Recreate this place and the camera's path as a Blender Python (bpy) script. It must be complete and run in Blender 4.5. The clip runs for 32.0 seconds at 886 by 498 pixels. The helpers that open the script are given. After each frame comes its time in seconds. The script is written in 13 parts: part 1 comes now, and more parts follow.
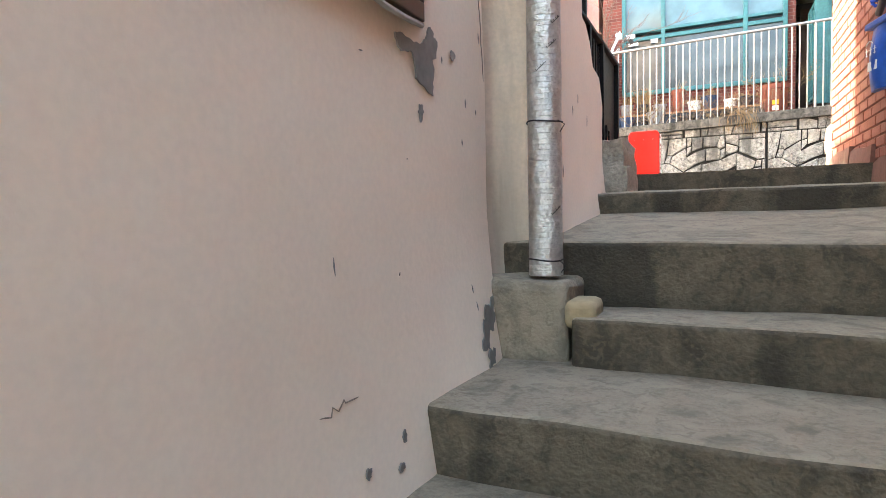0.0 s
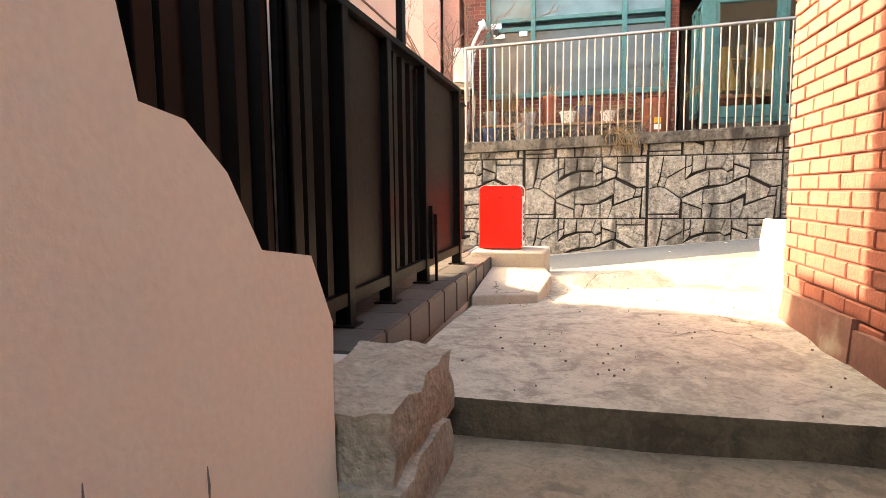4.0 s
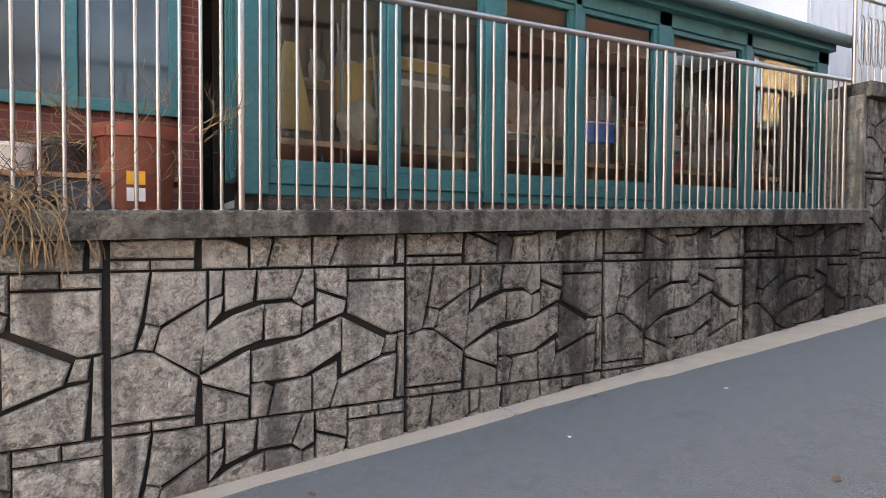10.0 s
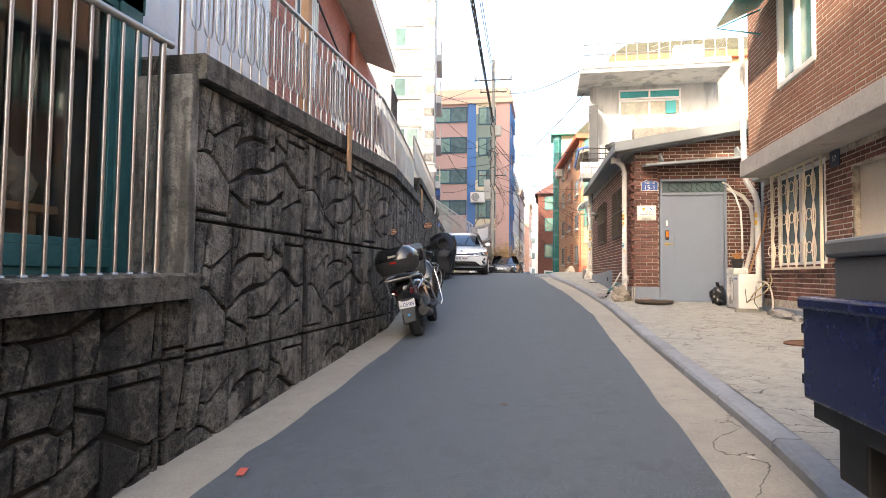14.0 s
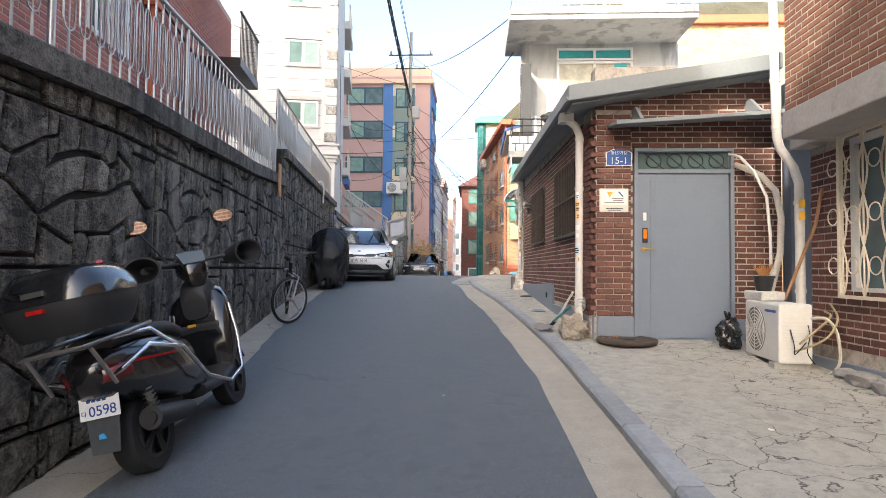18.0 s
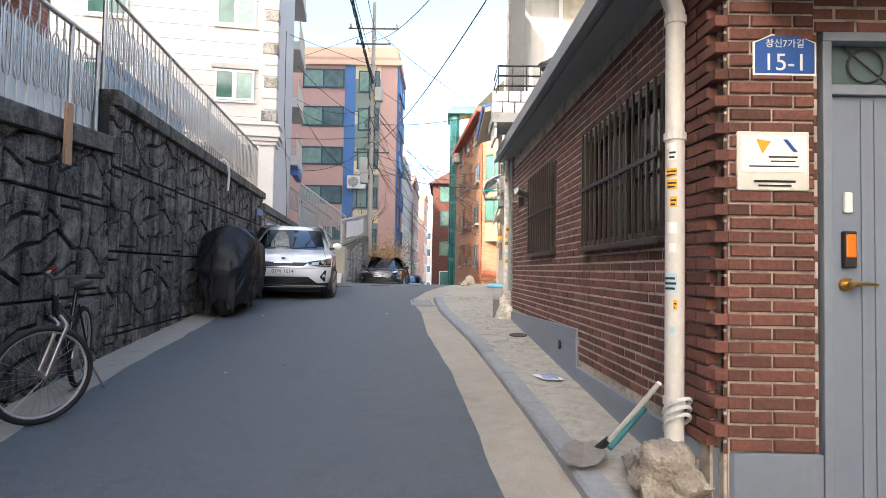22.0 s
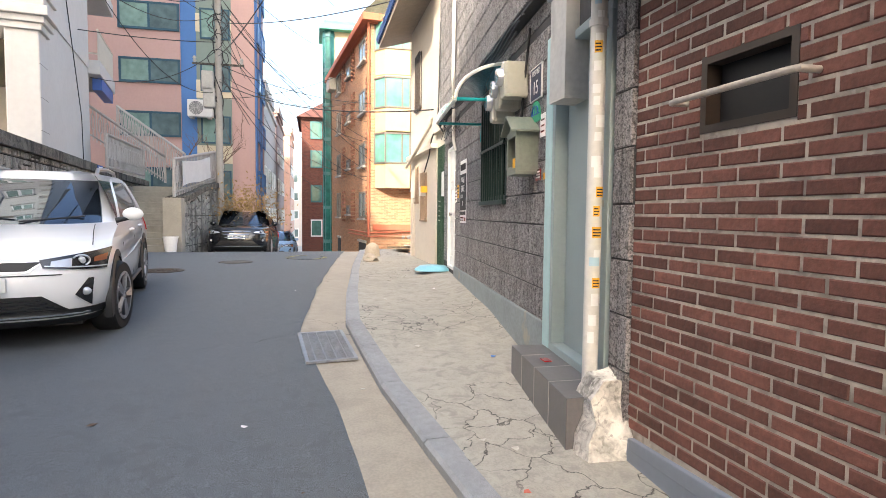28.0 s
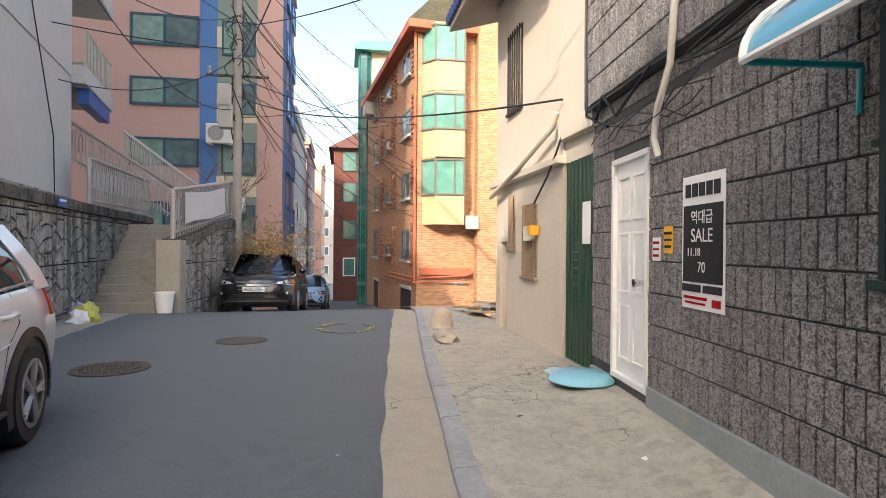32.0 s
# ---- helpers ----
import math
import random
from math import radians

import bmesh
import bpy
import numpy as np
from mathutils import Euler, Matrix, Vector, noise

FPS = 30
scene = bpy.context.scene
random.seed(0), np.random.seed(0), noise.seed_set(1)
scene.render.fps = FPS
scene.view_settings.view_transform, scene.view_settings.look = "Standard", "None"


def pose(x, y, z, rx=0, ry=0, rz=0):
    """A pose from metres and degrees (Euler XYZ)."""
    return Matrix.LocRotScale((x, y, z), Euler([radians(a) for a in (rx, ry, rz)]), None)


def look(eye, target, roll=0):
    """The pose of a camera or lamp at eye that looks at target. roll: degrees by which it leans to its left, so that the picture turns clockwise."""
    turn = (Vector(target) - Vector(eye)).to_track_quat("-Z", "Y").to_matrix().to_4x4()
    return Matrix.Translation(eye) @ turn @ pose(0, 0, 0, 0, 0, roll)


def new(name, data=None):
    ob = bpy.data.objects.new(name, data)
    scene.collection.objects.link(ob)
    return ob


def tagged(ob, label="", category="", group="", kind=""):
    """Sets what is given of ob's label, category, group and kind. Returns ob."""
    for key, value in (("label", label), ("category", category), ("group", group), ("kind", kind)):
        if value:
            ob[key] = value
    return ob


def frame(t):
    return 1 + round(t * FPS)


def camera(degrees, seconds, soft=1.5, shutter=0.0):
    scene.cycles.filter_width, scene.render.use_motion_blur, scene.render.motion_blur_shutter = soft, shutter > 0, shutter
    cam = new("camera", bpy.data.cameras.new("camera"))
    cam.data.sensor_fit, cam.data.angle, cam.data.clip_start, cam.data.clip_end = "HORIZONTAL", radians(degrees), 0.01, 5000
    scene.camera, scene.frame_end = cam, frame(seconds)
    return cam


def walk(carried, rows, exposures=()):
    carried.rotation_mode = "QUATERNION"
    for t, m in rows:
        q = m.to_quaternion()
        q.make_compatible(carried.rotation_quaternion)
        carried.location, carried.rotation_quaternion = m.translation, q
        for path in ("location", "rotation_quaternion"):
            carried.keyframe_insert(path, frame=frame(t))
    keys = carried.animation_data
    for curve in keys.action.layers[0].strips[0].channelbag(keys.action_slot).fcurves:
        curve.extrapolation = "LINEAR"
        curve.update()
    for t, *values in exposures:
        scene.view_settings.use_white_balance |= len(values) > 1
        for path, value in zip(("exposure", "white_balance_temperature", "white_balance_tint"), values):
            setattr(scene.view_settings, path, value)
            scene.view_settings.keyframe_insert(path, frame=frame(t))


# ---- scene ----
cam = camera(75.1, 32.0, 0.4)
METRES, EYE, TILT, LEAN, TURN = 33.0, 1.4, 0.0, 0.0, 24.6
ROWS = [
    (0.0, 0.0, 0.0, 0.0, -0.05, -2.67, 1.12),
    (0.5, 0.0052, 0.0064, 0.0041, -4.47, -2.62, 1.0),
    (1.0, 0.0103, 0.0121, 0.0101, -6.62, -2.81, 0.86),
    (1.5, 0.0132, 0.0214, 0.0126, -8.44, -3.42, 0.84),
    (2.0, 0.0171, 0.0292, 0.0152, -8.69, -4.31, 0.82),
    (2.5, 0.021, 0.0374, 0.021, -8.59, -4.92, 0.81),
    (4.5, 0.0341, 0.0837, 0.0309, -13.18, -5.75, 0.51),
    (5.0, 0.039, 0.0943, 0.0343, -14.37, -5.48, 0.5),
    (5.5, 0.0478, 0.1061, 0.0416, -15.71, -4.51, 0.63),
    (6.0, 0.0528, 0.1172, 0.0425, -17.18, -4.29, 0.59),
    (6.5, 0.0575, 0.1312, 0.0476, -18.68, -3.64, 0.49),
    (7.0, 0.0632, 0.142, 0.0496, -21.27, -3.73, 0.49),
    (7.5, 0.0699, 0.1536, 0.0502, -26.76, -3.68, 0.4),
    (8.0, 0.0794, 0.1674, 0.0524, -34.02, -3.49, 0.28),
    (8.5, 0.0923, 0.177, 0.0533, -39.53, -3.29, 0.13),
    (9.0, 0.1044, 0.1866, 0.0522, -42.96, -3.27, 0.06),
    (9.5, 0.1173, 0.1965, 0.0519, -45.15, -2.07, -0.02),
    (10.0, 0.1325, 0.2058, 0.0512, -52.04, -1.42, -0.3),
    (10.5, 0.1504, 0.2159, 0.0502, -61.79, -1.13, -0.32),
    (11.0, 0.1679, 0.2191, 0.0505, -71.1, -0.75, -0.33),
    (11.5, 0.1832, 0.2193, 0.0525, -79.63, -0.57, -0.48),
    (12.0, 0.1994, 0.2177, 0.0551, -87.4, 0.08, -0.53),
    (12.5, 0.2143, 0.2104, 0.0572, -93.59, 1.09, -0.64),
    (13.0, 0.2288, 0.2053, 0.0575, -98.23, 1.93, -0.63),
    (13.5, 0.2435, 0.2004, 0.0592, -101.54, 2.31, -0.69),
    (14.0, 0.2584, 0.1936, 0.0613, -104.12, 2.53, -0.71),
    (14.5, 0.2746, 0.1879, 0.0619, -106.16, 2.34, -0.68),
    (15.0, 0.289, 0.1813, 0.0623, -107.19, 1.93, -0.63),
    (15.5, 0.3026, 0.1738, 0.0641, -108.02, 1.99, -0.62),
    (17.5, 0.364, 0.1438, 0.07, -110.72, 1.84, -0.56),
    (18.0, 0.3778, 0.1348, 0.0721, -111.47, 2.04, -0.62),
    (18.5, 0.3931, 0.1283, 0.0726, -112.43, 2.0, -0.59),
    (19.0, 0.4068, 0.1213, 0.073, -112.37, 1.85, -0.57),
    (19.5, 0.4204, 0.1139, 0.0746, -111.65, 1.81, -0.56),
    (20.0, 0.4365, 0.1079, 0.0757, -111.6, 1.36, -0.51),
    (20.5, 0.4514, 0.0997, 0.0757, -112.24, 1.38, -0.64),
    (21.0, 0.4654, 0.0921, 0.0769, -112.42, 1.11, -0.71),
    (21.5, 0.4802, 0.0864, 0.0792, -113.63, 1.69, -0.96),
    (22.0, 0.4949, 0.0775, 0.0814, -114.18, 2.09, -1.0),
    (22.5, 0.5104, 0.073, 0.082, -114.94, 2.06, -1.08),
    (23.0, 0.5248, 0.0687, 0.0826, -115.99, 2.3, -1.09),
    (23.5, 0.5405, 0.0645, 0.0854, -117.56, 2.26, -1.19),
    (24.0, 0.5577, 0.062, 0.0871, -120.25, 1.94, -1.15),
    (24.5, 0.5724, 0.0575, 0.087, -121.89, 0.89, -1.03),
    (25.0, 0.5878, 0.0527, 0.0887, -123.26, 0.13, -1.02),
    (25.5, 0.6043, 0.0493, 0.0911, -124.63, -0.9, -0.9),
    (27.5, 0.6608, 0.0201, 0.0962, -126.98, -2.85, -0.6),
    (28.0, 0.6775, 0.0141, 0.098, -127.26, -3.53, -0.53),
    (28.5, 0.6932, 0.0052, 0.0976, -126.48, -4.43, -0.46),
    (29.0, 0.7091, -0.0008, 0.0979, -125.44, -4.02, -0.41),
    (29.5, 0.7247, -0.006, 0.101, -124.88, -3.55, -0.38),
    (30.0, 0.7404, -0.0142, 0.1023, -124.11, -2.85, -0.43),
    (30.5, 0.7572, -0.0194, 0.1027, -124.24, -1.99, -0.49),
    (31.0, 0.7728, -0.0261, 0.1027, -124.1, -1.24, -0.48),
    (31.5, 0.7894, -0.0329, 0.1042, -124.18, -0.81, -0.5),
    (32.0, 0.8073, -0.0376, 0.1062, -124.48, -0.19, -0.4),
]
EXPOSURES = [(0.0, 4.3, 7250, 3), (1.0, 4.5, 8600, 6), (2.0, 4.45, 9500, 8), (4.5, 3.5, 8800, 11), (6.0, 3.05, 7300, 10), (8.0, 2.58, 6400, 7), (9.0, 2.68, 6600, 8), (10.0, 2.92, 7000, 10), (11.0, 3.05, 7250, 10), (12.0, 2.95, 7400, 11), (13.0, 2.65, 7100, 11), (15.0, 2.45, 6800, 11), (18.0, 2.2, 6350, 9), (21.0, 2.2, 6300, 9), (24.0, 2.4, 6500, 9), (25.3, 2.55, 6700, 9), (28.0, 2.42, 6600, 9), (29.5, 2.3, 6450, 9), (32.0, 1.82, 6700, 10)]
walk(cam, [(t, pose(0, 0, EYE, TILT, LEAN, TURN) @ pose(METRES * x, METRES * y, METRES * z, 90 + pitch, roll, yaw)) for t, x, y, z, yaw, pitch, roll in ROWS], EXPOSURES)

# ---- light ----

SUN_FROM = Vector((-0.773, 0.4255, 0.4695)).normalized()
world = bpy.data.worlds.new("world")
scene.world = world
world.use_nodes = True
wn, wl = world.node_tree.nodes, world.node_tree.links
sky = wn.new("ShaderNodeTexSky")
sky.sky_type = "NISHITA"
sky.sun_disc = False
sky.sun_elevation = math.asin(SUN_FROM.z)
sky.sun_rotation = math.atan2(SUN_FROM.x, SUN_FROM.y)
sky.air_density, sky.dust_density, sky.ozone_density = 1.0, 5.0, 0.6
bg = wn["Background"]
bg.inputs["Strength"].default_value = 0.15
wl.new(sky.outputs["Color"], bg.inputs["Color"])
sun = new("sun", bpy.data.lights.new("sun", "SUN"))
sun.data.energy, sun.data.angle, sun.data.color = 1.7, radians(0.8), (1.0, 0.92, 0.8)
sun.matrix_basis = look(SUN_FROM * 60, (0, 0, 0))


# ---- small tools ----
def lerp(x, xs, ys):
    return float(np.interp(x, xs, ys))


ROAD_X = [-20, -2.7, 0, 2.6, 8.5, 12.7, 17.8, 23, 26.3, 29.3, 33, 37.5, 41, 50, 70, 90]
ROAD_Z = [0.0, 1.32, 1.58, 1.83, 2.41, 2.62, 2.95, 3.26, 3.43, 3.5, 3.51, 3.47, 3.12, 2.2, 0.6, -0.5]


def ground_z(x, y):
    """Height of the road surface, which climbs along x and leans to the wall at its lower end."""
    return lerp(x, ROAD_X, ROAD_Z) + lerp(x, [9, 15], [0.07, 0.0]) * (9.3 - y)


def bx(bm, x0, x1, y0, y1, z0, z1):
    v = [bm.verts.new((x, y, z)) for z in (z0, z1) for y in (y0, y1) for x in (x0, x1)]
    for f in ((0, 2, 3, 1), (4, 5, 7, 6), (0, 1, 5, 4), (2, 6, 7, 3), (0, 4, 6, 2), (1, 3, 7, 5)):
        bm.faces.new([v[i] for i in f])
    return v


def obx(bm, o, u, n, a0, a1, b0, b1, z0, z1):
    """A box in a turned plan: o origin, u and n the two flat axes."""
    v = []
    for z in (z0, z1):
        for b in (b0, b1):
            for a in (a0, a1):
                v.append(bm.verts.new((o[0] + u[0] * a + n[0] * b, o[1] + u[1] * a + n[1] * b, z)))
    for f in ((0, 2, 3, 1), (4, 5, 7, 6), (0, 1, 5, 4), (2, 6, 7, 3), (0, 4, 6, 2), (1, 3, 7, 5)):
        bm.faces.new([v[i] for i in f])
    return v


def ring(bm, c, ax, r, n, ref=None):
    ax = ax.normalized()
    side = ax.orthogonal().normalized() if ref is None else (ref - ax * ref.dot(ax)).normalized()
    other = ax.cross(side)
    return [bm.verts.new(c + (side * math.cos(k * math.tau / n) + other * math.sin(k * math.tau / n)) * r) for k in range(n)]


def cy(bm, p0, p1, r0, r1=None, n=12, caps=True):
    p0, p1 = Vector(p0), Vector(p1)
    a, b = ring(bm, p0, p1 - p0, r0, n), ring(bm, p1, p1 - p0, r0 if r1 is None else r1, n)
    for k in range(n):
        bm.faces.new((a[k], a[(k + 1) % n], b[(k + 1) % n], b[k]))
    if caps:
        bm.faces.new(a[::-1]), bm.faces.new(b)


def tube(bm, pts, r, n=8, closed=False):
    pts = [Vector(p) for p in pts]
    m = len(pts)
    rs = r if isinstance(r, (list, tuple)) else [r] * m
    rings, ref = [], None
    for i, p in enumerate(pts):
        t = (pts[(i + 1) % m] - pts[i - 1]) if closed else pts[min(i + 1, m - 1)] - pts[max(i - 1, 0)]
        if ref is None:
            ref = t.orthogonal()
        ref = (ref - t * (ref.dot(t) / max(t.length_squared, 1e-9)))
        rings.append(ring(bm, p, t, rs[i], n, ref))
    for i in range(m if closed else m - 1):
        a, b = rings[i], rings[(i + 1) % m]
        for k in range(n):
            bm.faces.new((a[k], a[(k + 1) % n], b[(k + 1) % n], b[k]))
    if not closed:
        bm.faces.new(rings[0][::-1]), bm.faces.new(rings[-1])


def prism(bm, pts, way):
    """A polygon of 3D points, pushed along way."""
    way = Vector(way)
    a = [bm.verts.new(p) for p in pts]
    b = [bm.verts.new(Vector(p) + way) for p in pts]
    bm.faces.new(a[::-1]), bm.faces.new(b)
    for k in range(len(a)):
        bm.faces.new((a[k], a[(k + 1) % len(a)], b[(k + 1) % len(a)], b[k]))


def lathe(bm, profile, n=20, at=(0, 0, 0), flat=1.0):
    """Rings of (radius, height) round the z axis."""
    rows = [[bm.verts.new((at[0] + r * math.cos(k * math.tau / n), at[1] + flat * r * math.sin(k * math.tau / n), at[2] + z)) for k in range(n)] for r, z in profile]
    for a, b in zip(rows, rows[1:]):
        for k in range(n):
            bm.faces.new((a[k], a[(k + 1) % n], b[(k + 1) % n], b[k]))
    bm.faces.new(rows[0][::-1]), bm.faces.new(rows[-1])


def loft(bm, sections, closed=True, caps=True):
    """Skins a row of sections, each with the same count of points."""
    rows = [[bm.verts.new(p) for p in s] for s in sections]
    n = len(rows[0])
    for a, b in zip(rows, rows[1:]):
        for k in range(n if closed else n - 1):
            bm.faces.new((a[k], a[(k + 1) % n], b[(k + 1) % n], b[k]))
    if caps and closed:
        bm.faces.new(rows[0][::-1]), bm.faces.new(rows[-1])


def blob(bm, c, r, rough=0.25, seed=0, div=2, squash=(1, 1, 1)):
    """A lumpy stone or bundle."""
    made = bmesh.ops.create_icosphere(bm, subdivisions=div, radius=1.0)["verts"]
    for v in made:
        k = 1 + rough * noise.noise(v.co * 1.7 + Vector((seed * 3.1, seed, 7))) + 0.4 * rough * noise.noise(v.co * 4.1 + Vector((seed, 1, 2)))
        v.co = Vector(c) + Vector((v.co.x * squash[0], v.co.y * squash[1], v.co.z * squash[2])) * r * k


def thing(name, label, category, at=(0, 0, 0), group="", kind=""):
    ob = new(name)
    ob.empty_display_size = 0.1
    ob.matrix_basis = Matrix.Translation(at)
    return tagged(ob, label, category, group, kind)


def part(name, bm, material, parent=None, label="", smooth=0.0, bevel=0.0, kind=""):
    """Links a bmesh as one mesh object, under a thing or a part. smooth: the angle up to which edges are shaded round."""
    bmesh.ops.recalc_face_normals(bm, faces=bm.faces)
    me = bpy.data.meshes.new(name)
    bm.to_mesh(me)
    bm.free()
    me.materials.append(material)
    ob = new(name, me)
    if bevel:
        mod = ob.modifiers.new("bevel", "BEVEL")
        mod.width, mod.segments, mod.limit_method, mod.angle_limit = bevel, 2, "ANGLE", radians(40)
    if smooth:
        for f in me.polygons:
            f.use_smooth = True
        me.set_sharp_from_angle(angle=radians(smooth))
    if parent is not None:
        ob.parent = parent
        if parent.parent is None:
            ob.matrix_parent_inverse = parent.matrix_basis.inverted()
    if label:
        ob["label"] = label
    if kind:
        ob["kind"] = kind
    return ob


def solo(name, bm, material, label, category, kind="", group="", smooth=0.0, bevel=0.0):
    """A thing that is one mesh."""
    return tagged(part(name, bm, material, None, "", smooth, bevel), label, category, group, kind)


def piece(name, mesh, parent, m):
    """One of many alike pieces that share a mesh."""
    ob = new(name, mesh)
    ob.parent = parent
    if parent.parent is None:
        ob.matrix_parent_inverse = parent.matrix_basis.inverted()
    ob.matrix_basis = m
    return ob


def mesh_of(name, bm, material):
    bmesh.ops.recalc_face_normals(bm, faces=bm.faces)
    me = bpy.data.meshes.new(name)
    bm.to_mesh(me)
    bm.free()
    me.materials.append(material)
    return me


def B():
    return bmesh.new()


# ---- materials ----
def surf(name, col, rough=0.8, metal=0.0, var=0.2, s1=1.2, s2=35.0, bump=0.2, dist=0.004, col2=None, cover=0.0, s3=2.5, rnd=0.0, spec=0.5, streak=0.0, edge=0.08, s4=0.0, col3=None, cover3=0.0, crack=0.0, speck=0.0, grain=0.0, cracked=0.5, mottle=None, drip=None, craze=0.0):
    """A surface with large and fine variation, stains of a second colour, and fine relief. rnd: change from object to object. streak: stretches the stains upright."""
    m = bpy.data.materials.new(name)
    m.use_nodes = True
    nt = m.node_tree
    N, L = nt.nodes, nt.links
    p = N["Principled BSDF"]
    geo = N.new("ShaderNodeNewGeometry")

    def tex(scale, detail=4.0, stretch=False):
        t = N.new("ShaderNodeTexNoise")
        t.inputs["Scale"].default_value, t.inputs["Detail"].default_value = scale, detail
        if stretch:
            mp = N.new("ShaderNodeMapping")
            mp.inputs["Scale"].default_value = (1, 1, streak)
            L.new(geo.outputs["Position"], mp.inputs["Vector"])
            L.new(mp.outputs["Vector"], t.inputs["Vector"])
        else:
            L.new(geo.outputs["Position"], t.inputs["Vector"])
        return t.outputs["Fac"]

    def mix(a, b, fac):
        x = N.new("ShaderNodeMix")
        x.data_type = "RGBA"
        for k, s in ((0, fac), (6, a), (7, b)):
            if isinstance(s, bpy.types.NodeSocket):
                L.new(s, x.inputs[k])
            else:
                x.inputs[k].default_value = s if k == 0 else (*s, 1)
        return x.outputs[2]

    def ramp(f, lo, hi):
        r = N.new("ShaderNodeMapRange")
        r.inputs["From Min"].default_value, r.inputs["From Max"].default_value = lo, hi
        L.new(f, r.inputs["Value"])
        return r.outputs["Result"]

    dark, light = [c * (1 - 1.2 * var) for c in col], [min(1, c * (1 + 1.2 * var)) for c in col]
    big, fine, middle = tex(s1), tex(s2, 6.0), tex(math.sqrt(s1 * s2), 6.0)
    c = mix(dark, light, ramp(big, 0.32, 0.68))
    c = mix(c, mix(dark, light, ramp(middle, 0.36, 0.64)), 0.42)
    c = mix(c, mix(dark, light, ramp(fine, 0.34, 0.66)), 0.42)
    if col2:
        c = mix(c, col2, ramp(tex(s3, 6.0, streak > 0), 0.62 - cover, 0.62 - cover + edge))
    if col3:
        c = mix(c, col3, ramp(tex(s4 or s3 * 2.3, 8.0), 0.64 - cover3, 0.64 - cover3 + 0.05))
    if speck:
        c = mix(c, mix([v * 0.25 for v in col], [min(1, v * 2.1) for v in col], ramp(tex(speck, 2.0), 0.42, 0.58)), 0.55)
    if mottle:
        # crusts and pale worn ridges, at two sizes
        lo, hi, sc = mottle
        for scale, weight in ((sc, 1.0), (sc * 4.5, 0.55)):
            wide = tex(scale, 8.0)
            wide.node.inputs["Distortion"].default_value = 1.1
            part_ = mix(mix([v * lo for v in col], c, ramp(wide, 0.36, 0.46)), [min(1, v * hi) for v in col], ramp(wide, 0.52, 0.66))
            c = mix(c, part_, weight)
    if craze:
        # fine pale ridges left by the mould
        rid = tex(17, 6.0)
        rid.node.inputs["Distortion"].default_value = 1.6
        c = mix(c, mix(c, [min(1, v * 1.9) for v in col], 0.5 * craze), ramp(rid, 0.54, 0.64))
        c = mix(c, mix(c, [v * 0.3 for v in col], 0.5 * craze), ramp(rid, 0.42, 0.34))
    if drip:
        # rain runs: dark and pale upright streaks
        lo, hi, sc = drip
        mp = N.new("ShaderNodeMapping")
        mp.inputs["Scale"].default_value = (1, 1, 0.16)
        g = N.new("ShaderNodeTexNoise")
        g.inputs["Scale"].default_value, g.inputs["Detail"].default_value, g.inputs["Distortion"].default_value = sc, 7.0, 0.4
        L.new(geo.outputs["Position"], mp.inputs["Vector"]), L.new(mp.outputs["Vector"], g.inputs["Vector"])
        c = mix(c, mix(c, [v * lo for v in col], 0.78), ramp(g.outputs["Fac"], 0.52, 0.62))
        c = mix(c, mix(c, [min(1, v * hi) for v in col], 0.55), ramp(g.outputs["Fac"], 0.42, 0.33))
    if grain:
        mp = N.new("ShaderNodeMapping")
        mp.inputs["Scale"].default_value = (1, 1, 0.4)
        g = N.new("ShaderNodeTexNoise")
        g.inputs["Scale"].default_value, g.inputs["Detail"].default_value = 42, 5.0
        L.new(geo.outputs["Position"], mp.inputs["Vector"]), L.new(mp.outputs["Vector"], g.inputs["Vector"])
        c = mix(c, mix([v * (1 - grain) for v in col], [min(1, v * (1 + grain)) for v in col], ramp(g.outputs["Fac"], 0.36, 0.64)), 0.5)
        fine = g.outputs["Fac"]
    line = None
    if crack:
        vo = N.new("ShaderNodeTexVoronoi")
        vo.feature = "DISTANCE_TO_EDGE"
        vo.inputs["Scale"].default_value = crack
        wob, off = N.new("ShaderNodeTexNoise"), N.new("ShaderNodeVectorMath")
        wob.inputs["Scale"].default_value, wob.inputs["Detail"].default_value = 3.0, 6.0
        off.operation = "MULTIPLY_ADD"
        off.inputs[1].default_value = (0.5, 0.5, 0.5)
        L.new(geo.outputs["Position"], wob.inputs["Vector"]), L.new(wob.outputs["Color"], off.inputs[0]), L.new(geo.outputs["Position"], off.inputs[2])
        L.new(off.outputs[0], vo.inputs["Vector"])
        near_, here, both = ramp(vo.outputs["Distance"], 0.0055 * crack, 0.001 * crack), ramp(tex(0.55, 3.0), 0.62 - cracked * 0.3, 0.66 - cracked * 0.3), N.new("ShaderNodeMath")
        both.operation = "MULTIPLY"
        L.new(near_, both.inputs[0]), L.new(here, both.inputs[1])
        line = both.outputs[0]
        c = mix(c, [v * 0.22 for v in col], line)
    if rnd:
        info = N.new("ShaderNodeObjectInfo")
        h = N.new("ShaderNodeHueSaturation")
        both_, wrap = N.new("ShaderNodeMath"), N.new("ShaderNodeMath")
        wrap.operation = "FRACT"
        L.new(info.outputs["Random"], both_.inputs[0]), L.new(geo.outputs["Random Per Island"], both_.inputs[1]), L.new(both_.outputs[0], wrap.inputs[0])
        L.new(ramp(wrap.outputs[0], 0, 1), h.inputs["Value"])
        nodes = h.inputs["Value"].links[0].from_node
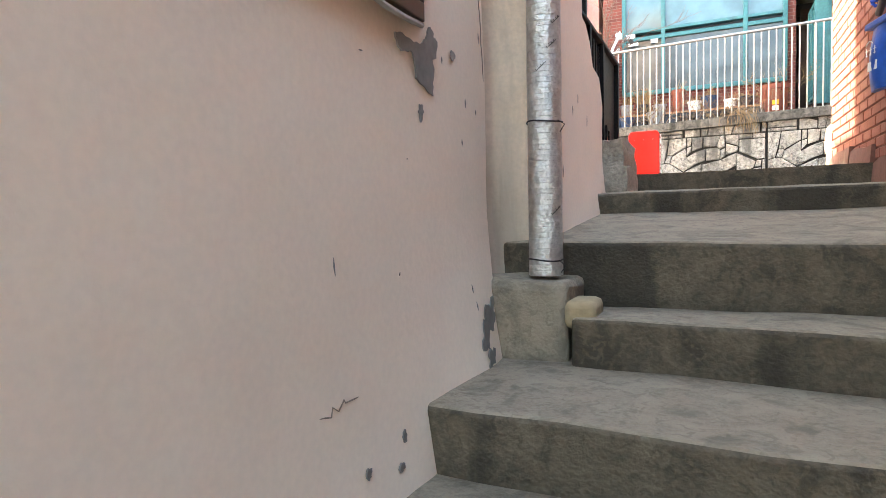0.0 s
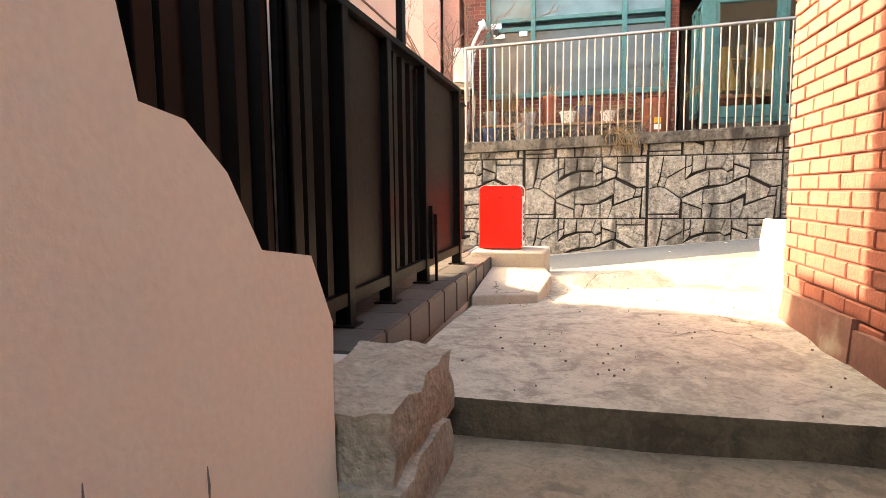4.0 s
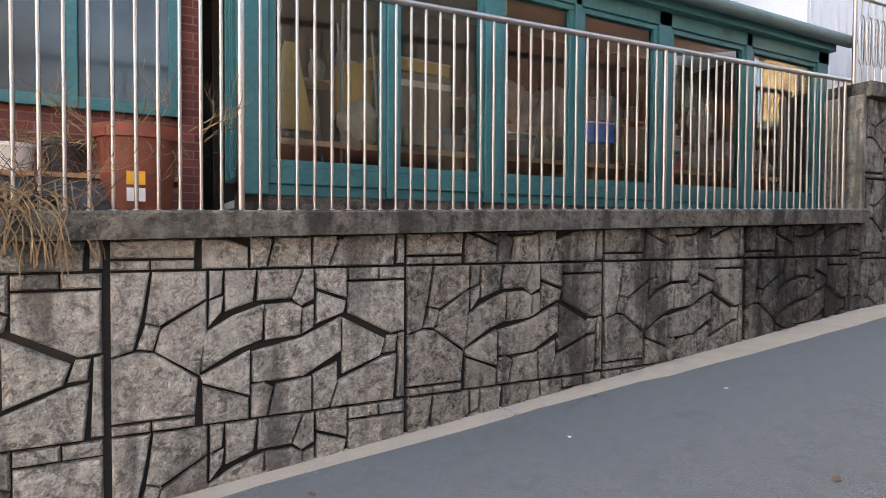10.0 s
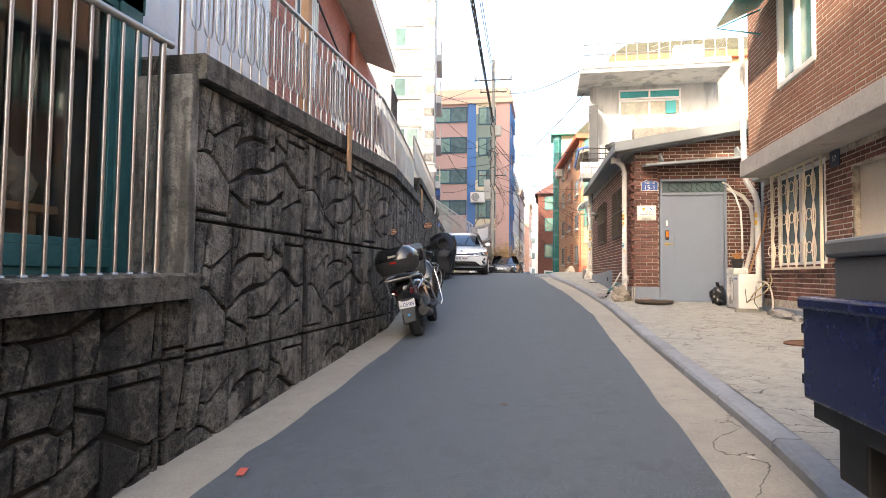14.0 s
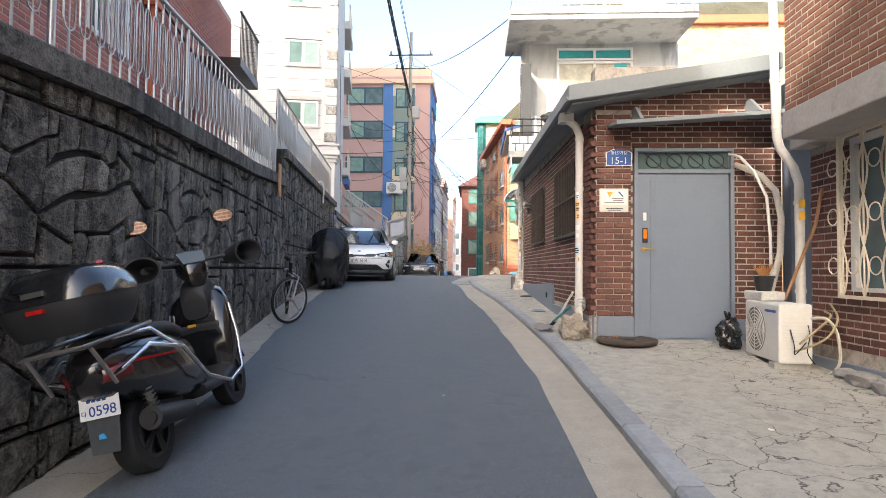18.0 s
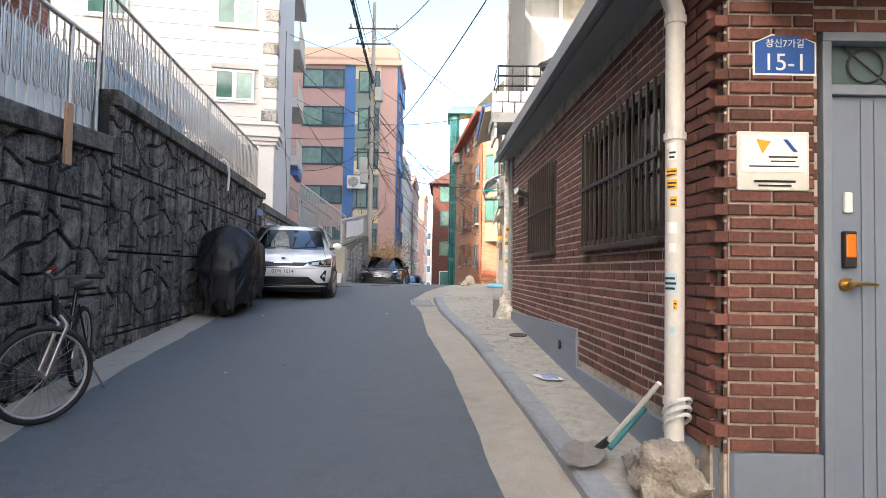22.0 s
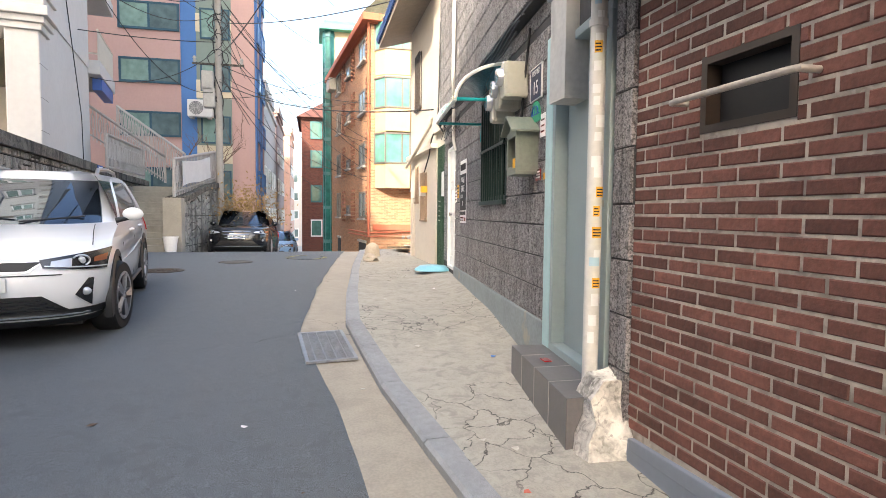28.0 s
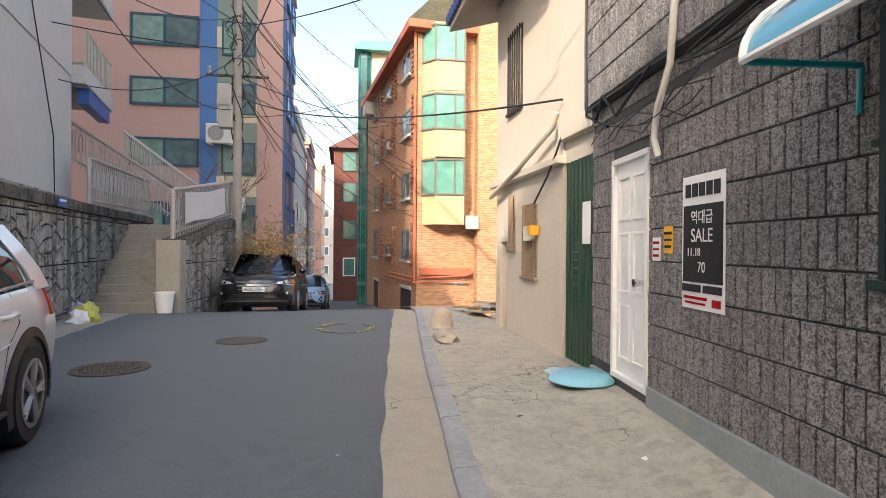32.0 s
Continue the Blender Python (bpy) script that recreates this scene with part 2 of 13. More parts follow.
        nodes.inputs["To Min"].default_value, nodes.inputs["To Max"].default_value = 1 - rnd, 1 + rnd
        L.new(c, h.inputs["Color"])
        c = h.outputs["Color"]
    L.new(c, p.inputs["Base Color"])
    rr = N.new("ShaderNodeMapRange")
    rr.inputs["To Min"].default_value, rr.inputs["To Max"].default_value = max(0.02, rough - 0.1), min(1, rough + 0.1)
    L.new(fine, rr.inputs["Value"])
    L.new(rr.outputs["Result"], p.inputs["Roughness"])
    p.inputs["Metallic"].default_value = metal
    p.inputs["Specular IOR Level"].default_value = spec
    if bump:
        b = N.new("ShaderNodeBump")
        b.inputs["Strength"].default_value, b.inputs["Distance"].default_value = bump, dist
        hsum = N.new("ShaderNodeMath")
        hsum.operation = "MULTIPLY_ADD"
        hsum.inputs[1].default_value = 1.6
        L.new(middle, hsum.inputs[0]), L.new(fine, hsum.inputs[2])
        top = hsum.outputs[0]
        if line is not None:
            sub = N.new("ShaderNodeMath")
            sub.operation = "SUBTRACT"
            L.new(top, sub.inputs[0]), L.new(line, sub.inputs[1])
            top = sub.outputs[0]
        L.new(top, b.inputs["Height"])
        L.new(b.outputs["Normal"], p.inputs["Normal"])
    return m


def bricks(name, col, mortar, w=0.2, h=0.067, gap=0.011, axis="x", var=0.25, rough=0.85):
    """Brickwork for far or high walls that run along x or y."""
    m = surf(name, col, rough)
    nt = m.node_tree
    N, L = nt.nodes, nt.links
    p = N["Principled BSDF"]
    geo = N.new("ShaderNodeNewGeometry")
    sep, com = N.new("ShaderNodeSeparateXYZ"), N.new("ShaderNodeCombineXYZ")
    L.new(geo.outputs["Position"], sep.inputs[0])
    add = N.new("ShaderNodeMath")
    L.new(sep.outputs["X"], add.inputs[0]), L.new(sep.outputs["Y"], add.inputs[1])
    L.new(add.outputs[0], com.inputs["X"])
    L.new(sep.outputs["Z"], com.inputs["Y"])
    t = N.new("ShaderNodeTexBrick")
    t.inputs["Scale"].default_value = 1.0
    t.inputs["Brick Width"].default_value, t.inputs["Row Height"].default_value, t.inputs["Mortar Size"].default_value = w + gap, h, gap / 2
    t.inputs["Mortar Smooth"].default_value = 0.1
    t.inputs["Color1"].default_value = (*[c * (1 - var) for c in col], 1)
    t.inputs["Color2"].default_value = (*[min(1, c * (1 + var)) for c in col], 1)
    t.inputs["Mortar"].default_value = (*mortar, 1)
    L.new(com.outputs[0], t.inputs["Vector"])
    old = p.inputs["Base Color"].links[0].from_socket
    x = N.new("ShaderNodeMix")
    x.data_type, x.blend_type = "RGBA", "OVERLAY"
    x.inputs[0].default_value = 0.35
    L.new(t.outputs["Color"], x.inputs[6]), L.new(old, x.inputs[7])
    L.new(x.outputs[2], p.inputs["Base Color"])
    b = N.new("ShaderNodeBump")
    b.inputs["Strength"].default_value, b.inputs["Distance"].default_value, b.invert = 0.6, 0.008, True
    L.new(t.outputs["Fac"], b.inputs["Height"])
    L.new(p.inputs["Normal"].links[0].from_socket, b.inputs["Normal"])
    L.new(b.outputs["Normal"], p.inputs["Normal"])
    return m


def glass(name, tint=(0.9, 0.95, 0.95), rough=0.02):
    m = bpy.data.materials.new(name)
    m.use_nodes = True
    p = m.node_tree.nodes["Principled BSDF"]
    p.inputs["Base Color"].default_value = (*tint, 1)
    p.inputs["Transmission Weight"].default_value = 1.0
    p.inputs["Roughness"].default_value, p.inputs["IOR"].default_value = rough, 1.45
    return m


def plain(name, col, rough=0.5, metal=0.0, coat=0.0):
    m = bpy.data.materials.new(name)
    m.use_nodes = True
    p = m.node_tree.nodes["Principled BSDF"]
    p.inputs["Base Color"].default_value = (*col, 1)
    p.inputs["Roughness"].default_value, p.inputs["Metallic"].default_value, p.inputs["Coat Weight"].default_value = rough, metal, coat
    return m


ASPHALT = surf("asphalt", (0.1, 0.112, 0.12), 0.74, var=0.22, s1=0.5, s2=150, bump=0.7, dist=0.008, col2=(0.04, 0.045, 0.05), cover=-0.09, s3=1.1, edge=0.35, col3=(0.19, 0.195, 0.2), cover3=-0.1, s4=60, speck=150, crack=0.35, cracked=0.15, mottle=(0.94, 1.06, 6.0))
CONCRETE = surf("concrete_gutter", (0.35, 0.315, 0.26), 0.9, var=0.16, s1=0.9, s2=60, bump=0.45, col2=(0.21, 0.19, 0.16), cover=0.0, s3=1.6, edge=0.25, col3=(0.16, 0.15, 0.13), cover3=-0.09, s4=7, crack=0.5, cracked=0.25)
PAVE = surf("concrete_pavement", (0.37, 0.35, 0.3), 0.9, var=0.17, s1=0.6, s2=90, bump=0.6, dist=0.006, col2=(0.25, 0.237, 0.21), cover=0.03, s3=0.7, edge=0.4, col3=(0.16, 0.15, 0.13), cover3=-0.08, s4=12, crack=2.9, cracked=0.42, mottle=(0.82, 1.12, 6.0))
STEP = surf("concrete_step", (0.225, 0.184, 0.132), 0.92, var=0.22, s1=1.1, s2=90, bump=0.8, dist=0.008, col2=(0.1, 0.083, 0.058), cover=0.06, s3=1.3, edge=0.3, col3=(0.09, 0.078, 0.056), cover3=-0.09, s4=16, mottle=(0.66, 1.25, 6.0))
# darker step concrete: shade of upright faces put into colour, with grime streaks
RISER = surf("shaded_stained_riser", (0.09, 0.071, 0.047), 0.9, var=0.25, s1=1.2, s2=80, bump=0.9, dist=0.01, col2=(0.026, 0.021, 0.015), cover=0.06, s3=1.5, edge=0.35, streak=0.5, col3=(0.17, 0.145, 0.105), cover3=-0.07, s4=7, mottle=(0.6, 1.45, 7.0), drip=(0.3, 1.5, 3.0))
GRANITE = surf("granite_kerb", (0.27, 0.28, 0.29), 0.75, var=0.25, s1=2, s2=220, bump=0.2, rnd=0.12)
STONE = surf("moulded_stone", (0.3, 0.285, 0.25), 0.92, var=0.25, s1=1.6, s2=70, bump=1.0, dist=0.026, col2=(0.06, 0.055, 0.047), cover=-0.02, s3=1.0, streak=0.45, edge=0.25, rnd=0.1, mottle=(0.42, 1.5, 11.0), craze=0.9, drip=(0.25, 1.5, 3.0))
STONE_MID = surf("moulded_stone_sooty", (0.185, 0.171, 0.146), 0.92, var=0.28, s1=1.6, s2=70, bump=1.0, dist=0.026, col2=(0.025, 0.023, 0.02), cover=0.02, s3=1.0, streak=0.45, edge=0.25, rnd=0.14, mottle=(0.25, 1.9, 10.0), craze=0.9, drip=(0.15, 1.9, 4.0))
STONE_DARK = surf("moulded_stone_weathered", (0.115, 0.106, 0.09), 0.9, var=0.3, s1=1.4, s2=70, bump=1.0, dist=0.03, col2=(0.009, 0.0085, 0.008), cover=0.03, s3=0.9, streak=0.35, edge=0.16, rnd=0.16, mottle=(0.2, 2.2, 5.0), craze=0.9, drip=(0.07, 2.8, 4.2))
STONE_SOOT = surf("moulded_stone_soot_black", (0.05, 0.045, 0.037), 0.92, var=0.35, s1=1.4, s2=70, bump=1.0, dist=0.026, col2=(0.008, 0.0075, 0.007), cover=0.06, s3=1.2, streak=0.4, edge=0.2, rnd=0.2, mottle=(0.14, 3.0, 9.0), craze=0.7, drip=(0.1, 3.4, 5.0))
STONE_PALE = surf("whitewashed_stone", (0.3, 0.283, 0.25), 0.92, var=0.25, s1=1.4, s2=60, bump=1.0, dist=0.02, col2=(0.12, 0.113, 0.1), cover=0.03, s3=1.3, streak=0.3, edge=0.25, mottle=(0.4, 1.4, 4.0), craze=0.6, drip=(0.3, 1.4, 3.0))
STAIR = surf("sandy_concrete", (0.33, 0.3, 0.245), 0.9, var=0.18, s1=1.5, s2=40, bump=0.5, col2=(0.2, 0.18, 0.145), cover=0.02, s3=2.5, edge=0.2)
GROOVE = surf("wall_joint", (0.026, 0.024, 0.021), 0.95, var=0.3, bump=0.3)
CAP = surf("coping_concrete", (0.105, 0.096, 0.08), 0.92, var=0.35, s1=1.5, s2=60, bump=1.0, dist=0.016, col2=(0.024, 0.022, 0.019), cover=0.04, s3=1.8, streak=0.5, edge=0.22, mottle=(0.35, 1.7, 7.0), drip=(0.2, 1.8, 5.0))
CAP_PALE = surf("pale_concrete", (0.4, 0.39, 0.36), 0.9, var=0.2, s1=1.5, s2=40, bump=0.4, col2=(0.2, 0.19, 0.17), cover=0.0, s3=2.0, edge=0.2)
PLASTER = surf("beige_plaster", (0.82, 0.7, 0.565), 0.88, var=0.05, s1=0.5, s2=60, bump=0.25, dist=0.004, col2=(0.62, 0.525, 0.425), cover=-0.05, s3=0.7, edge=0.4, streak=0.6)
BARE = surf("bare_cement", (0.2, 0.19, 0.175), 0.95, var=0.2, s1=3, bump=0.5)
STEEL = surf("stainless_steel", (0.42, 0.4, 0.375), 0.38, 1.0, var=0.12, s1=3, s2=60, bump=0.08)
PAINT_BLACK = surf("black_steel", (0.005, 0.0042, 0.004), 0.4, 0.0, var=0.3, s1=2, s2=30, bump=0.05, spec=0.08)
TEAL = surf("teal_frame", (0.03, 0.145, 0.155), 0.5, var=0.25, s1=2, s2=30, bump=0.1, col2=(0.018, 0.08, 0.09), cover=-0.03)
RED_BRICK = surf("painted_brick", (0.26, 0.075, 0.048), 0.7, var=0.2, s1=3, s2=60, bump=0.5, rnd=0.12, col3=(0.2, 0.05, 0.035), cover3=-0.05, s4=4)
MORTAR_RED = surf("painted_mortar", (0.19, 0.062, 0.042), 0.85, var=0.2, bump=0.4)
BROWN_BRICK = surf("brown_brick", (0.138, 0.055, 0.041), 0.8, var=0.3, s1=4, s2=50, bump=0.8, rnd=0.34, col2=(0.055, 0.038, 0.032), cover=0.0, s3=1.1, edge=0.2, streak=0.4, col3=(0.33, 0.28, 0.24), cover3=-0.115, s4=14)
MORTAR = surf("pale_mortar", (0.4, 0.355, 0.3), 0.9, var=0.25, bump=0.5, mottle=(0.6, 1.2, 3.0))
GREY_PAINT = surf("grey_paint", (0.2, 0.23, 0.28), 0.55, var=0.07, s1=0.8, s2=25, bump=0.1, col2=(0.16, 0.185, 0.21), cover=-0.06, edge=0.2)
GREY_DOOR = surf("grey_door_paint", (0.19, 0.222, 0.28), 0.34, var=0.04, s1=0.8, s2=25, bump=0.03)
FASCIA = surf("grey_fascia", (0.23, 0.25, 0.26), 0.6, var=0.08, s1=0.8, s2=25, bump=0.05)
PVC = surf("white_pipe", (0.64, 0.62, 0.58), 0.45, var=0.08, s1=2, s2=30, bump=0.05, col2=(0.5, 0.45, 0.38), cover=-0.06)
WHITE = surf("white_paint", (0.78, 0.77, 0.74), 0.6, var=0.05, s1=0.8, s2=20, bump=0.1, col2=(0.6, 0.58, 0.53), cover=-0.06, s3=1.3, edge=0.2)
CREAM = surf("cream_wall_paint", (0.56, 0.5, 0.42), 0.8, var=0.06, s1=0.6, s2=20, bump=0.2, col2=(0.43, 0.38, 0.32), cover=-0.06, s3=0.9, edge=0.2)
APT_GREY = surf("apartment_paint", (0.5, 0.485, 0.465), 0.85, var=0.06, s1=0.4, s2=8, bump=0.15, col2=(0.4, 0.385, 0.37), cover=-0.03, s3=0.6, edge=0.3, streak=0.4)
PINK = surf("pink_paint", (0.5, 0.32, 0.28), 0.8, var=0.05, s1=0.4, s2=10, bump=0.1, col2=(0.46, 0.3, 0.265), cover=-0.06, s3=0.6, edge=0.2)
BLUE_BAND = surf("blue_paint", (0.075, 0.18, 0.4), 0.8, var=0.06, s1=0.4, s2=10, bump=0.1)
YELLOW_WALL = surf("pale_yellow_paint", (0.6, 0.52, 0.36), 0.8, var=0.05, s1=0.4, s2=10, bump=0.1)
GREEN_WALL = surf("sage_paint", (0.2, 0.245, 0.21), 0.8, var=0.06, s1=0.4, s2=10, bump=0.1)
WINDOW = surf("window_glass_far", (0.11, 0.16, 0.165), 0.06, var=0.3, s1=0.5, s2=3, bump=0.0)
WINDOW_GREEN = surf("green_window_glass", (0.07, 0.17, 0.145), 0.08, var=0.3, s1=0.5, s2=3, bump=0.0)
WINDOW_DARK = surf("dark_window_glass", (0.022, 0.026, 0.026), 0.06, var=0.3, s1=0.5, s2=3, bump=0.0)
PANE_PALE = surf("curtained_pane", (0.34, 0.36, 0.34), 0.12, var=0.25, s1=0.7, s2=6, bump=0.0)
FRAME_BLUE = surf("dark_blue_frame", (0.02, 0.075, 0.11), 0.5, var=0.15, s1=2)
WHITEWASH = surf("weathered_whitewash", (0.5, 0.49, 0.465), 0.85, var=0.12, s1=0.9, s2=30, bump=0.4, col2=(0.3, 0.29, 0.27), cover=0.0, s3=1.4, edge=0.3, streak=0.35, drip=(0.55, 1.15, 3.0))
# near-black colour stands in for the shade inside openings and holes
DARK = surf("opening_shade_black", (0.012, 0.012, 0.013), 0.6, var=0.2, bump=0.0)
GLASS = glass("clear_glass")
BROWN_FRAME = surf("brown_metal", (0.035, 0.024, 0.018), 0.45, var=0.2, s1=3, s2=40, bump=0.05)
ORANGE_BRICK = bricks("orange_brick", (0.43, 0.255, 0.15), (0.46, 0.37, 0.27))
RED_HOUSE_BRICK = bricks("red_house_brick", (0.2, 0.06, 0.045), (0.26, 0.18, 0.15))
RED_FAR = bricks("dark_red_brick", (0.165, 0.058, 0.04), (0.22, 0.13, 0.1))
YELLOW_STUCCO = surf("yellow_stucco", (0.55, 0.41, 0.22), 0.8, var=0.05, s1=0.4, s2=12, bump=0.1)
TERRACOTTA = surf("terracotta_trim", (0.45, 0.12, 0.06), 0.7, var=0.12, bump=0.1)
TEAL_GLASS = surf("teal_glass_bay", (0.02, 0.13, 0.12), 0.15, var=0.4, s1=0.6, s2=4, bump=0.0)
SHINGLE = surf("roof_shingle", (0.075, 0.072, 0.05), 0.95, var=0.3, s1=1.5, s2=12, bump=0.6, dist=0.02, spec=0.2)
RED_METAL = surf("red_enamel", (0.72, 0.018, 0.016), 0.22, var=0.04, s1=2, s2=30, bump=0.02)
TILE = surf("grey_floor_tile", (0.17, 0.16, 0.16), 0.4, var=0.1, s1=3, s2=40, bump=0.06, rnd=0.12)
GROUT = surf("grout", (0.42, 0.4, 0.37), 0.9, var=0.1)
GREY_BLOCK = surf("split_face_block", (0.225, 0.21, 0.206), 0.9, var=0.25, s1=5, s2=130, bump=1.0, dist=0.016, rnd=0.14, speck=85, mottle=(0.45, 1.6, 32.0))
BLOCK_JOINT = surf("block_joint", (0.07, 0.07, 0.07), 0.95, var=0.2)
SOIL = surf("soil", (0.09, 0.07, 0.05), 1.0, var=0.3, s1=6, s2=60, bump=0.6)
RUST_TERRA = surf("plastic_terracotta", (0.25, 0.066, 0.038), 0.55, var=0.15, s1=3, s2=40, bump=0.1)
RUBBER = surf("rubber", (0.018, 0.018, 0.018), 0.8, var=0.2, s1=5, s2=80, bump=0.3)
GLOSS_BLACK = plain("gloss_black", (0.01, 0.01, 0.011), 0.18, 0.0, 0.6)
MATT_BLACK = surf("black_plastic", (0.02, 0.02, 0.021), 0.55, var=0.2, s1=4, s2=90, bump=0.1)
CHROME = plain("chrome", (0.75, 0.75, 0.76), 0.12, 1.0)
CAR_WHITE = plain("white_car_paint", (0.83, 0.83, 0.83), 0.28, 0.0, 0.8)
CAR_GLASS = plain("car_glass", (0.012, 0.016, 0.022), 0.03, 0.0, 0.0)
CAR_GLASS.node_tree.nodes["Principled BSDF"].inputs["IOR"].default_value = 1.9
CAR_GLASS.node_tree.nodes["Principled BSDF"].inputs["Specular Tint"].default_value = (0.5, 0.72, 1.0, 1)
LAMP_GLASS = plain("lamp_glass", (0.5, 0.52, 0.55), 0.08, 0.3, 0.8)
RED_LENS = plain("red_lens", (0.45, 0.012, 0.01), 0.12, 0.0, 0.6)
AMBER = plain("orange_lens", (0.75, 0.2, 0.02), 0.2)
BLUE_SIGN = plain("sign_blue", (0.02, 0.09, 0.33), 0.4)
PAPER = surf("white_paper", (0.8, 0.79, 0.77), 0.8, var=0.05)
INK = plain("black_ink", (0.015, 0.015, 0.016), 0.6)
YELLOW_STICKER = plain("yellow_sticker", (0.8, 0.42, 0.025), 0.5)
TURQUOISE = surf("turquoise_sheet", (0.01, 0.33, 0.34), 0.3, var=0.1, bump=0.05)
CABLE = plain("cable_black", (0.012, 0.012, 0.013), 0.6)
WOOD = surf("weathered_wood", (0.42, 0.24, 0.13), 0.8, var=0.2, s1=3, s2=50, bump=0.3)
FOIL = surf("pipe_foil", (0.6, 0.585, 0.55), 0.46, 0.85, var=0.25, s1=14, s2=60, bump=0.9, dist=0.008, col2=(0.34, 0.3, 0.25), cover=0.0, s3=9, edge=0.15)
DRY = surf("dry_grass", (0.24, 0.165, 0.085), 0.9, var=0.3, s1=6, s2=40, bump=0.0)
BARK = surf("bark", (0.16, 0.1, 0.075), 0.95, var=0.3, s1=6, s2=60, bump=0.5)


# ---- ground ----
ASPH_L = [(-14, 11.3), (-2.6, 11.2), (-0.8, 11.18), (1.6, 11.45), (4, 11.42), (6.7, 11.24), (9.4, 11.22), (13, 11.28), (15.2, 11.56), (16.8, 11.85), (19.5, 12.28), (22.6, 12.72), (27, 13.4), (31, 14.0), (38, 14.3), (42, 13.2), (75, 12.4)]
WALL_L = [(-14, 12.4), (-2.7, 11.68), (13.3, 11.68), (16.2, 12.1), (17.8, 12.37), (20.3, 12.83), (22.6, 13.16), (24.1, 13.36), (29, 14.03), (34, 14.75), (39, 15.4), (75, 13.2)]
ASPH_R = [(-14, 7.4), (-1.0, 7.35), (-0.3, 7.6), (0.3, 7.75), (1, 8.0), (2.5, 8.42), (5, 8.52), (7, 8.54), (12.3, 8.6), (15, 8.64), (17.8, 8.89), (19.5, 9.06), (21.8, 9.38), (23.8, 9.55), (25, 9.72), (26.05, 9.87), (28.1, 9.73), (29.5, 9.62), (31.7, 9.42), (36, 9.0), (39.3, 8.63), (75, 8.0)]
KERB_IN = [(1.5, 7.9), (2.5, 8.08), (5, 8.14), (7.5, 8.16), (13.5, 8.24), (16, 8.31), (18, 8.48), (19.07, 8.58), (21.2, 8.81), (24.1, 9.24), (26.2, 9.4), (28, 9.3), (29.4, 9.17), (31.7, 8.98), (37, 8.42), (40, 8.2)]
KERB_W = 0.15


def line_y(pts, x):
    return lerp(x, [p[0] for p in pts], [p[1] for p in pts])


def sheet(name, xs, lo, hi, cross, height, mat, label, category, jag=0.0):
    """A ground sheet between two lines in plan."""
    bm = B()
    rows = []
    for x in xs:
        a, b = lo(x), hi(x)
        if jag:
            b += jag * noise.noise((x * 3.1, 0.3, 0)) + 0.5 * jag * noise.noise((x * 11, 5, 0))
        row = []
        for k in range(cross + 1):
            y = a + (b - a) * k / cross
            row.append(bm.verts.new((x, y, height(x, y))))
        rows.append(row)
    for r, s in zip(rows, rows[1:]):
        for k in range(cross):
            bm.faces.new((r[k], s[k], s[k + 1], r[k + 1]))
    return solo(name, bm, mat, label, category, "structure", smooth=60)


def steps_x(a, b, d):
    n = max(1, round((b - a) / d))
    return [a + (b - a) * k / n for k in range(n + 1)]


bm = B()
gx = [-900, -300, -100, -40, -20] + [-14 + 2 * k for k in range(46)] + [90, 120, 300, 900]
gy = [-900, -200, -60, -20, -6, 0, 3, 5, 6.5, 8, 9.3, 11, 13, 16, 20, 40, 100, 300, 900]
rows = []
for x in gx:
    rows.append([bm.verts.new((x, y, lerp(x, ROAD_X, ROAD_Z) - 0.32 - lerp(y, [2, 7], [3.2, 0.0]))) for y in gy])
for r, s in zip(rows, rows[1:]):
    for k in range(len(gy) - 1):
        bm.faces.new((r[k], s[k], s[k + 1], r[k + 1]))
solo("ground", bm, CAP_PALE, "wide grey ground sheet below the whole hillside quarter", "ground", "structure", smooth=60)

sheet("road", steps_x(-14, 75, 0.25), lambda x: line_y(ASPH_R, x) + 0.03 * noise.noise((x * 1.3, 3, 0)), lambda x: line_y(ASPH_L, x), 10,
      lambda x, y: ground_z(x, y) + 0.012 + 0.006 * noise.noise((x * 0.8, y * 0.8, 0)), ASPHALT, "dark worn asphalt lane climbing between walls", "road", 0.04)
sheet("gutter_wall_side", steps_x(-6, 45, 0.25), lambda x: line_y(ASPH_L, x) - 0.12, lambda x: line_y(WALL_L, x) + 0.1, 3,
      lambda x, y: ground_z(x, y) + 0.004 + 0.03 * max(0, (y - line_y(ASPH_L, x))), CONCRETE, "pale concrete strip along the foot of the stone wall", "gutter")
sheet("gutter_kerb_side", steps_x(2.4, 45, 0.25), lambda x: line_y(KERB_IN, x) - 0.05, lambda x: line_y(ASPH_R, x) + 0.12, 3,
      lambda x, y: ground_z(x, y) + 0.004, CONCRETE, "sandy concrete gutter strip beside the granite kerb", "gutter")


def pave_z(x, y):
    k = line_y(KERB_IN, x) - KERB_W
    base = ground_z(x, max(y, 6.5)) + 0.075 + 0.012 * (k - y) + 0.012 * noise.noise((x * 0.9, y * 0.9, 1))
    return base + (0.05 * (y < 7.9) * lerp(x, [22, 23.5], [0, 1]) if x < 30 else 0)


sheet("pavement", steps_x(2.6, 46, 0.2), lambda x: 4.6 if x < 17 else (7.2 if x > 17.2 else 5.0), lambda x: line_y(KERB_IN, x) - KERB_W + 0.01, 10, pave_z, PAVE, "cracked pale concrete pavement before the houses", "pavement")

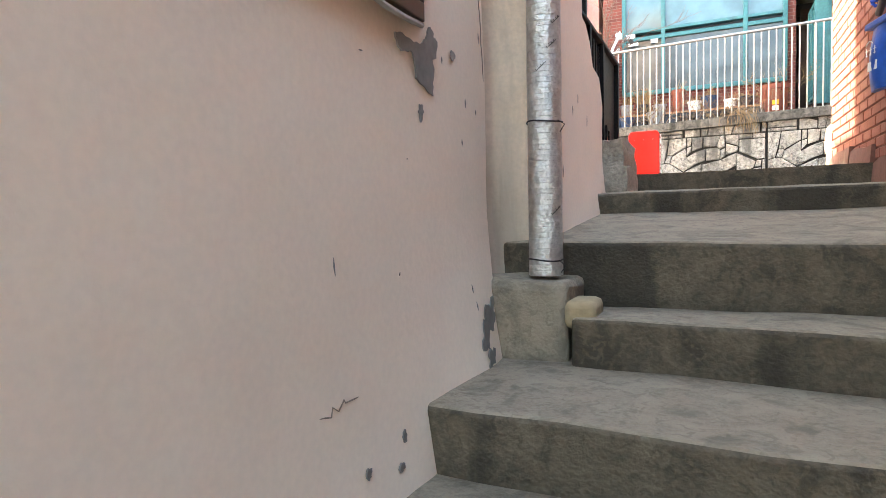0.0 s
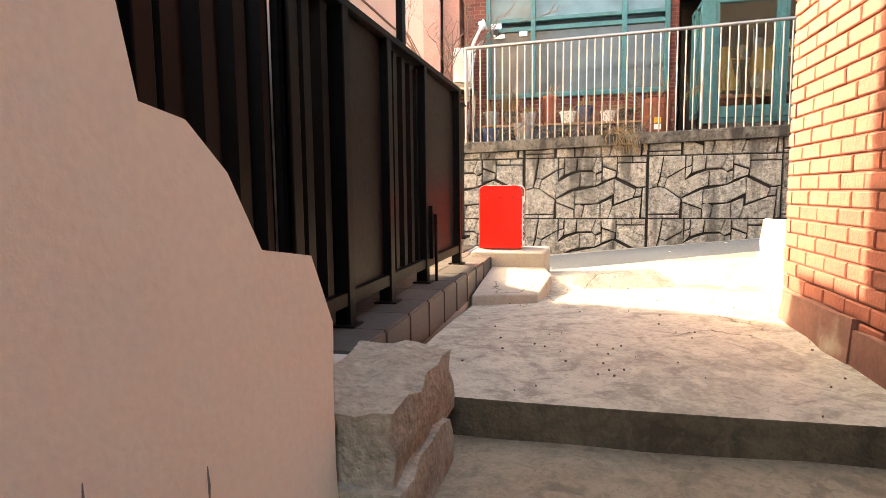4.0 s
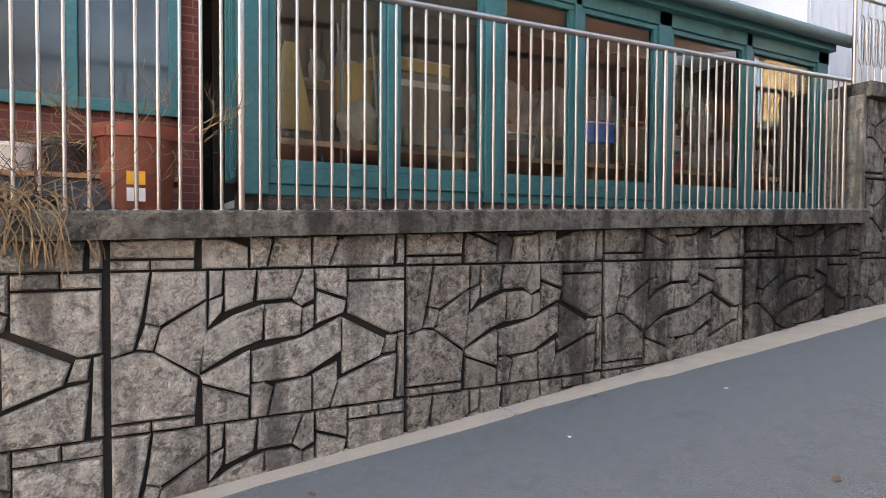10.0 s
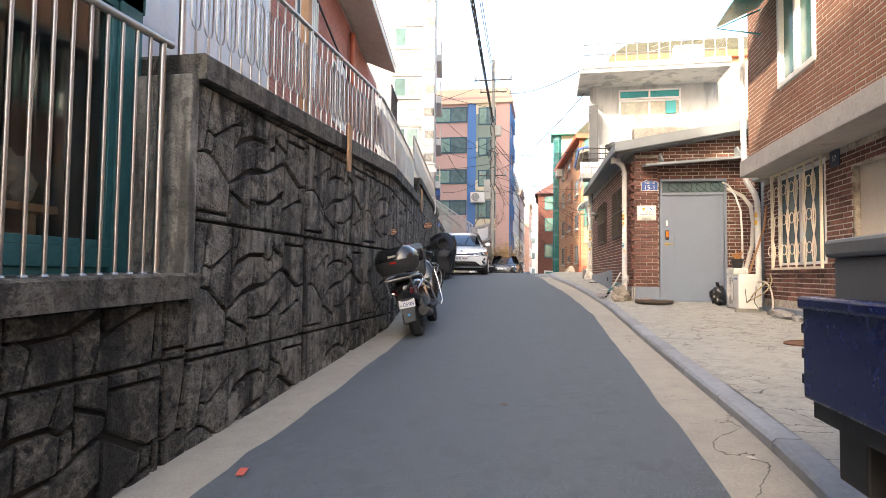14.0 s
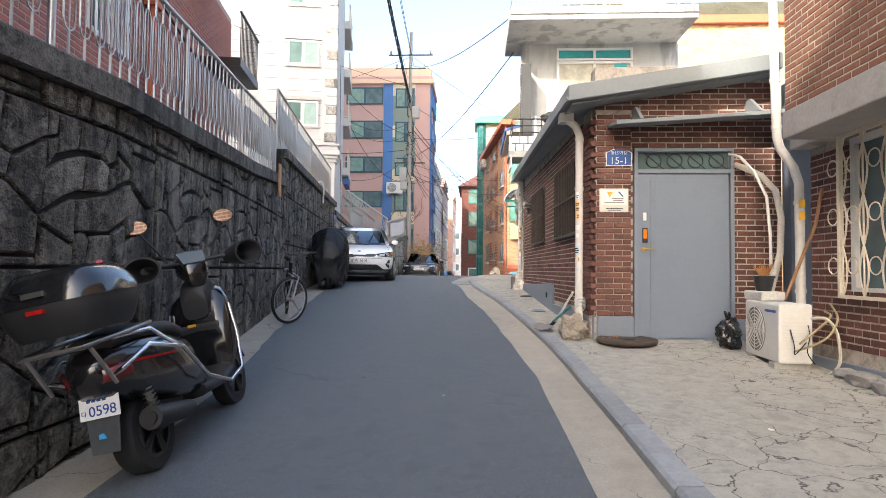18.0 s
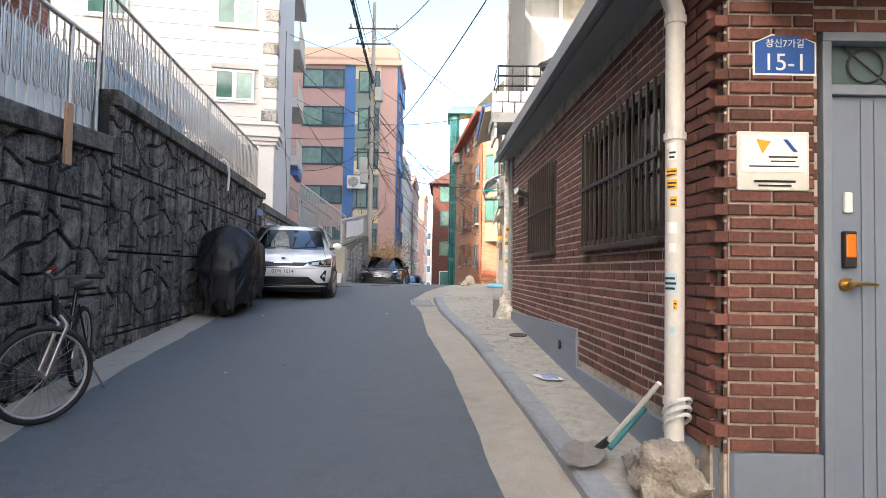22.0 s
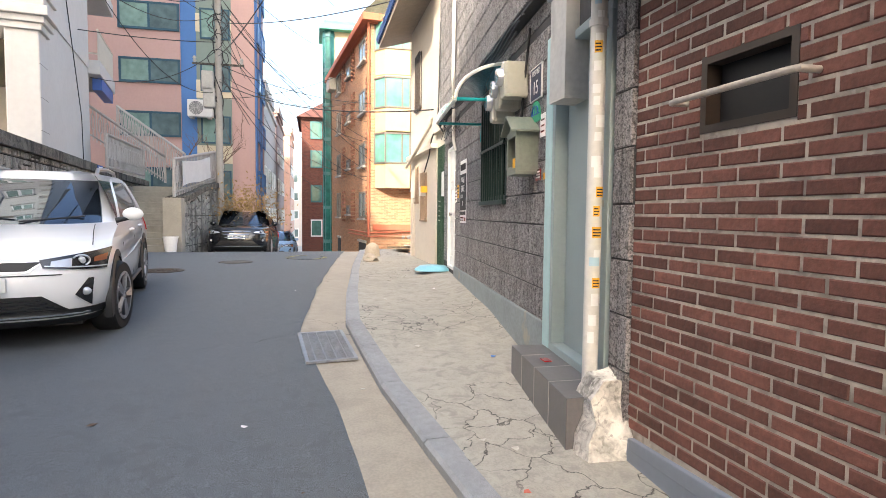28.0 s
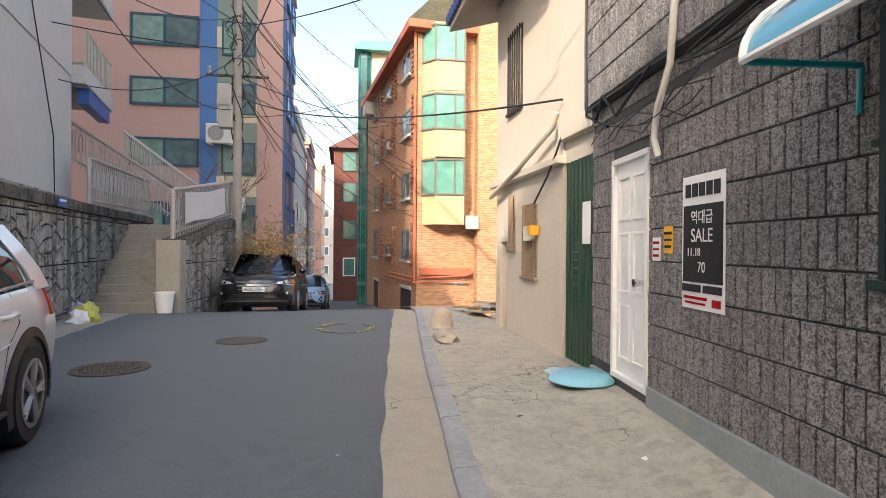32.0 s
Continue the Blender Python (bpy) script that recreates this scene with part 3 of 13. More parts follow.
# ---- patterned retaining walls ----
PW, PH = 1.825, 0.93
STONE_PX = """657,437 690,437 683,480 675,515 657,520;695,437 745,437 745,465 700,491 688,487;688,491 700,494 693,516 680,514;657,524 680,518 695,521 736,551 733,588 657,588;657,593 690,593 690,600 657,600;694,593 733,593 733,600 694,600;702,497 745,470 745,500 738,546 697,518;750,437 762,437 760,460 750,464;750,469 762,465 760,480 748,495;766,437 797,437 793,470 766,479;801,437 848,437 836,468 800,469;852,437 862,437 862,470 848,477 839,469;866,437 902,437 902,470 867,457;868,464 901,476 898,488 866,499;906,437 942,437 942,449 906,449;946,437 978,437 978,449 946,449;906,454 978,454 978,514 960,517 906,489;743,504 775,486 805,476 803,513 775,523 741,543;808,476 838,475 848,481 846,511 808,514;851,483 862,479 862,503 850,509;741,549 790,527 790,574 743,556;794,528 850,516 895,496 895,534 850,559 800,561 794,560;898,496 951,525 945,544 899,561;957,522 968,522 965,540 951,541;973,521 979,519 979,598 970,598;743,561 788,579 788,600 743,600;793,566 805,563 815,570 808,600 793,600;820,567 859,563 859,600 812,600;863,561 890,549 890,572 880,600 863,600;894,571 950,548 967,546 962,600 884,600;738,590 741,600 737,600"""
STONES = []
for row in STONE_PX.split(";"):
    pts = [tuple(float(v) for v in p.split(",")) for p in row.split()]
    STONES.append([((x - 652) / 331 * PW, (602 - y) / 168 * PH) for x, y in pts])
STONES.pop()


def clip(poly, keep):
    """Keeps the part of a flat polygon for which keep(p) >= 0."""
    out = []
    for a, b in zip(poly, poly[1:] + poly[:1]):
        fa, fb = keep(a), keep(b)
        if fa >= 0:
            out.append(a)
        if (fa >= 0) != (fb >= 0):
            k = fa / (fa - fb)
            out.append((a[0] + (b[0] - a[0]) * k, a[1] + (b[1] - a[1]) * k))
    return out


def area(poly):
    return 0.5 * sum(a[0] * b[1] - b[0] * a[1] for a, b in zip(poly, poly[1:] + poly[:1]))


def shrink(poly, d):
    """Moves every side of a polygon inwards by d."""
    s = 1 if area(poly) > 0 else -1
    n, out = len(poly), []
    for i in range(n):
        p0, p1, p2 = Vector(poly[i - 1]), Vector(poly[i]), Vector(poly[(i + 1) % n])
        e0, e1 = (p1 - p0), (p2 - p1)
        if e0.length < 1e-6 or e1.length < 1e-6:
            out.append(p1)
            continue
        n0, n1 = Vector((-e0.y, e0.x)).normalized() * s, Vector((-e1.y, e1.x)).normalized() * s
        m = n0 + n1
        out.append(p1 + m * (d / max(0.6, m.length_squared / 2) / 1.0) if m.length > 1e-4 else p1)
    return [(p.x, p.y) for p in out]


def add_stone(bm, poly, place, depth=0.045, seed=0, gap=0.0):
    """A stone with worn edges. place: (along, depth, height) to a point."""
    if area(poly) < 0:
        poly = poly[::-1]
    mid = [[], [], []]
    for k, (d, dep) in enumerate(((-0.007, depth), (-0.005, 0.014), (0.004, 0.0))):
        for a, z in shrink(poly, d + gap):
            mid[k].append(bm.verts.new(place(a, dep + (0.006 * noise.noise((a * 9, z * 9, seed)) if k == 2 else 0), z)))
    n = len(poly)
    for r, s in zip(mid, mid[1:]):
        for k in range(n):
            bm.faces.new((r[k], r[(k + 1) % n], s[(k + 1) % n], s[k]))
    bm.faces.new(mid[2])


def stone_wall(name, label, pts, zfoot, ztop, joint_z, phase, mat, cap_mat, near, back=0.5, cap_h=0.16, cap_out=0.07, gap=0.0):
    """A wall of repeated moulded panels along a line in plan. near(s): whether the pieces there are parts of their own."""
    wall = thing(name, label, "wall", (pts[0][0], pts[0][1], zfoot(pts[0][0])), kind="structure")
    seg = []
    s = 0.0
    for p, q in zip(pts, pts[1:]):
        d = (Vector(q) - Vector(p))
        seg.append((s, s + d.length, Vector(p), d.normalized()))
        s += d.length
    total = s

    def frame_at(a):
        for s0, s1, p, u in seg:
            if a <= s1 + 1e-6 or s1 == total:
                return p + u * (a - s0), u
        return seg[-1][2], seg[-1][3]

    def xyz(a, b, z):
        p, u = frame_at(a)
        return (p.x - u.y * b, p.y + u.x * b, z)

    body, cap = B(), B()
    cuts = sorted({0.0, total, *[q[1] for q in seg], *steps_x(0, total, 0.6)})
    loft(body, [[xyz(a, 0.042, zfoot(xyz(a, 0, 0)[0]) - 0.6), xyz(a, 0.042, ztop(xyz(a, 0, 0)[0]) - 0.02), xyz(a, back, ztop(xyz(a, 0, 0)[0]) - 0.02), xyz(a, back, zfoot(xyz(a, 0, 0)[0]) - 0.6)] for a in cuts])
    part("backing", body, GROOVE, wall)
    secs = []
    for a in cuts:
        t = ztop(xyz(a, 0, 0)[0])
        w = 0.008 * noise.noise((a * 2, 1, 0))
        secs.append([xyz(a, -cap_out + w, t - cap_h), xyz(a, -cap_out + w, t - 0.015), xyz(a, -cap_out + 0.015 + w, t), xyz(a, back + 0.02, t), xyz(a, back + 0.02, t - cap_h)])
    loft(cap, secs)
    part("coping", cap, cap_mat, wall, "stained concrete coping")
    shared = []
    for k, poly in enumerate(STONES):
        sb = B()
        add_stone(sb, poly, lambda a, b, z: (a, b, z), seed=k, gap=gap)
        shared.append(mesh_of("stone", sb, mat))
    rest = B()
    count = 0
    for i in range(int((total - phase) / PW) + 2):
        a0 = phase + (i - 1) * PW
        for j in range(-3, 5):
            z0 = joint_z + j * PH
            for k, poly in enumerate(STONES):
                cx, cz = sum(p[0] for p in poly) / len(poly), sum(p[1] for p in poly) / len(poly)
                moved = [(a0 + p[0], z0 + p[1]) for p in poly]
                full = moved
                moved = clip(moved, lambda p: p[0] - 0.01)
                moved = clip(moved, lambda p: total - 0.01 - p[0]) if moved else moved
                moved = clip(moved, lambda p: ztop(xyz(p[0], 0, 0)[0]) - cap_h - 0.012 - p[1]) if moved else moved
                moved = clip(moved, lambda p: p[1] - zfoot(xyz(p[0], 0, 0)[0]) + 0.05) if moved else moved
                if len(moved) < 3 or abs(area(moved)) < 0.0012:
                    continue
                whole = len(moved) == len(full) and abs(abs(area(moved)) - abs(area(full))) < 1e-6
                own = near(a0 + cx) and count < 300
                if own and whole:
                    p, u = frame_at(a0 + cx)
                    m = Matrix(((u.x, -u.y, 0, 0), (u.y, u.x, 0, 0), (0, 0, 1, 0), (0, 0, 0, 1)))
                    m.translation = Vector((*p, z0)) - Vector((u.x * cx, u.y * cx, 0))
                    piece("stone", shared[k], wall, m)
                    count += 1
                elif own:
                    sb = B()
                    add_stone(sb, moved, xyz, seed=k, gap=gap)
                    part("stone", sb, mat, wall)
                    count += 1
                else:
                    add_stone(rest, moved, xyz, seed=k + i, gap=gap)
    if rest.verts:
        part("stonework", rest, mat, wall, kind="stuff")
    return wall


def tall_top(x):
    return lerp(x, [8.5, 13.3, 17.0, 20.0], [4.87, 5.05, 5.21, 5.46])


def upper_top(x):
    return 6.0 + 0.004 * (x - 20)


stone_wall("retaining_wall_low", "low grey retaining wall of moulded stone panels under a steel railing", [(-2.72, 11.665), (2.7625, 11.665)],
           lambda x: ground_z(x, 11.68), lambda x: 3.115 + 0.0268 * (x + 2.65), 1.945, 0.03, STONE, CAP, lambda a: True, 0.45)
stone_wall("retaining_wall_low_middle", "weather-stained stretch of the low retaining wall of moulded panels", [(2.7625, 11.665), (6.435, 11.665)],
           lambda x: ground_z(x, 11.68), lambda x: 3.115 + 0.0268 * (x + 2.65), 1.945, 0.0, STONE_MID, CAP, lambda a: True, 0.45)
stone_wall("retaining_wall_low_end", "soot-stained end of the low retaining wall of moulded panels", [(6.435, 11.665), (8.5, 11.665)],
           lambda x: ground_z(x, 11.68), lambda x: 3.115 + 0.0268 * (x + 2.65), 1.945, 0.0, STONE_SOOT, CAP, lambda a: True, 0.45, gap=0.002)
stone_wall("retaining_wall_tall", "tall soot-dark retaining wall of moulded stone panels", [(8.5, 11.665), (13.3, 11.69), (16.2, 12.12), (17.8, 12.39), (20.0, 12.8)],
           lambda x: ground_z(x, 11.7), tall_top, 2.84, 1.8, STONE_DARK, CAP, lambda a: True, 0.45, 0.17, gap=0.003)
stone_wall("retaining_wall_upper", "tall dark patterned retaining wall below the apartment block", [(20.0, 12.8), (22.6, 13.16), (24.1, 13.36), (28.9, 14.02)],
           lambda x: ground_z(x, 13), upper_top, 3.3, 0.3, STONE_DARK, CAP, lambda a: True, 0.45, 0.17, gap=0.003)

# fill behind the low wall: raised yard
bm = B()
bx(bm, -2.68, 8.46, 11.9, 17.0, 0.6, 3.09)
solo("yard_floor", bm, SOIL, "bare earth of the raised yard behind the wall", "yard", "structure")
bm = B()
prism(bm, [(8.5, 12.0, 2), (8.5, 17.0, 2), (31, 17.5, 2), (28.6, 14.25, 2), (20, 13.06, 2), (13.3, 12.0, 2)], (0, 0, 2.85))
solo("terrace_fill", bm, CAP_PALE, "concrete terrace of the upper yard behind the tall wall", "yard", "structure")
# end face of the tall wall above the low one
bm = B()
bx(bm, 8.44, 8.53, 11.66, 17.0, 3.3, 4.72)
solo("wall_return", bm, surf("rain_streaked_concrete", (0.22, 0.208, 0.18), 0.92, var=0.2, s1=2, s2=60, bump=0.8, dist=0.01, mottle=(0.45, 1.4, 5.0), drip=(0.25, 1.5, 5.0)), "pale rough concrete end of the tall wall", "wall", "structure", bevel=0.012)


# ---- houses ----
def wall_open(bm, o, u, n, a0, a1, z0, z1, t, holes):
    """A wall of thickness t with openings cut through: holes of (a0, a1, z0, z1)."""
    A = sorted({a0, a1, *[h[0] for h in holes], *[h[1] for h in holes]})
    Z = sorted({z0, z1, *[h[2] for h in holes], *[h[3] for h in holes]})
    for p, q in zip(A, A[1:]):
        run = None
        for r, s in zip(Z, Z[1:]):
            c = ((p + q) / 2, (r + s) / 2)
            solid = not any(h[0] < c[0] < h[1] and h[2] < c[1] < h[3] for h in holes)
            if solid:
                run = (run[0], s) if run else (r, s)
            if run and (not solid or s == Z[-1]):
                obx(bm, o, u, n, p, q, 0, t, run[0], run[1])
                run = None


def lay_bricks(parent, o, u, n, a0, a1, z0, z1, holes, mat, near, w=0.197, h=0.067, gap=0.013, proud=0.005, limit=300, name="brick", cut=None, jitter=0.002, bond=0.5, deep=0.03):
    """Courses of pieces on a wall face, each with its own edges. near(a, z): whether a piece is a part of its own."""
    def shape(bm, L, H, place):
        e = 0.005
        v = []
        for (d, ins) in ((deep, 0.0), (-proud + e, 0.0), (-proud, e)):
            v.append([bm.verts.new(place(a, d, z)) for a, z in ((ins, ins), (L - ins, ins), (L - ins, H - ins), (ins, H - ins))])
        for r, s in zip(v, v[1:]):
            for k in range(4):
                bm.faces.new((r[k], r[(k + 1) % 4], s[(k + 1) % 4], s[k]))
        bm.faces.new(v[2])
    L0, H0 = w, h - gap
    sb = B()
    shape(sb, L0, H0, lambda a, d, z: (a, d, z))
    me = mesh_of(name, sb, mat)
    rest, count, c = B(), 0, 0
    ux, uy = u
    z = z0
    rng = random.Random(int(abs(o[0] * 31 + o[1] * 17 + a0 * 7 + z0 * 3)))
    while z + H0 * 0.5 < z1:
        a = a0 - (bond * (w + gap) if c % 2 else 0)
        while a < a1 - 0.01:
            s, e = max(a, a0), min(a + w, a1)
            H = min(H0, z1 - z)
            spans = [(s, e)] if e - s > 0.015 else []
            for ha, hb, hz0, hz1 in holes:
                if hz0 < z + H / 2 < hz1:
                    spans = [q for (p0, p1) in spans for q in ((p0, min(p1, ha)), (max(p0, hb), p1)) if q[1] - q[0] > 0.015]
            for p0, p1 in spans:
                if cut and cut((p0 + p1) / 2, z):
                    continue
                d = rng.uniform(-jitter, jitter)
                if near((p0 + p1) / 2, z) and count < limit:
                    m = Matrix(((ux, n[0], 0, 0), (uy, n[1], 0, 0), (0, 0, 1, 0), (0, 0, 0, 1))) @ Matrix.Diagonal(((p1 - p0) / w, 1, H / H0, 1))
                    m.translation = (o[0] + ux * p0 + n[0] * d, o[1] + uy * p0 + n[1] * d, z)
                    piece(name, me, parent, m)
                    count += 1
                else:
                    shape(rest, p1 - p0, H, lambda A, D, Z: (o[0] + ux * (p0 + A) + n[0] * (D + d), o[1] + uy * (p0 + A) + n[1] * (D + d), z + Z))
            a += w + gap
        z += h
        c += 1
    if rest.verts:
        part(name + "work", rest, mat, parent, kind="stuff")


def frame_rect(bm, o, u, n, a0, a1, z0, z1, w, b0, b1):
    for r in ((a0, a1, z0, z0 + w), (a0, a1, z1 - w, z1), (a0, a0 + w, z0 + w, z1 - w), (a1 - w, a1, z0 + w, z1 - w)):
        obx(bm, o, u, n, r[0], r[1], b0, b1, r[2], r[3])


def window(parent, o, u, n, a0, a1, z0, z1, frame_mat, pane_mat, cols=2, rows_=1, w=0.06, out=0.02, deep=0.06, name="window", sill=None):
    """A window as a part: frame, mullions and panes one level down."""
    bm = B()
    frame_rect(bm, o, u, n, a0, a1, z0, z1, w, -out, deep)
    for k in range(1, cols):
        a = a0 + (a1 - a0) * k / cols
        obx(bm, o, u, n, a - w / 2, a + w / 2, -out + 0.004, deep, z0 + w, z1 - w)
    for k in range(1, rows_):
        z = z0 + (z1 - z0) * k / rows_
        obx(bm, o, u, n, a0 + w, a1 - w, -out + 0.006, deep, z - w / 2, z + w / 2)
    win = part(name, bm, frame_mat, parent)
    for k in range(cols):
        for j in range(rows_):
            bm = B()
            obx(bm, o, u, n, a0 + (a1 - a0) * k / cols + w / 2, a0 + (a1 - a0) * (k + 1) / cols - w / 2, deep * 0.35, deep * 0.35 + 0.012, z0 + (z1 - z0) * j / rows_ + w / 2, z0 + (z1 - z0) * (j + 1) / rows_ - w / 2)
            part("pane", bm, pane_mat[k % len(pane_mat)] if isinstance(pane_mat, tuple) else pane_mat, win)
    if sill:
        bm = B()
        obx(bm, o, u, n, a0 - 0.06, a1 + 0.06, -0.09, deep, z0 - 0.1, z0)
        part("sill", bm, sill, win)
    return win


# ==== stair alley ====
def alley_floor(name, poly, z, depth, label, rise=0.0):
    bm = B()
    prism(bm, [(x, y, z - depth) for x, y in poly], (0, 0, depth))
    bmesh.ops.subdivide_edges(bm, edges=[e for e in bm.edges if abs(e.verts[0].co.z - e.verts[1].co.z) < 0.01], cuts=7, use_grid_fill=True)
    for v in bm.verts:
        if v.co.z > z - 0.01:
            v.co.z += rise * (v.co.y - poly[0][1])
            v.co += Vector((0, 0.014 * noise.noise(v.co * 4), 0.012 * noise.noise(v.co * 3.1 + Vector((3, 1, 2)))))
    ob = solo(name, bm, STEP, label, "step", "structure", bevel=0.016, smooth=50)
    # upright faces get the riser material, which holds shade and grime in its colour
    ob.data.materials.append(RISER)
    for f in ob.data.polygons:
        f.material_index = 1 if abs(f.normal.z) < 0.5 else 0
    return ob


LX, RX = -0.78, 1.02
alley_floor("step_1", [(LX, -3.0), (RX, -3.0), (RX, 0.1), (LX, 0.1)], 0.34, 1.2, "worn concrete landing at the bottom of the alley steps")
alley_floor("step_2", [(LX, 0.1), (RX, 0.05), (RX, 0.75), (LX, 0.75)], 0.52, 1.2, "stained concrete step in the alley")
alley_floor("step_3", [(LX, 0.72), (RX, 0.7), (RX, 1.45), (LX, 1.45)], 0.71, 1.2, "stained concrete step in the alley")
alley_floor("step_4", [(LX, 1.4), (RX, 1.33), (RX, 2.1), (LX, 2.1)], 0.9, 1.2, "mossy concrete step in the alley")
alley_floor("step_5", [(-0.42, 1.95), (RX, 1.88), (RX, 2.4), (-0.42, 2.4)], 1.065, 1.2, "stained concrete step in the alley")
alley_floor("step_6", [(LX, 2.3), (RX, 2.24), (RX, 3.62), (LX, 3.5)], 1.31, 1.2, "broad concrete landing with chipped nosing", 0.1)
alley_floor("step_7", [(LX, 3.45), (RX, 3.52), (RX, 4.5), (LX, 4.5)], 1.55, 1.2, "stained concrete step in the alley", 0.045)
bm = B()
rows = []
for j in range(28):
    y = 4.36 + j * 0.16
    row = []
    for i in range(9):
        t = i / 8
        x1 = lerp(y, [4.3, 5.4, 5.9, 6.4, 7.2, 8.7], [1.02, 1.02, 1.4, 2.7, 3.4, 3.6])
        x0 = lerp(y, [4.3, 6.9, 7.0, 8.7], [-0.72, -0.72, -0.3, -0.3])
        x = x0 + (x1 - x0) * t
        yy = min(y, line_y(ASPH_R, x) + 0.06)
        z = lerp(yy, [4.3, 5.2, 6.6, 7.6], [1.715, 1.71, 1.70, 1.69])
        z += (ground_z(x, yy) - ground_z(0.2, yy)) * lerp(yy, [5.2, 6.6], [0.0, 1.0]) * 0.9 + 0.008 * noise.noise((x * 2, yy * 2, 0))
        z = max(z, ground_z(x, yy) + 0.018) if yy > 6.8 else z
        row.append(bm.verts.new((x, yy, z)))
    rows.append(row)
for r, s in zip(rows, rows[1:]):
    for k in range(8):
        bm.faces.new((r[k], s[k], s[k + 1], r[k + 1]))
base = [bm.verts.new(v.co - Vector((0, 0, 0.5))) for v in rows[0]]
for k in range(8):
    bm.faces.new((rows[0][k], rows[0][k + 1], base[k + 1], base[k]))
APRON = surf("apron_concrete", (0.36, 0.332, 0.275), 0.92, var=0.22, s1=0.8, s2=70, bump=0.8, dist=0.008, col2=(0.2, 0.19, 0.13), cover=0.08, s3=0.9, edge=0.22, col3=(0.12, 0.118, 0.065), cover3=-0.05, s4=2.6, crack=0.9, cracked=0.35, mottle=(0.65, 1.3, 7.0))
ramp_ = solo("step_8", bm, APRON, "cracked concrete ramp where the alley meets the street", "ramp", "structure", smooth=40)
# the ramp's front face takes the same shaded riser colour
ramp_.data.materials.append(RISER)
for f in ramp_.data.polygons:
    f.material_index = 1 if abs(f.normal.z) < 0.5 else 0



def flakes(name, label, count, place, size, mat, seed, rise=0.003):
    """Many thin uneven flakes lying on the ramp."""
    bm = B()
    rng = random.Random(seed)
    for k in range(count):
        x, y = place(rng)
        if not (-0.7 < x < 1.0 and 4.4 < y < 6.9):
            continue
        r = rng.uniform(*size)
        z = lerp(y, [4.3, 5.2, 6.6, 7.6], [1.715, 1.71, 1.70, 1.69])
        z += (ground_z(x, y) - ground_z(0.2, y)) * lerp(y, [5.2, 6.6], [0.0, 1.0]) * 0.9 + 0.008 * noise.noise((x * 2, y * 2, 0)) + 0.001
        n = 7
        pts = [(x + r * rng.uniform(0.5, 1.2) * math.cos(q), y + r * rng.uniform(0.5, 1.2) * math.sin(q), z) for q in [j * math.tau / n for j in range(n)]]
        prism(bm, pts, (0, 0, rise))
    part(name, bm, mat, ramp_, label, kind="stuff")


flakes("dark_crumb", "dark crumbs and dead leaves scattered on the ramp", 70, lambda g: (g.uniform(-0.6, 1.0), g.uniform(4.4, 6.8)), (0.0015, 0.006), surf("dark_crumbs", (0.09, 0.075, 0.055), 0.95, var=0.3, s1=6), 5, 0.006)

# plastered wall with its window opening, groove and stepped top
wall_l = thing("wall_alley", "beige plastered house wall with peeling patches beside the steps", "wall", (-0.78, 0, 0.3), kind="structure")
bm = B()
rows = []
ys = steps_x(-3.0, 2.02, 0.12)
zs = steps_x(0.0, 3.9, 0.13)


def flare(y, z):
    d = 0.012 * noise.noise((y * 1.5, z * 1.5, 4)) + 0.004 * noise.noise((y * 6, z * 6, 4))
    return d + 0.07 * max(0, 0.5 - (z - lerp(y, [0, 1.4, 2.3, 3.6], [0.4, 0.8, 1.2, 1.5]))) ** 2 * 2


for z in zs:
    rows.append([bm.verts.new((-0.72 + flare(y, z) - 0.025 * max(0, y - 1.85) * 6, y, z)) for y in ys])
for r, s, za in zip(rows, rows[1:], zs):
    for k in range(len(ys) - 1):
        if not (1.92 < za < 3.3 and 0.05 < ys[k] < 1.38):
            bm.faces.new((r[k], r[k + 1], s[k + 1], s[k]))
geom = bmesh.ops.extrude_face_region(bm, geom=bm.faces[:])["geom"]
for v in [g for g in geom if isinstance(g, bmesh.types.BMVert)]:
    v.co.x -= 0.3
part("plaster", bm, PLASTER, wall_l, smooth=50)
bm = B()
rows = []
ys = steps_x(2.02, 3.72, 0.085)


def stair_top(y):
    return lerp(y, [2.0, 2.6, 2.9, 2.92, 3.12, 3.16, 3.36, 3.42, 3.66, 3.72], [3.9, 3.9, 3.6, 3.0, 2.9, 2.5, 2.47, 2.29, 2.25, 2.1])


for k in range(25):
    rows.append([bm.verts.new((lerp(y, [2.02, 2.1, 2.3, 2.36, 2.5, 3.72], [-0.86, -0.88, -0.86, -0.7, -0.63, -0.6]) + flare(y, 1.0 + (stair_top(y) - 1.0) * k / 24), y, 1.0 + (stair_top(y) - 1.0) * k / 24)) for y in ys])
for r, s in zip(rows, rows[1:]):
    for k in range(len(ys) - 1):
        bm.faces.new((r[k], r[k + 1], s[k + 1], s[k]))
geom = bmesh.ops.extrude_face_region(bm, geom=bm.faces[:])["geom"]
for v in [g for g in geom if isinstance(g, bmesh.types.BMVert)]:
    v.co.x -= 0.22
far_pl = part("plaster", bm, PLASTER, wall_l, smooth=50)
# groove faces get darker plaster: recess shade put into the colour, plus stains
far_pl.data.materials.append(surf("shaded_stained_plaster", (0.66, 0.545, 0.42), 0.9, var=0.12, s1=2, s2=60, bump=0.4, col2=(0.34, 0.285, 0.22), cover=0.02, s3=1.6, edge=0.35, streak=0.25, drip=(0.55, 1.15, 4.0)))
for f in far_pl.data.polygons:
    if f.center.y < 2.45:
        f.material_index = 1


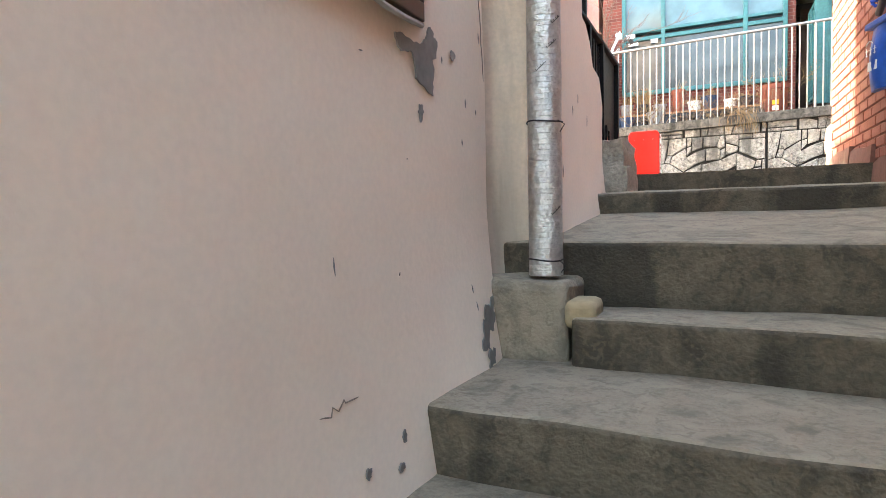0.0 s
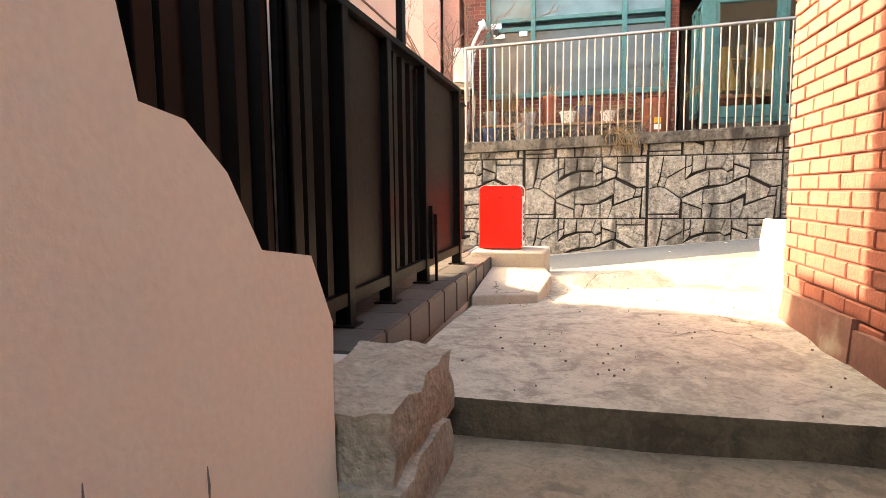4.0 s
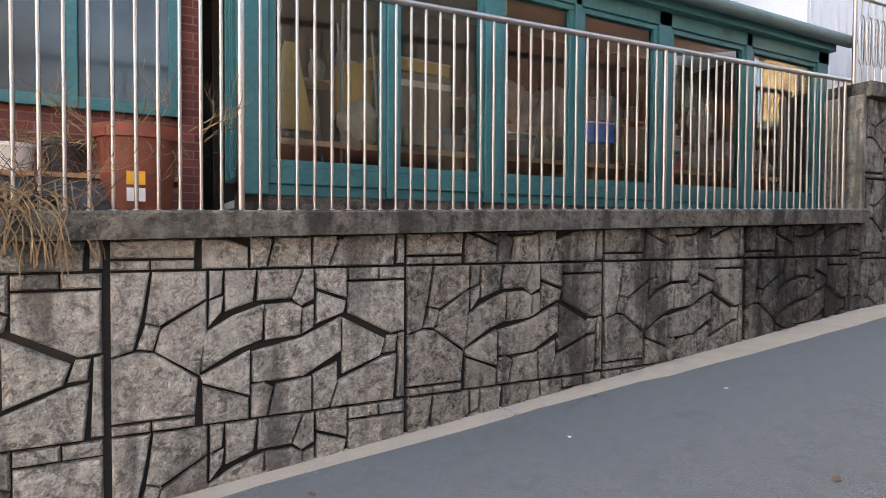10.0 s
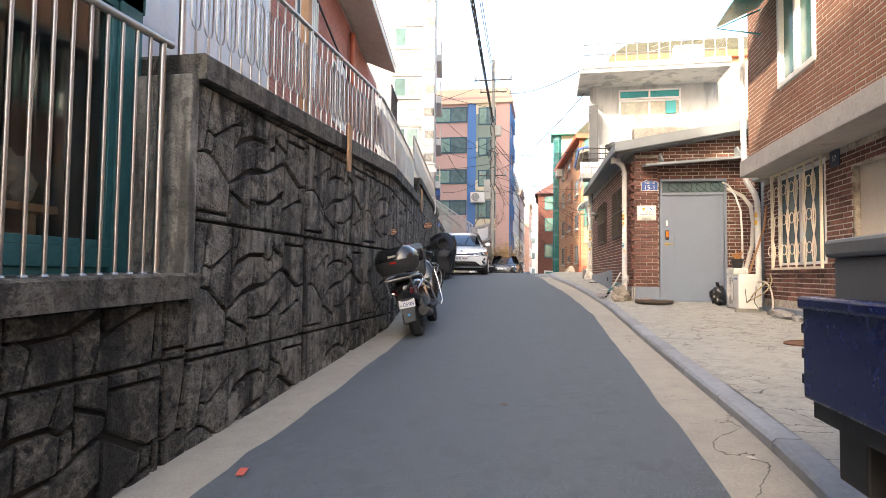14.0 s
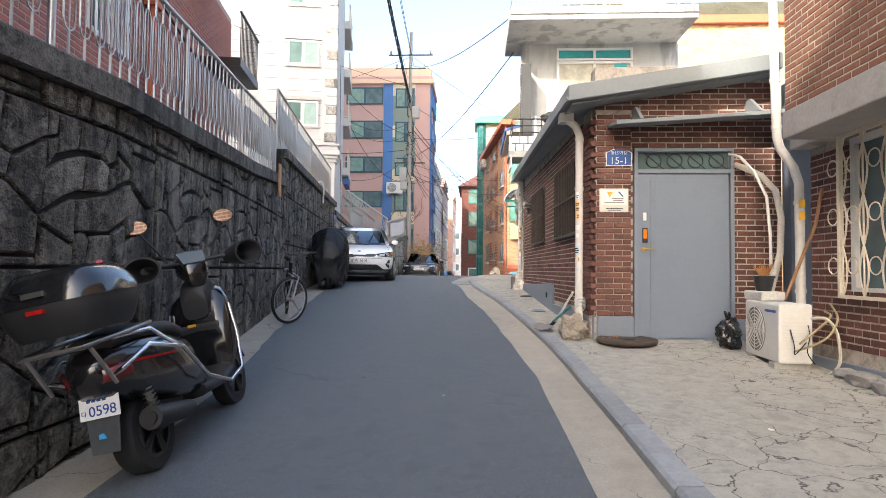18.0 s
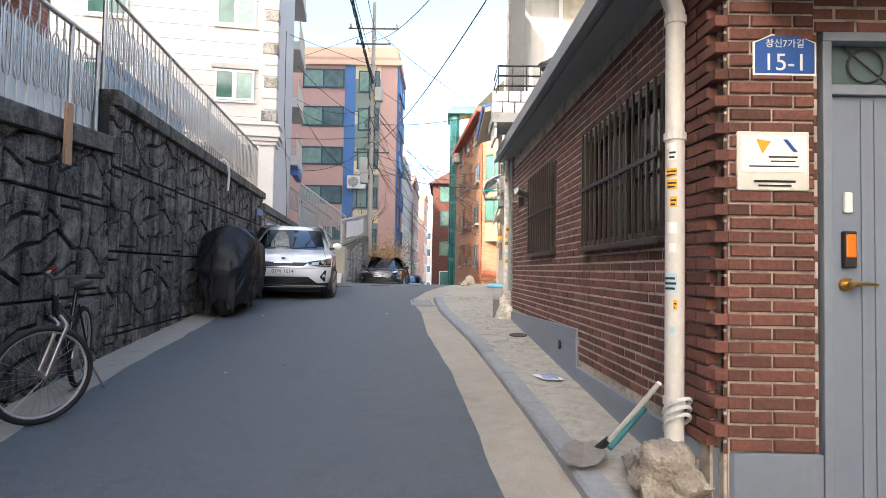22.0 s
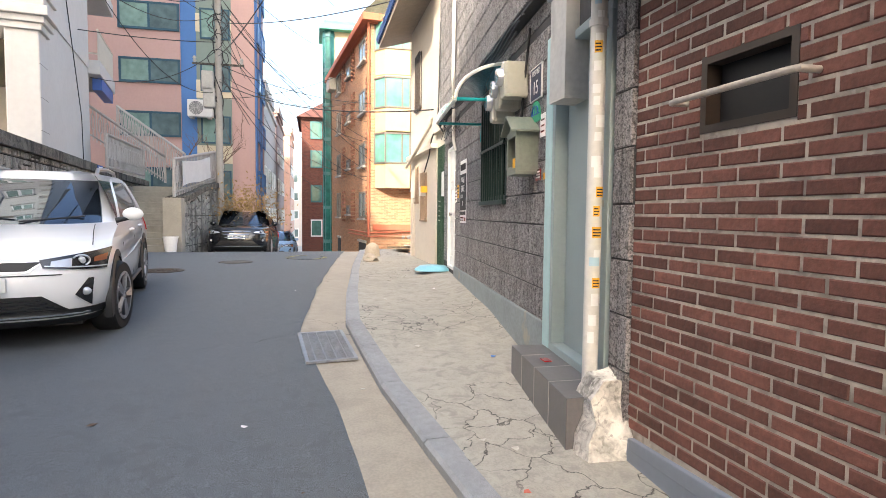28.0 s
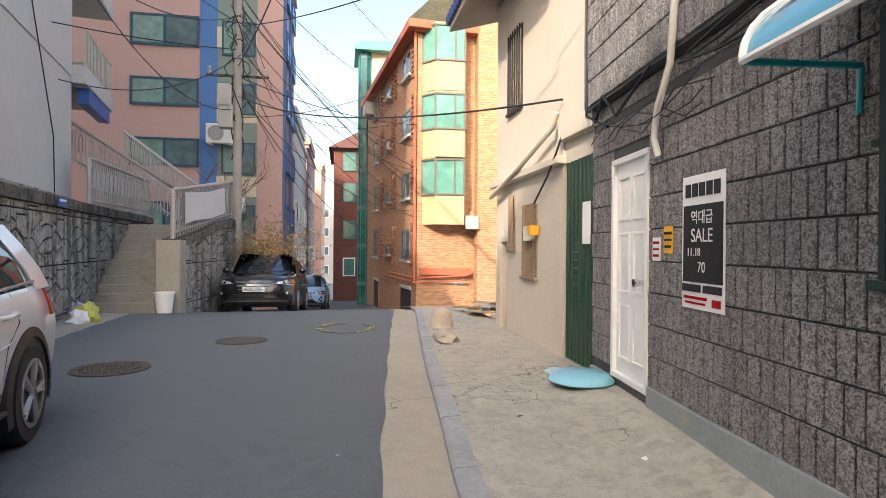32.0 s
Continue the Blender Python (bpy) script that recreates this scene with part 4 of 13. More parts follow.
def patch(parent, x, y, z, r, seed, tall=1.0):
    """A flake of bare cement where the plaster came off, with a torn edge."""
    bm = B()
    n = 30
    jag = random.Random(seed)
    pts = []
    for k in range(n):
        a = k * math.tau / n
        q = r * (0.85 + 0.7 * noise.noise((math.cos(a) * 1.3 + seed * 7.3, math.sin(a) * 1.3, seed)) + jag.uniform(-0.12, 0.12))
        pts.append((x, y + q * math.cos(a), z + tall * q * math.sin(a)))
    prism(bm, pts, (0.004, 0, 0))
    part("bare_patch", bm, BARE, parent, "grey patch of bare cement")


for k, (y, z, r, tall) in enumerate(((1.652, 1.91, 0.017, 0.9), (1.436, 1.705, 0.017, 1.4), (1.906, 1.06, 0.05, 1.5), (1.835, 1.0, 0.04, 1.6), (1.86, 0.93, 0.035, 1.2), (1.262, 0.86, 0.012, 1.4), (1.235, 0.793, 0.016, 0.8), (1.092, 0.831, 0.013, 1.2))):
    patch(wall_l, -0.718 + flare(y, z) - 0.15 * max(0, y - 1.85), y, z, r, k + 1, tall)

# scratches and hairline cracks in the plaster
rng = random.Random(12)


def scar(pts, r, name, label):
    bm = B()
    tube(bm, [(lerp(y, [1.85, 2.02, 2.36, 2.5, 3.72], [-0.72, -0.74, -0.7, -0.63, -0.6]) + flare(y, z) + 0.0012, y, z) for y, z in pts], [r * (0.3 if k in (0, len(pts) - 1) else 1) for k in range(len(pts))], 5)
    part(name, bm, BARE if name == "scratch" else surf("crack_shadow", (0.2, 0.16, 0.125), 0.95), wall_l, label)


for y, z, dy, dz in ((1.579, 1.89, 0.002, -0.02), (1.854, 1.78, 0.001, -0.018), (1.731, 1.665, 0.002, -0.022), (1.133, 1.796, 0.016, 0.001), (1.298, 1.263, 0.002, 0.01), (1.36, 1.568, 0.003, 0.003), (1.008, 1.33, 0.003, -0.04), (1.78, 1.19, 0.004, -0.03), (1.8, 1.13, 0.005, -0.03), (1.759, 1.8, 0.002, -0.03), (1.917, 2.06, 0.001, -0.04), (2.654, 1.95, 0.002, -0.04), (2.967, 1.98, 0.003, -0.05), (2.723, 1.66, 0.001, -0.06), (3.094, 2.06, 0.002, -0.05), (2.689, 2.32, 0.03, -0.03), (2.7, 2.33, -0.02, -0.03), (3.3, 1.98, 0.002, -0.06)):
    scar([(y, z), (y + dy * 0.5 + rng.uniform(-0.002, 0.002), z + dz * 0.5), (y + dy, z + dz)], 0.0022, "scratch", "grey scratch in the plaster")
for y0, z0, y1, z1 in ((0.949, 1.0, 1.08, 1.02), (1.93, 2.3, 1.97, 1.9)):
    n = 9
    scar([(y0 + (y1 - y0) * k / n + rng.uniform(-0.006, 0.006), z0 + (z1 - z0) * k / n + rng.uniform(-0.01, 0.01)) for k in range(n + 1)], 0.0018, "crack", "dark hairline crack")
rng = random.Random(31)
for outline_ in (((1.293, 1.881), (1.327, 1.888), (1.388, 1.88), (1.436, 1.89), (1.464, 1.91), (1.473, 1.932), (1.49, 1.95), (1.505, 1.94), (1.509, 1.924), (1.532, 1.919), (1.525, 1.871), (1.501, 1.864), (1.515, 1.838), (1.506, 1.795), (1.511, 1.762), (1.473, 1.77), (1.438, 1.779), (1.402, 1.789), (1.4, 1.819), (1.385, 1.852), (1.35, 1.848), (1.325, 1.841), (1.305, 1.851)),
                 ((1.5, 2.6), (1.47, 2.3), (1.471, 2.161), (1.491, 2.119), (1.494, 2.097), (1.49, 2.046), (1.474, 2.031), (1.455, 2.025), (1.449, 2.001), (1.443, 1.939), (1.4, 1.93), (1.4, 2.6))):
    torn = []
    for p, q in zip(outline_, outline_[1:] + outline_[:1]):
        torn += [p, *[(p[0] + (q[0] - p[0]) * f + rng.uniform(-0.0035, 0.0035), p[1] + (q[1] - p[1]) * f + rng.uniform(-0.0035, 0.0035)) for f in (0.33, 0.67)]]
    bm = B()
    prism(bm, [(-0.716 + flare(y, z), y, z) for y, z in torn], (0.005, 0, 0))
    part("bare_patch", bm, BARE, wall_l, "large grey patch of bare cement")
win = thing("window_alley", "dark brown alley window with drawn curtain behind its pane", "window", (-0.8, 0.7, 1.92), kind="structure")
bm = B()
frame_rect(bm, (-0.7, 0), (0, 1), (-1, 0), 0.02, 1.4, 1.93, 3.3, 0.05, -0.02, 0.12)
obx(bm, (-0.7, 0), (0, 1), (-1, 0), 0.7, 0.75, 0.0, 0.1, 1.98, 3.25)
part("window_frame", bm, BROWN_FRAME, win, bevel=0.004)
bm = B()
obx(bm, (-0.7, 0), (0, 1), (-1, 0), 0.07, 1.35, 0.06, 0.066, 1.98, 3.25)
part("pane", bm, GLASS, win).visible_shadow = False
bm = B()
loft(bm, [[(-0.86 + 0.02 * math.sin(k * 1.3), 0.05 + k * 0.02, 1.95), (-0.86 + 0.02 * math.sin(k * 1.3), 0.05 + k * 0.02, 3.3), (-0.88 + 0.02 * math.sin(k * 1.3), 0.05 + k * 0.02, 3.3), (-0.88 + 0.02 * math.sin(k * 1.3), 0.05 + k * 0.02, 1.95)] for k in range(68)])
part("curtain", bm, surf("dark_curtain", (0.1, 0.075, 0.055), 0.9), win, smooth=40)
bm = B()
tube(bm, [(-0.69, 0.0 + 0.1 * k, 1.918 + 0.006 * math.sin(k * 1.9)) for k in range(15)], 0.008, 6)
part("sealant_bead", bm, CAP_PALE, win, smooth=60)

# foil-wrapped pipe on its concrete foot
pipe = thing("insulated_pipe", "silver foil wrapped drain pipe tied with black cord", "pipe", (-0.56, 2.17, 1.19))
bm = B()
prof = []
z = 1.19
while z < 2.36:
    prof += [(0.0628 + 0.0008 * math.sin(z * 17), z), (0.0645 + 0.0008 * math.sin(z * 17), z + 0.0018), (0.0645 + 0.0008 * math.sin(z * 17), z + 0.0185)]
    z += 0.0205
lathe(bm, prof, 22, (-0.56, 2.17, 0))
part("foil_wrap", bm, FOIL, pipe, smooth=24)
bm = B()
prof = []
z = 2.33
while z < 4.2:
    prof += [(0.0828, z), (0.0845, z + 0.0018), (0.0845, z + 0.0185)]
    z += 0.0205
lathe(bm, prof, 22, (-0.56, 2.17, 0))
part("upper_wrap", bm, FOIL, pipe, smooth=24)
for z, r in ((1.25, 0.066), (1.768, 0.067), (2.29, 0.066), (2.36, 0.088)):
    bm = B()
    tube(bm, [(-0.56 + r * math.cos(a), 2.17 + r * math.sin(a), z + 0.004 * math.sin(2 * a)) for a in [k * math.tau / 20 for k in range(20)]], 0.003, 5, True)
    tube(bm, [(-0.5, 2.13, z), (-0.47, 2.11, z - 0.02), (-0.49, 2.12, z - 0.045)], 0.002, 4)
    part("tie_cord", bm, CABLE, pipe)
for z, a in ((2.03, -0.9), (1.42, -0.7), (1.95, -1.5), (2.12, -0.6)):
    bm = B()
    for k in range(4):
        q = a + (k - 1.5) * 0.14
        c = Vector((-0.56 + 0.0675 * math.cos(q), 2.17 + 0.0675 * math.sin(q), z + k * 0.008))
        t = Vector((-math.sin(q), math.cos(q), 0.25)).normalized()
        tube(bm, [c - t * 0.006 + Vector((0, 0, 0.008)), c - t * 0.002, c + t * 0.006 + Vector((0, 0, 0.006))], 0.0016, 4)
    part("print_mark", bm, INK, pipe, "small black print marks")
bm = B()
bx(bm, -0.86, -0.44, 1.99, 2.4, 0.85, 1.18)
bmesh.ops.subdivide_edges(bm, edges=bm.edges[:], cuts=4, use_grid_fill=True)
for v in bm.verts:
    v.co += Vector((0.014 * noise.noise(v.co * 6), 0.014 * noise.noise(v.co * 5 + Vector((2, 0, 0))), 0.02 * noise.noise(v.co * 5)))
solo("pipe_plinth", bm, STEP, "rough concrete block under the wrapped pipe", "block", bevel=0.03, smooth=50)
bm = B()
bx(bm, -0.45, -0.34, 1.97, 2.15, 1.02, 1.12)
solo("yellow_stone", bm, surf("ochre_stone", (0.32, 0.24, 0.14), 0.9, var=0.25, s1=8, bump=0.5), "ochre stone lump bedded beside the step", "stone", bevel=0.025, smooth=50)

# rubble stub and planter at the wall's end
bm = B()
for k, (x0, x1, y0, y1, z0, z1) in enumerate(((-0.72, -0.44, 3.72, 4.2, 1.5, 1.72), (-0.74, -0.46, 3.74, 4.3, 1.7, 1.9))):
    bx(bm, x0, x1, y0, y1, z0, z1)
bmesh.ops.subdivide_edges(bm, edges=bm.edges[:], cuts=5, use_grid_fill=True)
for v in bm.verts:
    v.co += Vector((noise.noise(v.co * 9), noise.noise(v.co * 8 + Vector((5, 0, 0))), noise.noise(v.co * 9 + Vector((0, 5, 0))))) * 0.03
solo("rubble_stub", bm, surf("rubble", (0.3, 0.26, 0.21), 0.95, var=0.35, s1=9, s2=50, bump=0.9, dist=0.015), "rough broken stub of rubble masonry", "stone", "", smooth=35)
pl = thing("planter", "low stone planter with a few green shoots", "planter", (-0.9, 3.8, 1.9))
bm = B()
frame_rect(bm, (-1.35, 3.55), (1, 0), (0, 1), 0, 0.6, 1.9, 2.02, 0.01, 0, 0.001)
wall_open(bm, (-1.35, 3.3), (1, 0), (0, 1), 0, 0.62, 1.5, 2.03, 0.06, [])
wall_open(bm, (-1.35, 3.86), (1, 0), (0, 1), 0, 0.62, 1.5, 2.03, 0.06, [])
bx(bm, -0.79, -0.73, 3.36, 3.86, 1.5, 2.03)
part("trough", bm, CAP_PALE, pl, bevel=0.01)
bm = B()
bx(bm, -1.35, -0.79, 3.36, 3.86, 1.5, 1.99)
part("soil", bm, SOIL, pl)
bm = B()
rng = random.Random(5)
for k in range(60):
    c = Vector((rng.uniform(-1.3, -0.85), rng.uniform(3.4, 3.82), 1.99))
    d = Vector((rng.uniform(-1, 1), rng.uniform(-1, 1), 1)).normalized() * rng.uniform(0.03, 0.07)
    s = Vector((-d.y, d.x, 0)).normalized() * 0.008
    bm.faces.new([bm.verts.new(p) for p in (c - s, c + s, c + d + s, c + d * 1.3, c + d - s)])
part("shoots", bm, surf("green_shoots", (0.05, 0.13, 0.03), 0.7), pl, kind="stuff")

# black steel fence on a tiled kerb
kerb = thing("tiled_kerb", "grey tiled kerb under the black fence", "kerb", (-0.8, 5.5, 1.72), kind="structure")
bm = B()
prism(bm, [(-2.6, 4.05, 1.3), (-0.79, 4.2, 1.3), (-0.73, 7.35, 1.3), (-0.98, 7.38, 1.3), (-0.98, 8.0, 1.3), (-2.6, 8.0, 1.3)], (0, 0, 0.555))
part("core", bm, GROUT, kerb)
TL, TG = 0.3, 0.006
tile_top, tile_side = B(), B()
bx(tile_top, 0, TL - TG, 0, 0.2 - TG, 0, 0.012)
me_top = mesh_of("tile", tile_top, surf("brown_grey_tile", (0.065, 0.056, 0.052), 0.45, var=0.15, s1=3, s2=40, bump=0.08, rnd=0.15))
for j in range(10):
    for i in range(6):
        y = 4.3 + j * TL
        x1 = lerp(y, [4.2, 7.35], [-0.78, -0.72])
        m = Matrix(((0, -1, 0, x1 - i * 0.2), (1, 0, 0, y), (0, 0, 1, 1.855), (0, 0, 0, 1)))
        piece("tile", me_top, kerb, m)
    m = Matrix(((0, 0, 1, lerp(4.3 + j * TL, [4.2, 7.35], [-0.785, -0.725])), (1, 0, 0, 4.3 + j * TL), (0, 0.86, 0, 1.69), (0, 0, 0, 1)))
    piece("tile", me_top, kerb, m)
for i in range(5):
    for j in range(2):
        m = Matrix(((1, 0, 0, -2.5 + i * TL), (0, 1.4, 0, 7.4 + j * 0.28), (0, 0, 1, 1.855), (0, 0, 0, 1)))
        piece("tile", me_top, kerb, m)

fence = thing("metal_fence", "tall black sheet metal fence with folded ribs", "fence", (-0.95, 5.2, 1.87))


def fence_panel(x, y0, y1, z0, z1, ribs):
    bm = B()
    pts = [(x - 0.02, y0)]
    y = y0
    while y < y1 - 0.02:
        w = min(ribs, y1 - y)
        pts += [(x + 0.0, y + w * 0.12), (x + 0.0, y + w * 0.5), (x - 0.035, y + w * 0.58), (x - 0.035, y + w * 0.95)]
        y += w
    pts.append((x - 0.02, y1))
    loft(bm, [[(p[0], p[1], z0), (p[0], p[1], z1), (p[0] - 0.004, p[1], z1), (p[0] - 0.004, p[1], z0)] for p in pts])
    part("ribbed_panel", bm, PAINT_BLACK, fence)


for y0, y1, flat in ((2.9, 3.55, 0), (3.55, 4.2, 0), (4.2, 4.62, 0), (4.62, 5.1, 1), (5.1, 5.72, 0), (5.75, 6.6, 1)):
    x = lerp(y0, [2.9, 6.6], [-0.98, -0.9])
    if flat:
        bm = B()
        bx(bm, x - 0.02, x, y0, y1, 1.98, 3.05)
        part("flat_panel", bm, surf("dark_brown_sheet", (0.009, 0.007, 0.0062), 0.45, var=0.2, bump=0.03, spec=0.12), fence)
    else:
        fence_panel(x, y0, y1, 1.98, 3.04, 0.14)
for y in (2.92, 3.62, 4.24, 4.64, 5.12, 5.72, 6.58):
    x = lerp(y, [2.9, 6.6], [-0.965, -0.885])
    bm = B()
    bx(bm, x - 0.05, x + 0.012, y - 0.03, y + 0.03, 1.86, 3.07)
    bx(bm, x - 0.07, x + 0.035, y - 0.05, y + 0.05, 1.86, 1.875)
    part("post", bm, PAINT_BLACK, fence, bevel=0.004)
bm = B()
prism(bm, [(-1.04, 2.85, 3.05), (-0.95, 2.85, 3.05), (-0.87, 6.64, 3.06), (-0.96, 6.64, 3.06)], (0, 0, 0.03))
part("top_rail", bm, PAINT_BLACK, fence, bevel=0.004)
bm = B()
prism(bm, [(-1.0, 2.85, 1.95), (-0.96, 2.85, 1.95), (-0.88, 6.64, 1.95), (-0.92, 6.64, 1.95)], (0, 0, 0.05))
part("bottom_rail", bm, PAINT_BLACK, fence)
# light on the fence edge put in as a thin pale strip
bm = B()
bx(bm, -0.945, -0.935, 4.21, 4.235, 2.0, 3.04)
part("edge_strip", bm, WOOD, fence, "pale strip standing in for a lit fence edge")
bm = B()
cy(bm, (-0.86, 5.78, 1.84), (-0.86, 5.78, 2.25), 0.009)
cy(bm, (-0.86, 5.78, 2.24), (-0.9, 5.78, 2.24), 0.007)
bx(bm, -0.89, -0.87, 5.74, 5.82, 2.0, 2.3)
part("drop_bolt", bm, PAINT_BLACK, fence)
gate = thing("slatted_gate", "black steel gate post with upright slats", "gate", (-1.1, 7.6, 1.86))
for nm, r in (("post", (-1.19, -1.05, 7.52, 7.66, 1.98, 3.12)), ("post_foot", (-1.16, -1.09, 7.56, 7.63, 1.86, 1.97)), ("post_collar", (-1.21, -1.01, 7.48, 7.7, 1.965, 1.99)), ("post_cap", (-1.21, -1.03, 7.5, 7.68, 3.115, 3.135))):
    bm = B()
    bx(bm, *r)
    part(nm, bm, PAINT_BLACK, gate, bevel=0.005)
for k, (x, y) in enumerate(((-1.3, 7.72), (-1.42, 7.8), (-1.56, 7.88), (-1.7, 7.96), (-1.84, 8.04))):
    bm = B()
    bx(bm, x - 0.02, x + 0.02, y - 0.02, y + 0.02, 1.98, 3.0)
    part("slat", bm, PAINT_BLACK, gate)
bm = B()
tube(bm, [(-1.1, 7.62, 2.02), (-1.86, 8.05, 2.02)], 0.02, 4)
tube(bm, [(-1.1, 7.62, 3.0), (-1.86, 8.05, 3.0)], 0.02, 4)
tube(bm, [(-1.38, 7.7, 2.1), (-1.38, 7.66, 2.1), (-1.38, 7.66, 2.7), (-1.38, 7.7, 2.7)], 0.012, 6)
part("rail", bm, PAINT_BLACK, gate)
bm = B()
bx(bm, -1.86, -1.82, 8.0, 8.08, 1.55, 2.02)
part("foot", bm, PAINT_BLACK, gate)
bm = B()
bx(bm, -1.12, -1.08, 7.58, 7.62, 1.855, 2.02)
part("foot", bm, PAINT_BLACK, gate)

# red box on its concrete pad
bm = B()
prism(bm, [(-0.89, 7.06, 1.4), (-0.31, 7.04, 1.4), (-0.29, 7.55, 1.4), (-0.89, 7.64, 1.4)], (0, 0, 0.505))
solo("concrete_pad", bm, CONCRETE, "pale concrete pad under the red box", "pad", "structure", bevel=0.015)
bm = B()
prism(bm, [(-0.725, 6.16, 1.5), (-0.31, 6.25, 1.5), (-0.25, 6.78, 1.5), (-0.3, 7.05, 1.5), (-0.72, 7.06, 1.5)], (0, 0, 0.235))
for v in bm.verts:
    if v.co.z > 1.7:
        v.co.z = lerp(v.co.y, [6.16, 7.06], [1.718, 1.79])
solo("pad_ramp", bm, CONCRETE, "sloping concrete strip beside the tiled kerb", "ramp", "structure", bevel=0.01)
box = thing("red_box", "glossy red enamel sand box with rounded top", "box", (-0.75, 7.7, 1.83))


def rounded(x0, x1, z0, z1, r):
    pts = [(x0, z0), (x1, z0)]
    for c, a0 in (((x1 - r, z1 - r), 0), ((x0 + r, z1 - r), 90)):
        pts += [(c[0] + r * math.cos(radians(a0 + k * 15)), c[1] + r * math.sin(radians(a0 + k * 15))) for k in range(7)]
    return pts


bm = B()
prism(bm, [(x, 7.56, z) for x, z in rounded(-0.94, -0.56, 1.835, 2.4, 0.055)], (0, 0.3, 0))
part("shell", bm, RED_METAL, box, smooth=35, bevel=0.006)
bm = B()
prism(bm, [(x, 7.86, z) for x, z in rounded(-0.945, -0.555, 1.835, 2.405, 0.055)], (0, 0.03, 0))
part("back_plate", bm, WHITE, box, smooth=35, bevel=0.004)
bm = B()
bx(bm, -0.557, -0.552, 7.6, 7.84, 1.86, 2.3)
part("side_panel", bm, PAPER, box, "white panel with faded red print")
bm = B()
for k in range(7):
    bx(bm, -0.5525, -0.55, 7.63, 7.68, 1.9 + k * 0.05, 1.93 + k * 0.05)
bx(bm, -0.5525, -0.55, 7.7, 7.82, 1.9, 2.25)
part("print_bar", bm, RED_LENS, box)
for x in (-0.86, -0.75, -0.64):
    bm = B()
    cy(bm, (x, 7.561, 2.29), (x, 7.555, 2.29), 0.006)
    part("rivet", bm, CHROME, box)
box.matrix_basis = Matrix.Translation((-0.675, 7.34, 1.91)) @ Matrix.Scale(0.9, 4)

# painted brick wall across the alley
brick = thing("wall_brick_alley", "brown painted brick house wall beside the alley steps", "wall", (0.95, 4.4, 1.6), kind="structure")
bm = B()
prism(bm, [(0.965, -3.0, 0), (0.965, 5.81, 0), (6.2, 5.81, 0), (6.2, 5.5, 0), (1.3, 5.3, 0), (1.3, -3.0, 0)], (0, 0, 4.7))
part("backing", bm, MORTAR_RED, brick)
lay_bricks(brick, (0.96, 0), (0, 1), (1, 0), 1.2, 5.82, 1.6, 4.2, [(3.3, 3.74, 2.55, 3.4), (2.3, 3.12, 1.4, 3.5)], RED_BRICK, lambda a, z: a > 3.3 and z < 2.9, w=0.198, h=0.07, gap=0.009, proud=0.007)
lay_bricks(brick, (0.96, 5.815), (1, 0), (0, -1), 0.0, 1.2, 2.0, 4.2, [], RED_BRICK, lambda a, z: False, w=0.198, h=0.07, gap=0.009, proud=0.007)
bm = B()
for k, (y0, y1, z1) in enumerate(((3.5, 4.4, 1.72), (4.4, 5.0, 1.84), (5.0, 5.75, 1.88))):
    prism(bm, [(1.0, y0, 1.2), (0.9 - 0.02 * k, y0, 1.2), (0.93, y0, z1), (1.0, y0, z1)], (0, y1 - y0, 0))
bmesh.ops.subdivide_edges(bm, edges=bm.edges[:], cuts=3, use_grid_fill=True)
for v in bm.verts:
    v.co += Vector((0.012 * noise.noise(v.co * 7), 0, 0.025 * noise.noise(v.co * 5)))
part("plinth", bm, surf("maroon_plinth", (0.17, 0.075, 0.055), 0.85, var=0.25, s1=4, bump=0.4, col2=(0.3, 0.25, 0.2), cover=-0.03), brick, smooth=40)
PEEL = surf("peeling_orange", (0.6, 0.33, 0.21), 0.85, var=0.2, s1=5, bump=0.5, col2=(0.6, 0.54, 0.42), cover=0.03, s3=7, edge=0.04, col3=(0.4, 0.25, 0.1), cover3=-0.05)
bm = B()
for x0, x1, y0, y1, z1 in ((1.0, 1.24, 5.83, 6.36, 2.2), (1.08, 1.28, 6.37, 6.72, 1.97)):
    bx(bm, x0, x1, y0, y1, 1.5, z1)
bmesh.ops.subdivide_edges(bm, edges=bm.edges[:], cuts=4, use_grid_fill=True)
for v in bm.verts:
    v.co += Vector((noise.noise(v.co * 6), noise.noise(v.co * 6 + Vector((4, 0, 0))), 0.8 * noise.noise(v.co * 5))) * 0.025
solo("pillar_stub", bm, PEEL, "broken plastered pillar base with peeling orange paint", "pillar", bevel=0.012, smooth=40)
dr = thing("alley_door", "white framed side door of the brick house", "door", (0.96, 2.7, 1.3), kind="structure")
bm = B()
frame_rect(bm, (0.95, 0), (0, 1), (1, 0), 2.32, 3.1, 1.3, 3.45, 0.06, -0.01, 0.1)
part("frame", bm, WHITE, dr, bevel=0.004)
bm = B()
bx(bm, 1.0, 1.03, 2.38, 3.04, 1.32, 3.4)
part("leaf", bm, CAP_PALE, dr)
bm = B()
bx(bm, 0.955, 1.0, 2.98, 3.02, 1.9, 1.96)
cy(bm, (0.95, 3.0, 1.93), (0.92, 3.0, 1.93), 0.02)
part("door_handle", bm, CHROME, dr)
bm = B()
prism(bm, [(0.94, 3.1, 1.3), (0.94, 3.32, 1.3), (0.94, 3.3, 1.45), (0.94, 3.25, 1.6), (0.94, 3.1, 1.72)], (-0.03, 0, 0))
solo("door_render", bm, WHITE, "ragged white cement patch beside the door", "render", "structure", bevel=0.008)
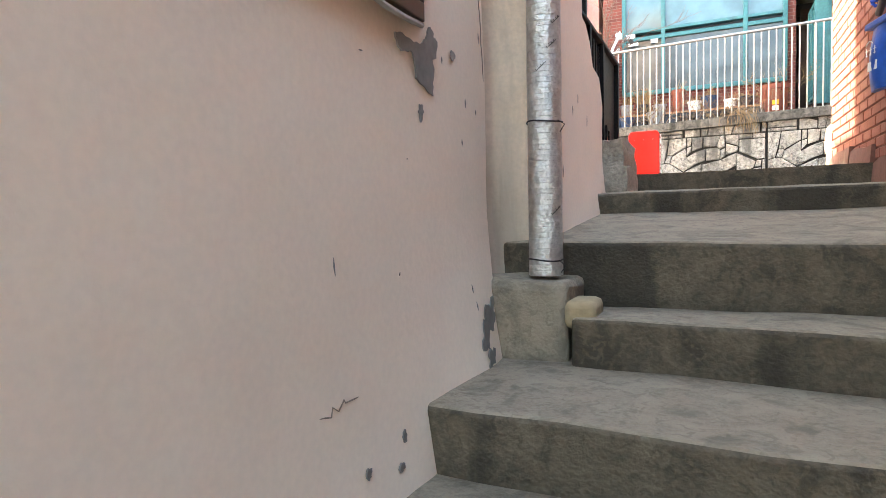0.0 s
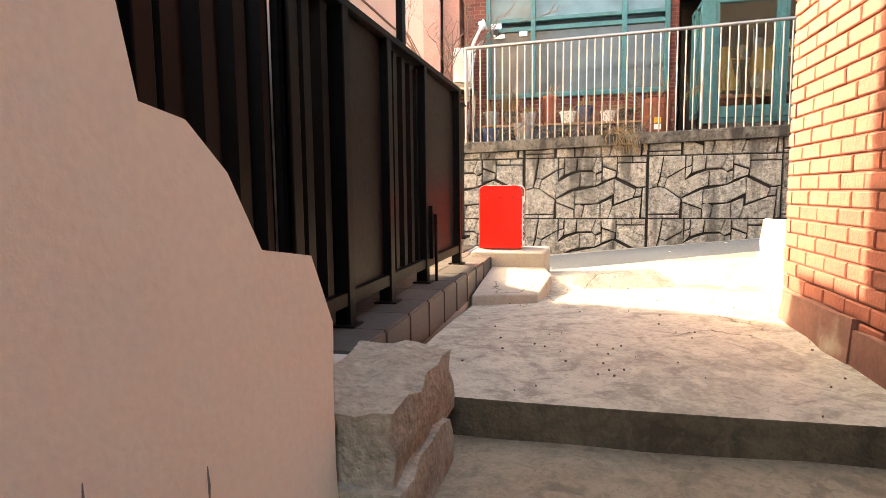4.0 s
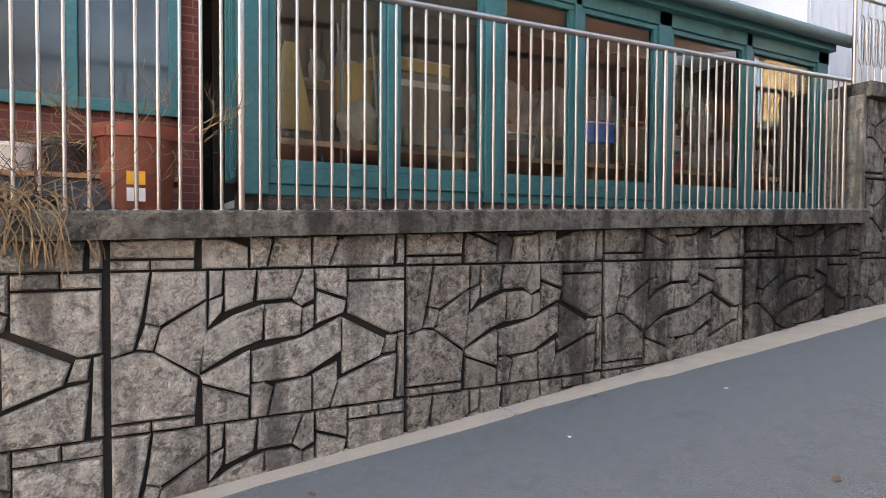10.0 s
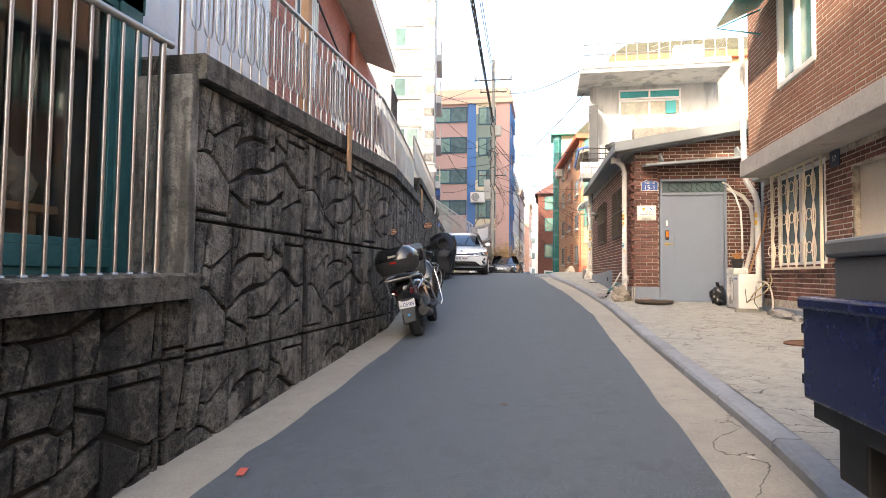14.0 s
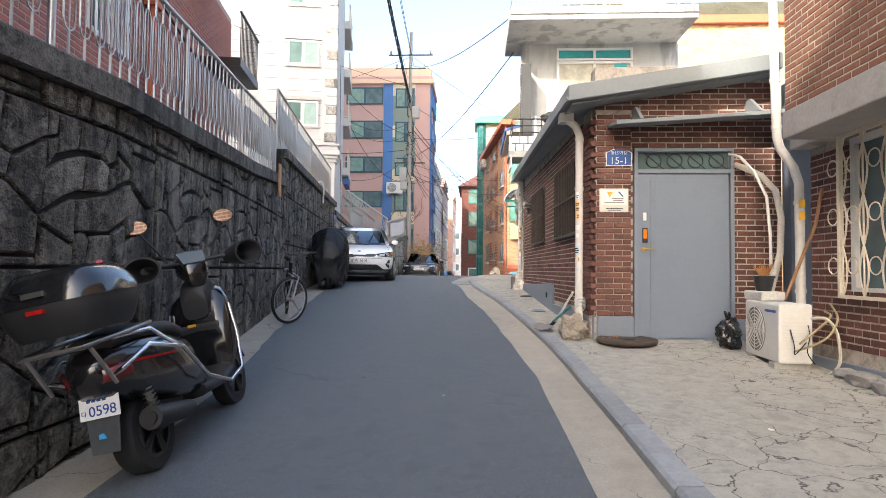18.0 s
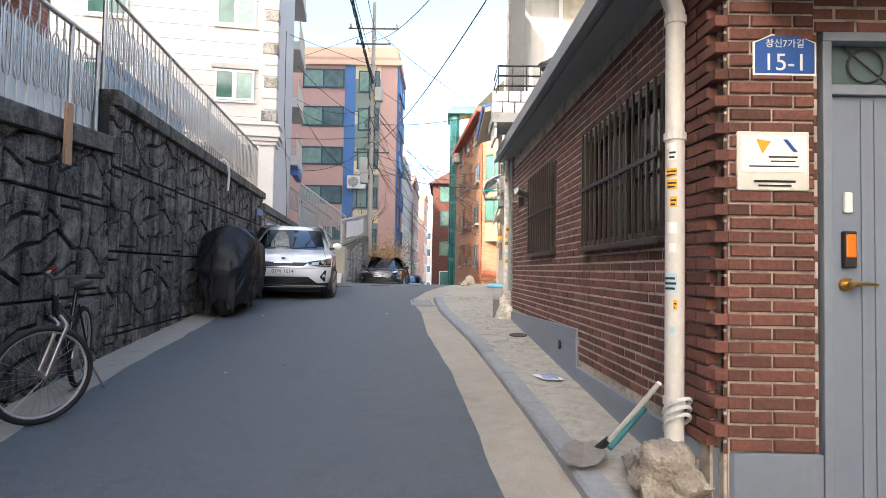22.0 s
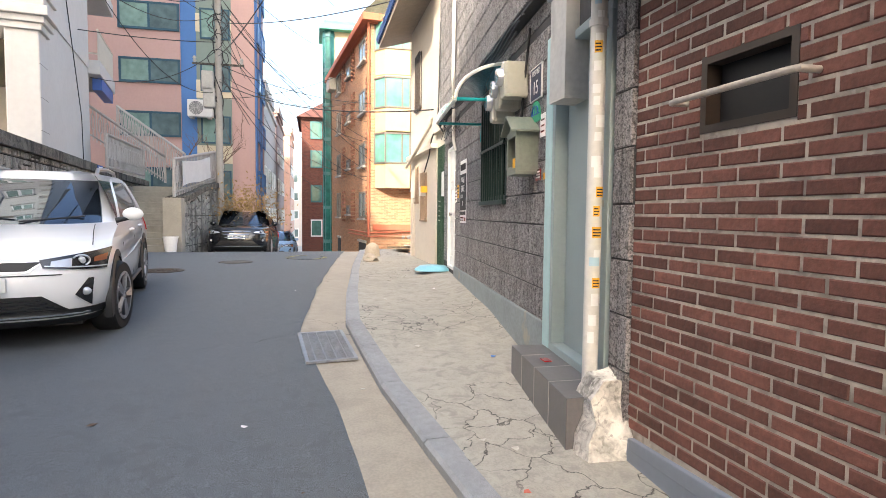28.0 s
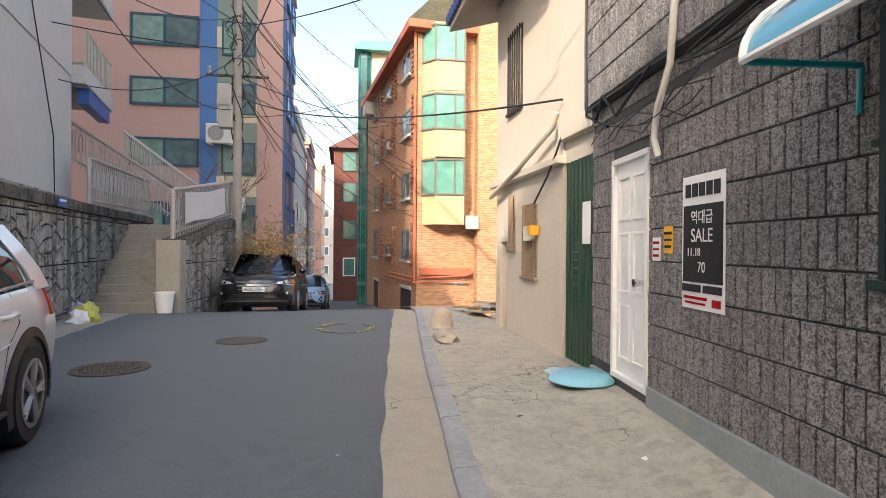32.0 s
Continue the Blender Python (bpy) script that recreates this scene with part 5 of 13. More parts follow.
wn_ = thing("blue_window", "small window with blue plastic trim in the brick wall", "window", (0.96, 3.5, 2.55), kind="structure")
bm = B()
frame_rect(bm, (0.95, 0), (0, 1), (1, 0), 3.32, 3.74, 2.55, 3.4, 0.035, -0.012, 0.08)
part("window_frame", bm, surf("blue_trim", (0.03, 0.25, 0.5), 0.5), wn_, bevel=0.004)
bm = B()
bx(bm, 0.99, 1.0, 3.35, 3.7, 2.58, 3.37)
part("pane", bm, WINDOW, wn_)
con = thing("conduit", "brown gas pipe with elbow clamped on the brick", "pipe", (0.9, 4.05, 2.5))
bm = B()
tube(bm, [(0.9, 4.1, 4.2), (0.9, 4.1, 2.62)], 0.018, 10)
part("riser", bm, BROWN_BRICK, con, smooth=50)
bm = B()
tube(bm, [(0.9, 4.12, 2.55), (0.89, 4.0, 2.58), (0.88, 3.86, 2.64), (0.88, 3.74, 2.66), (0.9, 3.66, 2.64)], 0.02, 10)
cy(bm, (0.88, 3.88, 2.6), (0.88, 3.86, 2.68), 0.03)
part("elbow", bm, BROWN_FRAME, con, smooth=50)
bm = B()
for k in range(9):
    a = k * 0.9
    tube(bm, [(0.9 + 0.03 * math.cos(a), 4.1 + 0.03 * math.sin(a), 2.58 + 0.008 * k), (0.9 + 0.045 * math.cos(a + 0.6), 4.1 + 0.045 * math.sin(a + 0.6), 2.6 + 0.006 * k), (0.9 + 0.03 * math.cos(a + 1.4), 4.1 + 0.03 * math.sin(a + 1.4), 2.585 + 0.008 * k)], 0.007, 5)
part("tie", bm, surf("blue_rag", (0.02, 0.08, 0.55), 0.7), con, "knotted blue cord")
bag = thing("hanging_bag", "blue vinyl milk bag hanging on the brick wall", "bag", (0.9, 4.05, 2.1))
bm = B()
secs = []
for k in range(9):
    t = k / 8
    y0, y1, z = 3.9 + 0.004 * k, 4.12 + 0.002 * k, 2.47 - 0.37 * t
    b = 0.02 + 0.045 * math.sin(math.pi * min(1, t * 0.75 + 0.1))
    secs.append([(0.945, y0, z), (0.945 - b * 0.7, y0 + 0.02, z), (0.945 - b * 1.15, (y0 + y1) / 2, z + 0.004), (0.945 - b * 0.7, y1 - 0.02, z), (0.945, y1, z)])
loft(bm, secs)
VINYL = surf("blue_vinyl", (0.012, 0.09, 0.42), 0.38, var=0.15, s1=8, s2=60, bump=0.25)
part("pouch", bm, VINYL, bag, smooth=50)
bm = B()
bx(bm, 0.885, 0.945, 3.885, 4.14, 2.455, 2.49)
part("flap", bm, VINYL, bag, bevel=0.008)
bm = B()
bx(bm, 0.878, 0.882, 3.99, 4.08, 2.21, 2.26)
part("label_patch", bm, PAPER, bag, "small white label patch")
bm = B()
for k, y in enumerate((4.085, 4.045, 4.0)):
    tube(bm, [(0.874, y + 0.012, 2.325), (0.874, y - 0.012, 2.325)], 0.0025, 4)
    tube(bm, [(0.874, y, 2.34), (0.874, y, 2.295)], 0.0025, 4)
    tube(bm, [(0.874, y + 0.01, 2.3), (0.874, y - 0.01, 2.3)], 0.0025, 4)
tube(bm, [(0.874, 4.09 - 0.006 * k, 2.355 + 0.02 * math.sin(k / 12 * math.pi)) for k in range(13)], 0.003, 4)
part("printed_mark", bm, PAPER, bag)
# the bag swings out from the wall
bag.matrix_basis = Matrix.Translation((0.945, 3.9, 2.1)) @ Matrix.Rotation(radians(14), 4, "Z") @ Matrix.Translation((-0.045, 0.15, 0))


# ==== street side: houses behind the kerb ====
# unseen block, added so the sunroom panes reflect something dark
hs = thing("reflection_block", "unseen plain grey block added to darken reflections in the sunroom panes", "house", (5.5, 4.5, 2.0), kind="structure")
bm = B()
bx(bm, 3.4, 7.85, 2.0, 5.7, 1.8, 9.0)
part("wall", bm, surf("dark_grey_render", (0.16, 0.155, 0.15), 0.9, var=0.2, s1=0.8, bump=0.3), hs)
bm = B()
bx(bm, 3.25, 7.88, 1.9, 5.85, 9.0, 9.2)
part("roof", bm, CAP_PALE, hs)
def uv(p, q):
    d = Vector((q[0] - p[0], q[1] - p[1]))
    L = d.length
    d.normalize()
    return (d.x, d.y), L


# house with the grey door
h151 = thing("house_grey_door", "small brown brick house with grey plinth and flat grey roof edge", "house", (19.5, 7.0, 2.9), kind="structure")
S0, S1 = (17.02, 7.835), (22.86, 8.09)
U, LEN = uv(S0, S1)
NIN = (U[1], -U[0])
HOLES = [(0.16, 1.85, 4.31, 5.27), (2.95, 4.42, 4.32, 5.29), (4.87, 5.37, 4.99, 5.32)]
bm = B()
wall_open(bm, S0, U, NIN, 0.0, LEN, 2.7, 5.95, 0.25, HOLES)
part("side_wall", bm, MORTAR, h151)
lay_bricks(h151, S0, U, NIN, 0.0, LEN, 3.1, 5.7, HOLES, BROWN_BRICK, lambda a, z: a > 2.2 and 3.5 < z < 4.75, cut=lambda a, z: z < 3.24 if a < 2.03 else z < 3.45)
bm = B()
wall_open(bm, (16.62, 5.55), (0, 1), (1, 0), 0.0, 2.22, 2.7, 6.3, 0.25, [(0.55, 1.76, 2.9, 5.3)])
part("front_wall", bm, MORTAR, h151)
lay_bricks(h151, (16.62, 5.55), (0, 1), (1, 0), 0.0, 2.22, 3.22, 6.12, [(0.55, 1.76, 2.9, 5.3)], BROWN_BRICK, lambda a, z: False)
# corner with every other brick end left standing out
bm = B()
prism(bm, [(16.7, 7.8, 2.7), (17.03, 7.83, 2.7), (17.2, 7.6, 2.7), (16.8, 7.5, 2.7)], (0, 0, 3.1))
bx(bm, 16.608, 16.8, 7.34, 7.755, 2.7, 5.75)
part("corner_core", bm, MORTAR, h151)
for c in range(36):
    z = 3.24 + c * 0.067
    for x0, x1 in (((16.6, 16.79), (16.803, 17.01)) if c % 2 else ((16.685, 16.9), (16.913, 17.01))):
        bm = B()
        prism(bm, [(x0, 7.822 + 0.0436 * (x0 - 16.6), z), (x1, 7.822 + 0.0436 * (x1 - 16.6), z), (x1, 7.7, z), (x0, 7.7, z)], (0, 0, 0.054))
        part("brick", bm, BROWN_BRICK, h151, bevel=0.004)
lay_bricks(h151, (16.605, 7.34), (0, 1), (1, 0), 0.0, 0.42, 3.24, 5.7, [], BROWN_BRICK, lambda a, z: True, proud=0.012)
bm = B()
obx(bm, S0, U, NIN, 0.0, 2.03, -0.028, 0.1, 2.7, 3.235)
obx(bm, S0, U, NIN, 2.03, LEN, -0.028, 0.1, 2.7, 3.46)
prism(bm, [(S0[0] + U[0] * 2.03, S0[1] + 0.03 + U[1] * 2.03, 3.4), (S0[0] + U[0] * 2.03, S0[1] + 0.03 + U[1] * 2.03, 3.575), (S0[0] + U[0] * 5.8, S0[1] + 0.03 + U[1] * 5.8, 3.462), (S0[0] + U[0] * 5.8, S0[1] + 0.03 + U[1] * 5.8, 3.4)], (0, -0.1, 0))
bx(bm, 16.58, 16.8, 5.5, 6.1, 2.6, 3.215)
bx(bm, 16.58, 16.8, 7.31, 7.74, 2.6, 3.235)
bx(bm, 16.59, 16.8, 6.1, 7.31, 2.6, 2.92)
prism(bm, [(16.58, 7.74, 2.6), (17.03, 7.89, 2.6), (17.2, 7.6, 2.6), (16.7, 7.5, 2.6)], (0, 0, 0.633))
part("plinth", bm, GREY_PAINT, h151, "smooth grey painted plinth", bevel=0.006)
bm = B()
cy(bm, (19.62, 7.99, 3.36), (19.62, 7.9, 3.36), 0.045, n=16)
part("drain_hole", bm, DARK, h151)
bm = B()
prism(bm, [(16.2, 8.16, 5.76), (23.4, 8.34, 5.9), (23.4, 5.6, 6.22), (16.2, 5.72, 6.13)], (0, 0, 0.19))
part("roof", bm, FASCIA, h151, bevel=0.012)
bm = B()
prism(bm, [(16.17, 8.19, 5.75), (23.42, 8.37, 5.89), (23.42, 8.37, 5.93), (16.17, 8.19, 5.79)], (0, -0.02, 0))
part("drip_edge", bm, FASCIA, h151)
bm = B()
prism(bm, [(16.3, 8.1, 5.74), (23.3, 8.3, 5.88), (23.3, 7.9, 5.9), (16.3, 5.8, 6.11)], (0, 0, 0.02))
part("soffit", bm, FASCIA, h151)
# unlit room behind the front put in as near-black floor and walls
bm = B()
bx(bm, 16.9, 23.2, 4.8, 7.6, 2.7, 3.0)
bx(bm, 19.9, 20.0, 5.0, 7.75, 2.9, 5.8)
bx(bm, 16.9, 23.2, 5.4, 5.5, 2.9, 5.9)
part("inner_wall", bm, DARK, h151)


def barred(holder, o, u, n, a0, a1, z0, z1, bars, midrails, mat):
    bm = B()
    frame_rect(bm, o, u, n, a0, a1, z0, z1, 0.045, -0.02, 0.1)
    g = part("window_frame", bm, mat, holder, bevel=0.004)
    bm = B()
    obx(bm, o, u, n, a0 + 0.04, a1 - 0.04, 0.085, 0.093, z0 + 0.04, z1 - 0.04)
    part("pane", bm, WINDOW_DARK, holder)
    bm = B()
    obx(bm, o, u, n, (a0 + a1) / 2 - 0.02, (a0 + a1) / 2 + 0.02, 0.05, 0.11, z0 + 0.04, z1 - 0.04)
    part("mullion", bm, mat, holder)
    for k in range(bars):
        a = a0 + 0.06 + (a1 - a0 - 0.12) * k / (bars - 1)
        bm = B()
        obx(bm, o, u, n, a - 0.009, a + 0.009, -0.05, -0.032, z0 - 0.01, z1 + 0.01)
        part("bar", bm, mat, holder)
    for z in midrails:
        bm = B()
        obx(bm, o, u, n, a0, a1, -0.054, -0.028, z - 0.014, z + 0.014)
        part("cross_rail", bm, mat, holder)
    bm = B()
    obx(bm, o, u, n, a0 - 0.02, a1 + 0.02, -0.06, 0.08, z0 - 0.045, z0 - 0.002)
    part("sill", bm, mat, holder, bevel=0.004)


w1 = thing("window_barred", "wide brown window behind upright brass-edged bars", "window", (18, 7.88, 4.31), kind="structure", group="barred windows of the brick house")
barred(w1, S0, U, NIN, 0.16, 1.85, 4.31, 5.27, 14, (4.8,), BROWN_FRAME)
w2 = thing("window_barred", "brown window behind upright bars with a vent pipe through it", "window", (20.8, 7.95, 4.34), kind="structure", group="barred windows of the brick house")
barred(w2, S0, U, NIN, 2.95, 4.42, 4.32, 5.29, 13, (4.8,), BROWN_FRAME)
bm = B()
for k in range(5):
    obx(bm, S0, U, NIN, 3.0, 3.2, 0.06, 0.075, 4.9 + k * 0.07, 4.935 + k * 0.07)
part("louvre", bm, WHITE, w2)
w3 = thing("window_small", "small dark window with a white bar across it", "window", (22.2, 8.0, 5.02), kind="structure")
bm = B()
frame_rect(bm, S0, U, NIN, 4.87, 5.37, 4.99, 5.32, 0.035, -0.004, 0.1)
part("window_frame", bm, BROWN_FRAME, w3)
bm = B()
obx(bm, S0, U, NIN, 4.9, 5.34, 0.07, 0.08, 5.02, 5.29)
part("pane", bm, DARK, w3)
bm = B()
tube(bm, [(21.8, 8.03, 5.135), (21.8, 8.13, 5.135), (21.84, 8.14, 5.135), (22.43, 8.165, 5.137), (22.47, 8.16, 5.137), (22.47, 8.06, 5.137)], 0.014, 8)
part("towel_bar", bm, surf("dull_pipe", (0.4, 0.36, 0.32), 0.6), w3, smooth=50)
vp = thing("vent_pipe", "ribbed steel boiler flue sticking out of the window", "pipe", (21.35, 8.03, 5.1))
bm = B()
prof = [(0.03, 0), (0.075, 0.004), (0.075, 0.012), (0.045, 0.03), (0.045, 0.12)]
for k in range(7):
    prof += [(0.05, 0.13 + k * 0.02), (0.05, 0.138 + k * 0.02), (0.043, 0.141 + k * 0.02), (0.043, 0.149 + k * 0.02)]
lathe(bm, prof, 18)
bmesh.ops.transform(bm, matrix=Matrix.Translation((21.42, 8.02, 5.08)) @ Euler((radians(-78), 0, radians(32))).to_matrix().to_4x4(), verts=bm.verts)
part("flue", bm, STEEL, vp, smooth=40)

# front door, transom, number plate, plaque, canopy
door = thing("door_1", "grey steel front door with orange keypad and brass handle", "door", (16.6, 6.7, 2.92), kind="structure")
bm = B()
frame_rect(bm, (16.6, 0), (0, 1), (1, 0), 6.11, 7.3, 2.93, 5.29, 0.045, -0.012, 0.12)
obx(bm, (16.6, 0), (0, 1), (1, 0), 6.15, 7.26, -0.01, 0.11, 4.98, 5.03)
part("door_frame", bm, GREY_PAINT, door, bevel=0.004)
bm = B()
bx(bm, 16.62, 16.66, 6.16, 7.255, 2.98, 4.978)
leaf = part("door_leaf", bm, GREY_DOOR, door, bevel=0.004)
bm = B()
bx(bm, 16.612, 16.63, 7.09, 7.1, 3.0, 4.96)
bx(bm, 16.612, 16.63, 7.025, 7.035, 3.0, 4.96)
part("groove_trim", bm, GREY_PAINT, leaf)
bm = B()
bx(bm, 16.66, 16.668, 6.16, 7.25, 5.03, 5.245)
part("transom_pane", bm, WINDOW, door)
bm = B()
for k in range(4):
    c = 6.3 + 0.25 * k
    tube(bm, [(16.645, c + 0.09 * math.cos(a), 5.14 + 0.085 * math.sin(a)) for a in [j * math.tau / 18 for j in range(18)]], 0.006, 5, True)
    tube(bm, [(16.645, c - 0.12, 5.04), (16.645, c + 0.12, 5.24)], 0.005, 5)
part("transom_scroll", bm, MATT_BLACK, door)
bm = B()
bx(bm, 16.585, 16.62, 7.14, 7.2, 4.13, 4.31)
kp = part("keypad", bm, MATT_BLACK, leaf, bevel=0.008)
bm = B()
bx(bm, 16.582, 16.6, 7.145, 7.195, 4.18, 4.295)
part("keypad_cover", bm, AMBER, leaf, "glossy orange keypad cover", bevel=0.006)
bm = B()
bx(bm, 16.6, 16.62, 7.15, 7.19, 4.4, 4.5)
part("bell_button", bm, WHITE, leaf, bevel=0.006)
BRASS = surf("brass", (0.55, 0.36, 0.13), 0.3, 1.0, var=0.1)
bm = B()
cy(bm, (16.62, 7.18, 4.05), (16.6, 7.18, 4.05), 0.032, n=18)
tube(bm, [(16.6, 7.18, 4.05), (16.565, 7.18, 4.05), (16.56, 7.13, 4.055), (16.565, 7.06, 4.05)], [0.014, 0.014, 0.011, 0.008], 8)
part("door_handle", bm, BRASS, leaf, "worn brass lever handle", smooth=50)


def words(text, size, m, mat, name, parent=None):
    """Letters as a flat raised mesh."""
    cu = bpy.data.curves.new(name, "FONT")
    cu.body, cu.size, cu.extrude, cu.align_x, cu.align_y = text, size, 0.0012, "CENTER", "CENTER"
    ob = bpy.data.objects.new(name, cu)
    scene.collection.objects.link(ob)
    me = bpy.data.meshes.new_from_object(ob.evaluated_get(bpy.context.evaluated_depsgraph_get()))
    bpy.data.objects.remove(ob)
    me.transform(m)
    me.materials.clear()
    me.materials.append(mat)
    o = new(name, me)
    if parent is not None:
        o.parent = parent
        if parent.parent is None:
            o.matrix_parent_inverse = parent.matrix_basis.inverted()
    return o


def face_m(p, u, n):
    """A frame for flat writing: x runs along u, y up, and it faces against n."""
    return Matrix(((u[0], 0, -n[0], p[0]), (u[1], 0, -n[1], p[1]), (0, 1, 0, p[2]), (0, 0, 0, 1)))


sg = thing("number_plate", "blue house number plate reading 15-1", "sign", (16.6, 7.48, 5.17))
bm = B()
prism(bm, [(16.6, 7.33, 5.07), (16.6, 7.64, 5.07), (16.6, 7.64, 5.235), (16.6, 7.6, 5.25), (16.6, 7.55, 5.275), (16.6, 7.42, 5.275), (16.6, 7.37, 5.25), (16.6, 7.33, 5.235)], (-0.008, 0, 0))
part("rim", bm, WHITE, sg)
bm = B()
prism(bm, [(16.592, 7.34, 5.08), (16.592, 7.63, 5.08), (16.592, 7.63, 5.23), (16.592, 7.55, 5.265), (16.592, 7.42, 5.265), (16.592, 7.34, 5.23)], (-0.003, 0, 0))
part("plate", bm, BLUE_SIGN, sg)
words("15-1", 0.12, face_m((16.588, 7.485, 5.13), (0, -1), (1, 0)), PAPER, "number", sg)
words("창신7가길", 0.046, face_m((16.588, 7.485, 5.225), (0, -1), (1, 0)), PAPER, "street_name", sg)
pq = thing("notice_plaque", "white utility notice board beside the door", "sign", (16.6, 7.55, 4.6))
bm = B()
bx(bm, 16.585, 16.61, 7.37, 7.72, 4.5, 4.79)
part("board", bm, surf("cream_board", (0.68, 0.66, 0.58), 0.6, var=0.06), pq, bevel=0.006)
bm = B()
bx(bm, 16.582, 16.586, 7.385, 7.705, 4.59, 4.77)
part("face_sheet", bm, PAPER, pq)
bm = B()
for k, (y, z, w, h) in enumerate(((7.5, 4.66, 0.14, 0.008), (7.5, 4.64, 0.12, 0.006), (7.5, 4.615, 0.15, 0.006), (7.54, 4.54, 0.2, 0.01), (7.54, 4.52, 0.16, 0.008), (7.62, 4.615, 0.09, 0.006))):
    bx(bm, 16.5805, 16.583, y - w / 2, y + w / 2, z, z + h)
part("text_bar", bm, INK, pq)
bm = B()
prism(bm, [(16.581, 7.6, 4.68), (16.581, 7.56, 4.74), (16.581, 7.63, 4.75)], (-0.002, 0, 0))
part("yellow_mark", bm, YELLOW_STICKER, pq)
bm = B()
prism(bm, [(16.581, 7.43, 4.69), (16.581, 7.45, 4.69), (16.581, 7.5, 4.75), (16.581, 7.48, 4.75)], (-0.002, 0, 0))
part("blue_mark", bm, BLUE_SIGN, pq)
can = thing("door_canopy", "thin grey steel canopy over the front door", "canopy", (16.3, 6.6, 5.5))
bm = B()
prism(bm, [(16.6, 7.62, 5.53), (16.15, 7.62, 5.47), (16.15, 5.62, 5.6), (16.6, 5.62, 5.66)], (0, 0, 0.045))
part("sheet", bm, FASCIA, can, bevel=0.006)
for y in (7.3, 5.95):
    bm = B()
    z = lerp(y, [5.6, 7.6], [5.7, 5.57])
    prism(bm, [(16.6, y - 0.02, z), (16.6, y - 0.02, z + 0.18), (16.5, y - 0.02, z + 0.18), (16.25, y - 0.02, z - 0.02)], (0, 0.04, 0))
    part("bracket", bm, FASCIA, can)

# downpipes
def downpipe(name, label, pts, r, mat=PVC, bands=()):
    p = thing(name, label, "pipe", pts[-1])
    bm = B()
    tube(bm, pts, r, 14)
    part("pipe", bm, mat, p, smooth=50)
    for z in bands:
        for a, b in zip(pts, pts[1:]):
            if min(a[2], b[2]) <= z <= max(a[2], b[2]):
                k = (z - a[2]) / (b[2] - a[2]) if b[2] != a[2] else 0
                c = Vector(a).lerp(Vector(b), k)
                bm = B()
                cy(bm, c - Vector((0, 0, 0.02)), c + Vector((0, 0, 0.02)), r + 0.008, n=14)
                part("band", bm, mat, p)
    return p


dp = downpipe("downpipe", "white rain pipe with yellow stickers at the house corner", [(16.85, 8.08, 5.78), (16.86, 8.06, 5.7), (16.86, 7.96, 5.62), (16.86, 7.915, 5.5), (16.86, 7.915, 2.98)], 0.05, PVC, (5.45, 4.82, 3.42))
bm = B()
bx(bm, 16.76, 16.94, 8.0, 8.17, 5.66, 5.8)
part("hopper", bm, PVC, dp, bevel=0.01)


def pipe_sticker(parent, x, y, r, z, h, a0, a1, mat, lines=0):
    """A paper sticker wrapped round a pipe, with bars for its print."""
    def wrap(rr, z0, z1, b0, b1):
        bm = B()
        loft(bm, [[(x + rr * math.cos(radians(b0 + (b1 - b0) * k / 7)), y + rr * math.sin(radians(b0 + (b1 - b0) * k / 7)), q) for k in range(8)] for q in (z0, z1)], closed=False, caps=False)
        return bm
    st_ = part("sticker", wrap(r + 0.0015, z, z + h, a0, a1), mat, parent, "torn paper sticker")
    for k in range(lines):
        zz = z + h * (0.14 + 0.8 * k / lines)
        part("print_bar", wrap(r + 0.0025, zz, zz + h * 0.36 / lines, a0 + 5, a1 - (5 if k % 2 else 12)), INK, st_)


SKY_PAPER = plain("pale_blue_paper", (0.42, 0.6, 0.68), 0.7)
for z, h, a0, a1, c, n in ((4.6, 0.045, 105, 172, YELLOW_STICKER, 2), (4.535, 0.05, 110, 172, YELLOW_STICKER, 2), (4.44, 0.055, 130, 172, YELLOW_STICKER, 2), (4.69, 0.06, 120, 168, PAPER, 2), (4.75, 0.03, 105, 165, PAPER, 0), (4.3, 0.06, 110, 172, PAPER, 0), (4.2, 0.05, 125, 165, PAPER, 0), (3.99, 0.1, 90, 172, SKY_PAPER, 3), (3.9, 0.05, 150, 174, YELLOW_STICKER, 2), (3.78, 0.03, 130, 160, SKY_PAPER, 0)):
    pipe_sticker(dp, 16.86, 7.915, 0.05, z, h, a0, a1, c, n)

# house 17
h17 = thing("house_concrete_band", "two storey brown brick house with a grey concrete band", "house", (12, 5, 2.8), kind="structure")
bm = B()
o17, u17, n17 = (8.0, 5.86), (1, 0), (0, -1)
HG = [(5.25, 6.85, 3.6, 5.0), (3.6, 4.6, 2.6, 4.75)]
wall_open(bm, o17, u17, n17, 0, 7.45, 2.3, 5.3, 0.25, HG)
bx(bm, 15.2, 15.45, 3.5, 5.61, 2.3, 5.3)
part("lower_wall", bm, MORTAR, h17)
lay_bricks(h17, o17, u17, n17, 0.0, 7.45, 3.1, 4.95, HG, BROWN_BRICK, lambda a, z: a > 6.0)
bm = B()
HU = [(5.0, 6.2, 6.2, 7.7)]
o17b = (8.0, 6.05)
wall_open(bm, o17b, u17, n17, 0, 7.55, 5.29, 9.5, 0.25, HU)
bx(bm, 15.3, 15.55, 3.0, 5.8, 5.29, 9.5)
part("upper_wall", bm, MORTAR, h17)
lay_bricks(h17, o17b, u17, n17, 0.0, 7.55, 5.31, 9.4, HU, surf("red_brown_brick", (0.21, 0.088, 0.05), 0.8, var=0.22, s1=4, s2=50, bump=0.5), lambda a, z: False)
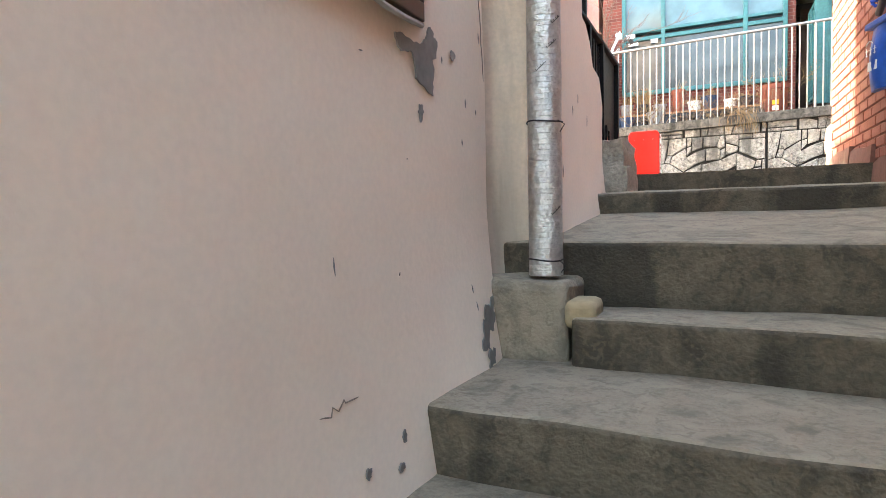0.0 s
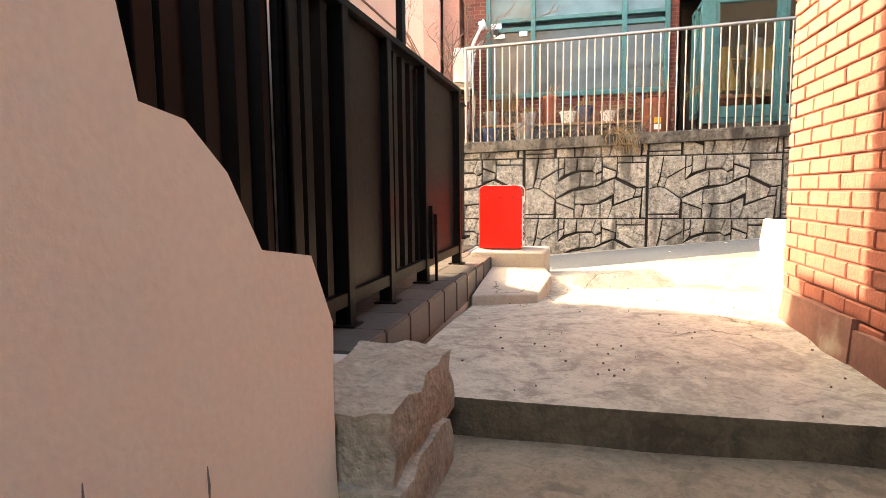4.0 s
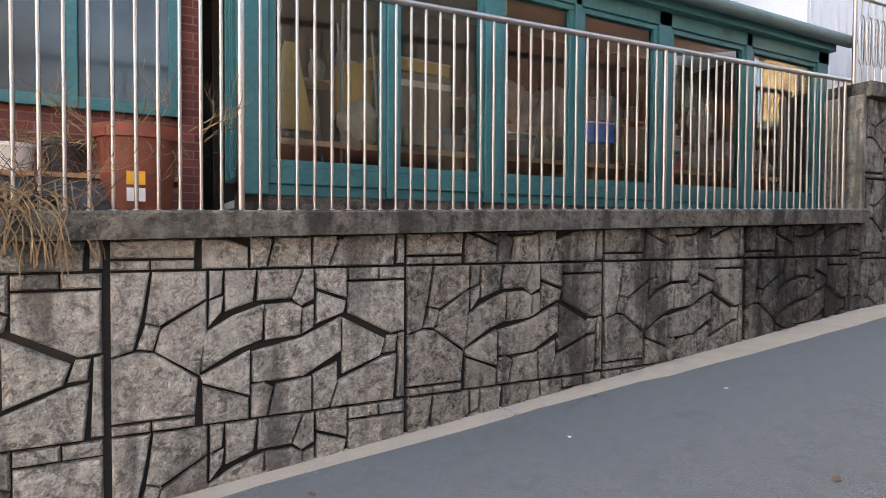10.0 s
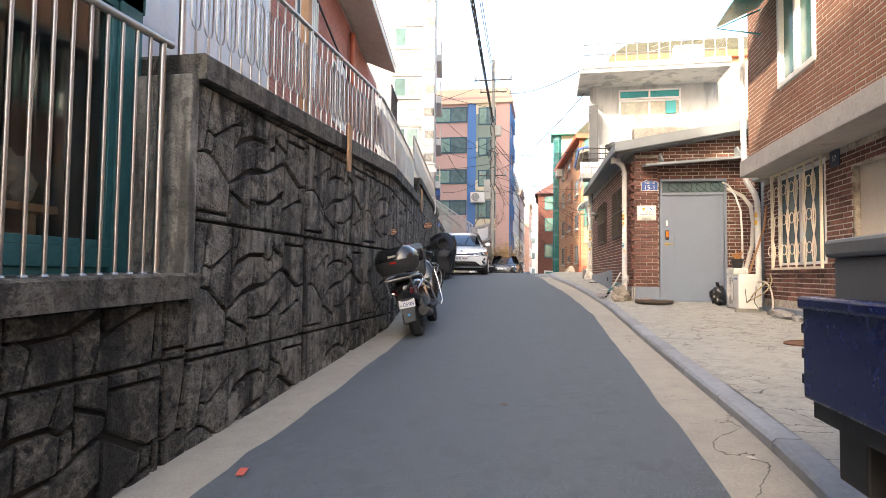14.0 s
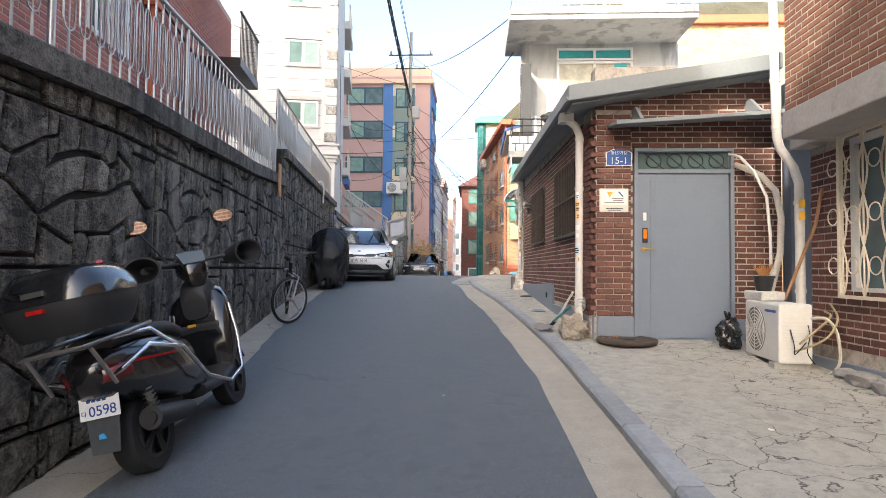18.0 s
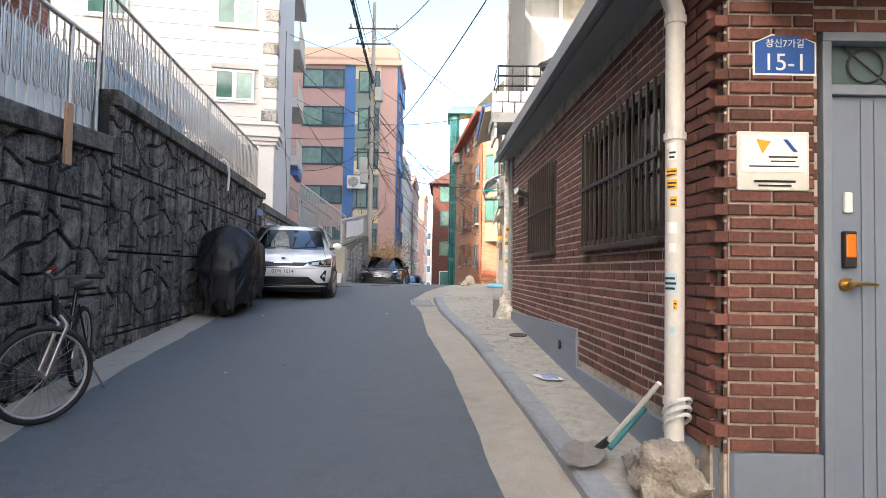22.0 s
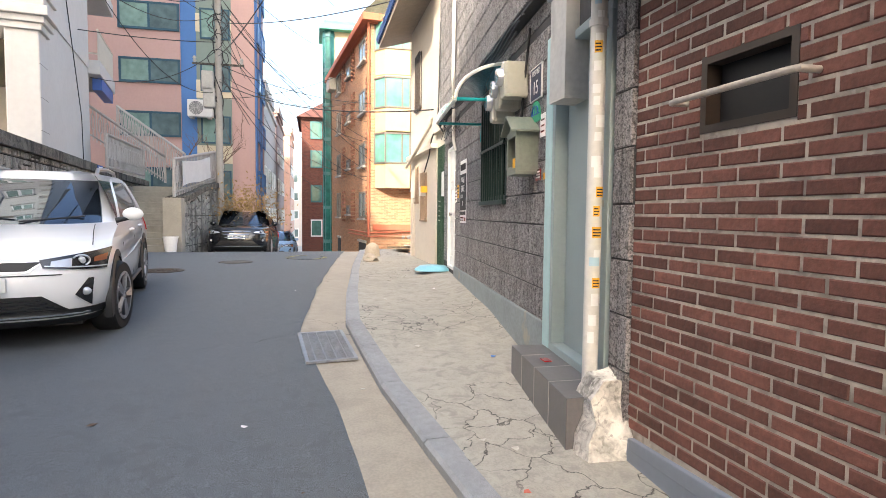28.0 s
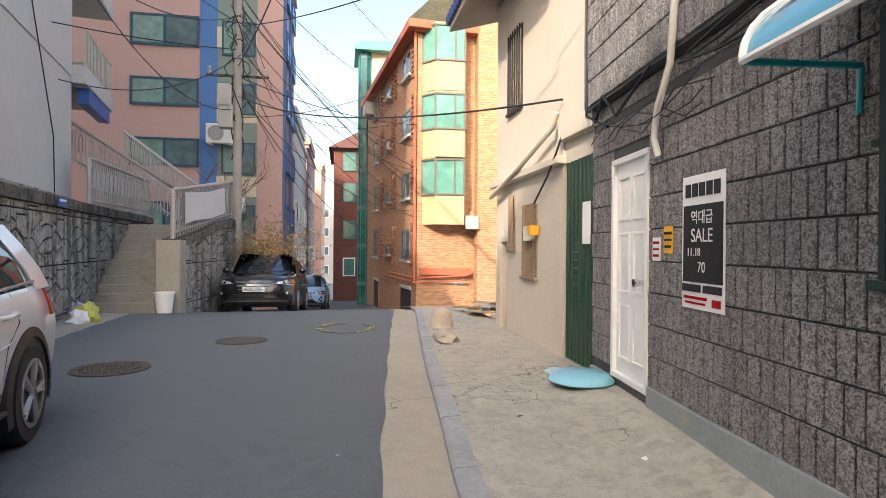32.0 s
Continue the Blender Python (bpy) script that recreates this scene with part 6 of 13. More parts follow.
lay_bricks(h17, (15.555, 3.2), (0, 1), (-1, 0), 0.0, 2.85, 5.31, 9.4, [], BROWN_BRICK, lambda a, z: False)
bm = B()
bx(bm, 7.9, 15.02, 5.6, 6.36, 5.03, 5.288)
bx(bm, 15.02, 15.5, 5.6, 6.04, 5.03, 5.288)
part("concrete_band", bm, surf("band_concrete", (0.36, 0.34, 0.32), 0.85, var=0.15, s1=1, bump=0.3, col2=(0.22, 0.21, 0.2), cover=0.0), h17, bevel=0.012)
bm = B()
bx(bm, 7.95, 15.46, 5.5, 5.9, 2.3, 2.98)
part("plinth", bm, GREY_PAINT, h17, bevel=0.01)
# near-black block in place of the unlit rooms
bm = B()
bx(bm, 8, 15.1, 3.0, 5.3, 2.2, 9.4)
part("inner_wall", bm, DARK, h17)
wg = thing("window_grille", "window with a cream ornamental iron grille of loops", "window", (14.0, 5.86, 3.6), kind="structure")
window(wg, o17, u17, n17, 5.25, 6.85, 3.6, 5.0, WHITE, WINDOW, 2, 1, 0.06, 0.0, 0.12)
IRON = surf("cream_iron", (0.72, 0.64, 0.5), 0.5, var=0.08)
bm = B()
frame_rect(bm, o17, u17, n17, 5.2, 6.9, 3.56, 5.03, 0.03, -0.09, -0.06)
part("grille_frame", bm, IRON, wg)
for k in range(6):
    a = 13.4 + k * 0.28 + 0.04
    for s in (-1, 0, 1):
        bm = B()
        tube(bm, [(a + s * 0.055 * math.sin((z - 3.58) * 7.1), 5.935, z) for z in [3.58 + 0.036 * j for j in range(41)]], 0.008, 5)
        part("scroll_bar", bm, IRON, wg, smooth=50)
    for z in (3.85, 4.3, 4.75):
        bm = B()
        tube(bm, [(a + 0.14 + 0.075 * math.cos(t), 5.935, z + 0.075 * math.sin(t)) for t in [j * math.tau / 16 for j in range(16)]], 0.006, 5, True)
        part("ring", bm, IRON, wg, smooth=50)
w17 = thing("window_upper", "upper window with green frame and awning", "window", (13.6, 6.05, 6.2), kind="structure")
window(w17, o17b, u17, n17, 5.0, 6.2, 6.2, 7.7, WHITE, WINDOW_GREEN, 2, 1, 0.07, 0.03, 0.12)
bm = B()
prism(bm, [(12.8, 6.1, 7.75), (14.9, 6.1, 7.75), (14.9, 6.75, 7.45), (12.8, 6.75, 7.45)], (0, 0, 0.012))
part("awning", bm, TURQUOISE, w17)
bm = B()
for x in (12.85, 14.85):
    tube(bm, [(x, 6.08, 7.7), (x, 6.72, 7.43), (x, 6.08, 7.3)], 0.014, 6)
part("awning_arm", bm, TURQUOISE, w17)
d17 = thing("door_2", "pale panel door of the corner house", "door", (12.0, 5.86, 2.7), kind="structure")
bm = B()
bx(bm, 11.6, 12.6, 5.7, 5.78, 2.6, 4.75)
part("leaf", bm, CREAM, d17, bevel=0.01)
s17 = thing("number_plate", "dark house number plate reading 17", "sign", (13.0, 5.9, 5.1))
bm = B()
prism(bm, [(12.85, 5.885, 4.82), (13.09, 5.885, 4.82), (13.09, 5.885, 5.02), (12.97, 5.885, 5.08), (12.85, 5.885, 5.02)], (0, -0.012, 0))
part("plate", bm, surf("weathered_blue", (0.03, 0.04, 0.07), 0.5), s17)
words("17", 0.1, face_m((12.97, 5.888, 4.92), (-1, 0), (0, -1)), PAPER, "number", s17)
dp2 = downpipe("downpipe", "pale rain pipe bending round the concrete band", [(15.72, 6.12, 9.5), (15.66, 6.1, 5.9), (15.63, 6.1, 5.2), (15.61, 6.08, 5.08), (15.56, 5.97, 4.86), (15.54, 5.93, 4.7), (15.54, 5.92, 2.95)], 0.045, PVC, (7.6, 5.8, 5.3, 4.5, 3.6))
downpipe("waste_pipe", "thin pale hose curving down from the door lintel", [(16.52, 6.2, 5.2), (16.3, 6.17, 5.12), (16.05, 6.13, 4.9), (15.85, 6.1, 4.6), (15.78, 6.1, 4.2), (15.76, 6.1, 3.5)], 0.016, PVC)
for z in (4.3, 4.42):
    bm = B()
    bx(bm, 15.24, 15.34, 6.035, 6.045, z, z + 0.08)
    part("sticker", bm, YELLOW_STICKER, dp2)

# grey sheet closing the gap between the two brick houses
bm = B()
bx(bm, 16.55, 16.75, 3.6, 5.47, 2.7, 6.1)
solo("gap_sheet", bm, GREY_PAINT, "grey painted sheet closing the gap between two houses", "panel", "structure")


# ---- kerb stones ----
kb = thing("kerb", "granite kerb stones along the pavement edge", "kerb", (7, 8.1, 2.3), kind="structure")
x = 2.6
while x < 39:
    x2 = x + 0.98
    y1, y2 = line_y(KERB_IN, x), line_y(KERB_IN, x2)
    bm = B()
    zs4 = [ground_z(a, b) for a, b in ((x, y1), (x2, y2))]
    rows = []
    for a, yk, zk in ((x + 0.004, y1, zs4[0]), (x2 - 0.004, y2, zs4[1])):
        t = zk + 0.075
        rows.append([(a, yk, zk - 0.2), (a, yk + 0.004, t - 0.02), (a, yk - 0.016, t), (a, yk - KERB_W, t + 0.004), (a, yk - KERB_W, zk - 0.2)])
    loft(bm, rows)
    part("kerb_stone", bm, GRANITE, kb)
    x += 0.985

# ==== house 15 and its neighbours ====
h15 = thing("house_block_front", "house faced with grey split stone blocks and a mint painted edge", "house", (27, 6, 3.4), kind="structure")
T0, T1 = (23.32, 8.06), (30.35, 7.4)
UB, LB = uv(T0, T1)
NB = (UB[1], -UB[0])
# along-wall positions: 0.95 is the mint edge, the door lies before it
HB = [(-0.2, 0.78, 3.6, 5.8), (2.3, 3.5, 4.78, 5.9), (5.72, 6.5, 3.7, 5.72)]
bm = B()
wall_open(bm, T0, UB, NB, -0.46, LB, 3.0, 6.3, 0.25, HB)
obx(bm, T0, UB, NB, 0.9, LB, -0.1, 0.15, 6.3, 9.4)
obx(bm, T0, UB, NB, -0.46, 0.9, -0.1, 0.15, 6.3, 8.6)
part("wall", bm, BLOCK_JOINT, h15)
lay_bricks(h15, T0, UB, NB, 0.98, LB, 3.8, 6.15, HB, GREY_BLOCK, lambda a, z: a < 4.5, w=0.108, h=0.253, gap=0.012, proud=0.016, name="block", bond=0.42, limit=300)
TU = (T0[0] - NB[0] * 0.1, T0[1] - NB[1] * 0.1)
lay_bricks(h15, TU, UB, NB, 0.9, LB, 6.33, 9.4, [], GREY_BLOCK, lambda a, z: False, w=0.108, h=0.253, gap=0.012, proud=0.016, name="block", bond=0.42)
lay_bricks(h15, TU, UB, NB, -0.46, 0.9, 6.33, 8.55, [], GREY_BLOCK, lambda a, z: False, w=0.108, h=0.253, gap=0.012, proud=0.016, name="block", bond=0.42)
lay_bricks(h15, T0, UB, NB, 0.98, LB, 6.15, 6.3, [], GREY_BLOCK, lambda a, z: False, w=0.102, h=0.14, gap=0.009, proud=0.012, name="block", bond=0.0)
lay_bricks(h15, T0, UB, NB, -0.46, -0.24, 3.5, 6.1, [], GREY_BLOCK, lambda a, z: True, w=0.1, h=0.3, gap=0.012, proud=0.02, name="block", bond=0.0)
bm = B()
obx(bm, T0, UB, NB, 0.98, 5.72, -0.035, 0.1, 3.0, 3.8)
obx(bm, T0, UB, NB, 6.5, LB, -0.03, 0.1, 3.0, 3.7)
bmesh.ops.subdivide_edges(bm, edges=bm.edges[:], cuts=4, use_grid_fill=True)
for v in bm.verts:
    v.co += Vector((0, 0.012 * noise.noise(v.co * 3), 0.015 * noise.noise(v.co * 2)))
part("plinth", bm, surf("pale_teal_plinth", (0.27, 0.3, 0.3), 0.9, var=0.15, s1=1.5, bump=0.4, col2=(0.38, 0.34, 0.27), cover=0.02, s3=2), h15, bevel=0.01, smooth=40)
MINT = surf("mint_paint", (0.42, 0.6, 0.6), 0.6, var=0.08, s1=4, bump=0.1, col2=(0.3, 0.36, 0.35), cover=-0.06)
bm = B()
obx(bm, T0, UB, NB, 0.815, 0.98, -0.03, 0.1, 3.55, 5.95)
part("painted_edge", bm, MINT, h15, "mint painted wall edge", bevel=0.01)
d15 = thing("door_3", "tall plain grey green steel door in mint frame", "door", (23.8, 8.0, 3.7), kind="structure")
SAGE = surf("sage_door", (0.3, 0.36, 0.36), 0.45, var=0.05, s1=1)
bm = B()
frame_rect(bm, T0, UB, NB, -0.21, 0.81, 3.62, 5.84, 0.06, -0.03, 0.2)
part("door_frame", bm, SAGE, d15, bevel=0.006)
bm = B()
obx(bm, T0, UB, NB, -0.15, 0.75, 0.07, 0.11, 3.66, 5.79)
part("door_leaf", bm, SAGE, d15)
bm = B()
c = (T0[0] + UB[0] * -0.06 - NB[0] * 0.0, T0[1] + UB[1] * -0.06)
cy(bm, (c[0], c[1] - 0.07, 4.7), (c[0], c[1] + 0.02, 4.7), 0.022, n=14)
part("knob", bm, STEEL, d15)
st = thing("door_step", "grey tiled doorstep block before the sage door", "step", (24.3, 8.25, 3.5), kind="structure")
bm = B()
prism(bm, [(23.02, 8.05, 3.1), (24.26, 7.95, 3.1), (24.28, 8.25, 3.1), (23.0, 8.385, 3.1)], (0, 0, 0.53))
part("block", bm, TILE, st, bevel=0.004)
bm = B()
for k in range(1, 4):
    a = 23.0 + k * 0.32
    y_ = 8.389 - k * 0.0338
    prism(bm, [(a - 0.003, y_, 3.2), (a + 0.003, y_, 3.2), (a + 0.003, y_, 3.63), (a - 0.003, y_, 3.63)], (0, -0.01, 0))
    prism(bm, [(a - 0.003, 8.06, 3.628), (a + 0.003, 8.06, 3.628), (a + 0.003, y_, 3.628), (a - 0.003, y_, 3.628)], (0, 0, 0.004))
part("grout_line", bm, GROUT, st)
bm = B()
bx(bm, 23.75, 23.83, 8.15, 8.2, 3.633, 3.639)
solo("litter_card", bm, RED_LENS, "small red card lying on the doorstep", "litter")
bm = B()
bx(bm, 22.86, 23.16, 7.98, 8.3, 3.0, 3.76)
bmesh.ops.subdivide_edges(bm, edges=bm.edges[:], cuts=6, use_grid_fill=True)
for v in bm.verts:
    k = lerp(v.co.z, [3.3, 3.5, 3.7, 3.9], [1.3, 1.0, 0.7, 0.5])
    v.co.x, v.co.y = 22.98 + (v.co.x - 22.98) * k, 8.16 + (v.co.y - 8.16) * k
    v.co += Vector((noise.noise(v.co * 6), noise.noise(v.co * 6 + Vector((4, 0, 0))), noise.noise(v.co * 5))) * 0.065
solo("pipe_haunch", bm, surf("whitewashed_cement", (0.5, 0.475, 0.43), 0.95, var=0.2, s1=5, bump=0.8, dist=0.01, col2=(0.24, 0.22, 0.19), cover=0.0, s3=5, mottle=(0.4, 1.6, 5.0)), "lumpy whitewashed cement round the foot of the pipe", "cement", smooth=40)
dp3 = downpipe("sticker_pipe", "cream pipe plastered with torn yellow and white stickers", [(23.15, 8.17, 6.5), (23.16, 8.17, 3.6)], 0.045, PVC, (5.7,))
rng = random.Random(8)
for k in range(22):
    z = 3.92 + k * 0.1 + rng.uniform(-0.03, 0.03)
    c = rng.choice((YELLOW_STICKER, YELLOW_STICKER, PAPER, PAPER, PAPER, SKY_PAPER))
    a0 = rng.uniform(120, 165)
    pipe_sticker(dp3, 23.155, 8.17, 0.0455, z, rng.uniform(0.04, 0.075), a0, a0 + rng.uniform(45, 75), c, 3 if c is YELLOW_STICKER else 0)



def on15(a, out, z):
    return (T0[0] + UB[0] * a - NB[0] * out, T0[1] + UB[1] * a - NB[1] * out, z)


w15 = thing("window_barred_green", "dark green window behind a black bar grille", "window", on15(2.9, 0, 4.78), kind="structure")
GRN = surf("dark_green_frame", (0.013, 0.034, 0.03), 0.5)
barred(w15, T0, UB, NB, 2.3, 3.5, 4.78, 5.9, 10, (5.35,), GRN)
aw = thing("awning", "curved turquoise polycarbonate awning with white edge", "awning", on15(2.9, 0.2, 5.9))
bm = B()
secs = []
for k in range(9):
    q = k / 8 * math.pi / 2
    o_, z_ = 0.55 * math.sin(q), 5.72 + 0.33 * math.cos(q)
    secs.append([on15(2.1, o_, z_), on15(3.6, o_, z_), on15(3.6, o_, z_ - 0.008), on15(2.1, o_, z_ - 0.008)])
loft(bm, secs)
part("sheet", bm, plain("blue_polycarbonate", (0.1, 0.36, 0.5), 0.12, 0.0, 0.6), aw, smooth=50)
for a in (2.1, 3.6):
    bm = B()
    tube(bm, [on15(a, 0.56 * math.sin(k / 8 * math.pi / 2), 5.72 + 0.34 * math.cos(k / 8 * math.pi / 2)) for k in range(9)], 0.018, 6)
    part("end_rib", bm, WHITE, aw)
    bm = B()
    tube(bm, [on15(a, 0.55, 5.71), on15(a, 0.02, 5.71), on15(a, 0.02, 5.5)], 0.016, 6)
    part("arm", bm, TURQUOISE, aw)
bm = B()
tube(bm, [on15(2.1, 0.56, 5.71), on15(3.6, 0.56, 5.71)], 0.018, 6)
part("front_bar", bm, WHITE, aw)
mb = thing("meter_boxes", "three clear plastic electricity meter boxes on the block wall", "meter", on15(1.95, 0.1, 5.7))
MCASE = surf("meter_case", (0.46, 0.45, 0.38), 0.35, var=0.05)
for k, (a, z) in enumerate(((1.62, 5.76), (1.84, 5.7), (2.06, 5.62))):
    bm = B()
    obx(bm, T0, UB, NB, a - 0.085, a + 0.085, -0.23, -0.012, z - 0.13, z + 0.18)
    part("meter", bm, MCASE, mb, bevel=0.03)
    bm = B()
    p, q = on15(a, 0.23, z + 0.05), on15(a, 0.28, z + 0.05)
    cy(bm, p, q, 0.08, 0.07, 18)
    part("dial_cover", bm, LAMP_GLASS, mb)
for k, pts in enumerate(([on15(1.6, 0.03, 5.85), on15(1.62, 0.05, 5.5), on15(1.75, 0.04, 5.3), on15(1.95, 0.05, 5.35), on15(2.1, 0.06, 5.5)], [on15(1.5, 0.02, 6.2), on15(1.55, 0.05, 5.75), on15(1.62, 0.05, 5.45)], [on15(2.0, 0.04, 5.25), on15(2.2, 0.05, 5.4), on15(2.3, 0.05, 6.1)])):
    bm = B()
    tube(bm, pts, 0.012, 6)
    part("cable", bm, CABLE, mb, smooth=60)
mx = thing("mailbox", "grey green wooden mailbox with a little pitched roof", "mailbox", on15(1.55, 0.1, 5.1))
MB = surf("grey_green_box", (0.2, 0.22, 0.18), 0.6, var=0.15)
for nm, a0, a1, b0, b1, z0, z1 in (("side_board", 1.36, 1.4, -0.2, -0.012, 4.98, 5.32), ("side_board", 1.76, 1.8, -0.2, -0.012, 4.98, 5.32), ("floor_board", 1.36, 1.8, -0.2, -0.012, 4.95, 4.979), ("back_board", 1.4, 1.76, -0.03, -0.012, 4.98, 5.32), ("front_rail", 1.4, 1.76, -0.2, -0.185, 4.98, 5.02), ("front_rail", 1.4, 1.76, -0.2, -0.185, 5.27, 5.32)):
    bm = B()
    obx(bm, T0, UB, NB, a0, a1, b0, b1, z0, z1)
    part(nm, bm, MB, mx)
for s in (-1, 1):
    bm = B()
    p = [on15(1.58, -0.0, 5.44), on15(1.58, 0.25, 5.44), on15(1.58 + s * 0.28, 0.25, 5.3), on15(1.58 + s * 0.28, -0.0, 5.3)]
    prism(bm, p, (0, 0, 0.015))
    part("roof_board", bm, MB, mx)
bm = B()
prism(bm, [on15(1.36, 0.19, 5.31), on15(1.8, 0.19, 5.31), on15(1.58, 0.19, 5.43)], (NB[0] * 0.02, NB[1] * 0.02, 0))
part("gable", bm, MB, mx)
bm = B()
blob(bm, on15(1.52, 0.1, 5.06), 0.06, 0.2, 3, 2, (1, 0.8, 1.2))
part("orange_bundle", bm, AMBER, mx, "orange paper bundle inside", smooth=50)
bm = B()
obx(bm, T0, UB, NB, 1.37, 1.47, -0.206, -0.201, 5.0, 5.08)
part("sticker", bm, YELLOW_STICKER, mx)
mx.matrix_basis = Matrix.Translation(Vector(on15(1.55, 0.1, 5.1)) + Vector((UB[0], UB[1], 0)) * -0.2) @ Matrix.Diagonal((0.76, 1, 0.95, 1))
s15 = thing("number_plate", "dark blue house number plate reading 15", "sign", on15(1.25, 0.01, 5.68))
bm = B()
obx(bm, T0, UB, NB, 1.12, 1.42, -0.03, -0.016, 5.56, 5.82)
part("plate", bm, surf("navy_plate", (0.012, 0.02, 0.06), 0.4), s15)
bm = B()
frame_rect(bm, T0, UB, NB, 1.115, 1.425, 5.555, 5.825, 0.008, -0.032, -0.016)
part("rim", bm, WHITE, s15)
words("15", 0.15, face_m(on15(1.27, 0.032, 5.65), (-UB[0], -UB[1]), NB), PAPER, "number", s15)
words("창신7가길", 0.05, face_m(on15(1.27, 0.032, 5.775), (-UB[0], -UB[1]), NB), PAPER, "street_name", s15)
gs = thing("street_badge", "green arched street badge with bridge picture", "sign", on15(1.28, 0.01, 5.42))
bm = B()
prism(bm, [on15(1.28 + 0.14 * math.cos(t), 0.018, 5.38 + 0.17 * math.sin(t)) for t in [math.pi * k / 14 for k in range(15)]], (-NB[0] * 0.01, -NB[1] * 0.01, 0))
part("badge", bm, surf("badge_green", (0.03, 0.33, 0.16), 0.4, var=0.05), gs)
bm = B()
tube(bm, [on15(1.28 + 0.09 * math.cos(t), 0.031, 5.44 + 0.07 * math.sin(t)) for t in [math.pi * k / 10 for k in range(11)]], 0.005, 4)
tube(bm, [on15(1.16, 0.031, 5.44), on15(1.4, 0.031, 5.44)], 0.005, 4)
for a in (1.22, 1.28, 1.34):
    tube(bm, [on15(a, 0.031, 5.44), on15(a, 0.031, 5.5)], 0.003, 4)
part("bridge_mark", bm, BLUE_SIGN, gs)
for k, (a, z, w, h, col, rot) in enumerate(((1.02, 5.33, 0.13, 0.18, PAPER, 0.1), (1.12, 4.95, 0.14, 0.09, RED_LENS, -0.1), (1.0, 4.93, 0.05, 0.05, YELLOW_STICKER, 0))):
    bm = B()
    obx(bm, T0, UB, NB, a, a + w, -0.022, -0.018, z - h / 2, z + h / 2)
    stk = solo("wall_sticker", bm, col, "small printed advert sticker on the block wall", "sticker")
    bm = B()
    for j in range(3):
        obx(bm, T0, UB, NB, a + 0.02, a + w - 0.02, -0.024, -0.02, z - h * 0.3 + j * h * 0.25, z - h * 0.3 + j * h * 0.25 + 0.012)
    part("text_bar", bm, PAPER if col is RED_LENS else RED_LENS, stk)
wd = thing("door_4", "white six panel door in the block wall", "door", on15(6.1, 0, 3.75), kind="structure")
bm = B()
frame_rect(bm, T0, UB, NB, 5.72, 6.5, 3.72, 5.72, 0.05, -0.03, 0.1)
part("door_frame", bm, WHITE, wd, bevel=0.004)
bm = B()
obx(bm, T0, UB, NB, 5.77, 6.45, 0.01, 0.05, 3.76, 5.67)
lf = part("door_leaf", bm, WHITE, wd)
for i in range(2):
    for z0, z1 in ((3.9, 4.4), (4.5, 5.05), (5.15, 5.55)):
        bm = B()
        frame_rect(bm, T0, UB, NB, 5.84 + i * 0.31, 6.08 + i * 0.31, z0, z1, 0.03, -0.002, 0.02)
        part("panel_mould", bm, WHITE, lf, bevel=0.008)
bm = B()
cy(bm, on15(5.85, 0.0, 4.62), on15(5.85, 0.06, 4.62), 0.022, n=14)
cy(bm, on15(5.85, 0.05, 4.62), on15(5.85, 0.085, 4.62), 0.034, n=14)
part("knob", bm, CHROME, lf, smooth=50)
po = thing("sale_poster", "black and white sale poster taped on the blocks", "poster", on15(4.9, 0.02, 4.95))
PA, PB_, PZ0, PZ1 = 4.62, 5.15, 4.5, 5.4
bm = B()
obx(bm, T0, UB, NB, PA, PB_, -0.025, -0.02, PZ0, PZ1)
part("sheet", bm, PAPER, po)
bm = B()
obx(bm, T0, UB, NB, PA + 0.02, PB_ - 0.02, -0.029, -0.024, 4.68, 5.2)
part("black_field", bm, INK, po)
fm = lambda a, z: face_m(on15(a, 0.032, z), (-UB[0], -UB[1]), NB)
mid = (PA + PB_) / 2
words("SALE", 0.13, fm(mid, 4.99), PAPER, "word_sale", po)
words("1", 0.075, fm(mid + 0.17, 4.88), PAPER, "digit", po)
words("1", 0.075, fm(mid + 0.13, 4.88), PAPER, "digit", po)
words(".", 0.075, fm(mid + 0.1, 4.88), PAPER, "word_dot", po)
words("18", 0.075, fm(mid + 0.05, 4.88), PAPER, "word_day", po)
words("70", 0.1, fm(mid, 4.78), PAPER, "word_percent", po)


def bars(o, spec, mat, name, parent):
    bm = B()
    for a, z, w, h in spec:
        obx(bm, T0, UB, NB, a - w / 2, a + w / 2, -o - 0.002, -o + 0.002, z - h / 2, z + h / 2)
    return part(name, bm, mat, parent)


for k in range(5):
    bars(0.03, [(mid + 0.18 - k * 0.09, 5.3, 0.07, 0.09)], INK, "headline_bar", po)
words("\uc5ed\ub300\uae09", 0.1, fm(mid, 5.11), PAPER, "word_record", po)
bars(0.03, [(mid + 0.13, 4.64, 0.24, 0.05)], INK, "info_bar", po)
bars(0.03, [(mid - 0.13, 4.64, 0.22, 0.05)], INK, "info_bar", po)
for a, z, w, h in ((mid + 0.08, 4.575, 0.3, 0.02), (mid + 0.08, 4.54, 0.26, 0.015), (mid - 0.18, 4.555, 0.1, 0.05)):
    bars(0.03, [(a, z, w, h)], RED_LENS, "red_bar", po)
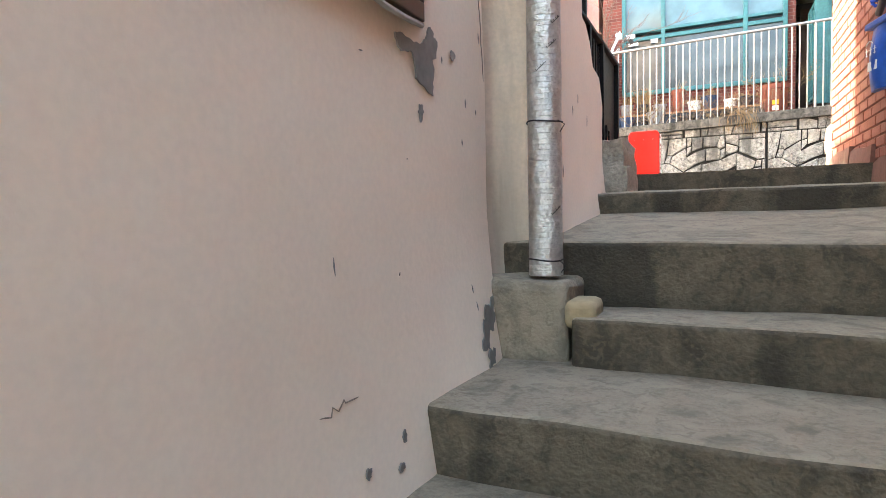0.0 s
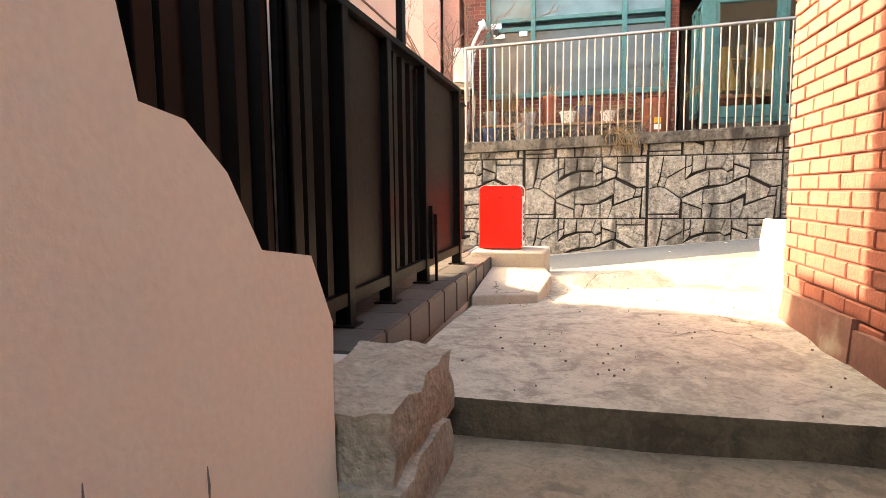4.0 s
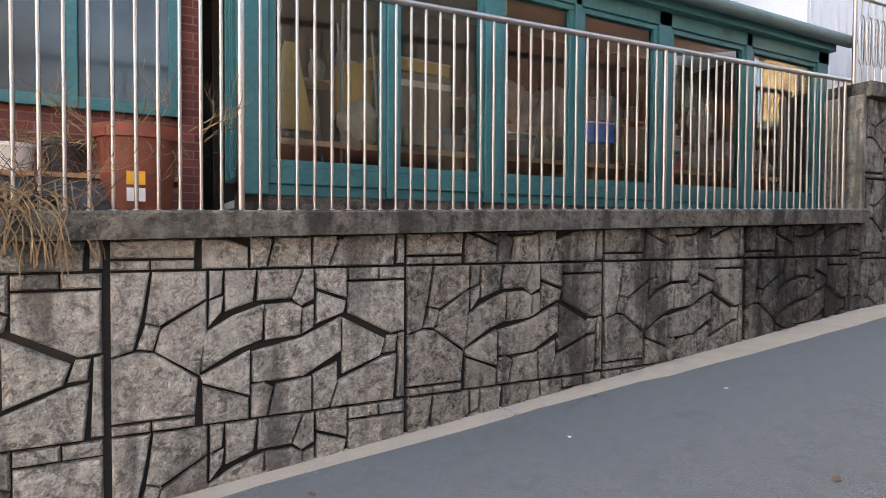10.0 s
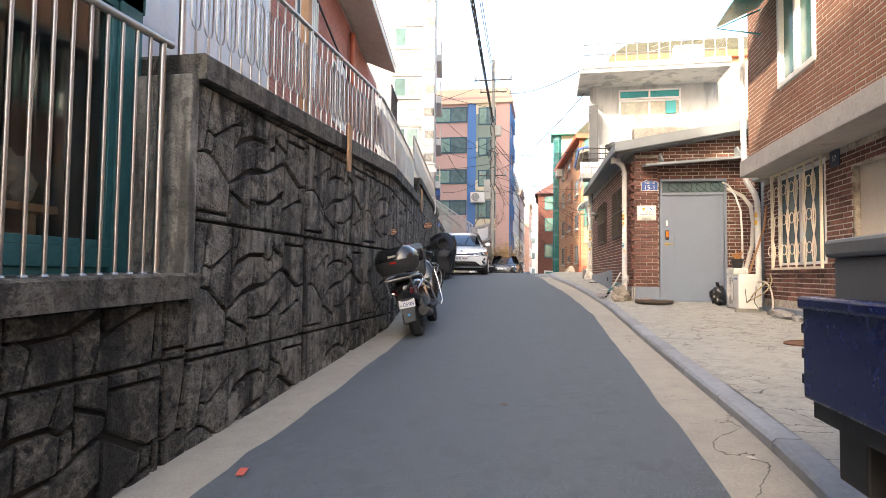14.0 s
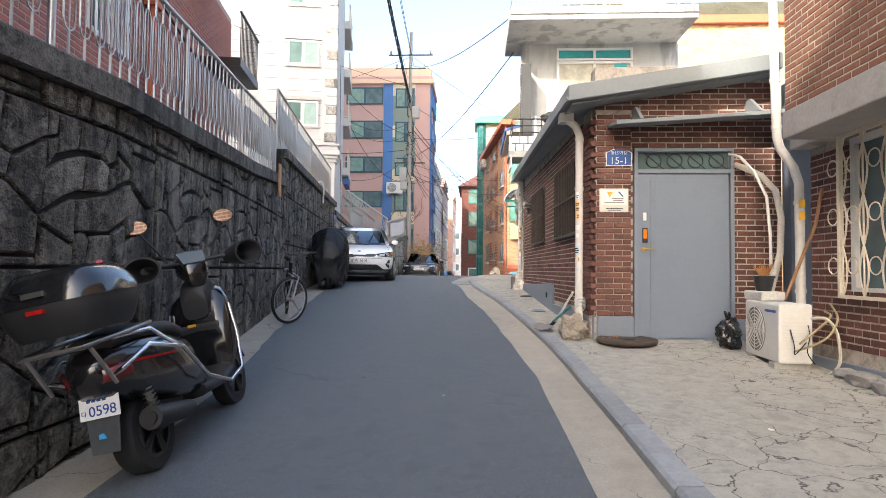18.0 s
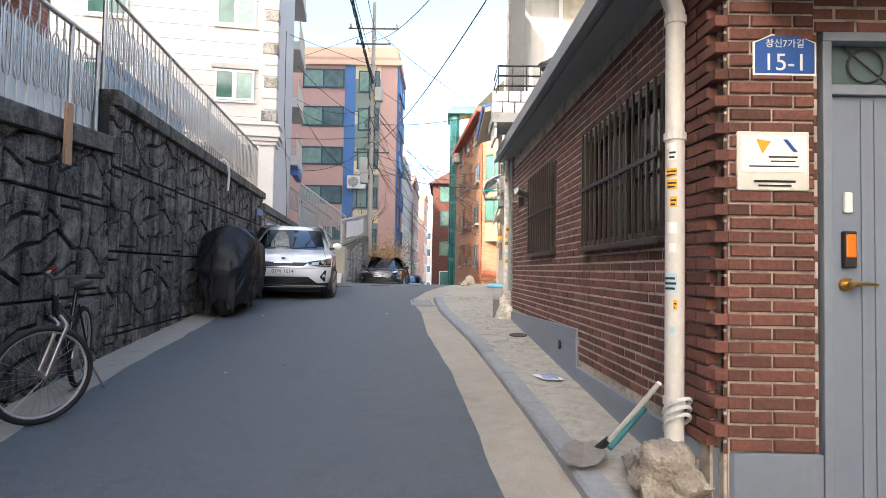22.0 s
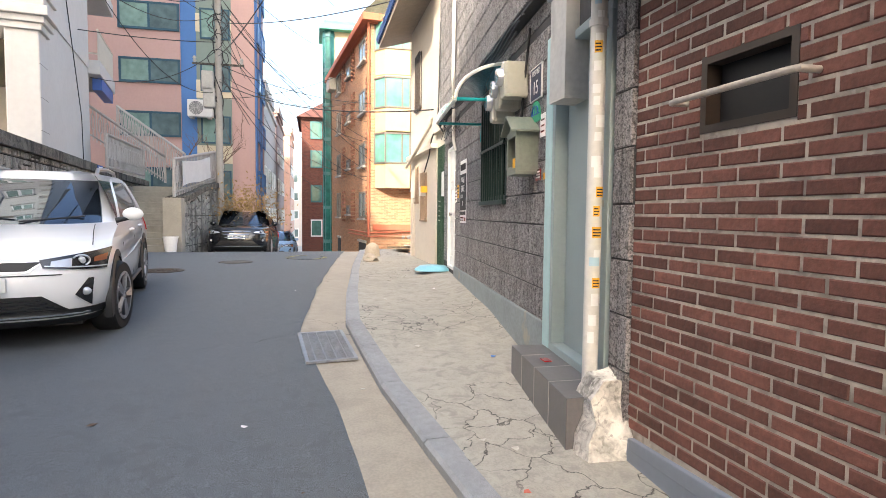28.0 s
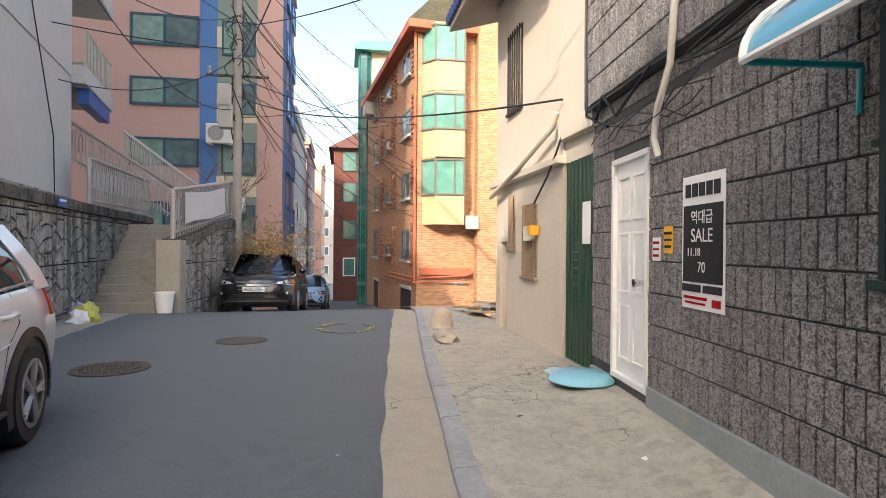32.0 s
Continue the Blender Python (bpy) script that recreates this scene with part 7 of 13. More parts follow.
for a, z, w, h, col in ((5.3, 4.97, 0.14, 0.2, YELLOW_STICKER), (5.5, 4.9, 0.13, 0.18, PAPER)):
    bm = B()
    obx(bm, T0, UB, NB, a, a + w, -0.024, -0.018, z - h / 2, z + h / 2)
    sk = solo("wall_notice", bm, col, "small printed notice beside the white door", "notice")
    bars(0.026, [(a + w / 2, z + 0.05, w * 0.8, 0.02), (a + w / 2, z, w * 0.8, 0.015), (a + w / 2, z - 0.05, w * 0.7, 0.02)], RED_LENS if col is PAPER else INK, "text_bar", sk)

# hanging hose and slack cables on the block wall
bm = B()
tube(bm, [on15(5.0, 0.14, 9.0), on15(5.02, 0.16, 7.6), on15(5.0, 0.17, 6.6), on15(5.12, 0.14, 6.2), on15(5.4, 0.1, 5.95), on15(5.5, 0.08, 5.75), on15(5.46, 0.06, 5.6)], 0.026, 8)
solo("drain_hose", bm, PVC, "white plastic hose hanging down the block wall", "hose", smooth=60)
rng = random.Random(31)
for k in range(5):
    a0 = 4.7 + rng.uniform(0, 0.5)
    bm = B()
    tube(bm, [on15(a0 + j * 0.24 + rng.uniform(-0.06, 0.06), 0.05 + rng.uniform(0, 0.07), 5.95 + 0.1 * math.sin(j * 1.1 + k) + rng.uniform(-0.05, 0.05)) for j in range(8)], 0.005, 5)
    solo("wall_cable", bm, CABLE, "tangled black cable above the white door", "cable", smooth=60)
for k in range(4):
    bm = B()
    tube(bm, [on15(1.3 + j * 0.45, 0.13 + 0.02 * k, 6.24 - 0.05 * k + 0.05 * math.sin(j * 1.3 + k)) for j in range(9)], 0.009, 5)
    solo("wall_cable", bm, CABLE, "black cable clipped under the block ledge", "cable", smooth=60)

# green sheet gate and cream house beyond
gg = thing("sheet_gate", "dark green corrugated sheet gate", "gate", (30.8, 7.4, 3.6), kind="structure")
bm = B()
loft(bm, [[(30.36 + k * 0.03, 7.38 - 0.006 * k * 0.2 + (0.02 if (k // 2) % 2 else 0), 3.62), (30.36 + k * 0.03, 7.38 - 0.006 * k * 0.2 + (0.02 if (k // 2) % 2 else 0), 5.9), (30.36 + k * 0.03, 7.34, 5.9), (30.36 + k * 0.03, 7.34, 3.62)] for k in range(30)])
part("sheet", bm, surf("green_sheet", (0.02, 0.055, 0.03), 0.45, var=0.2, s1=3), gg)
bm = B()
bx(bm, 30.3, 31.3, 7.2, 7.36, 5.9, 6.16)
part("lintel", bm, CREAM, gg)
bm = B()
bx(bm, 30.42, 30.62, 7.405, 7.41, 4.95, 5.4)
part("notice", bm, PAPER, gg, "white paper notice")
bm = B()
for k in range(5):
    cy(bm, (30.8, 7.39, 4.5 + k * 0.09), (30.8, 7.42, 4.5 + k * 0.09), 0.012, n=8)
part("bolt", bm, STEEL, gg)
cr = thing("house_cream", "cream plastered house with overhanging blue tiled eave", "house", (32.7, 6, 3.5), kind="structure")
bm = B()
wall_open(bm, (31.25, 7.38), (1, 0.0), (0, -1), 0, 3.0, 3.1, 9.3, 0.25, [(0.9, 1.5, 4.5, 5.5), (2.35, 2.75, 3.5, 5.0), (1.9, 2.2, 4.9, 5.7)])
bx(bm, 34.0, 34.25, 4.0, 7.13, 3.0, 9.3)
bx(bm, 31.25, 31.5, 4.0, 7.13, 3.0, 9.3)
part("wall", bm, CREAM, cr)
bm = B()
bx(bm, 31.2, 34.3, 7.36, 7.5, 5.9, 6.0)
bx(bm, 30.3, 31.25, 6.9, 7.46, 6.16, 9.3)
part("ledge", bm, CREAM, cr, bevel=0.01)
# backing coloured near-black so the openings read as unlit
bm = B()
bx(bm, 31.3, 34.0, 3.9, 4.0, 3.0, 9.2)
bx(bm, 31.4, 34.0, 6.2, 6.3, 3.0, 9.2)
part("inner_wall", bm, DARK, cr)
bm = B()
prism(bm, [(30.6, 8.1, 8.75), (34.9, 8.1, 8.75), (34.9, 5.0, 9.6), (30.6, 5.0, 9.6)], (0, 0, 0.14))
part("eave", bm, surf("eave_board", (0.28, 0.24, 0.2), 0.8), cr)
bm = B()
for k in range(24):
    cy(bm, (30.7 + k * 0.18, 8.16, 8.92), (30.7 + k * 0.18, 7.6, 9.08), 0.08, n=10)
part("blue_tiles", bm, surf("blue_roof_tile", (0.03, 0.08, 0.25), 0.4), cr, kind="stuff", smooth=50)
for a0, a1, z0, z1 in ((0.9, 1.5, 4.5, 5.5), (1.9, 2.2, 4.9, 5.7)):
    barred(cr, (31.25, 7.38), (1, 0), (0, -1), a0, a1, z0, z1, 7, (), surf("faded_wood", (0.3, 0.22, 0.15), 0.8, var=0.2))
barred(cr, (31.25, 7.38), (1, 0), (0, -1), 1.6, 2.3, 7.0, 8.2, 6, (), BROWN_FRAME)
bm = B()
tube(bm, [(34.2, 7.5, 5.75), (32.5, 7.52, 6.05), (31.3, 7.5, 6.35), (31.2, 7.5, 6.5)], 0.04, 8)
part("sloping_pipe", bm, CREAM, cr, smooth=50)
bm = B()
bx(bm, 32.05, 32.17, 7.4, 7.52, 5.07, 5.2)
part("gas_meter", bm, YELLOW_STICKER, cr)
bm = B()
bx(bm, 32.2, 32.35, 7.4, 7.52, 5.0, 5.2)
part("pipe_valve", bm, PVC, cr)
for p in ([(31.15, 7.45, 6.2), (31.2, 7.5, 6.0), (31.6, 7.45, 5.8), (32.1, 7.45, 5.5)], [(30.2, 7.5, 6.3), (29.9, 7.6, 6.1), (29.7, 7.62, 6.3), (29.4, 7.64, 6.05), (28.8, 7.66, 6.3)], [(30.3, 7.52, 8.0), (30.25, 7.55, 6.9), (30.1, 7.6, 6.2), (29.6, 7.62, 6.0)]):
    bm = B()
    tube(bm, p, 0.014, 6)
    solo("wall_cable", bm, CABLE, "slack black cable on the house wall", "cable", smooth=60)

# white upper house behind the brick roof
wh = thing("house_white", "white painted upper storey with tiled balcony roof slab", "house", (25.5, 6.4, 5.6), kind="structure")
bm = B()
WU = (0, 1)
wall_open(bm, (23.7, 4.3), WU, (1, 0), 0, 3.82, 5.4, 9.4, 0.25, [(1.1, 2.95, 6.95, 9.28)])
bx(bm, 23.95, 30.0, 6.6, 6.85, 6.5, 9.4)
part("wall", bm, WHITEWASH, wh)
# near-black backing gives the window its unlit depth
bm = B()
bx(bm, 23.95, 24.2, 4.3, 7.9, 5.4, 9.3)
part("inner_wall", bm, DARK, wh)
bm = B()
bx(bm, 22.25, 24.5, 4.35, 8.5, 9.38, 9.52)
part("roof_slab", bm, WHITEWASH, wh, bevel=0.02)
bm = B()
for k in range(42):
    bx(bm, 22.21, 22.26, 4.37 + k * 0.098, 4.37 + k * 0.098 + 0.085, 9.5, 9.66)
part("edge_tile", bm, WHITEWASH, wh, "row of small white edge tiles", kind="stuff")
bm = B()
bx(bm, 22.26, 24.5, 4.35, 8.5, 9.5, 9.6)
part("roof_top", bm, CAP_PALE, wh)
window(wh, (23.7, 4.3), WU, (1, 0), 1.1, 2.95, 6.95, 8.95, WHITE, surf("frosted_pane", (0.42, 0.38, 0.28), 0.25, var=0.2, s1=2, s2=10), 2, 1, 0.06, 0.02, 0.08)
window(wh, (23.7, 4.3), WU, (1, 0), 1.1, 2.95, 8.97, 9.28, WHITE, surf("turquoise_pane", (0.05, 0.35, 0.36), 0.2), 2, 1, 0.05, 0.02, 0.08)
bm = B()
bx(bm, 23.67, 23.69, 5.55, 5.85, 8.5, 8.88)
part("turquoise_panel", bm, TURQUOISE, wh)
bm = B()
bx(bm, 22.2, 23.0, 6.0, 8.5, 6.28, 6.42)
bx(bm, 23.0, 23.7, 6.0, 7.7, 6.28, 6.42)
part("balcony_floor", bm, CAP_PALE, wh)
lay_bricks(wh, (22.22, 8.46), (1, 0), (0, -1), 0, 0.75, 6.05, 6.75, [], WHITE, lambda a, z: True, w=0.16, h=0.17, gap=0.02, name="tile")
lay_bricks(wh, (22.2, 6.2), (0, 1), (1, 0), 0.9, 2.3, 6.42, 6.8, [], WHITE, lambda a, z: True, w=0.16, h=0.17, gap=0.02, name="tile")
rl = thing("balcony_rail", "dark iron balcony railing of the white house", "railing", (22.3, 7.5, 6.7))
for z in (6.85, 7.0, 7.15):
    bm = B()
    tube(bm, [(22.3, 6.1, z), (22.3, 8.42, z), (22.95, 8.42, z)], 0.014, 6)
    part("rail", bm, MATT_BLACK, rl)
for k in range(12):
    bm = B()
    y = 6.1 + k * 0.21
    tube(bm, [(22.3, y, 6.42), (22.3, y, 7.15)], 0.01, 5)
    part("baluster", bm, MATT_BLACK, rl)
bn = thing("folding_ladder", "white folding ladder leaning on the balcony", "ladder", (22.6, 7.7, 6.42))
for y in (7.55, 7.85):
    bm = B()
    tube(bm, [(22.45, y, 6.4), (22.85, y, 7.35)], 0.018, 6)
    tube(bm, [(23.2, y, 6.4), (22.85, y, 7.35)], 0.018, 6)
    part("stile", bm, WHITE, bn)
for k in range(4):
    bm = B()
    tube(bm, [(22.5 + 0.09 * k, 7.55, 6.55 + 0.2 * k), (22.5 + 0.09 * k, 7.85, 6.55 + 0.2 * k)], 0.012, 6)
    part("rung", bm, WHITE, bn)
bm = B()
blob(bm, (22.6, 7.5, 7.25), 0.16, 0.5, 4, 3, (1, 1.5, 0.8))
solo("black_bundle", bm, MATT_BLACK, "black plastic bundle on the balcony rail", "bag", smooth=40)
rr = thing("roof_rail", "thin white railing round the flat roof", "railing", (22.3, 6.4, 9.6))
for z in (9.95, 10.25):
    bm = B()
    tube(bm, [(24.4, 8.4, z), (22.35, 8.4, z), (22.35, 4.45, z), (24.4, 4.45, z)], 0.014, 6)
    part("rail", bm, STEEL, rr)
for k in range(14):
    bm = B()
    y = 4.45 + k * 0.304
    tube(bm, [(22.35, y, 9.6), (22.35, y, 10.25)], 0.01, 5)
    part("baluster", bm, STEEL, rr)


def ac_unit(name, label, m, brand=False):
    """An outdoor air conditioner, front towards -y of its own frame."""
    t = thing(name, label, "air conditioner")
    bm = B()
    bx(bm, -0.4, 0.4, -0.15, 0.15, 0.06, 0.62)
    part("case", bm, surf("ac_enamel", (0.66, 0.65, 0.62), 0.45, var=0.06, s1=2), t, bevel=0.02)
    for r in (0.05, 0.085, 0.12, 0.155, 0.19, 0.225):
        bm = B()
        tube(bm, [(-0.12 + r * math.cos(q), -0.162, 0.34 + r * math.sin(q)) for q in [k * math.tau / 24 for k in range(24)]], 0.005, 5, True)
        part("guard_ring", bm, PVC, t, smooth=50)
    for k in range(4):
        q = k * math.tau / 8
        bm = B()
        d = Vector((math.cos(q), 0, math.sin(q))) * 0.23
        tube(bm, [Vector((-0.12, -0.165, 0.34)) - d, Vector((-0.12, -0.165, 0.34)) + d], 0.004, 4)
        part("guard_spoke", bm, PVC, t)
    bm = B()
    cy(bm, (-0.12, -0.149, 0.34), (-0.12, -0.153, 0.34), 0.23, n=24)
    part("fan_opening", bm, surf("fan_shade", (0.2, 0.2, 0.2), 0.7), t)
    for x in (-0.28, 0.28):
        bm = B()
        bx(bm, x - 0.06, x + 0.06, -0.17, 0.17, 0.0, 0.06)
        part("foot", bm, CAP_PALE, t, bevel=0.005)
    bm = B()
    for k in range(9):
        bx(bm, 0.402, 0.406, -0.12, 0.12, 0.2 + k * 0.035, 0.21 + k * 0.035)
    part("side_louvre", bm, PVC, t)
    if brand:
        bm = B()
        bx(bm, 0.1, 0.335, -0.153, -0.15, 0.53, 0.555)
        part("brand_bar", bm, BLUE_SIGN, t)
    t.matrix_basis = m
    return t


ac_unit("air_conditioner", "weathered white outdoor air conditioner on the flat roof", pose(22.8, 5.4, 9.6, 0, 0, -90))
ac_unit("air_conditioner", "dirty white outdoor air conditioner beside the grey door", pose(15.47, 6.2, 2.87, 0, 0, 176), True)

# antenna
an = thing("roof_antenna", "old spiky television antenna", "antenna", (26, 5.6, 9.6))
bm = B()
tube(bm, [(26, 5.6, 9.4), (26, 5.6, 12.3)], 0.02, 6)
part("mast", bm, STEEL, an)
bm = B()
for k in range(5):
    tube(bm, [(25.7, 5.3 + 0.1 * k, 11.4 + 0.18 * k), (26.3, 5.9 - 0.1 * k, 11.45 + 0.18 * k)], 0.01, 4)
part("elements", bm, STEEL, an)

# yellow house with red cornice behind
yh = thing("house_yellow", "pale yellow brick house with red cornice behind the white one", "house", (31, 2.5, 4), kind="structure")
bm = B()
bx(bm, 28.5, 32, -2, 6.85, 3.0, 11.86)
part("wall", bm, bricks("yellow_brick", (0.5, 0.39, 0.23), (0.5, 0.42, 0.3)), yh)
bm = B()
bx(bm, 28.3, 32.2, -2.2, 7.05, 11.86, 12.12)
part("cornice", bm, TERRACOTTA, yh)
bm = B()
prism(bm, [(28.3, 7.05, 12.12), (28.3, -2.2, 12.12), (29.0, -1.6, 12.85), (29.0, 6.3, 12.85)], (3.9, 0, 0))
part("roof", bm, SHINGLE, yh)
bm = B()
bx(bm, 26.5, 28.5, 2.2, 4.4, 8.05, 8.35)
solo("blue_roof_sheet", bm, surf("blue_sheet", (0.02, 0.12, 0.42), 0.5), "bright blue sheet roof edge", "roof", "structure")


# ==== far buildings ====
def block(name, label, p, q, depth, z0, z1, mat, roof=None):
    """A building: its street face runs from p to q, and it goes back by depth to the right of that line."""
    t = thing(name, label, "building", (p[0], p[1], z0), kind="structure")
    u, L = uv(p, q)
    n = (-u[1], u[0])
    bm = B()
    obx(bm, p, u, n, 0, L, 0, depth, z0, z1)
    part("wall", bm, mat, t)
    bm = B()
    obx(bm, p, u, n, -0.15, L + 0.15, -0.15, depth + 0.15, z1, z1 + 0.3)
    part("roof", bm, roof or mat, t)
    return t, u, n, L


# grey apartment block on the wall side
def window_on(parent, o, u, n, a0, a1, z0, z1, frame_mat, pane_mat, cols=2, rows_=1, w=0.06, out=0.05, deep=0.1, name="window", sill=None):
    """A window set on the face of a solid wall, its panes just behind the frame's face."""
    o = (o[0] - n[0] * (out + 0.03), o[1] - n[1] * (out + 0.03))
    return window(parent, o, u, n, a0, a1, z0, z1, frame_mat, pane_mat, cols, rows_, w, 0.0, 0.07, name, sill)


ap = thing("apartment_grey", "pale grey apartment block with white framed green windows", "building", (34.03, 15.32, 5.8), kind="structure")
AC, UA, NA = (34.03, 15.32), (0.985, 0.172), (-0.172, 0.985)


def on_ap(a, b):
    """A plan point: a along the street side, b back along the front."""
    return (AC[0] + UA[0] * a + NA[0] * b, AC[1] + UA[1] * a + NA[1] * b)


bm = B()
obx(bm, AC, UA, NA, 0, 5.8, 0, 20, 8.9, 24)
obx(bm, AC, UA, NA, 5.8, 9.6, 1.3, 20, 6.2, 24)
part("wall", bm, APT_GREY, ap)
bm = B()
obx(bm, AC, UA, NA, -0.2, 9.8, -0.2, 20.2, 24, 24.3)
part("roof", bm, CAP_PALE, ap)
PANE_PALE = surf("curtained_green_pane", (0.2, 0.3, 0.26), 0.1, var=0.25, s1=0.8, s2=4, bump=0.0)
PANE_DARK = surf("deep_green_pane", (0.06, 0.14, 0.12), 0.07, var=0.3, s1=0.6, s2=3, bump=0.0)
for z in (9.92, 12.57, 15.22, 17.9):
    for b in (2.08, 6.3):
        window_on(ap, on_ap(0, b), (-NA[0], -NA[1]), UA, 0, 0.665, z, z + 1.06, WHITE, PANE_DARK, 1, 1, 0.07)
        window_on(ap, on_ap(0, b), (-NA[0], -NA[1]), UA, 0.669, 1.33, z, z + 1.06, WHITE, PANE_PALE, 1, 1, 0.07)
        bm = B()
        obx(bm, AC, UA, NA, -0.11, 0, b - 1.45, b + 0.12, z + 1.1, z + 1.22)
        obx(bm, AC, UA, NA, -0.08, 0, b - 1.4, b + 0.07, z + 1.22, z + 1.27)
        part("lintel", bm, CAP_PALE, ap, bevel=0.01)
        bm = B()
        obx(bm, AC, UA, NA, -0.07, 0, b - 1.4, b + 0.07, z - 0.09, z - 0.01)
        part("sill", bm, APT_GREY, ap)
GROOVE_GREY = surf("render_joint", (0.2, 0.19, 0.18), 0.9)
for k in range(22):
    bm = B()
    obx(bm, AC, UA, NA, -0.004, 0, 0.62, 12, 9.35 + k * 0.52, 9.365 + k * 0.52)
    part("render_groove", bm, GROOVE_GREY, ap)
for k in range(32):
    bm = B()
    w = 0.42 if k % 2 else 0.5
    obx(bm, AC, UA, NA, -0.035, w, -0.035, w, 9.25 + k * 0.4, 9.25 + k * 0.4 + 0.37)
    part("quoin", bm, STONE_PALE if k % 3 == 0 else APT_GREY, ap, bevel=0.03)
bm = B()
obx(bm, AC, UA, NA, 0.0, 0.62, 0.0, 0.62, 5.0, 8.4)
part("corner_pillar", bm, APT_GREY, ap, bevel=0.03)
bm = B()
obx(bm, AC, UA, NA, 0.62, 5.9, 0.03, 0.3, 5.2, 8.9)
part("side_wall", bm, APT_GREY, ap)
for z0, z1, d in ((8.38, 8.52, 0.06), (8.52, 8.66, 0.12), (8.66, 8.86, 0.2), (8.86, 9.06, 0.12), (9.06, 9.14, 0.18)):
    bm = B()
    obx(bm, AC, UA, NA, -d, 0.66 + d, -d, 14, z0, z1)
    part("cornice", bm, APT_GREY, ap, bevel=0.015)
for z in (6.3, 7.0, 7.7):
    bm = B()
    obx(bm, AC, UA, NA, -0.004, 0.624, -0.004, 0.02, z, z + 0.012)
    part("pillar_joint", bm, GROOVE_GREY, ap)
bm = B()
obx(bm, AC, UA, NA, 3.2, 3.4, 0.3, 12, 5.7, 8.9)
part("carport_wall", bm, surf("beige_carport", (0.26, 0.23, 0.17), 0.9, s1=1), ap)
bm = B()
obx(bm, AC, UA, NA, 3.12, 3.2, 0.8, 1.7, 5.75, 7.7)
part("carport_door", bm, CREAM, ap, bevel=0.02)
for b in (4.2, 8.2):
    bm = B()
    obx(bm, AC, UA, NA, 0.0, 0.6, b, b + 0.6, 4.5, 8.4)
    part("pillar", bm, APT_GREY, ap, bevel=0.03)
bm = B()
obx(bm, AC, UA, NA, -2.2, 6.2, 0.25, 14, 4.4, 5.72)
part("carport_floor", bm, CAP_PALE, ap)
bm = B()
obx(bm, AC, UA, NA, 0.9, 6.0, -0.05, 0.05, 5.2, 6.0)
part("base_band", bm, STONE_PALE, ap, "damp stained base band", bevel=0.02)
for z in (8.75, 11.4, 14.05, 16.7):
    bm = B()
    obx(bm, AC, UA, NA, 5.8, 9.0, -0.3, 1.3, z, z + 0.42)
    part("balcony_slab", bm, APT_GREY, ap, bevel=0.02)
    for k in range(20):
        bm = B()
        p = on_ap(5.9 + 0.16 * k, -0.24)
        tube(bm, [(*p, z + 0.42), (*p, z + 1.32)], 0.018, 5)
        part("balcony_bar", bm, CREAM, ap)
    bm = B()
    tube(bm, [(*on_ap(5.85, -0.24), z + 1.34), (*on_ap(8.96, -0.24), z + 1.34), (*on_ap(8.96, 1.3), z + 1.34)], 0.035, 6)
    part("balcony_rail", bm, CREAM, ap)
    window_on(ap, on_ap(6.0, 1.3), UA, NA, 0, 2.6, z + 0.45, z + 2.2, TEAL, WINDOW, 3, 1, 0.07)
bm = B()
obx(bm, AC, UA, NA, 6.2, 8.6, -0.28, -0.02, 8.35, 8.72)
part("blue_awning_box", bm, BLUE_SIGN, ap)
bm = B()
tube(bm, [(*on_ap(2.4, -0.03), 13.5), (*on_ap(2.5, -0.04), 10.0), (*on_ap(4.2, -0.04), 7.2), (*on_ap(4.3, -0.04), 6.0)], 0.012, 6)
part("wall_cable", bm, CABLE, ap)

# pink, blue and yellow apartment
pk, up, np_, Lp = block("apartment_pink", "pink apartment block with a blue stripe and teal framed windows", (50, 26), (50, 12.5), 5.4, 2.0, 17.2, PINK)
bm = B()
bx(bm, 49.97, 50.0, 15.13, 15.82, 2.0, 17.0)
part("blue_stripe", bm, BLUE_BAND, pk)
bm = B()
bx(bm, 49.975, 50.0, 13.55, 15.15, 2.0, 17.0)
part("sage_stripe", bm, GREEN_WALL, pk)
for z in (5.2, 8.3, 11.4, 14.4):
    bm = B()
    bx(bm, 49.96, 49.975, 13.55, 15.15, z + 1.75, z + 2.6)
    part("pale_panel", bm, YELLOW_WALL, pk)
bm = B()
bx(bm, 49.8, 50.1, 12.2, 26.1, 17.0, 17.3)
bx(bm, 50.3, 55.2, 12.5, 26, 17.2, 18.3)
part("parapet", bm, surf("peach_paint", (0.66, 0.47, 0.34), 0.8, var=0.05, s1=0.4), pk)
for z, h in ((5.5, 1.2), (8.14, 1.17), (10.62, 1.15), (13.07, 1.28), (15.53, 1.22)):
    window_on(pk, (50, 18.5), (0, -1), (1, 0), 0, 2.65, z, z + h, FRAME_BLUE, (PANE_PALE, WINDOW), 2, 1, 0.1, 0.06)
    window_on(pk, (50, 23.5), (0, -1), (1, 0), 0, 2.65, z, z + h, FRAME_BLUE, (WINDOW, PANE_PALE), 2, 1, 0.1, 0.06)
    window_on(pk, (49.97, 14.95), (0, -1), (1, 0), 0, 1.35, z - 0.25, z + h - 0.1, FRAME_BLUE, (PANE_PALE, WINDOW), 2, 1, 0.08, 0.04)
    for x in (50.9, 53.2):
        window_on(pk, (x, 12.5), (1, 0), (0, 1), 0, 1.7, z, z + h, BLUE_BAND, WINDOW, 2, 1, 0.1, 0.1)
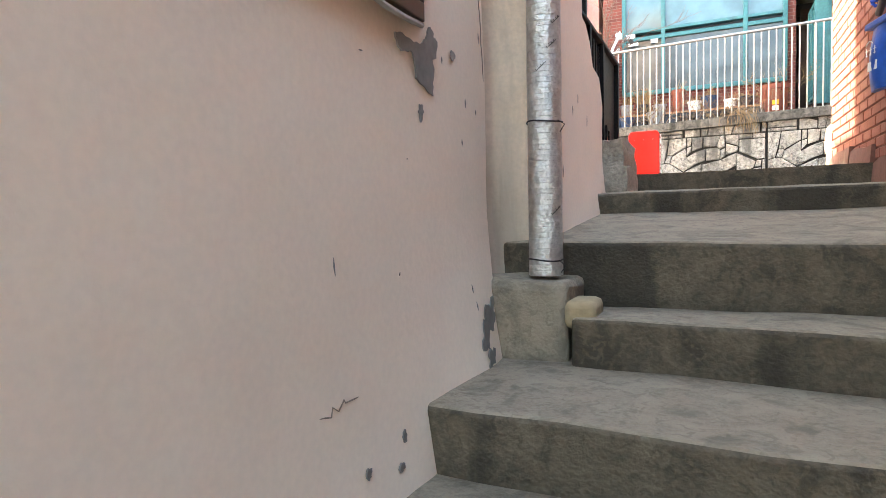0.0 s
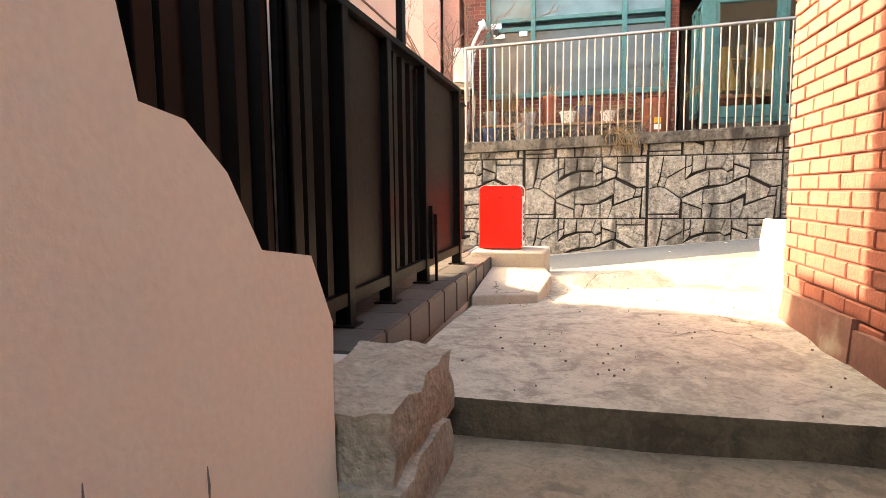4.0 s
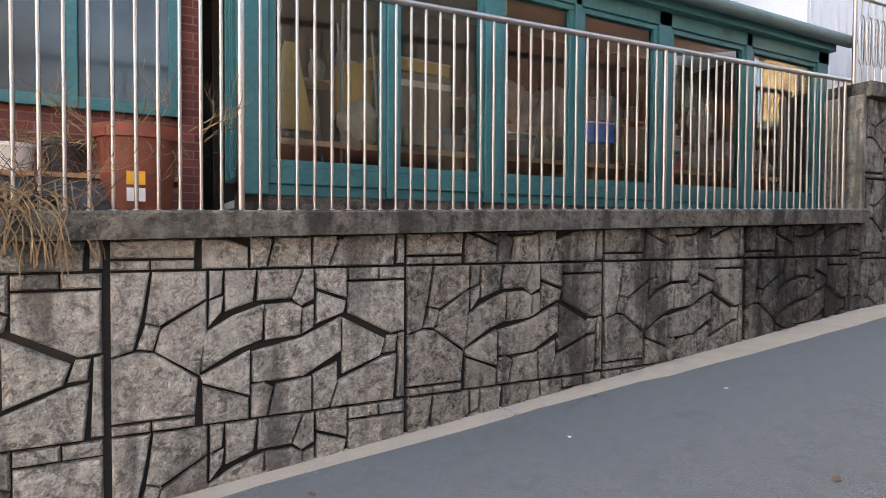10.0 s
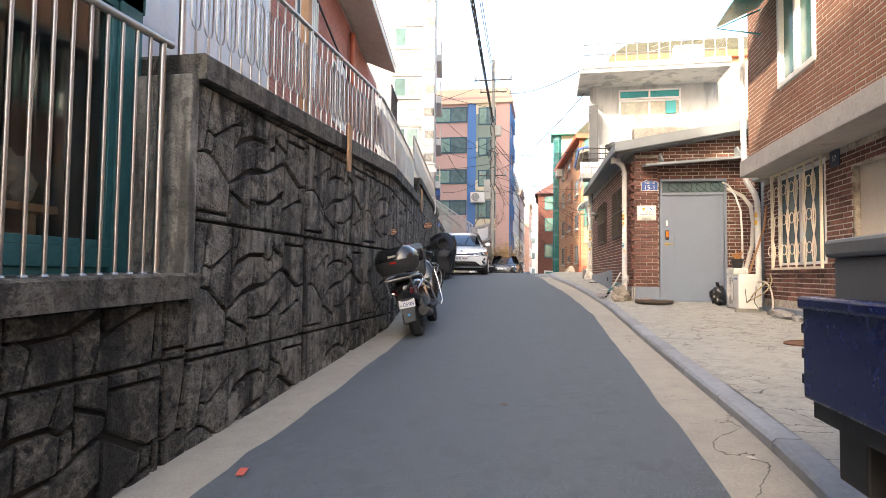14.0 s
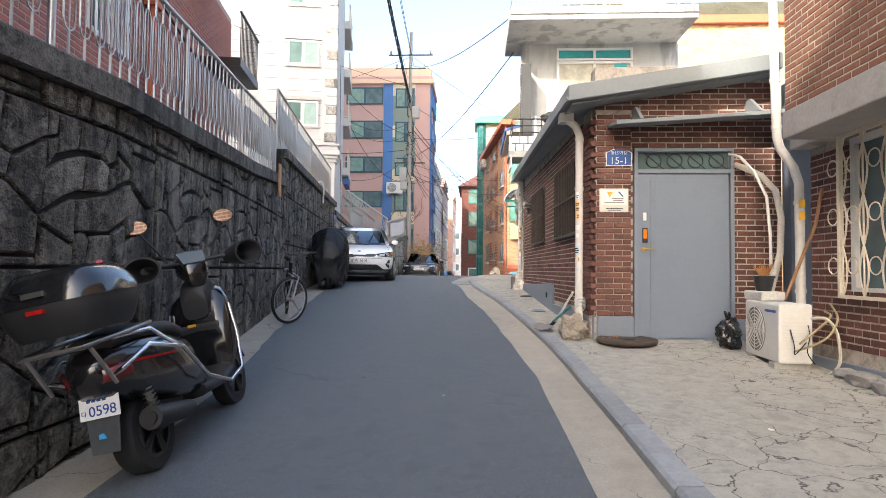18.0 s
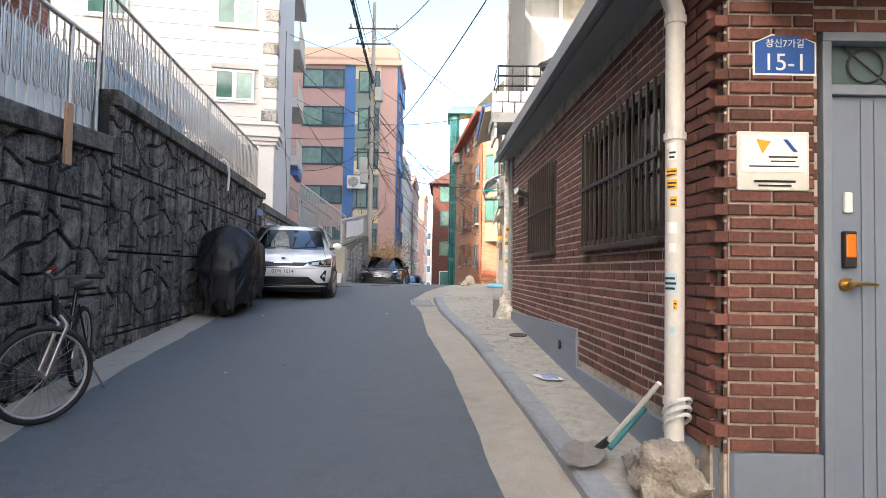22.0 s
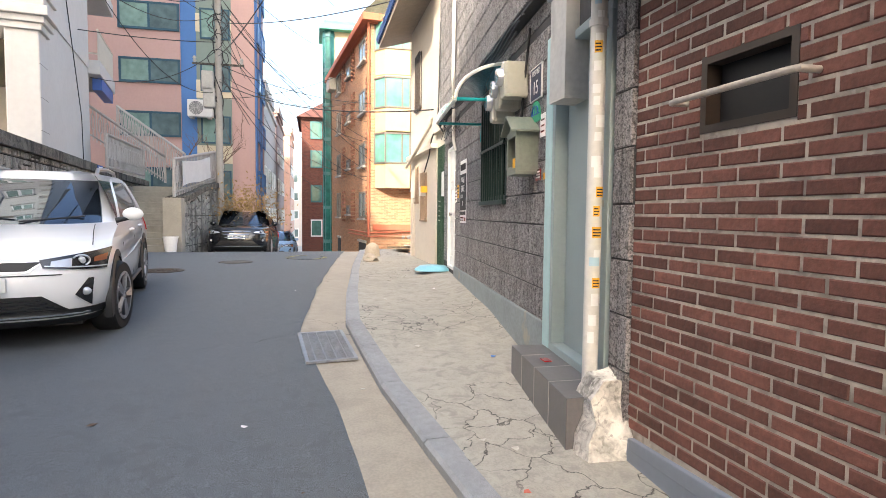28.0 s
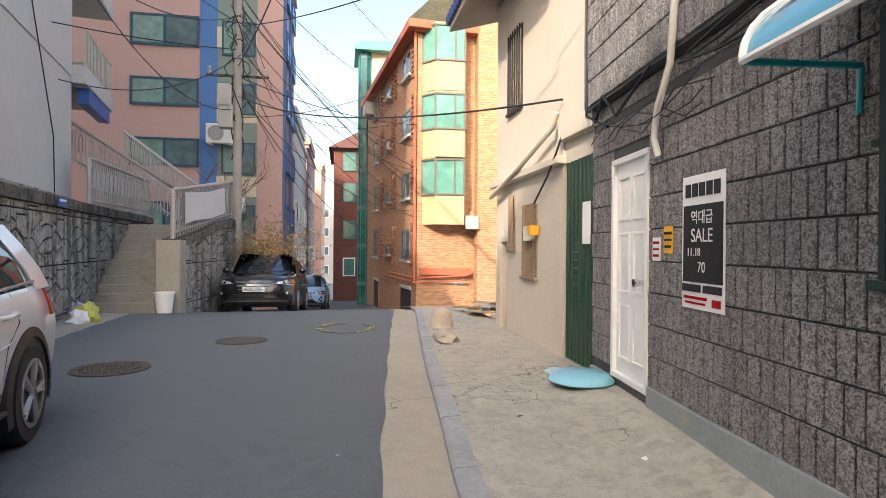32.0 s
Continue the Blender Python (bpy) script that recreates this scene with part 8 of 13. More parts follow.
for x in (50.2, 52.8):
    bm = B()
    bx(bm, x, x + 0.6, 12.42, 12.51, 2.0, 17.0)
    part("blue_side_stripe", bm, BLUE_BAND, pk)
ac_unit("air_conditioner", "white air conditioner hung on the pink apartment wall", pose(49.6, 14.9, 9.0, 0, 0, -90) @ Matrix.Scale(1.4, 4))
ac_unit("air_conditioner", "white air conditioner on the upper pink apartment wall", pose(49.6, 14.5, 6.2, 0, 0, -90) @ Matrix.Scale(1.4, 4))

# orange brick villa
TAUPE = surf("taupe_metal", (0.15, 0.13, 0.11), 0.5, var=0.1)
DENTIL = surf("dark_header_brick", (0.26, 0.11, 0.065), 0.8, var=0.2)
OC, OFAR = (46.4, 7.2), (59.5, 8.55)
orv, uo, no, Lo = block("villa_orange", "sunlit orange brick villa with yellow bay windows and red cornices", (OFAR[0], OFAR[1]), OC, 9.0, 1.0, 13.0, ORANGE_BRICK, TERRACOTTA)
uo, Lo = uv(OC, OFAR)
no = (uo[1], -uo[0])
bm = B()
obx(bm, OC, uo, no, -0.45, Lo - 0.3, -0.45, 0.3, 13.05, 13.36)
obx(bm, OC, uo, no, -0.45, 0.3, 0.3, 9.0, 13.05, 13.36)
part("eave_fascia", bm, TERRACOTTA, orv, "red painted eave", bevel=0.02)
bm = B()
prism(bm, [(OC[0] - 0.4, OC[1] + 0.4, 13.38), (OFAR[0], OFAR[1] + 0.4, 13.38), (OFAR[0] - 0.5, OFAR[1] - 1.4, 15.4), (OC[0] + 0.6, OC[1] - 1.4, 15.4)], (0, -0.1, 0))
prism(bm, [(OC[0] - 0.4, OC[1] + 0.4, 13.38), (OC[0] + 0.5, OC[1] - 9, 13.38), (OC[0] + 1.6, OC[1] - 8, 15.4), (OC[0] + 0.6, OC[1] - 1.4, 15.4)], (0.1, 0, 0))
part("roof_slope", bm, SHINGLE, orv)
for lev, (z, h) in enumerate(((4.38, 1.26), (6.86, 1.08), (9.36, 1.05), (11.76, 0.98))):
    for a, w, z_, h_ in ((0.95, 1.6, z, h), (5.35, 1.1, z + 0.17, 0.48), (8.9, 1.25, z, h * 1.15)):
        window_on(orv, OC, uo, no, a, a + w, z_, z_ + h_, TAUPE, (WINDOW_DARK, WINDOW), 2 if w > 1.2 else 1, 1, 0.09, 0.05, 0.1, sill=CAP_PALE)
    bm = B()
    for a in (0.3, 0.62, 4.1, 4.75, 7.2, 7.85):
        for k in range(9):
            obx(bm, OC, uo, no, a, a + 0.26, -0.07, 0.02, z - 0.25 + k * 0.2, z - 0.13 + k * 0.2)
    part("dentil_bricks", bm, DENTIL, orv, kind="stuff")
# flat panel on the wall; the opening's shade is put into its colour
for a, w, z0, z1 in ((1.0, 1.9, 1.9, 3.2), (8.9, 1.2, 1.7, 3.1)):
    bm = B()
    obx(bm, OC, uo, no, a, a + w, -0.02, 0.02, z0, z1)
    part("ground_opening", bm, DARK, orv)
    bm = B()
    obx(bm, OC, uo, no, a - 0.1, a + w + 0.1, -0.06, 0.02, z1, z1 + 0.12)
    part("lintel", bm, CAP_PALE, orv)
for z in (3.55, 3.72):
    bm = B()
    tube(bm, [(OC[0] + uo[0] * a - no[0] * 0.1, OC[1] + uo[1] * a - no[1] * 0.1, z) for a in (5.4, 3.0, 0.0)] + [(OC[0] - 0.12, OC[1] - 1.9, z + 0.1)], 0.035, 6)
    part("red_gas_pipe", bm, TERRACOTTA, orv, smooth=50)
bm = B()
tube(bm, [(OC[0] - 0.04, OC[1] + 0.1, 3.6), (OC[0] - 0.04, OC[1] + 0.1, 13.1)], 0.06, 6)
part("red_downpipe", bm, TERRACOTTA, orv)
bm = B()
obx(bm, OC, uo, no, 10.4, 11.6, -0.5, -0.05, 12.2, 12.9)
part("wall_unit", bm, CAP_PALE, orv, "small white unit hung under the eave", bevel=0.04)
# bays on the face towards the camera
for z0 in (5.75, 8.2, 10.75):
    bm = B()
    P = [(46.45, 7.02), (45.85, 6.6), (45.85, 5.5), (46.5, 5.3)]
    prism(bm, [(a, b, z0) for a, b in P], (0, 0, 1.1))
    prism(bm, [(a, b, z0 + 2.42) for a, b in P], (0, 0, 0.1))
    bay = part("bay_window", bm, YELLOW_STUCCO, orv)
    bm = B()
    prism(bm, [(a, b, z0 + 1.1) for a, b in P], (0, 0, 1.33))
    part("bay_glass", bm, surf("pale_teal_glass", (0.12, 0.3, 0.25), 0.08, var=0.25, s1=0.5, s2=3, bump=0.0), bay)
    bm = B()
    for a, b in ((45.84, 6.6), (45.84, 5.85), (45.84, 5.5), (46.42, 7.02)):
        tube(bm, [(a, b, z0 + 1.1), (a, b, z0 + 2.45)], 0.05, 4)
    tube(bm, [(46.42, 7.03, z0 + 1.12), (45.83, 6.61, z0 + 1.12), (45.83, 5.48, z0 + 1.12)], 0.05, 4)
    tube(bm, [(46.42, 7.03, z0 + 2.42), (45.83, 6.61, z0 + 2.42), (45.83, 5.48, z0 + 2.42)], 0.05, 4)
    part("bay_frame", bm, TAUPE, bay)
for k in range(5):
    bm = B()
    cy(bm, (46.75 - 0.0, 6.6 - 0.3 * k, 3.55), (46.55, 6.6 - 0.3 * k, 3.55), 0.12, n=14)
    part("gas_meter", bm, CAP_PALE, orv)
bm = B()
bx(bm, 46.3, 46.7, 5.1, 7.1, 3.85, 4.1)
part("meter_ledge", bm, TERRACOTTA, orv)
bm = B()
bx(bm, 46.0, 46.5, 4.9, 5.4, 5.6, 6.1)
part("wall_box", bm, CAP_PALE, orv)
bm = B()
lay = [(46.2, 4.9), (46.0, 4.2), (46.3, 3.4), (47.5, 3.0), (47.5, 5.0)]
prism(bm, [(a, b, 1.0) for a, b in lay], (0, 0, 12.6))
part("side_tower", bm, ORANGE_BRICK, orv)
# round teal glazed stair at the far end
tg = thing("stair_tower", "teal glazed stair tower with a pale green roof", "tower", (59.9, 8.7, 1), kind="structure")
TW = [(59.45, 8.35), (59.3, 8.6), (59.35, 8.92), (59.6, 9.05), (60.3, 9.05), (60.3, 8.35)]
bm = B()
prism(bm, [(x, y, 0.8) for x, y in TW], (0, 0, 15.7))
part("glazing", bm, TEAL_GLASS, tg)
for x, y in TW[:5]:
    bm = B()
    tube(bm, [(x - 0.02, y + 0.01, 0.8), (x - 0.02, y + 0.01, 16.5)], 0.035, 4)
    part("glazing_post", bm, TEAL, tg)
for k in range(7):
    z = 2.6 + 2.25 * k
    bm = B()
    prism(bm, [(59.85 + (x - 59.85) * 1.08, 8.7 + (y - 8.7) * 1.1, z) for x, y in TW], (0, 0, 0.22))
    part("floor_band", bm, TEAL, tg)
bm = B()
prism(bm, [(x, y, 16.5) for x, y in ((58.9, 6.1), (58.9, 9.3), (62.6, 9.3), (62.6, 6.1))], (0, 0, 0.35))
prism(bm, [(x, y, 16.85) for x, y in ((59.2, 6.3), (59.2, 9.0), (62.4, 9.0), (62.4, 6.3))], (0.3, 0, 0.35))
part("roof", bm, surf("pale_green_roof", (0.1, 0.42, 0.32), 0.5, var=0.1), tg)
bm = B()
bx(bm, 59.5, 62.4, 6.2, 8.34, 1.0, 16.5)
part("core", bm, YELLOW_WALL, tg)

# dark red villa and further rows down the street
rv, ur, nr, Lr = block("villa_red", "dark red brick villa with brown hipped roof", (72, 10.7), (72, 6.0), 9, -1.0, 12.6, RED_FAR)
bm = B()
v = [bm.verts.new(p) for p in ((71.5, 11.1, 12.8), (71.5, 5.5, 12.8), (81.5, 5.5, 12.8), (81.5, 11.1, 12.8), (75, 8.3, 15.0), (78, 8.3, 15.0))]
for f in ((0, 1, 4), (1, 2, 5, 4), (2, 3, 5), (3, 0, 4, 5)):
    bm.faces.new([v[i] for i in f])
part("hipped_roof", bm, surf("brown_roof", (0.12, 0.05, 0.04), 0.9, bump=0.5), rv)
for z in (2.5, 5.5, 8.5, 11.0):
    window_on(rv, (72, 9.95), (0, -1), (1, 0), 0, 1.0, z, z + 1.5, WHITE if z == 2.5 else TEAL, WINDOW_GREEN, 1, 1, 0.1, 0.05, 0.1)
for x0, y0, x1, y1, zt, mat, nm in ((60, 12.98, 80, 15.2, 12.2, APT_GREY, "pale far apartment block"), (76, 13.05, 96, 14.0, 13.4, surf("mauve_brick", (0.3, 0.22, 0.2), 0.85, s1=0.4), "mauve brick far apartment block"), (94, 12.5, 115, 13.0, 14.0, surf("salmon_paint", (0.6, 0.36, 0.27), 0.8, s1=0.4), "salmon far apartment block"), (115, 8.6, 118, 6, 13, APT_GREY, "far grey apartment block closing the street")):
    far, uf, nf, Lf = block("far_building", nm, (x0, y0 + 6), (x0, y0), 14 if x0 < 110 else 6, -3.0, zt, mat)
    for k in range(int((zt - 1) / 2.9)):
        z = 0.6 + k * 2.9
        for y in (y0 + 0.8, y0 + 3.4):
            window_on(far, (x0, y + 1.6), (0, -1), (1, 0), 0, 1.6, z, z + 1.4, WHITE, WINDOW, 2, 1, 0.12, 0.06, 0.1)
        if x0 < 110:
            for a in (1, 4.5, 8, 11):
                window_on(far, (x0 + a, y0), (1, 0), (0, 1), 0, 1.8, z, z + 1.4, WHITE, WINDOW_GREEN, 2, 1, 0.12, 0.08, 0.1)
    bm = B()
    bx(bm, x0 - 0.3, x0 + 8, y0 - 0.3, y0 + 5, zt + 0.3, zt + 1.0)
    part("parapet", bm, mat, far)

# ==== stairs and retaining wall by the apartment ====
stone_wall("retaining_wall_stairs", "grey patterned retaining wall beside the public stairs", [(29.0, 14.06), (36.0, 15.02), (38.6, 15.42), (44.5, 16.0)], lambda x: ground_z(x, 14), lambda x: 5.78 + 0.0 * x, 3.6, 0.4, STONE_PALE, CAP, lambda a: False, 0.4, 0.2, gap=0.004)
sr = thing("public_stairs", "grey concrete public stairs climbing to the terrace", "stairs", (38.6, 14.5, 3.5), kind="structure")
for k in range(11):
    bm = B()
    bx(bm, 38.4 + k * 0.33, 42.8, 13.95, 15.75, 3.2, 3.62 + k * 0.185)
    bmesh.ops.bevel(bm, geom=bm.edges[:], offset=0.015, segments=1, affect="EDGES")
    part("step", bm, STAIR, sr)
bm = B()
bx(bm, 42.0, 46, 13.4, 16.5, 3.0, 5.45)
part("landing", bm, STAIR, sr)
stone_wall("retaining_wall_landing", "grey patterned wall beneath the stair landing", [(38.75, 13.62), (43.4, 13.12)], lambda x: ground_z(x, 13) - 0.2, lambda x: lerp(x, [38.75, 39.2, 41.5, 43.4], [5.05, 5.1, 5.55, 5.75]), 3.55, 0.3, STONE_PALE, CAP, lambda a: False, 0.4, 0.18, gap=0.004)
bm = B()
bx(bm, 38.3, 38.8, 13.5, 14.02, 3.2, 5.02)
solo("stair_newel", bm, STAIR, "plain concrete newel at the foot of the stairs", "pillar", bevel=0.02)


RAIL_STEEL = surf("painted_rail_steel", (0.42, 0.39, 0.36), 0.5, 0.2, var=0.15, s1=3, s2=50, bump=0.05)
bs = thing("street_plaque", "small blue street plaque on the wall coping", "sign", (35.92, 14.8, 5.65))
bm = B()
bx(bm, 35.78, 36.1, 14.84, 14.86, 5.58, 5.73)
part("plate", bm, BLUE_SIGN, bs)
bm = B()
bx(bm, 35.82, 36.06, 14.836, 14.84, 5.66, 5.7)
part("text_bar", bm, PAPER, bs)


def rail_run(name, label, p, q, height, step, mat=STEEL, r=0.02, loops=False, lower=True):
    """A railing between two foot points with balusters."""
    t = thing(name, label, "railing", p)
    p, q = Vector(p), Vector(q)
    up = Vector((0, 0, height))
    bm = B()
    tube(bm, [p + up, q + up], r * 1.3, 8)
    part("top_rail", bm, mat, t, smooth=50)
    if lower:
        bm = B()
        tube(bm, [p + up * 0.12, q + up * 0.12], r * 0.8, 6)
        part("bottom_rail", bm, mat, t, smooth=50)
    n = max(2, round((q - p).length / step))
    for k in range(n + 1):
        c = p.lerp(q, k / n)
        bm = B()
        if k in (0, n):
            tube(bm, [c, c + up], r * 1.2, 8)
            part("post", bm, mat, t)
            continue
        if loops and k % 2:
            d = (q - p).normalized() * step * 0.42
            pts = [c + up * 0.35 + d * s * min(1, w) + up * z for s, z, w in ((-1, 0.0, 0), (-1, 0.03, 0.7), (-1, 0.08, 1), (-1, 0.4, 1), (-1, 0.45, 0.7), (1, 0.47, 0), (1, 0.45, 0.7), (1, 0.4, 1), (1, 0.08, 1), (1, 0.03, 0.7))]
            tube(bm, pts, r * 0.55, 5, True)
            tube(bm, [c, c + up * 0.35], r * 0.55, 5)
            tube(bm, [c + up * 0.82, c + up], r * 0.55, 5)
        else:
            tube(bm, [c, c + up], r * 0.5, 5)
        part("baluster", bm, mat, t)
    return t


rail_run("stair_rail", "steel railing of looped bars on the wall beside the public stairs", (39.2, 15.72, 5.8), (44.5, 16.1, 5.85), 1.1, 0.16, RAIL_STEEL, 0.038, True)
rail_run("stair_rail", "steel railing climbing along the upper flight", (41.0, 17.0, 7.1), (45.2, 15.5, 5.75), 1.05, 0.18, RAIL_STEEL, 0.038, True)
rail_run("stair_rail", "second steel railing climbing along the upper flight", (47.9, 18.0, 8.1), (44.4, 14.6, 5.8), 1.05, 0.18, RAIL_STEEL, 0.038, True)
rail_run("stair_rail", "steel landing railing hung with a white cloth", (38.6, 13.75, 5.05), (43.2, 13.32, 5.75), 1.1, 0.16, RAIL_STEEL, 0.038, True)
bm = B()
secs = []
for k in range(14):
    a = k / 13
    x, y = 39.0 + 3.1 * a, 13.64 - 0.29 * a
    w = 0.03 * math.sin(a * 9)
    secs.append([(x, y - 0.06 + w, 6.14 + 0.42 * a - 0.05 * math.sin(a * 3.1)), (x, y - 0.07 + w, 5.4 + 0.42 * a + 0.02 * math.sin(a * 7)), (x, y - 0.06 + w, 5.4 + 0.42 * a + 0.02 * math.sin(a * 7)), (x, y - 0.05 + w, 6.14 + 0.42 * a - 0.05 * math.sin(a * 3.1))])
loft(bm, secs)
solo("white_cloth", bm, surf("greyed_cloth", (0.55, 0.53, 0.51), 0.9, var=0.1, s1=2), "white cloth hung over the landing railing", "cloth", smooth=60)
pt = thing("white_bucket", "white plastic bucket at the foot of the stairs", "bucket", (38.05, 13.75, 3.44))
bm = B()
lathe(bm, [(0.15, 0), (0.2, 0.42), (0.215, 0.42), (0.215, 0.45), (0.19, 0.45), (0.14, 0.03)], 20, (38.05, 13.75, 3.44))
part("pail", bm, WHITE, pt, smooth=40)
for k, (p, r, m_, l_) in enumerate((((36.3, 14.6, 3.6), 0.28, surf("yellow_green_bag", (0.5, 0.5, 0.08), 0.35, s1=6), "yellow green rubbish bag by the wall"), ((36.6, 14.75, 3.6), 0.26, surf("lilac_bag", (0.4, 0.35, 0.6), 0.35, s1=6), "lilac rubbish bag by the wall"), ((36.0, 14.6, 3.55), 0.2, PAPER, "white rubbish bag by the wall"))):
    bm = B()
    blob(bm, p, r, 0.5, k + 5, 3, (1, 0.8, 0.85))
    solo("rubbish_bag", bm, m_, l_, "bag", smooth=40)

# shrub by the landing wall, bare branches
def twigs(name, label, base, count, height, spread, seed, mat=DRY, trunk=0.02, levels=3):
    rng = random.Random(seed)
    t = thing(name, label, "shrub", base)
    bm = B()

    def grow(p, d, L, r, lev):
        pts = [p]
        for k in range(4):
            d = (d + Vector((rng.uniform(-0.3, 0.3), rng.uniform(-0.3, 0.3), rng.uniform(-0.12, 0.2)))).normalized()
            pts.append(pts[-1] + d * L / 4)
        tube(bm, pts, [r * (1 - 0.16 * k) for k in range(5)], 4)
        if lev:
            for k in range(3):
                q = pts[rng.randint(1, 4)]
                grow(q, (d + Vector((rng.uniform(-1, 1), rng.uniform(-1, 1), rng.uniform(-0.2, 0.7)))).normalized(), L * rng.uniform(0.45, 0.7), r * 0.55, lev - 1)
    for k in range(count):
        a = rng.uniform(0, math.tau)
        grow(Vector(base) + Vector((math.cos(a), math.sin(a), 0)) * rng.uniform(0, spread * 0.4), Vector((math.cos(a) * spread, math.sin(a) * spread, 1)).normalized(), height * rng.uniform(0.6, 1), trunk, levels)
    part("branch_tangle", bm, mat, t, kind="stuff")
    return t


sh = twigs("dry_shrub", "tangled dry brown shrub hanging over the wall", (43.6, 12.4, 4.0), 26, 1.5, 0.9, 3, DRY, 0.014, 3)
bm = B()
rng = random.Random(4)
for k in range(1500):
    c = Vector((43.6 + rng.gauss(0, 0.9), 12.4 + rng.gauss(0, 0.7), 4.6 + rng.gauss(0, 0.5)))
    d = Vector((rng.uniform(-1, 1), rng.uniform(-1, 1), rng.uniform(-1, 1))).normalized() * 0.07
    s = d.orthogonal().normalized() * 0.03
    bm.faces.new([bm.verts.new(p) for p in (c - d, c + s, c + d, c - s)])
part("dry_leaves", bm, surf("ochre_leaves", (0.32, 0.2, 0.07), 0.9, var=0.3, s1=3), sh, kind="stuff")
twigs("bare_tree", "bare winter tree in front of the pink apartment", (44.5, 14.2, 5.15), 4, 2.6, 0.5, 9, BARK, 0.05, 3)

# utility pole with boxes and wires
po_ = thing("utility_pole", "tall grey concrete utility pole with crossarms", "pole", (42.9, 13.1, 3.0))
bm = B()
tube(bm, [(42.9, 13.1, 3.0), (42.9, 13.1, 9.0), (43.0, 13.1, 17.8)], [0.14, 0.12, 0.09], 14)
part("shaft", bm, surf("pole_concrete", (0.3, 0.28, 0.25), 0.9, var=0.15, s1=2, bump=0.2), po_, smooth=50)
for z, w in ((16.4, 1.3), (15.6, 0.9), (10.0, 0.9)):
    bm = B()
    tube(bm, [(42.9, 13.1 + w, z), (42.9, 13.1 - w, z)], 0.045, 4)
    part("crossarm", bm, CAP, po_)
    for k in (-0.9, 0.0, 0.9):
        bm = B()
        lathe(bm, [(0.04, 0), (0.07, 0.05), (0.04, 0.1), (0.07, 0.15), (0.03, 0.22)], 8, (42.9, 13.1 + k * w, z + 0.05))
        part("insulator", bm, CAP_PALE, po_)
for z, dy in ((12.6, -0.35), (8.4, 0.3), (9.0, 0.35)):
    bm = B()
    bx(bm, 42.6, 43.0, 13.1 + dy - 0.2, 13.1 + dy + 0.2, z, z + 0.7)
    part("service_box", bm, CAP_PALE, po_, bevel=0.03)


def wire(p, q, sag, r=0.016, coil=0.0, name="overhead_wire"):
    bm = B()
    p, q = Vector(p), Vector(q)
    n = 24
    pts = [p.lerp(q, k / n) - Vector((0, 0, 4 * sag * (k / n) * (1 - k / n))) for k in range(n + 1)]
    tube(bm, pts, r, 5)
    solo(name, bm, CABLE, "black overhead wire sagging between poles and houses", "wire", group="overhead wires", smooth=60)


for p, q, s in (((42.9, 13.1, 16.5), (-6, 11.0, 17.5), 0.9), ((42.9, 12.9, 15.7), (-6, 10.6, 16.2), 0.9), ((42.9, 13.3, 15.2), (-6, 10.9, 15.6), 1.0), ((42.9, 13.1, 10.3), (24, 8.3, 9.3), 0.5), ((42.9, 13.1, 10.0), (46.3, 7.2, 9.5), 0.3), ((42.9, 13.1, 12.2), (46.3, 7.1, 6.9), 0.4), ((42.9, 13.1, 9.9), (75, 11.5, 8.0), 0.9), ((42.9, 13.1, 10.6), (75, 11.8, 9.2), 0.9), ((42.9, 13.1, 15.8), (22.5, 8.4, 9.6), 0.5), ((42.9, 13.1, 9.7), (60, 8.8, 6.0), 0.8), ((42.9, 13.1, 16.3), (50, 26, 15.5), 0.3), ((42.9, 13.1, 10.8), (33.4, 19, 9.0), 0.3), ((42.9, 13.1, 9.4), (31, 7.5, 6.6), 0.4), ((42.9, 13.1, 14.5), (24, 24, 14.0), 0.5), ((42.9, 13.1, 11.5), (32, 6.8, 9.4), 0.3), ((42.9, 13.1, 13.5), (62, 9, 16), 0.3), ((42.9, 13.1, 16.4), (70, 4, 19), 0.5)):
    wire(p, q, s, 0.014)
rng = random.Random(77)
for k in range(16):
    z = rng.uniform(8.6, 13.0)
    q = rng.choice(((46.4, 7.2, rng.uniform(7, 13)), (46.4, 7.2, rng.uniform(6, 9)), (60, 9.0, rng.uniform(8, 14)), (36.8, 15.3, rng.uniform(8, 13)), (75, 11.6, rng.uniform(7, 11))))
    wire((42.9, 13.1 + rng.uniform(-0.2, 0.2), z), q, rng.uniform(0.3, 1.0), 0.011)
for k in range(5):
    r0, zc = rng.uniform(0.22, 0.4), rng.uniform(8.8, 11.5)
    bm = B()
    tube(bm, [(42.9 + 0.1 * math.sin(3 * t), 13.1 + rng.choice((-1, 1)) * 0.02 + r0 * math.cos(t), zc + r0 * 0.8 * math.sin(t)) for t in [j * math.tau / 18 for j in range(18)]], 0.015, 5, True)
    solo("cable_coil", bm, CABLE, "coil of spare black cable on the pole", "wire", smooth=60)
# heavy bundle that runs along the street
for k in range(4):
    bm = B()
    n = 80
    tube(bm, [Vector((42.9, 13.1, 13.6)).lerp(Vector((-4, 10.6, 15.2)), j / n) + Vector((0, 0.05 * math.sin(j * 0.9 + k * 1.6), 0.06 * math.cos(j * 0.9 + k * 1.6) - 3.2 * (j / n) * (1 - j / n))) for j in range(n + 1)], 0.026, 5)
    solo("overhead_cable", bm, CABLE, "thick black overhead cable twisted with its neighbours", "wire", smooth=60)
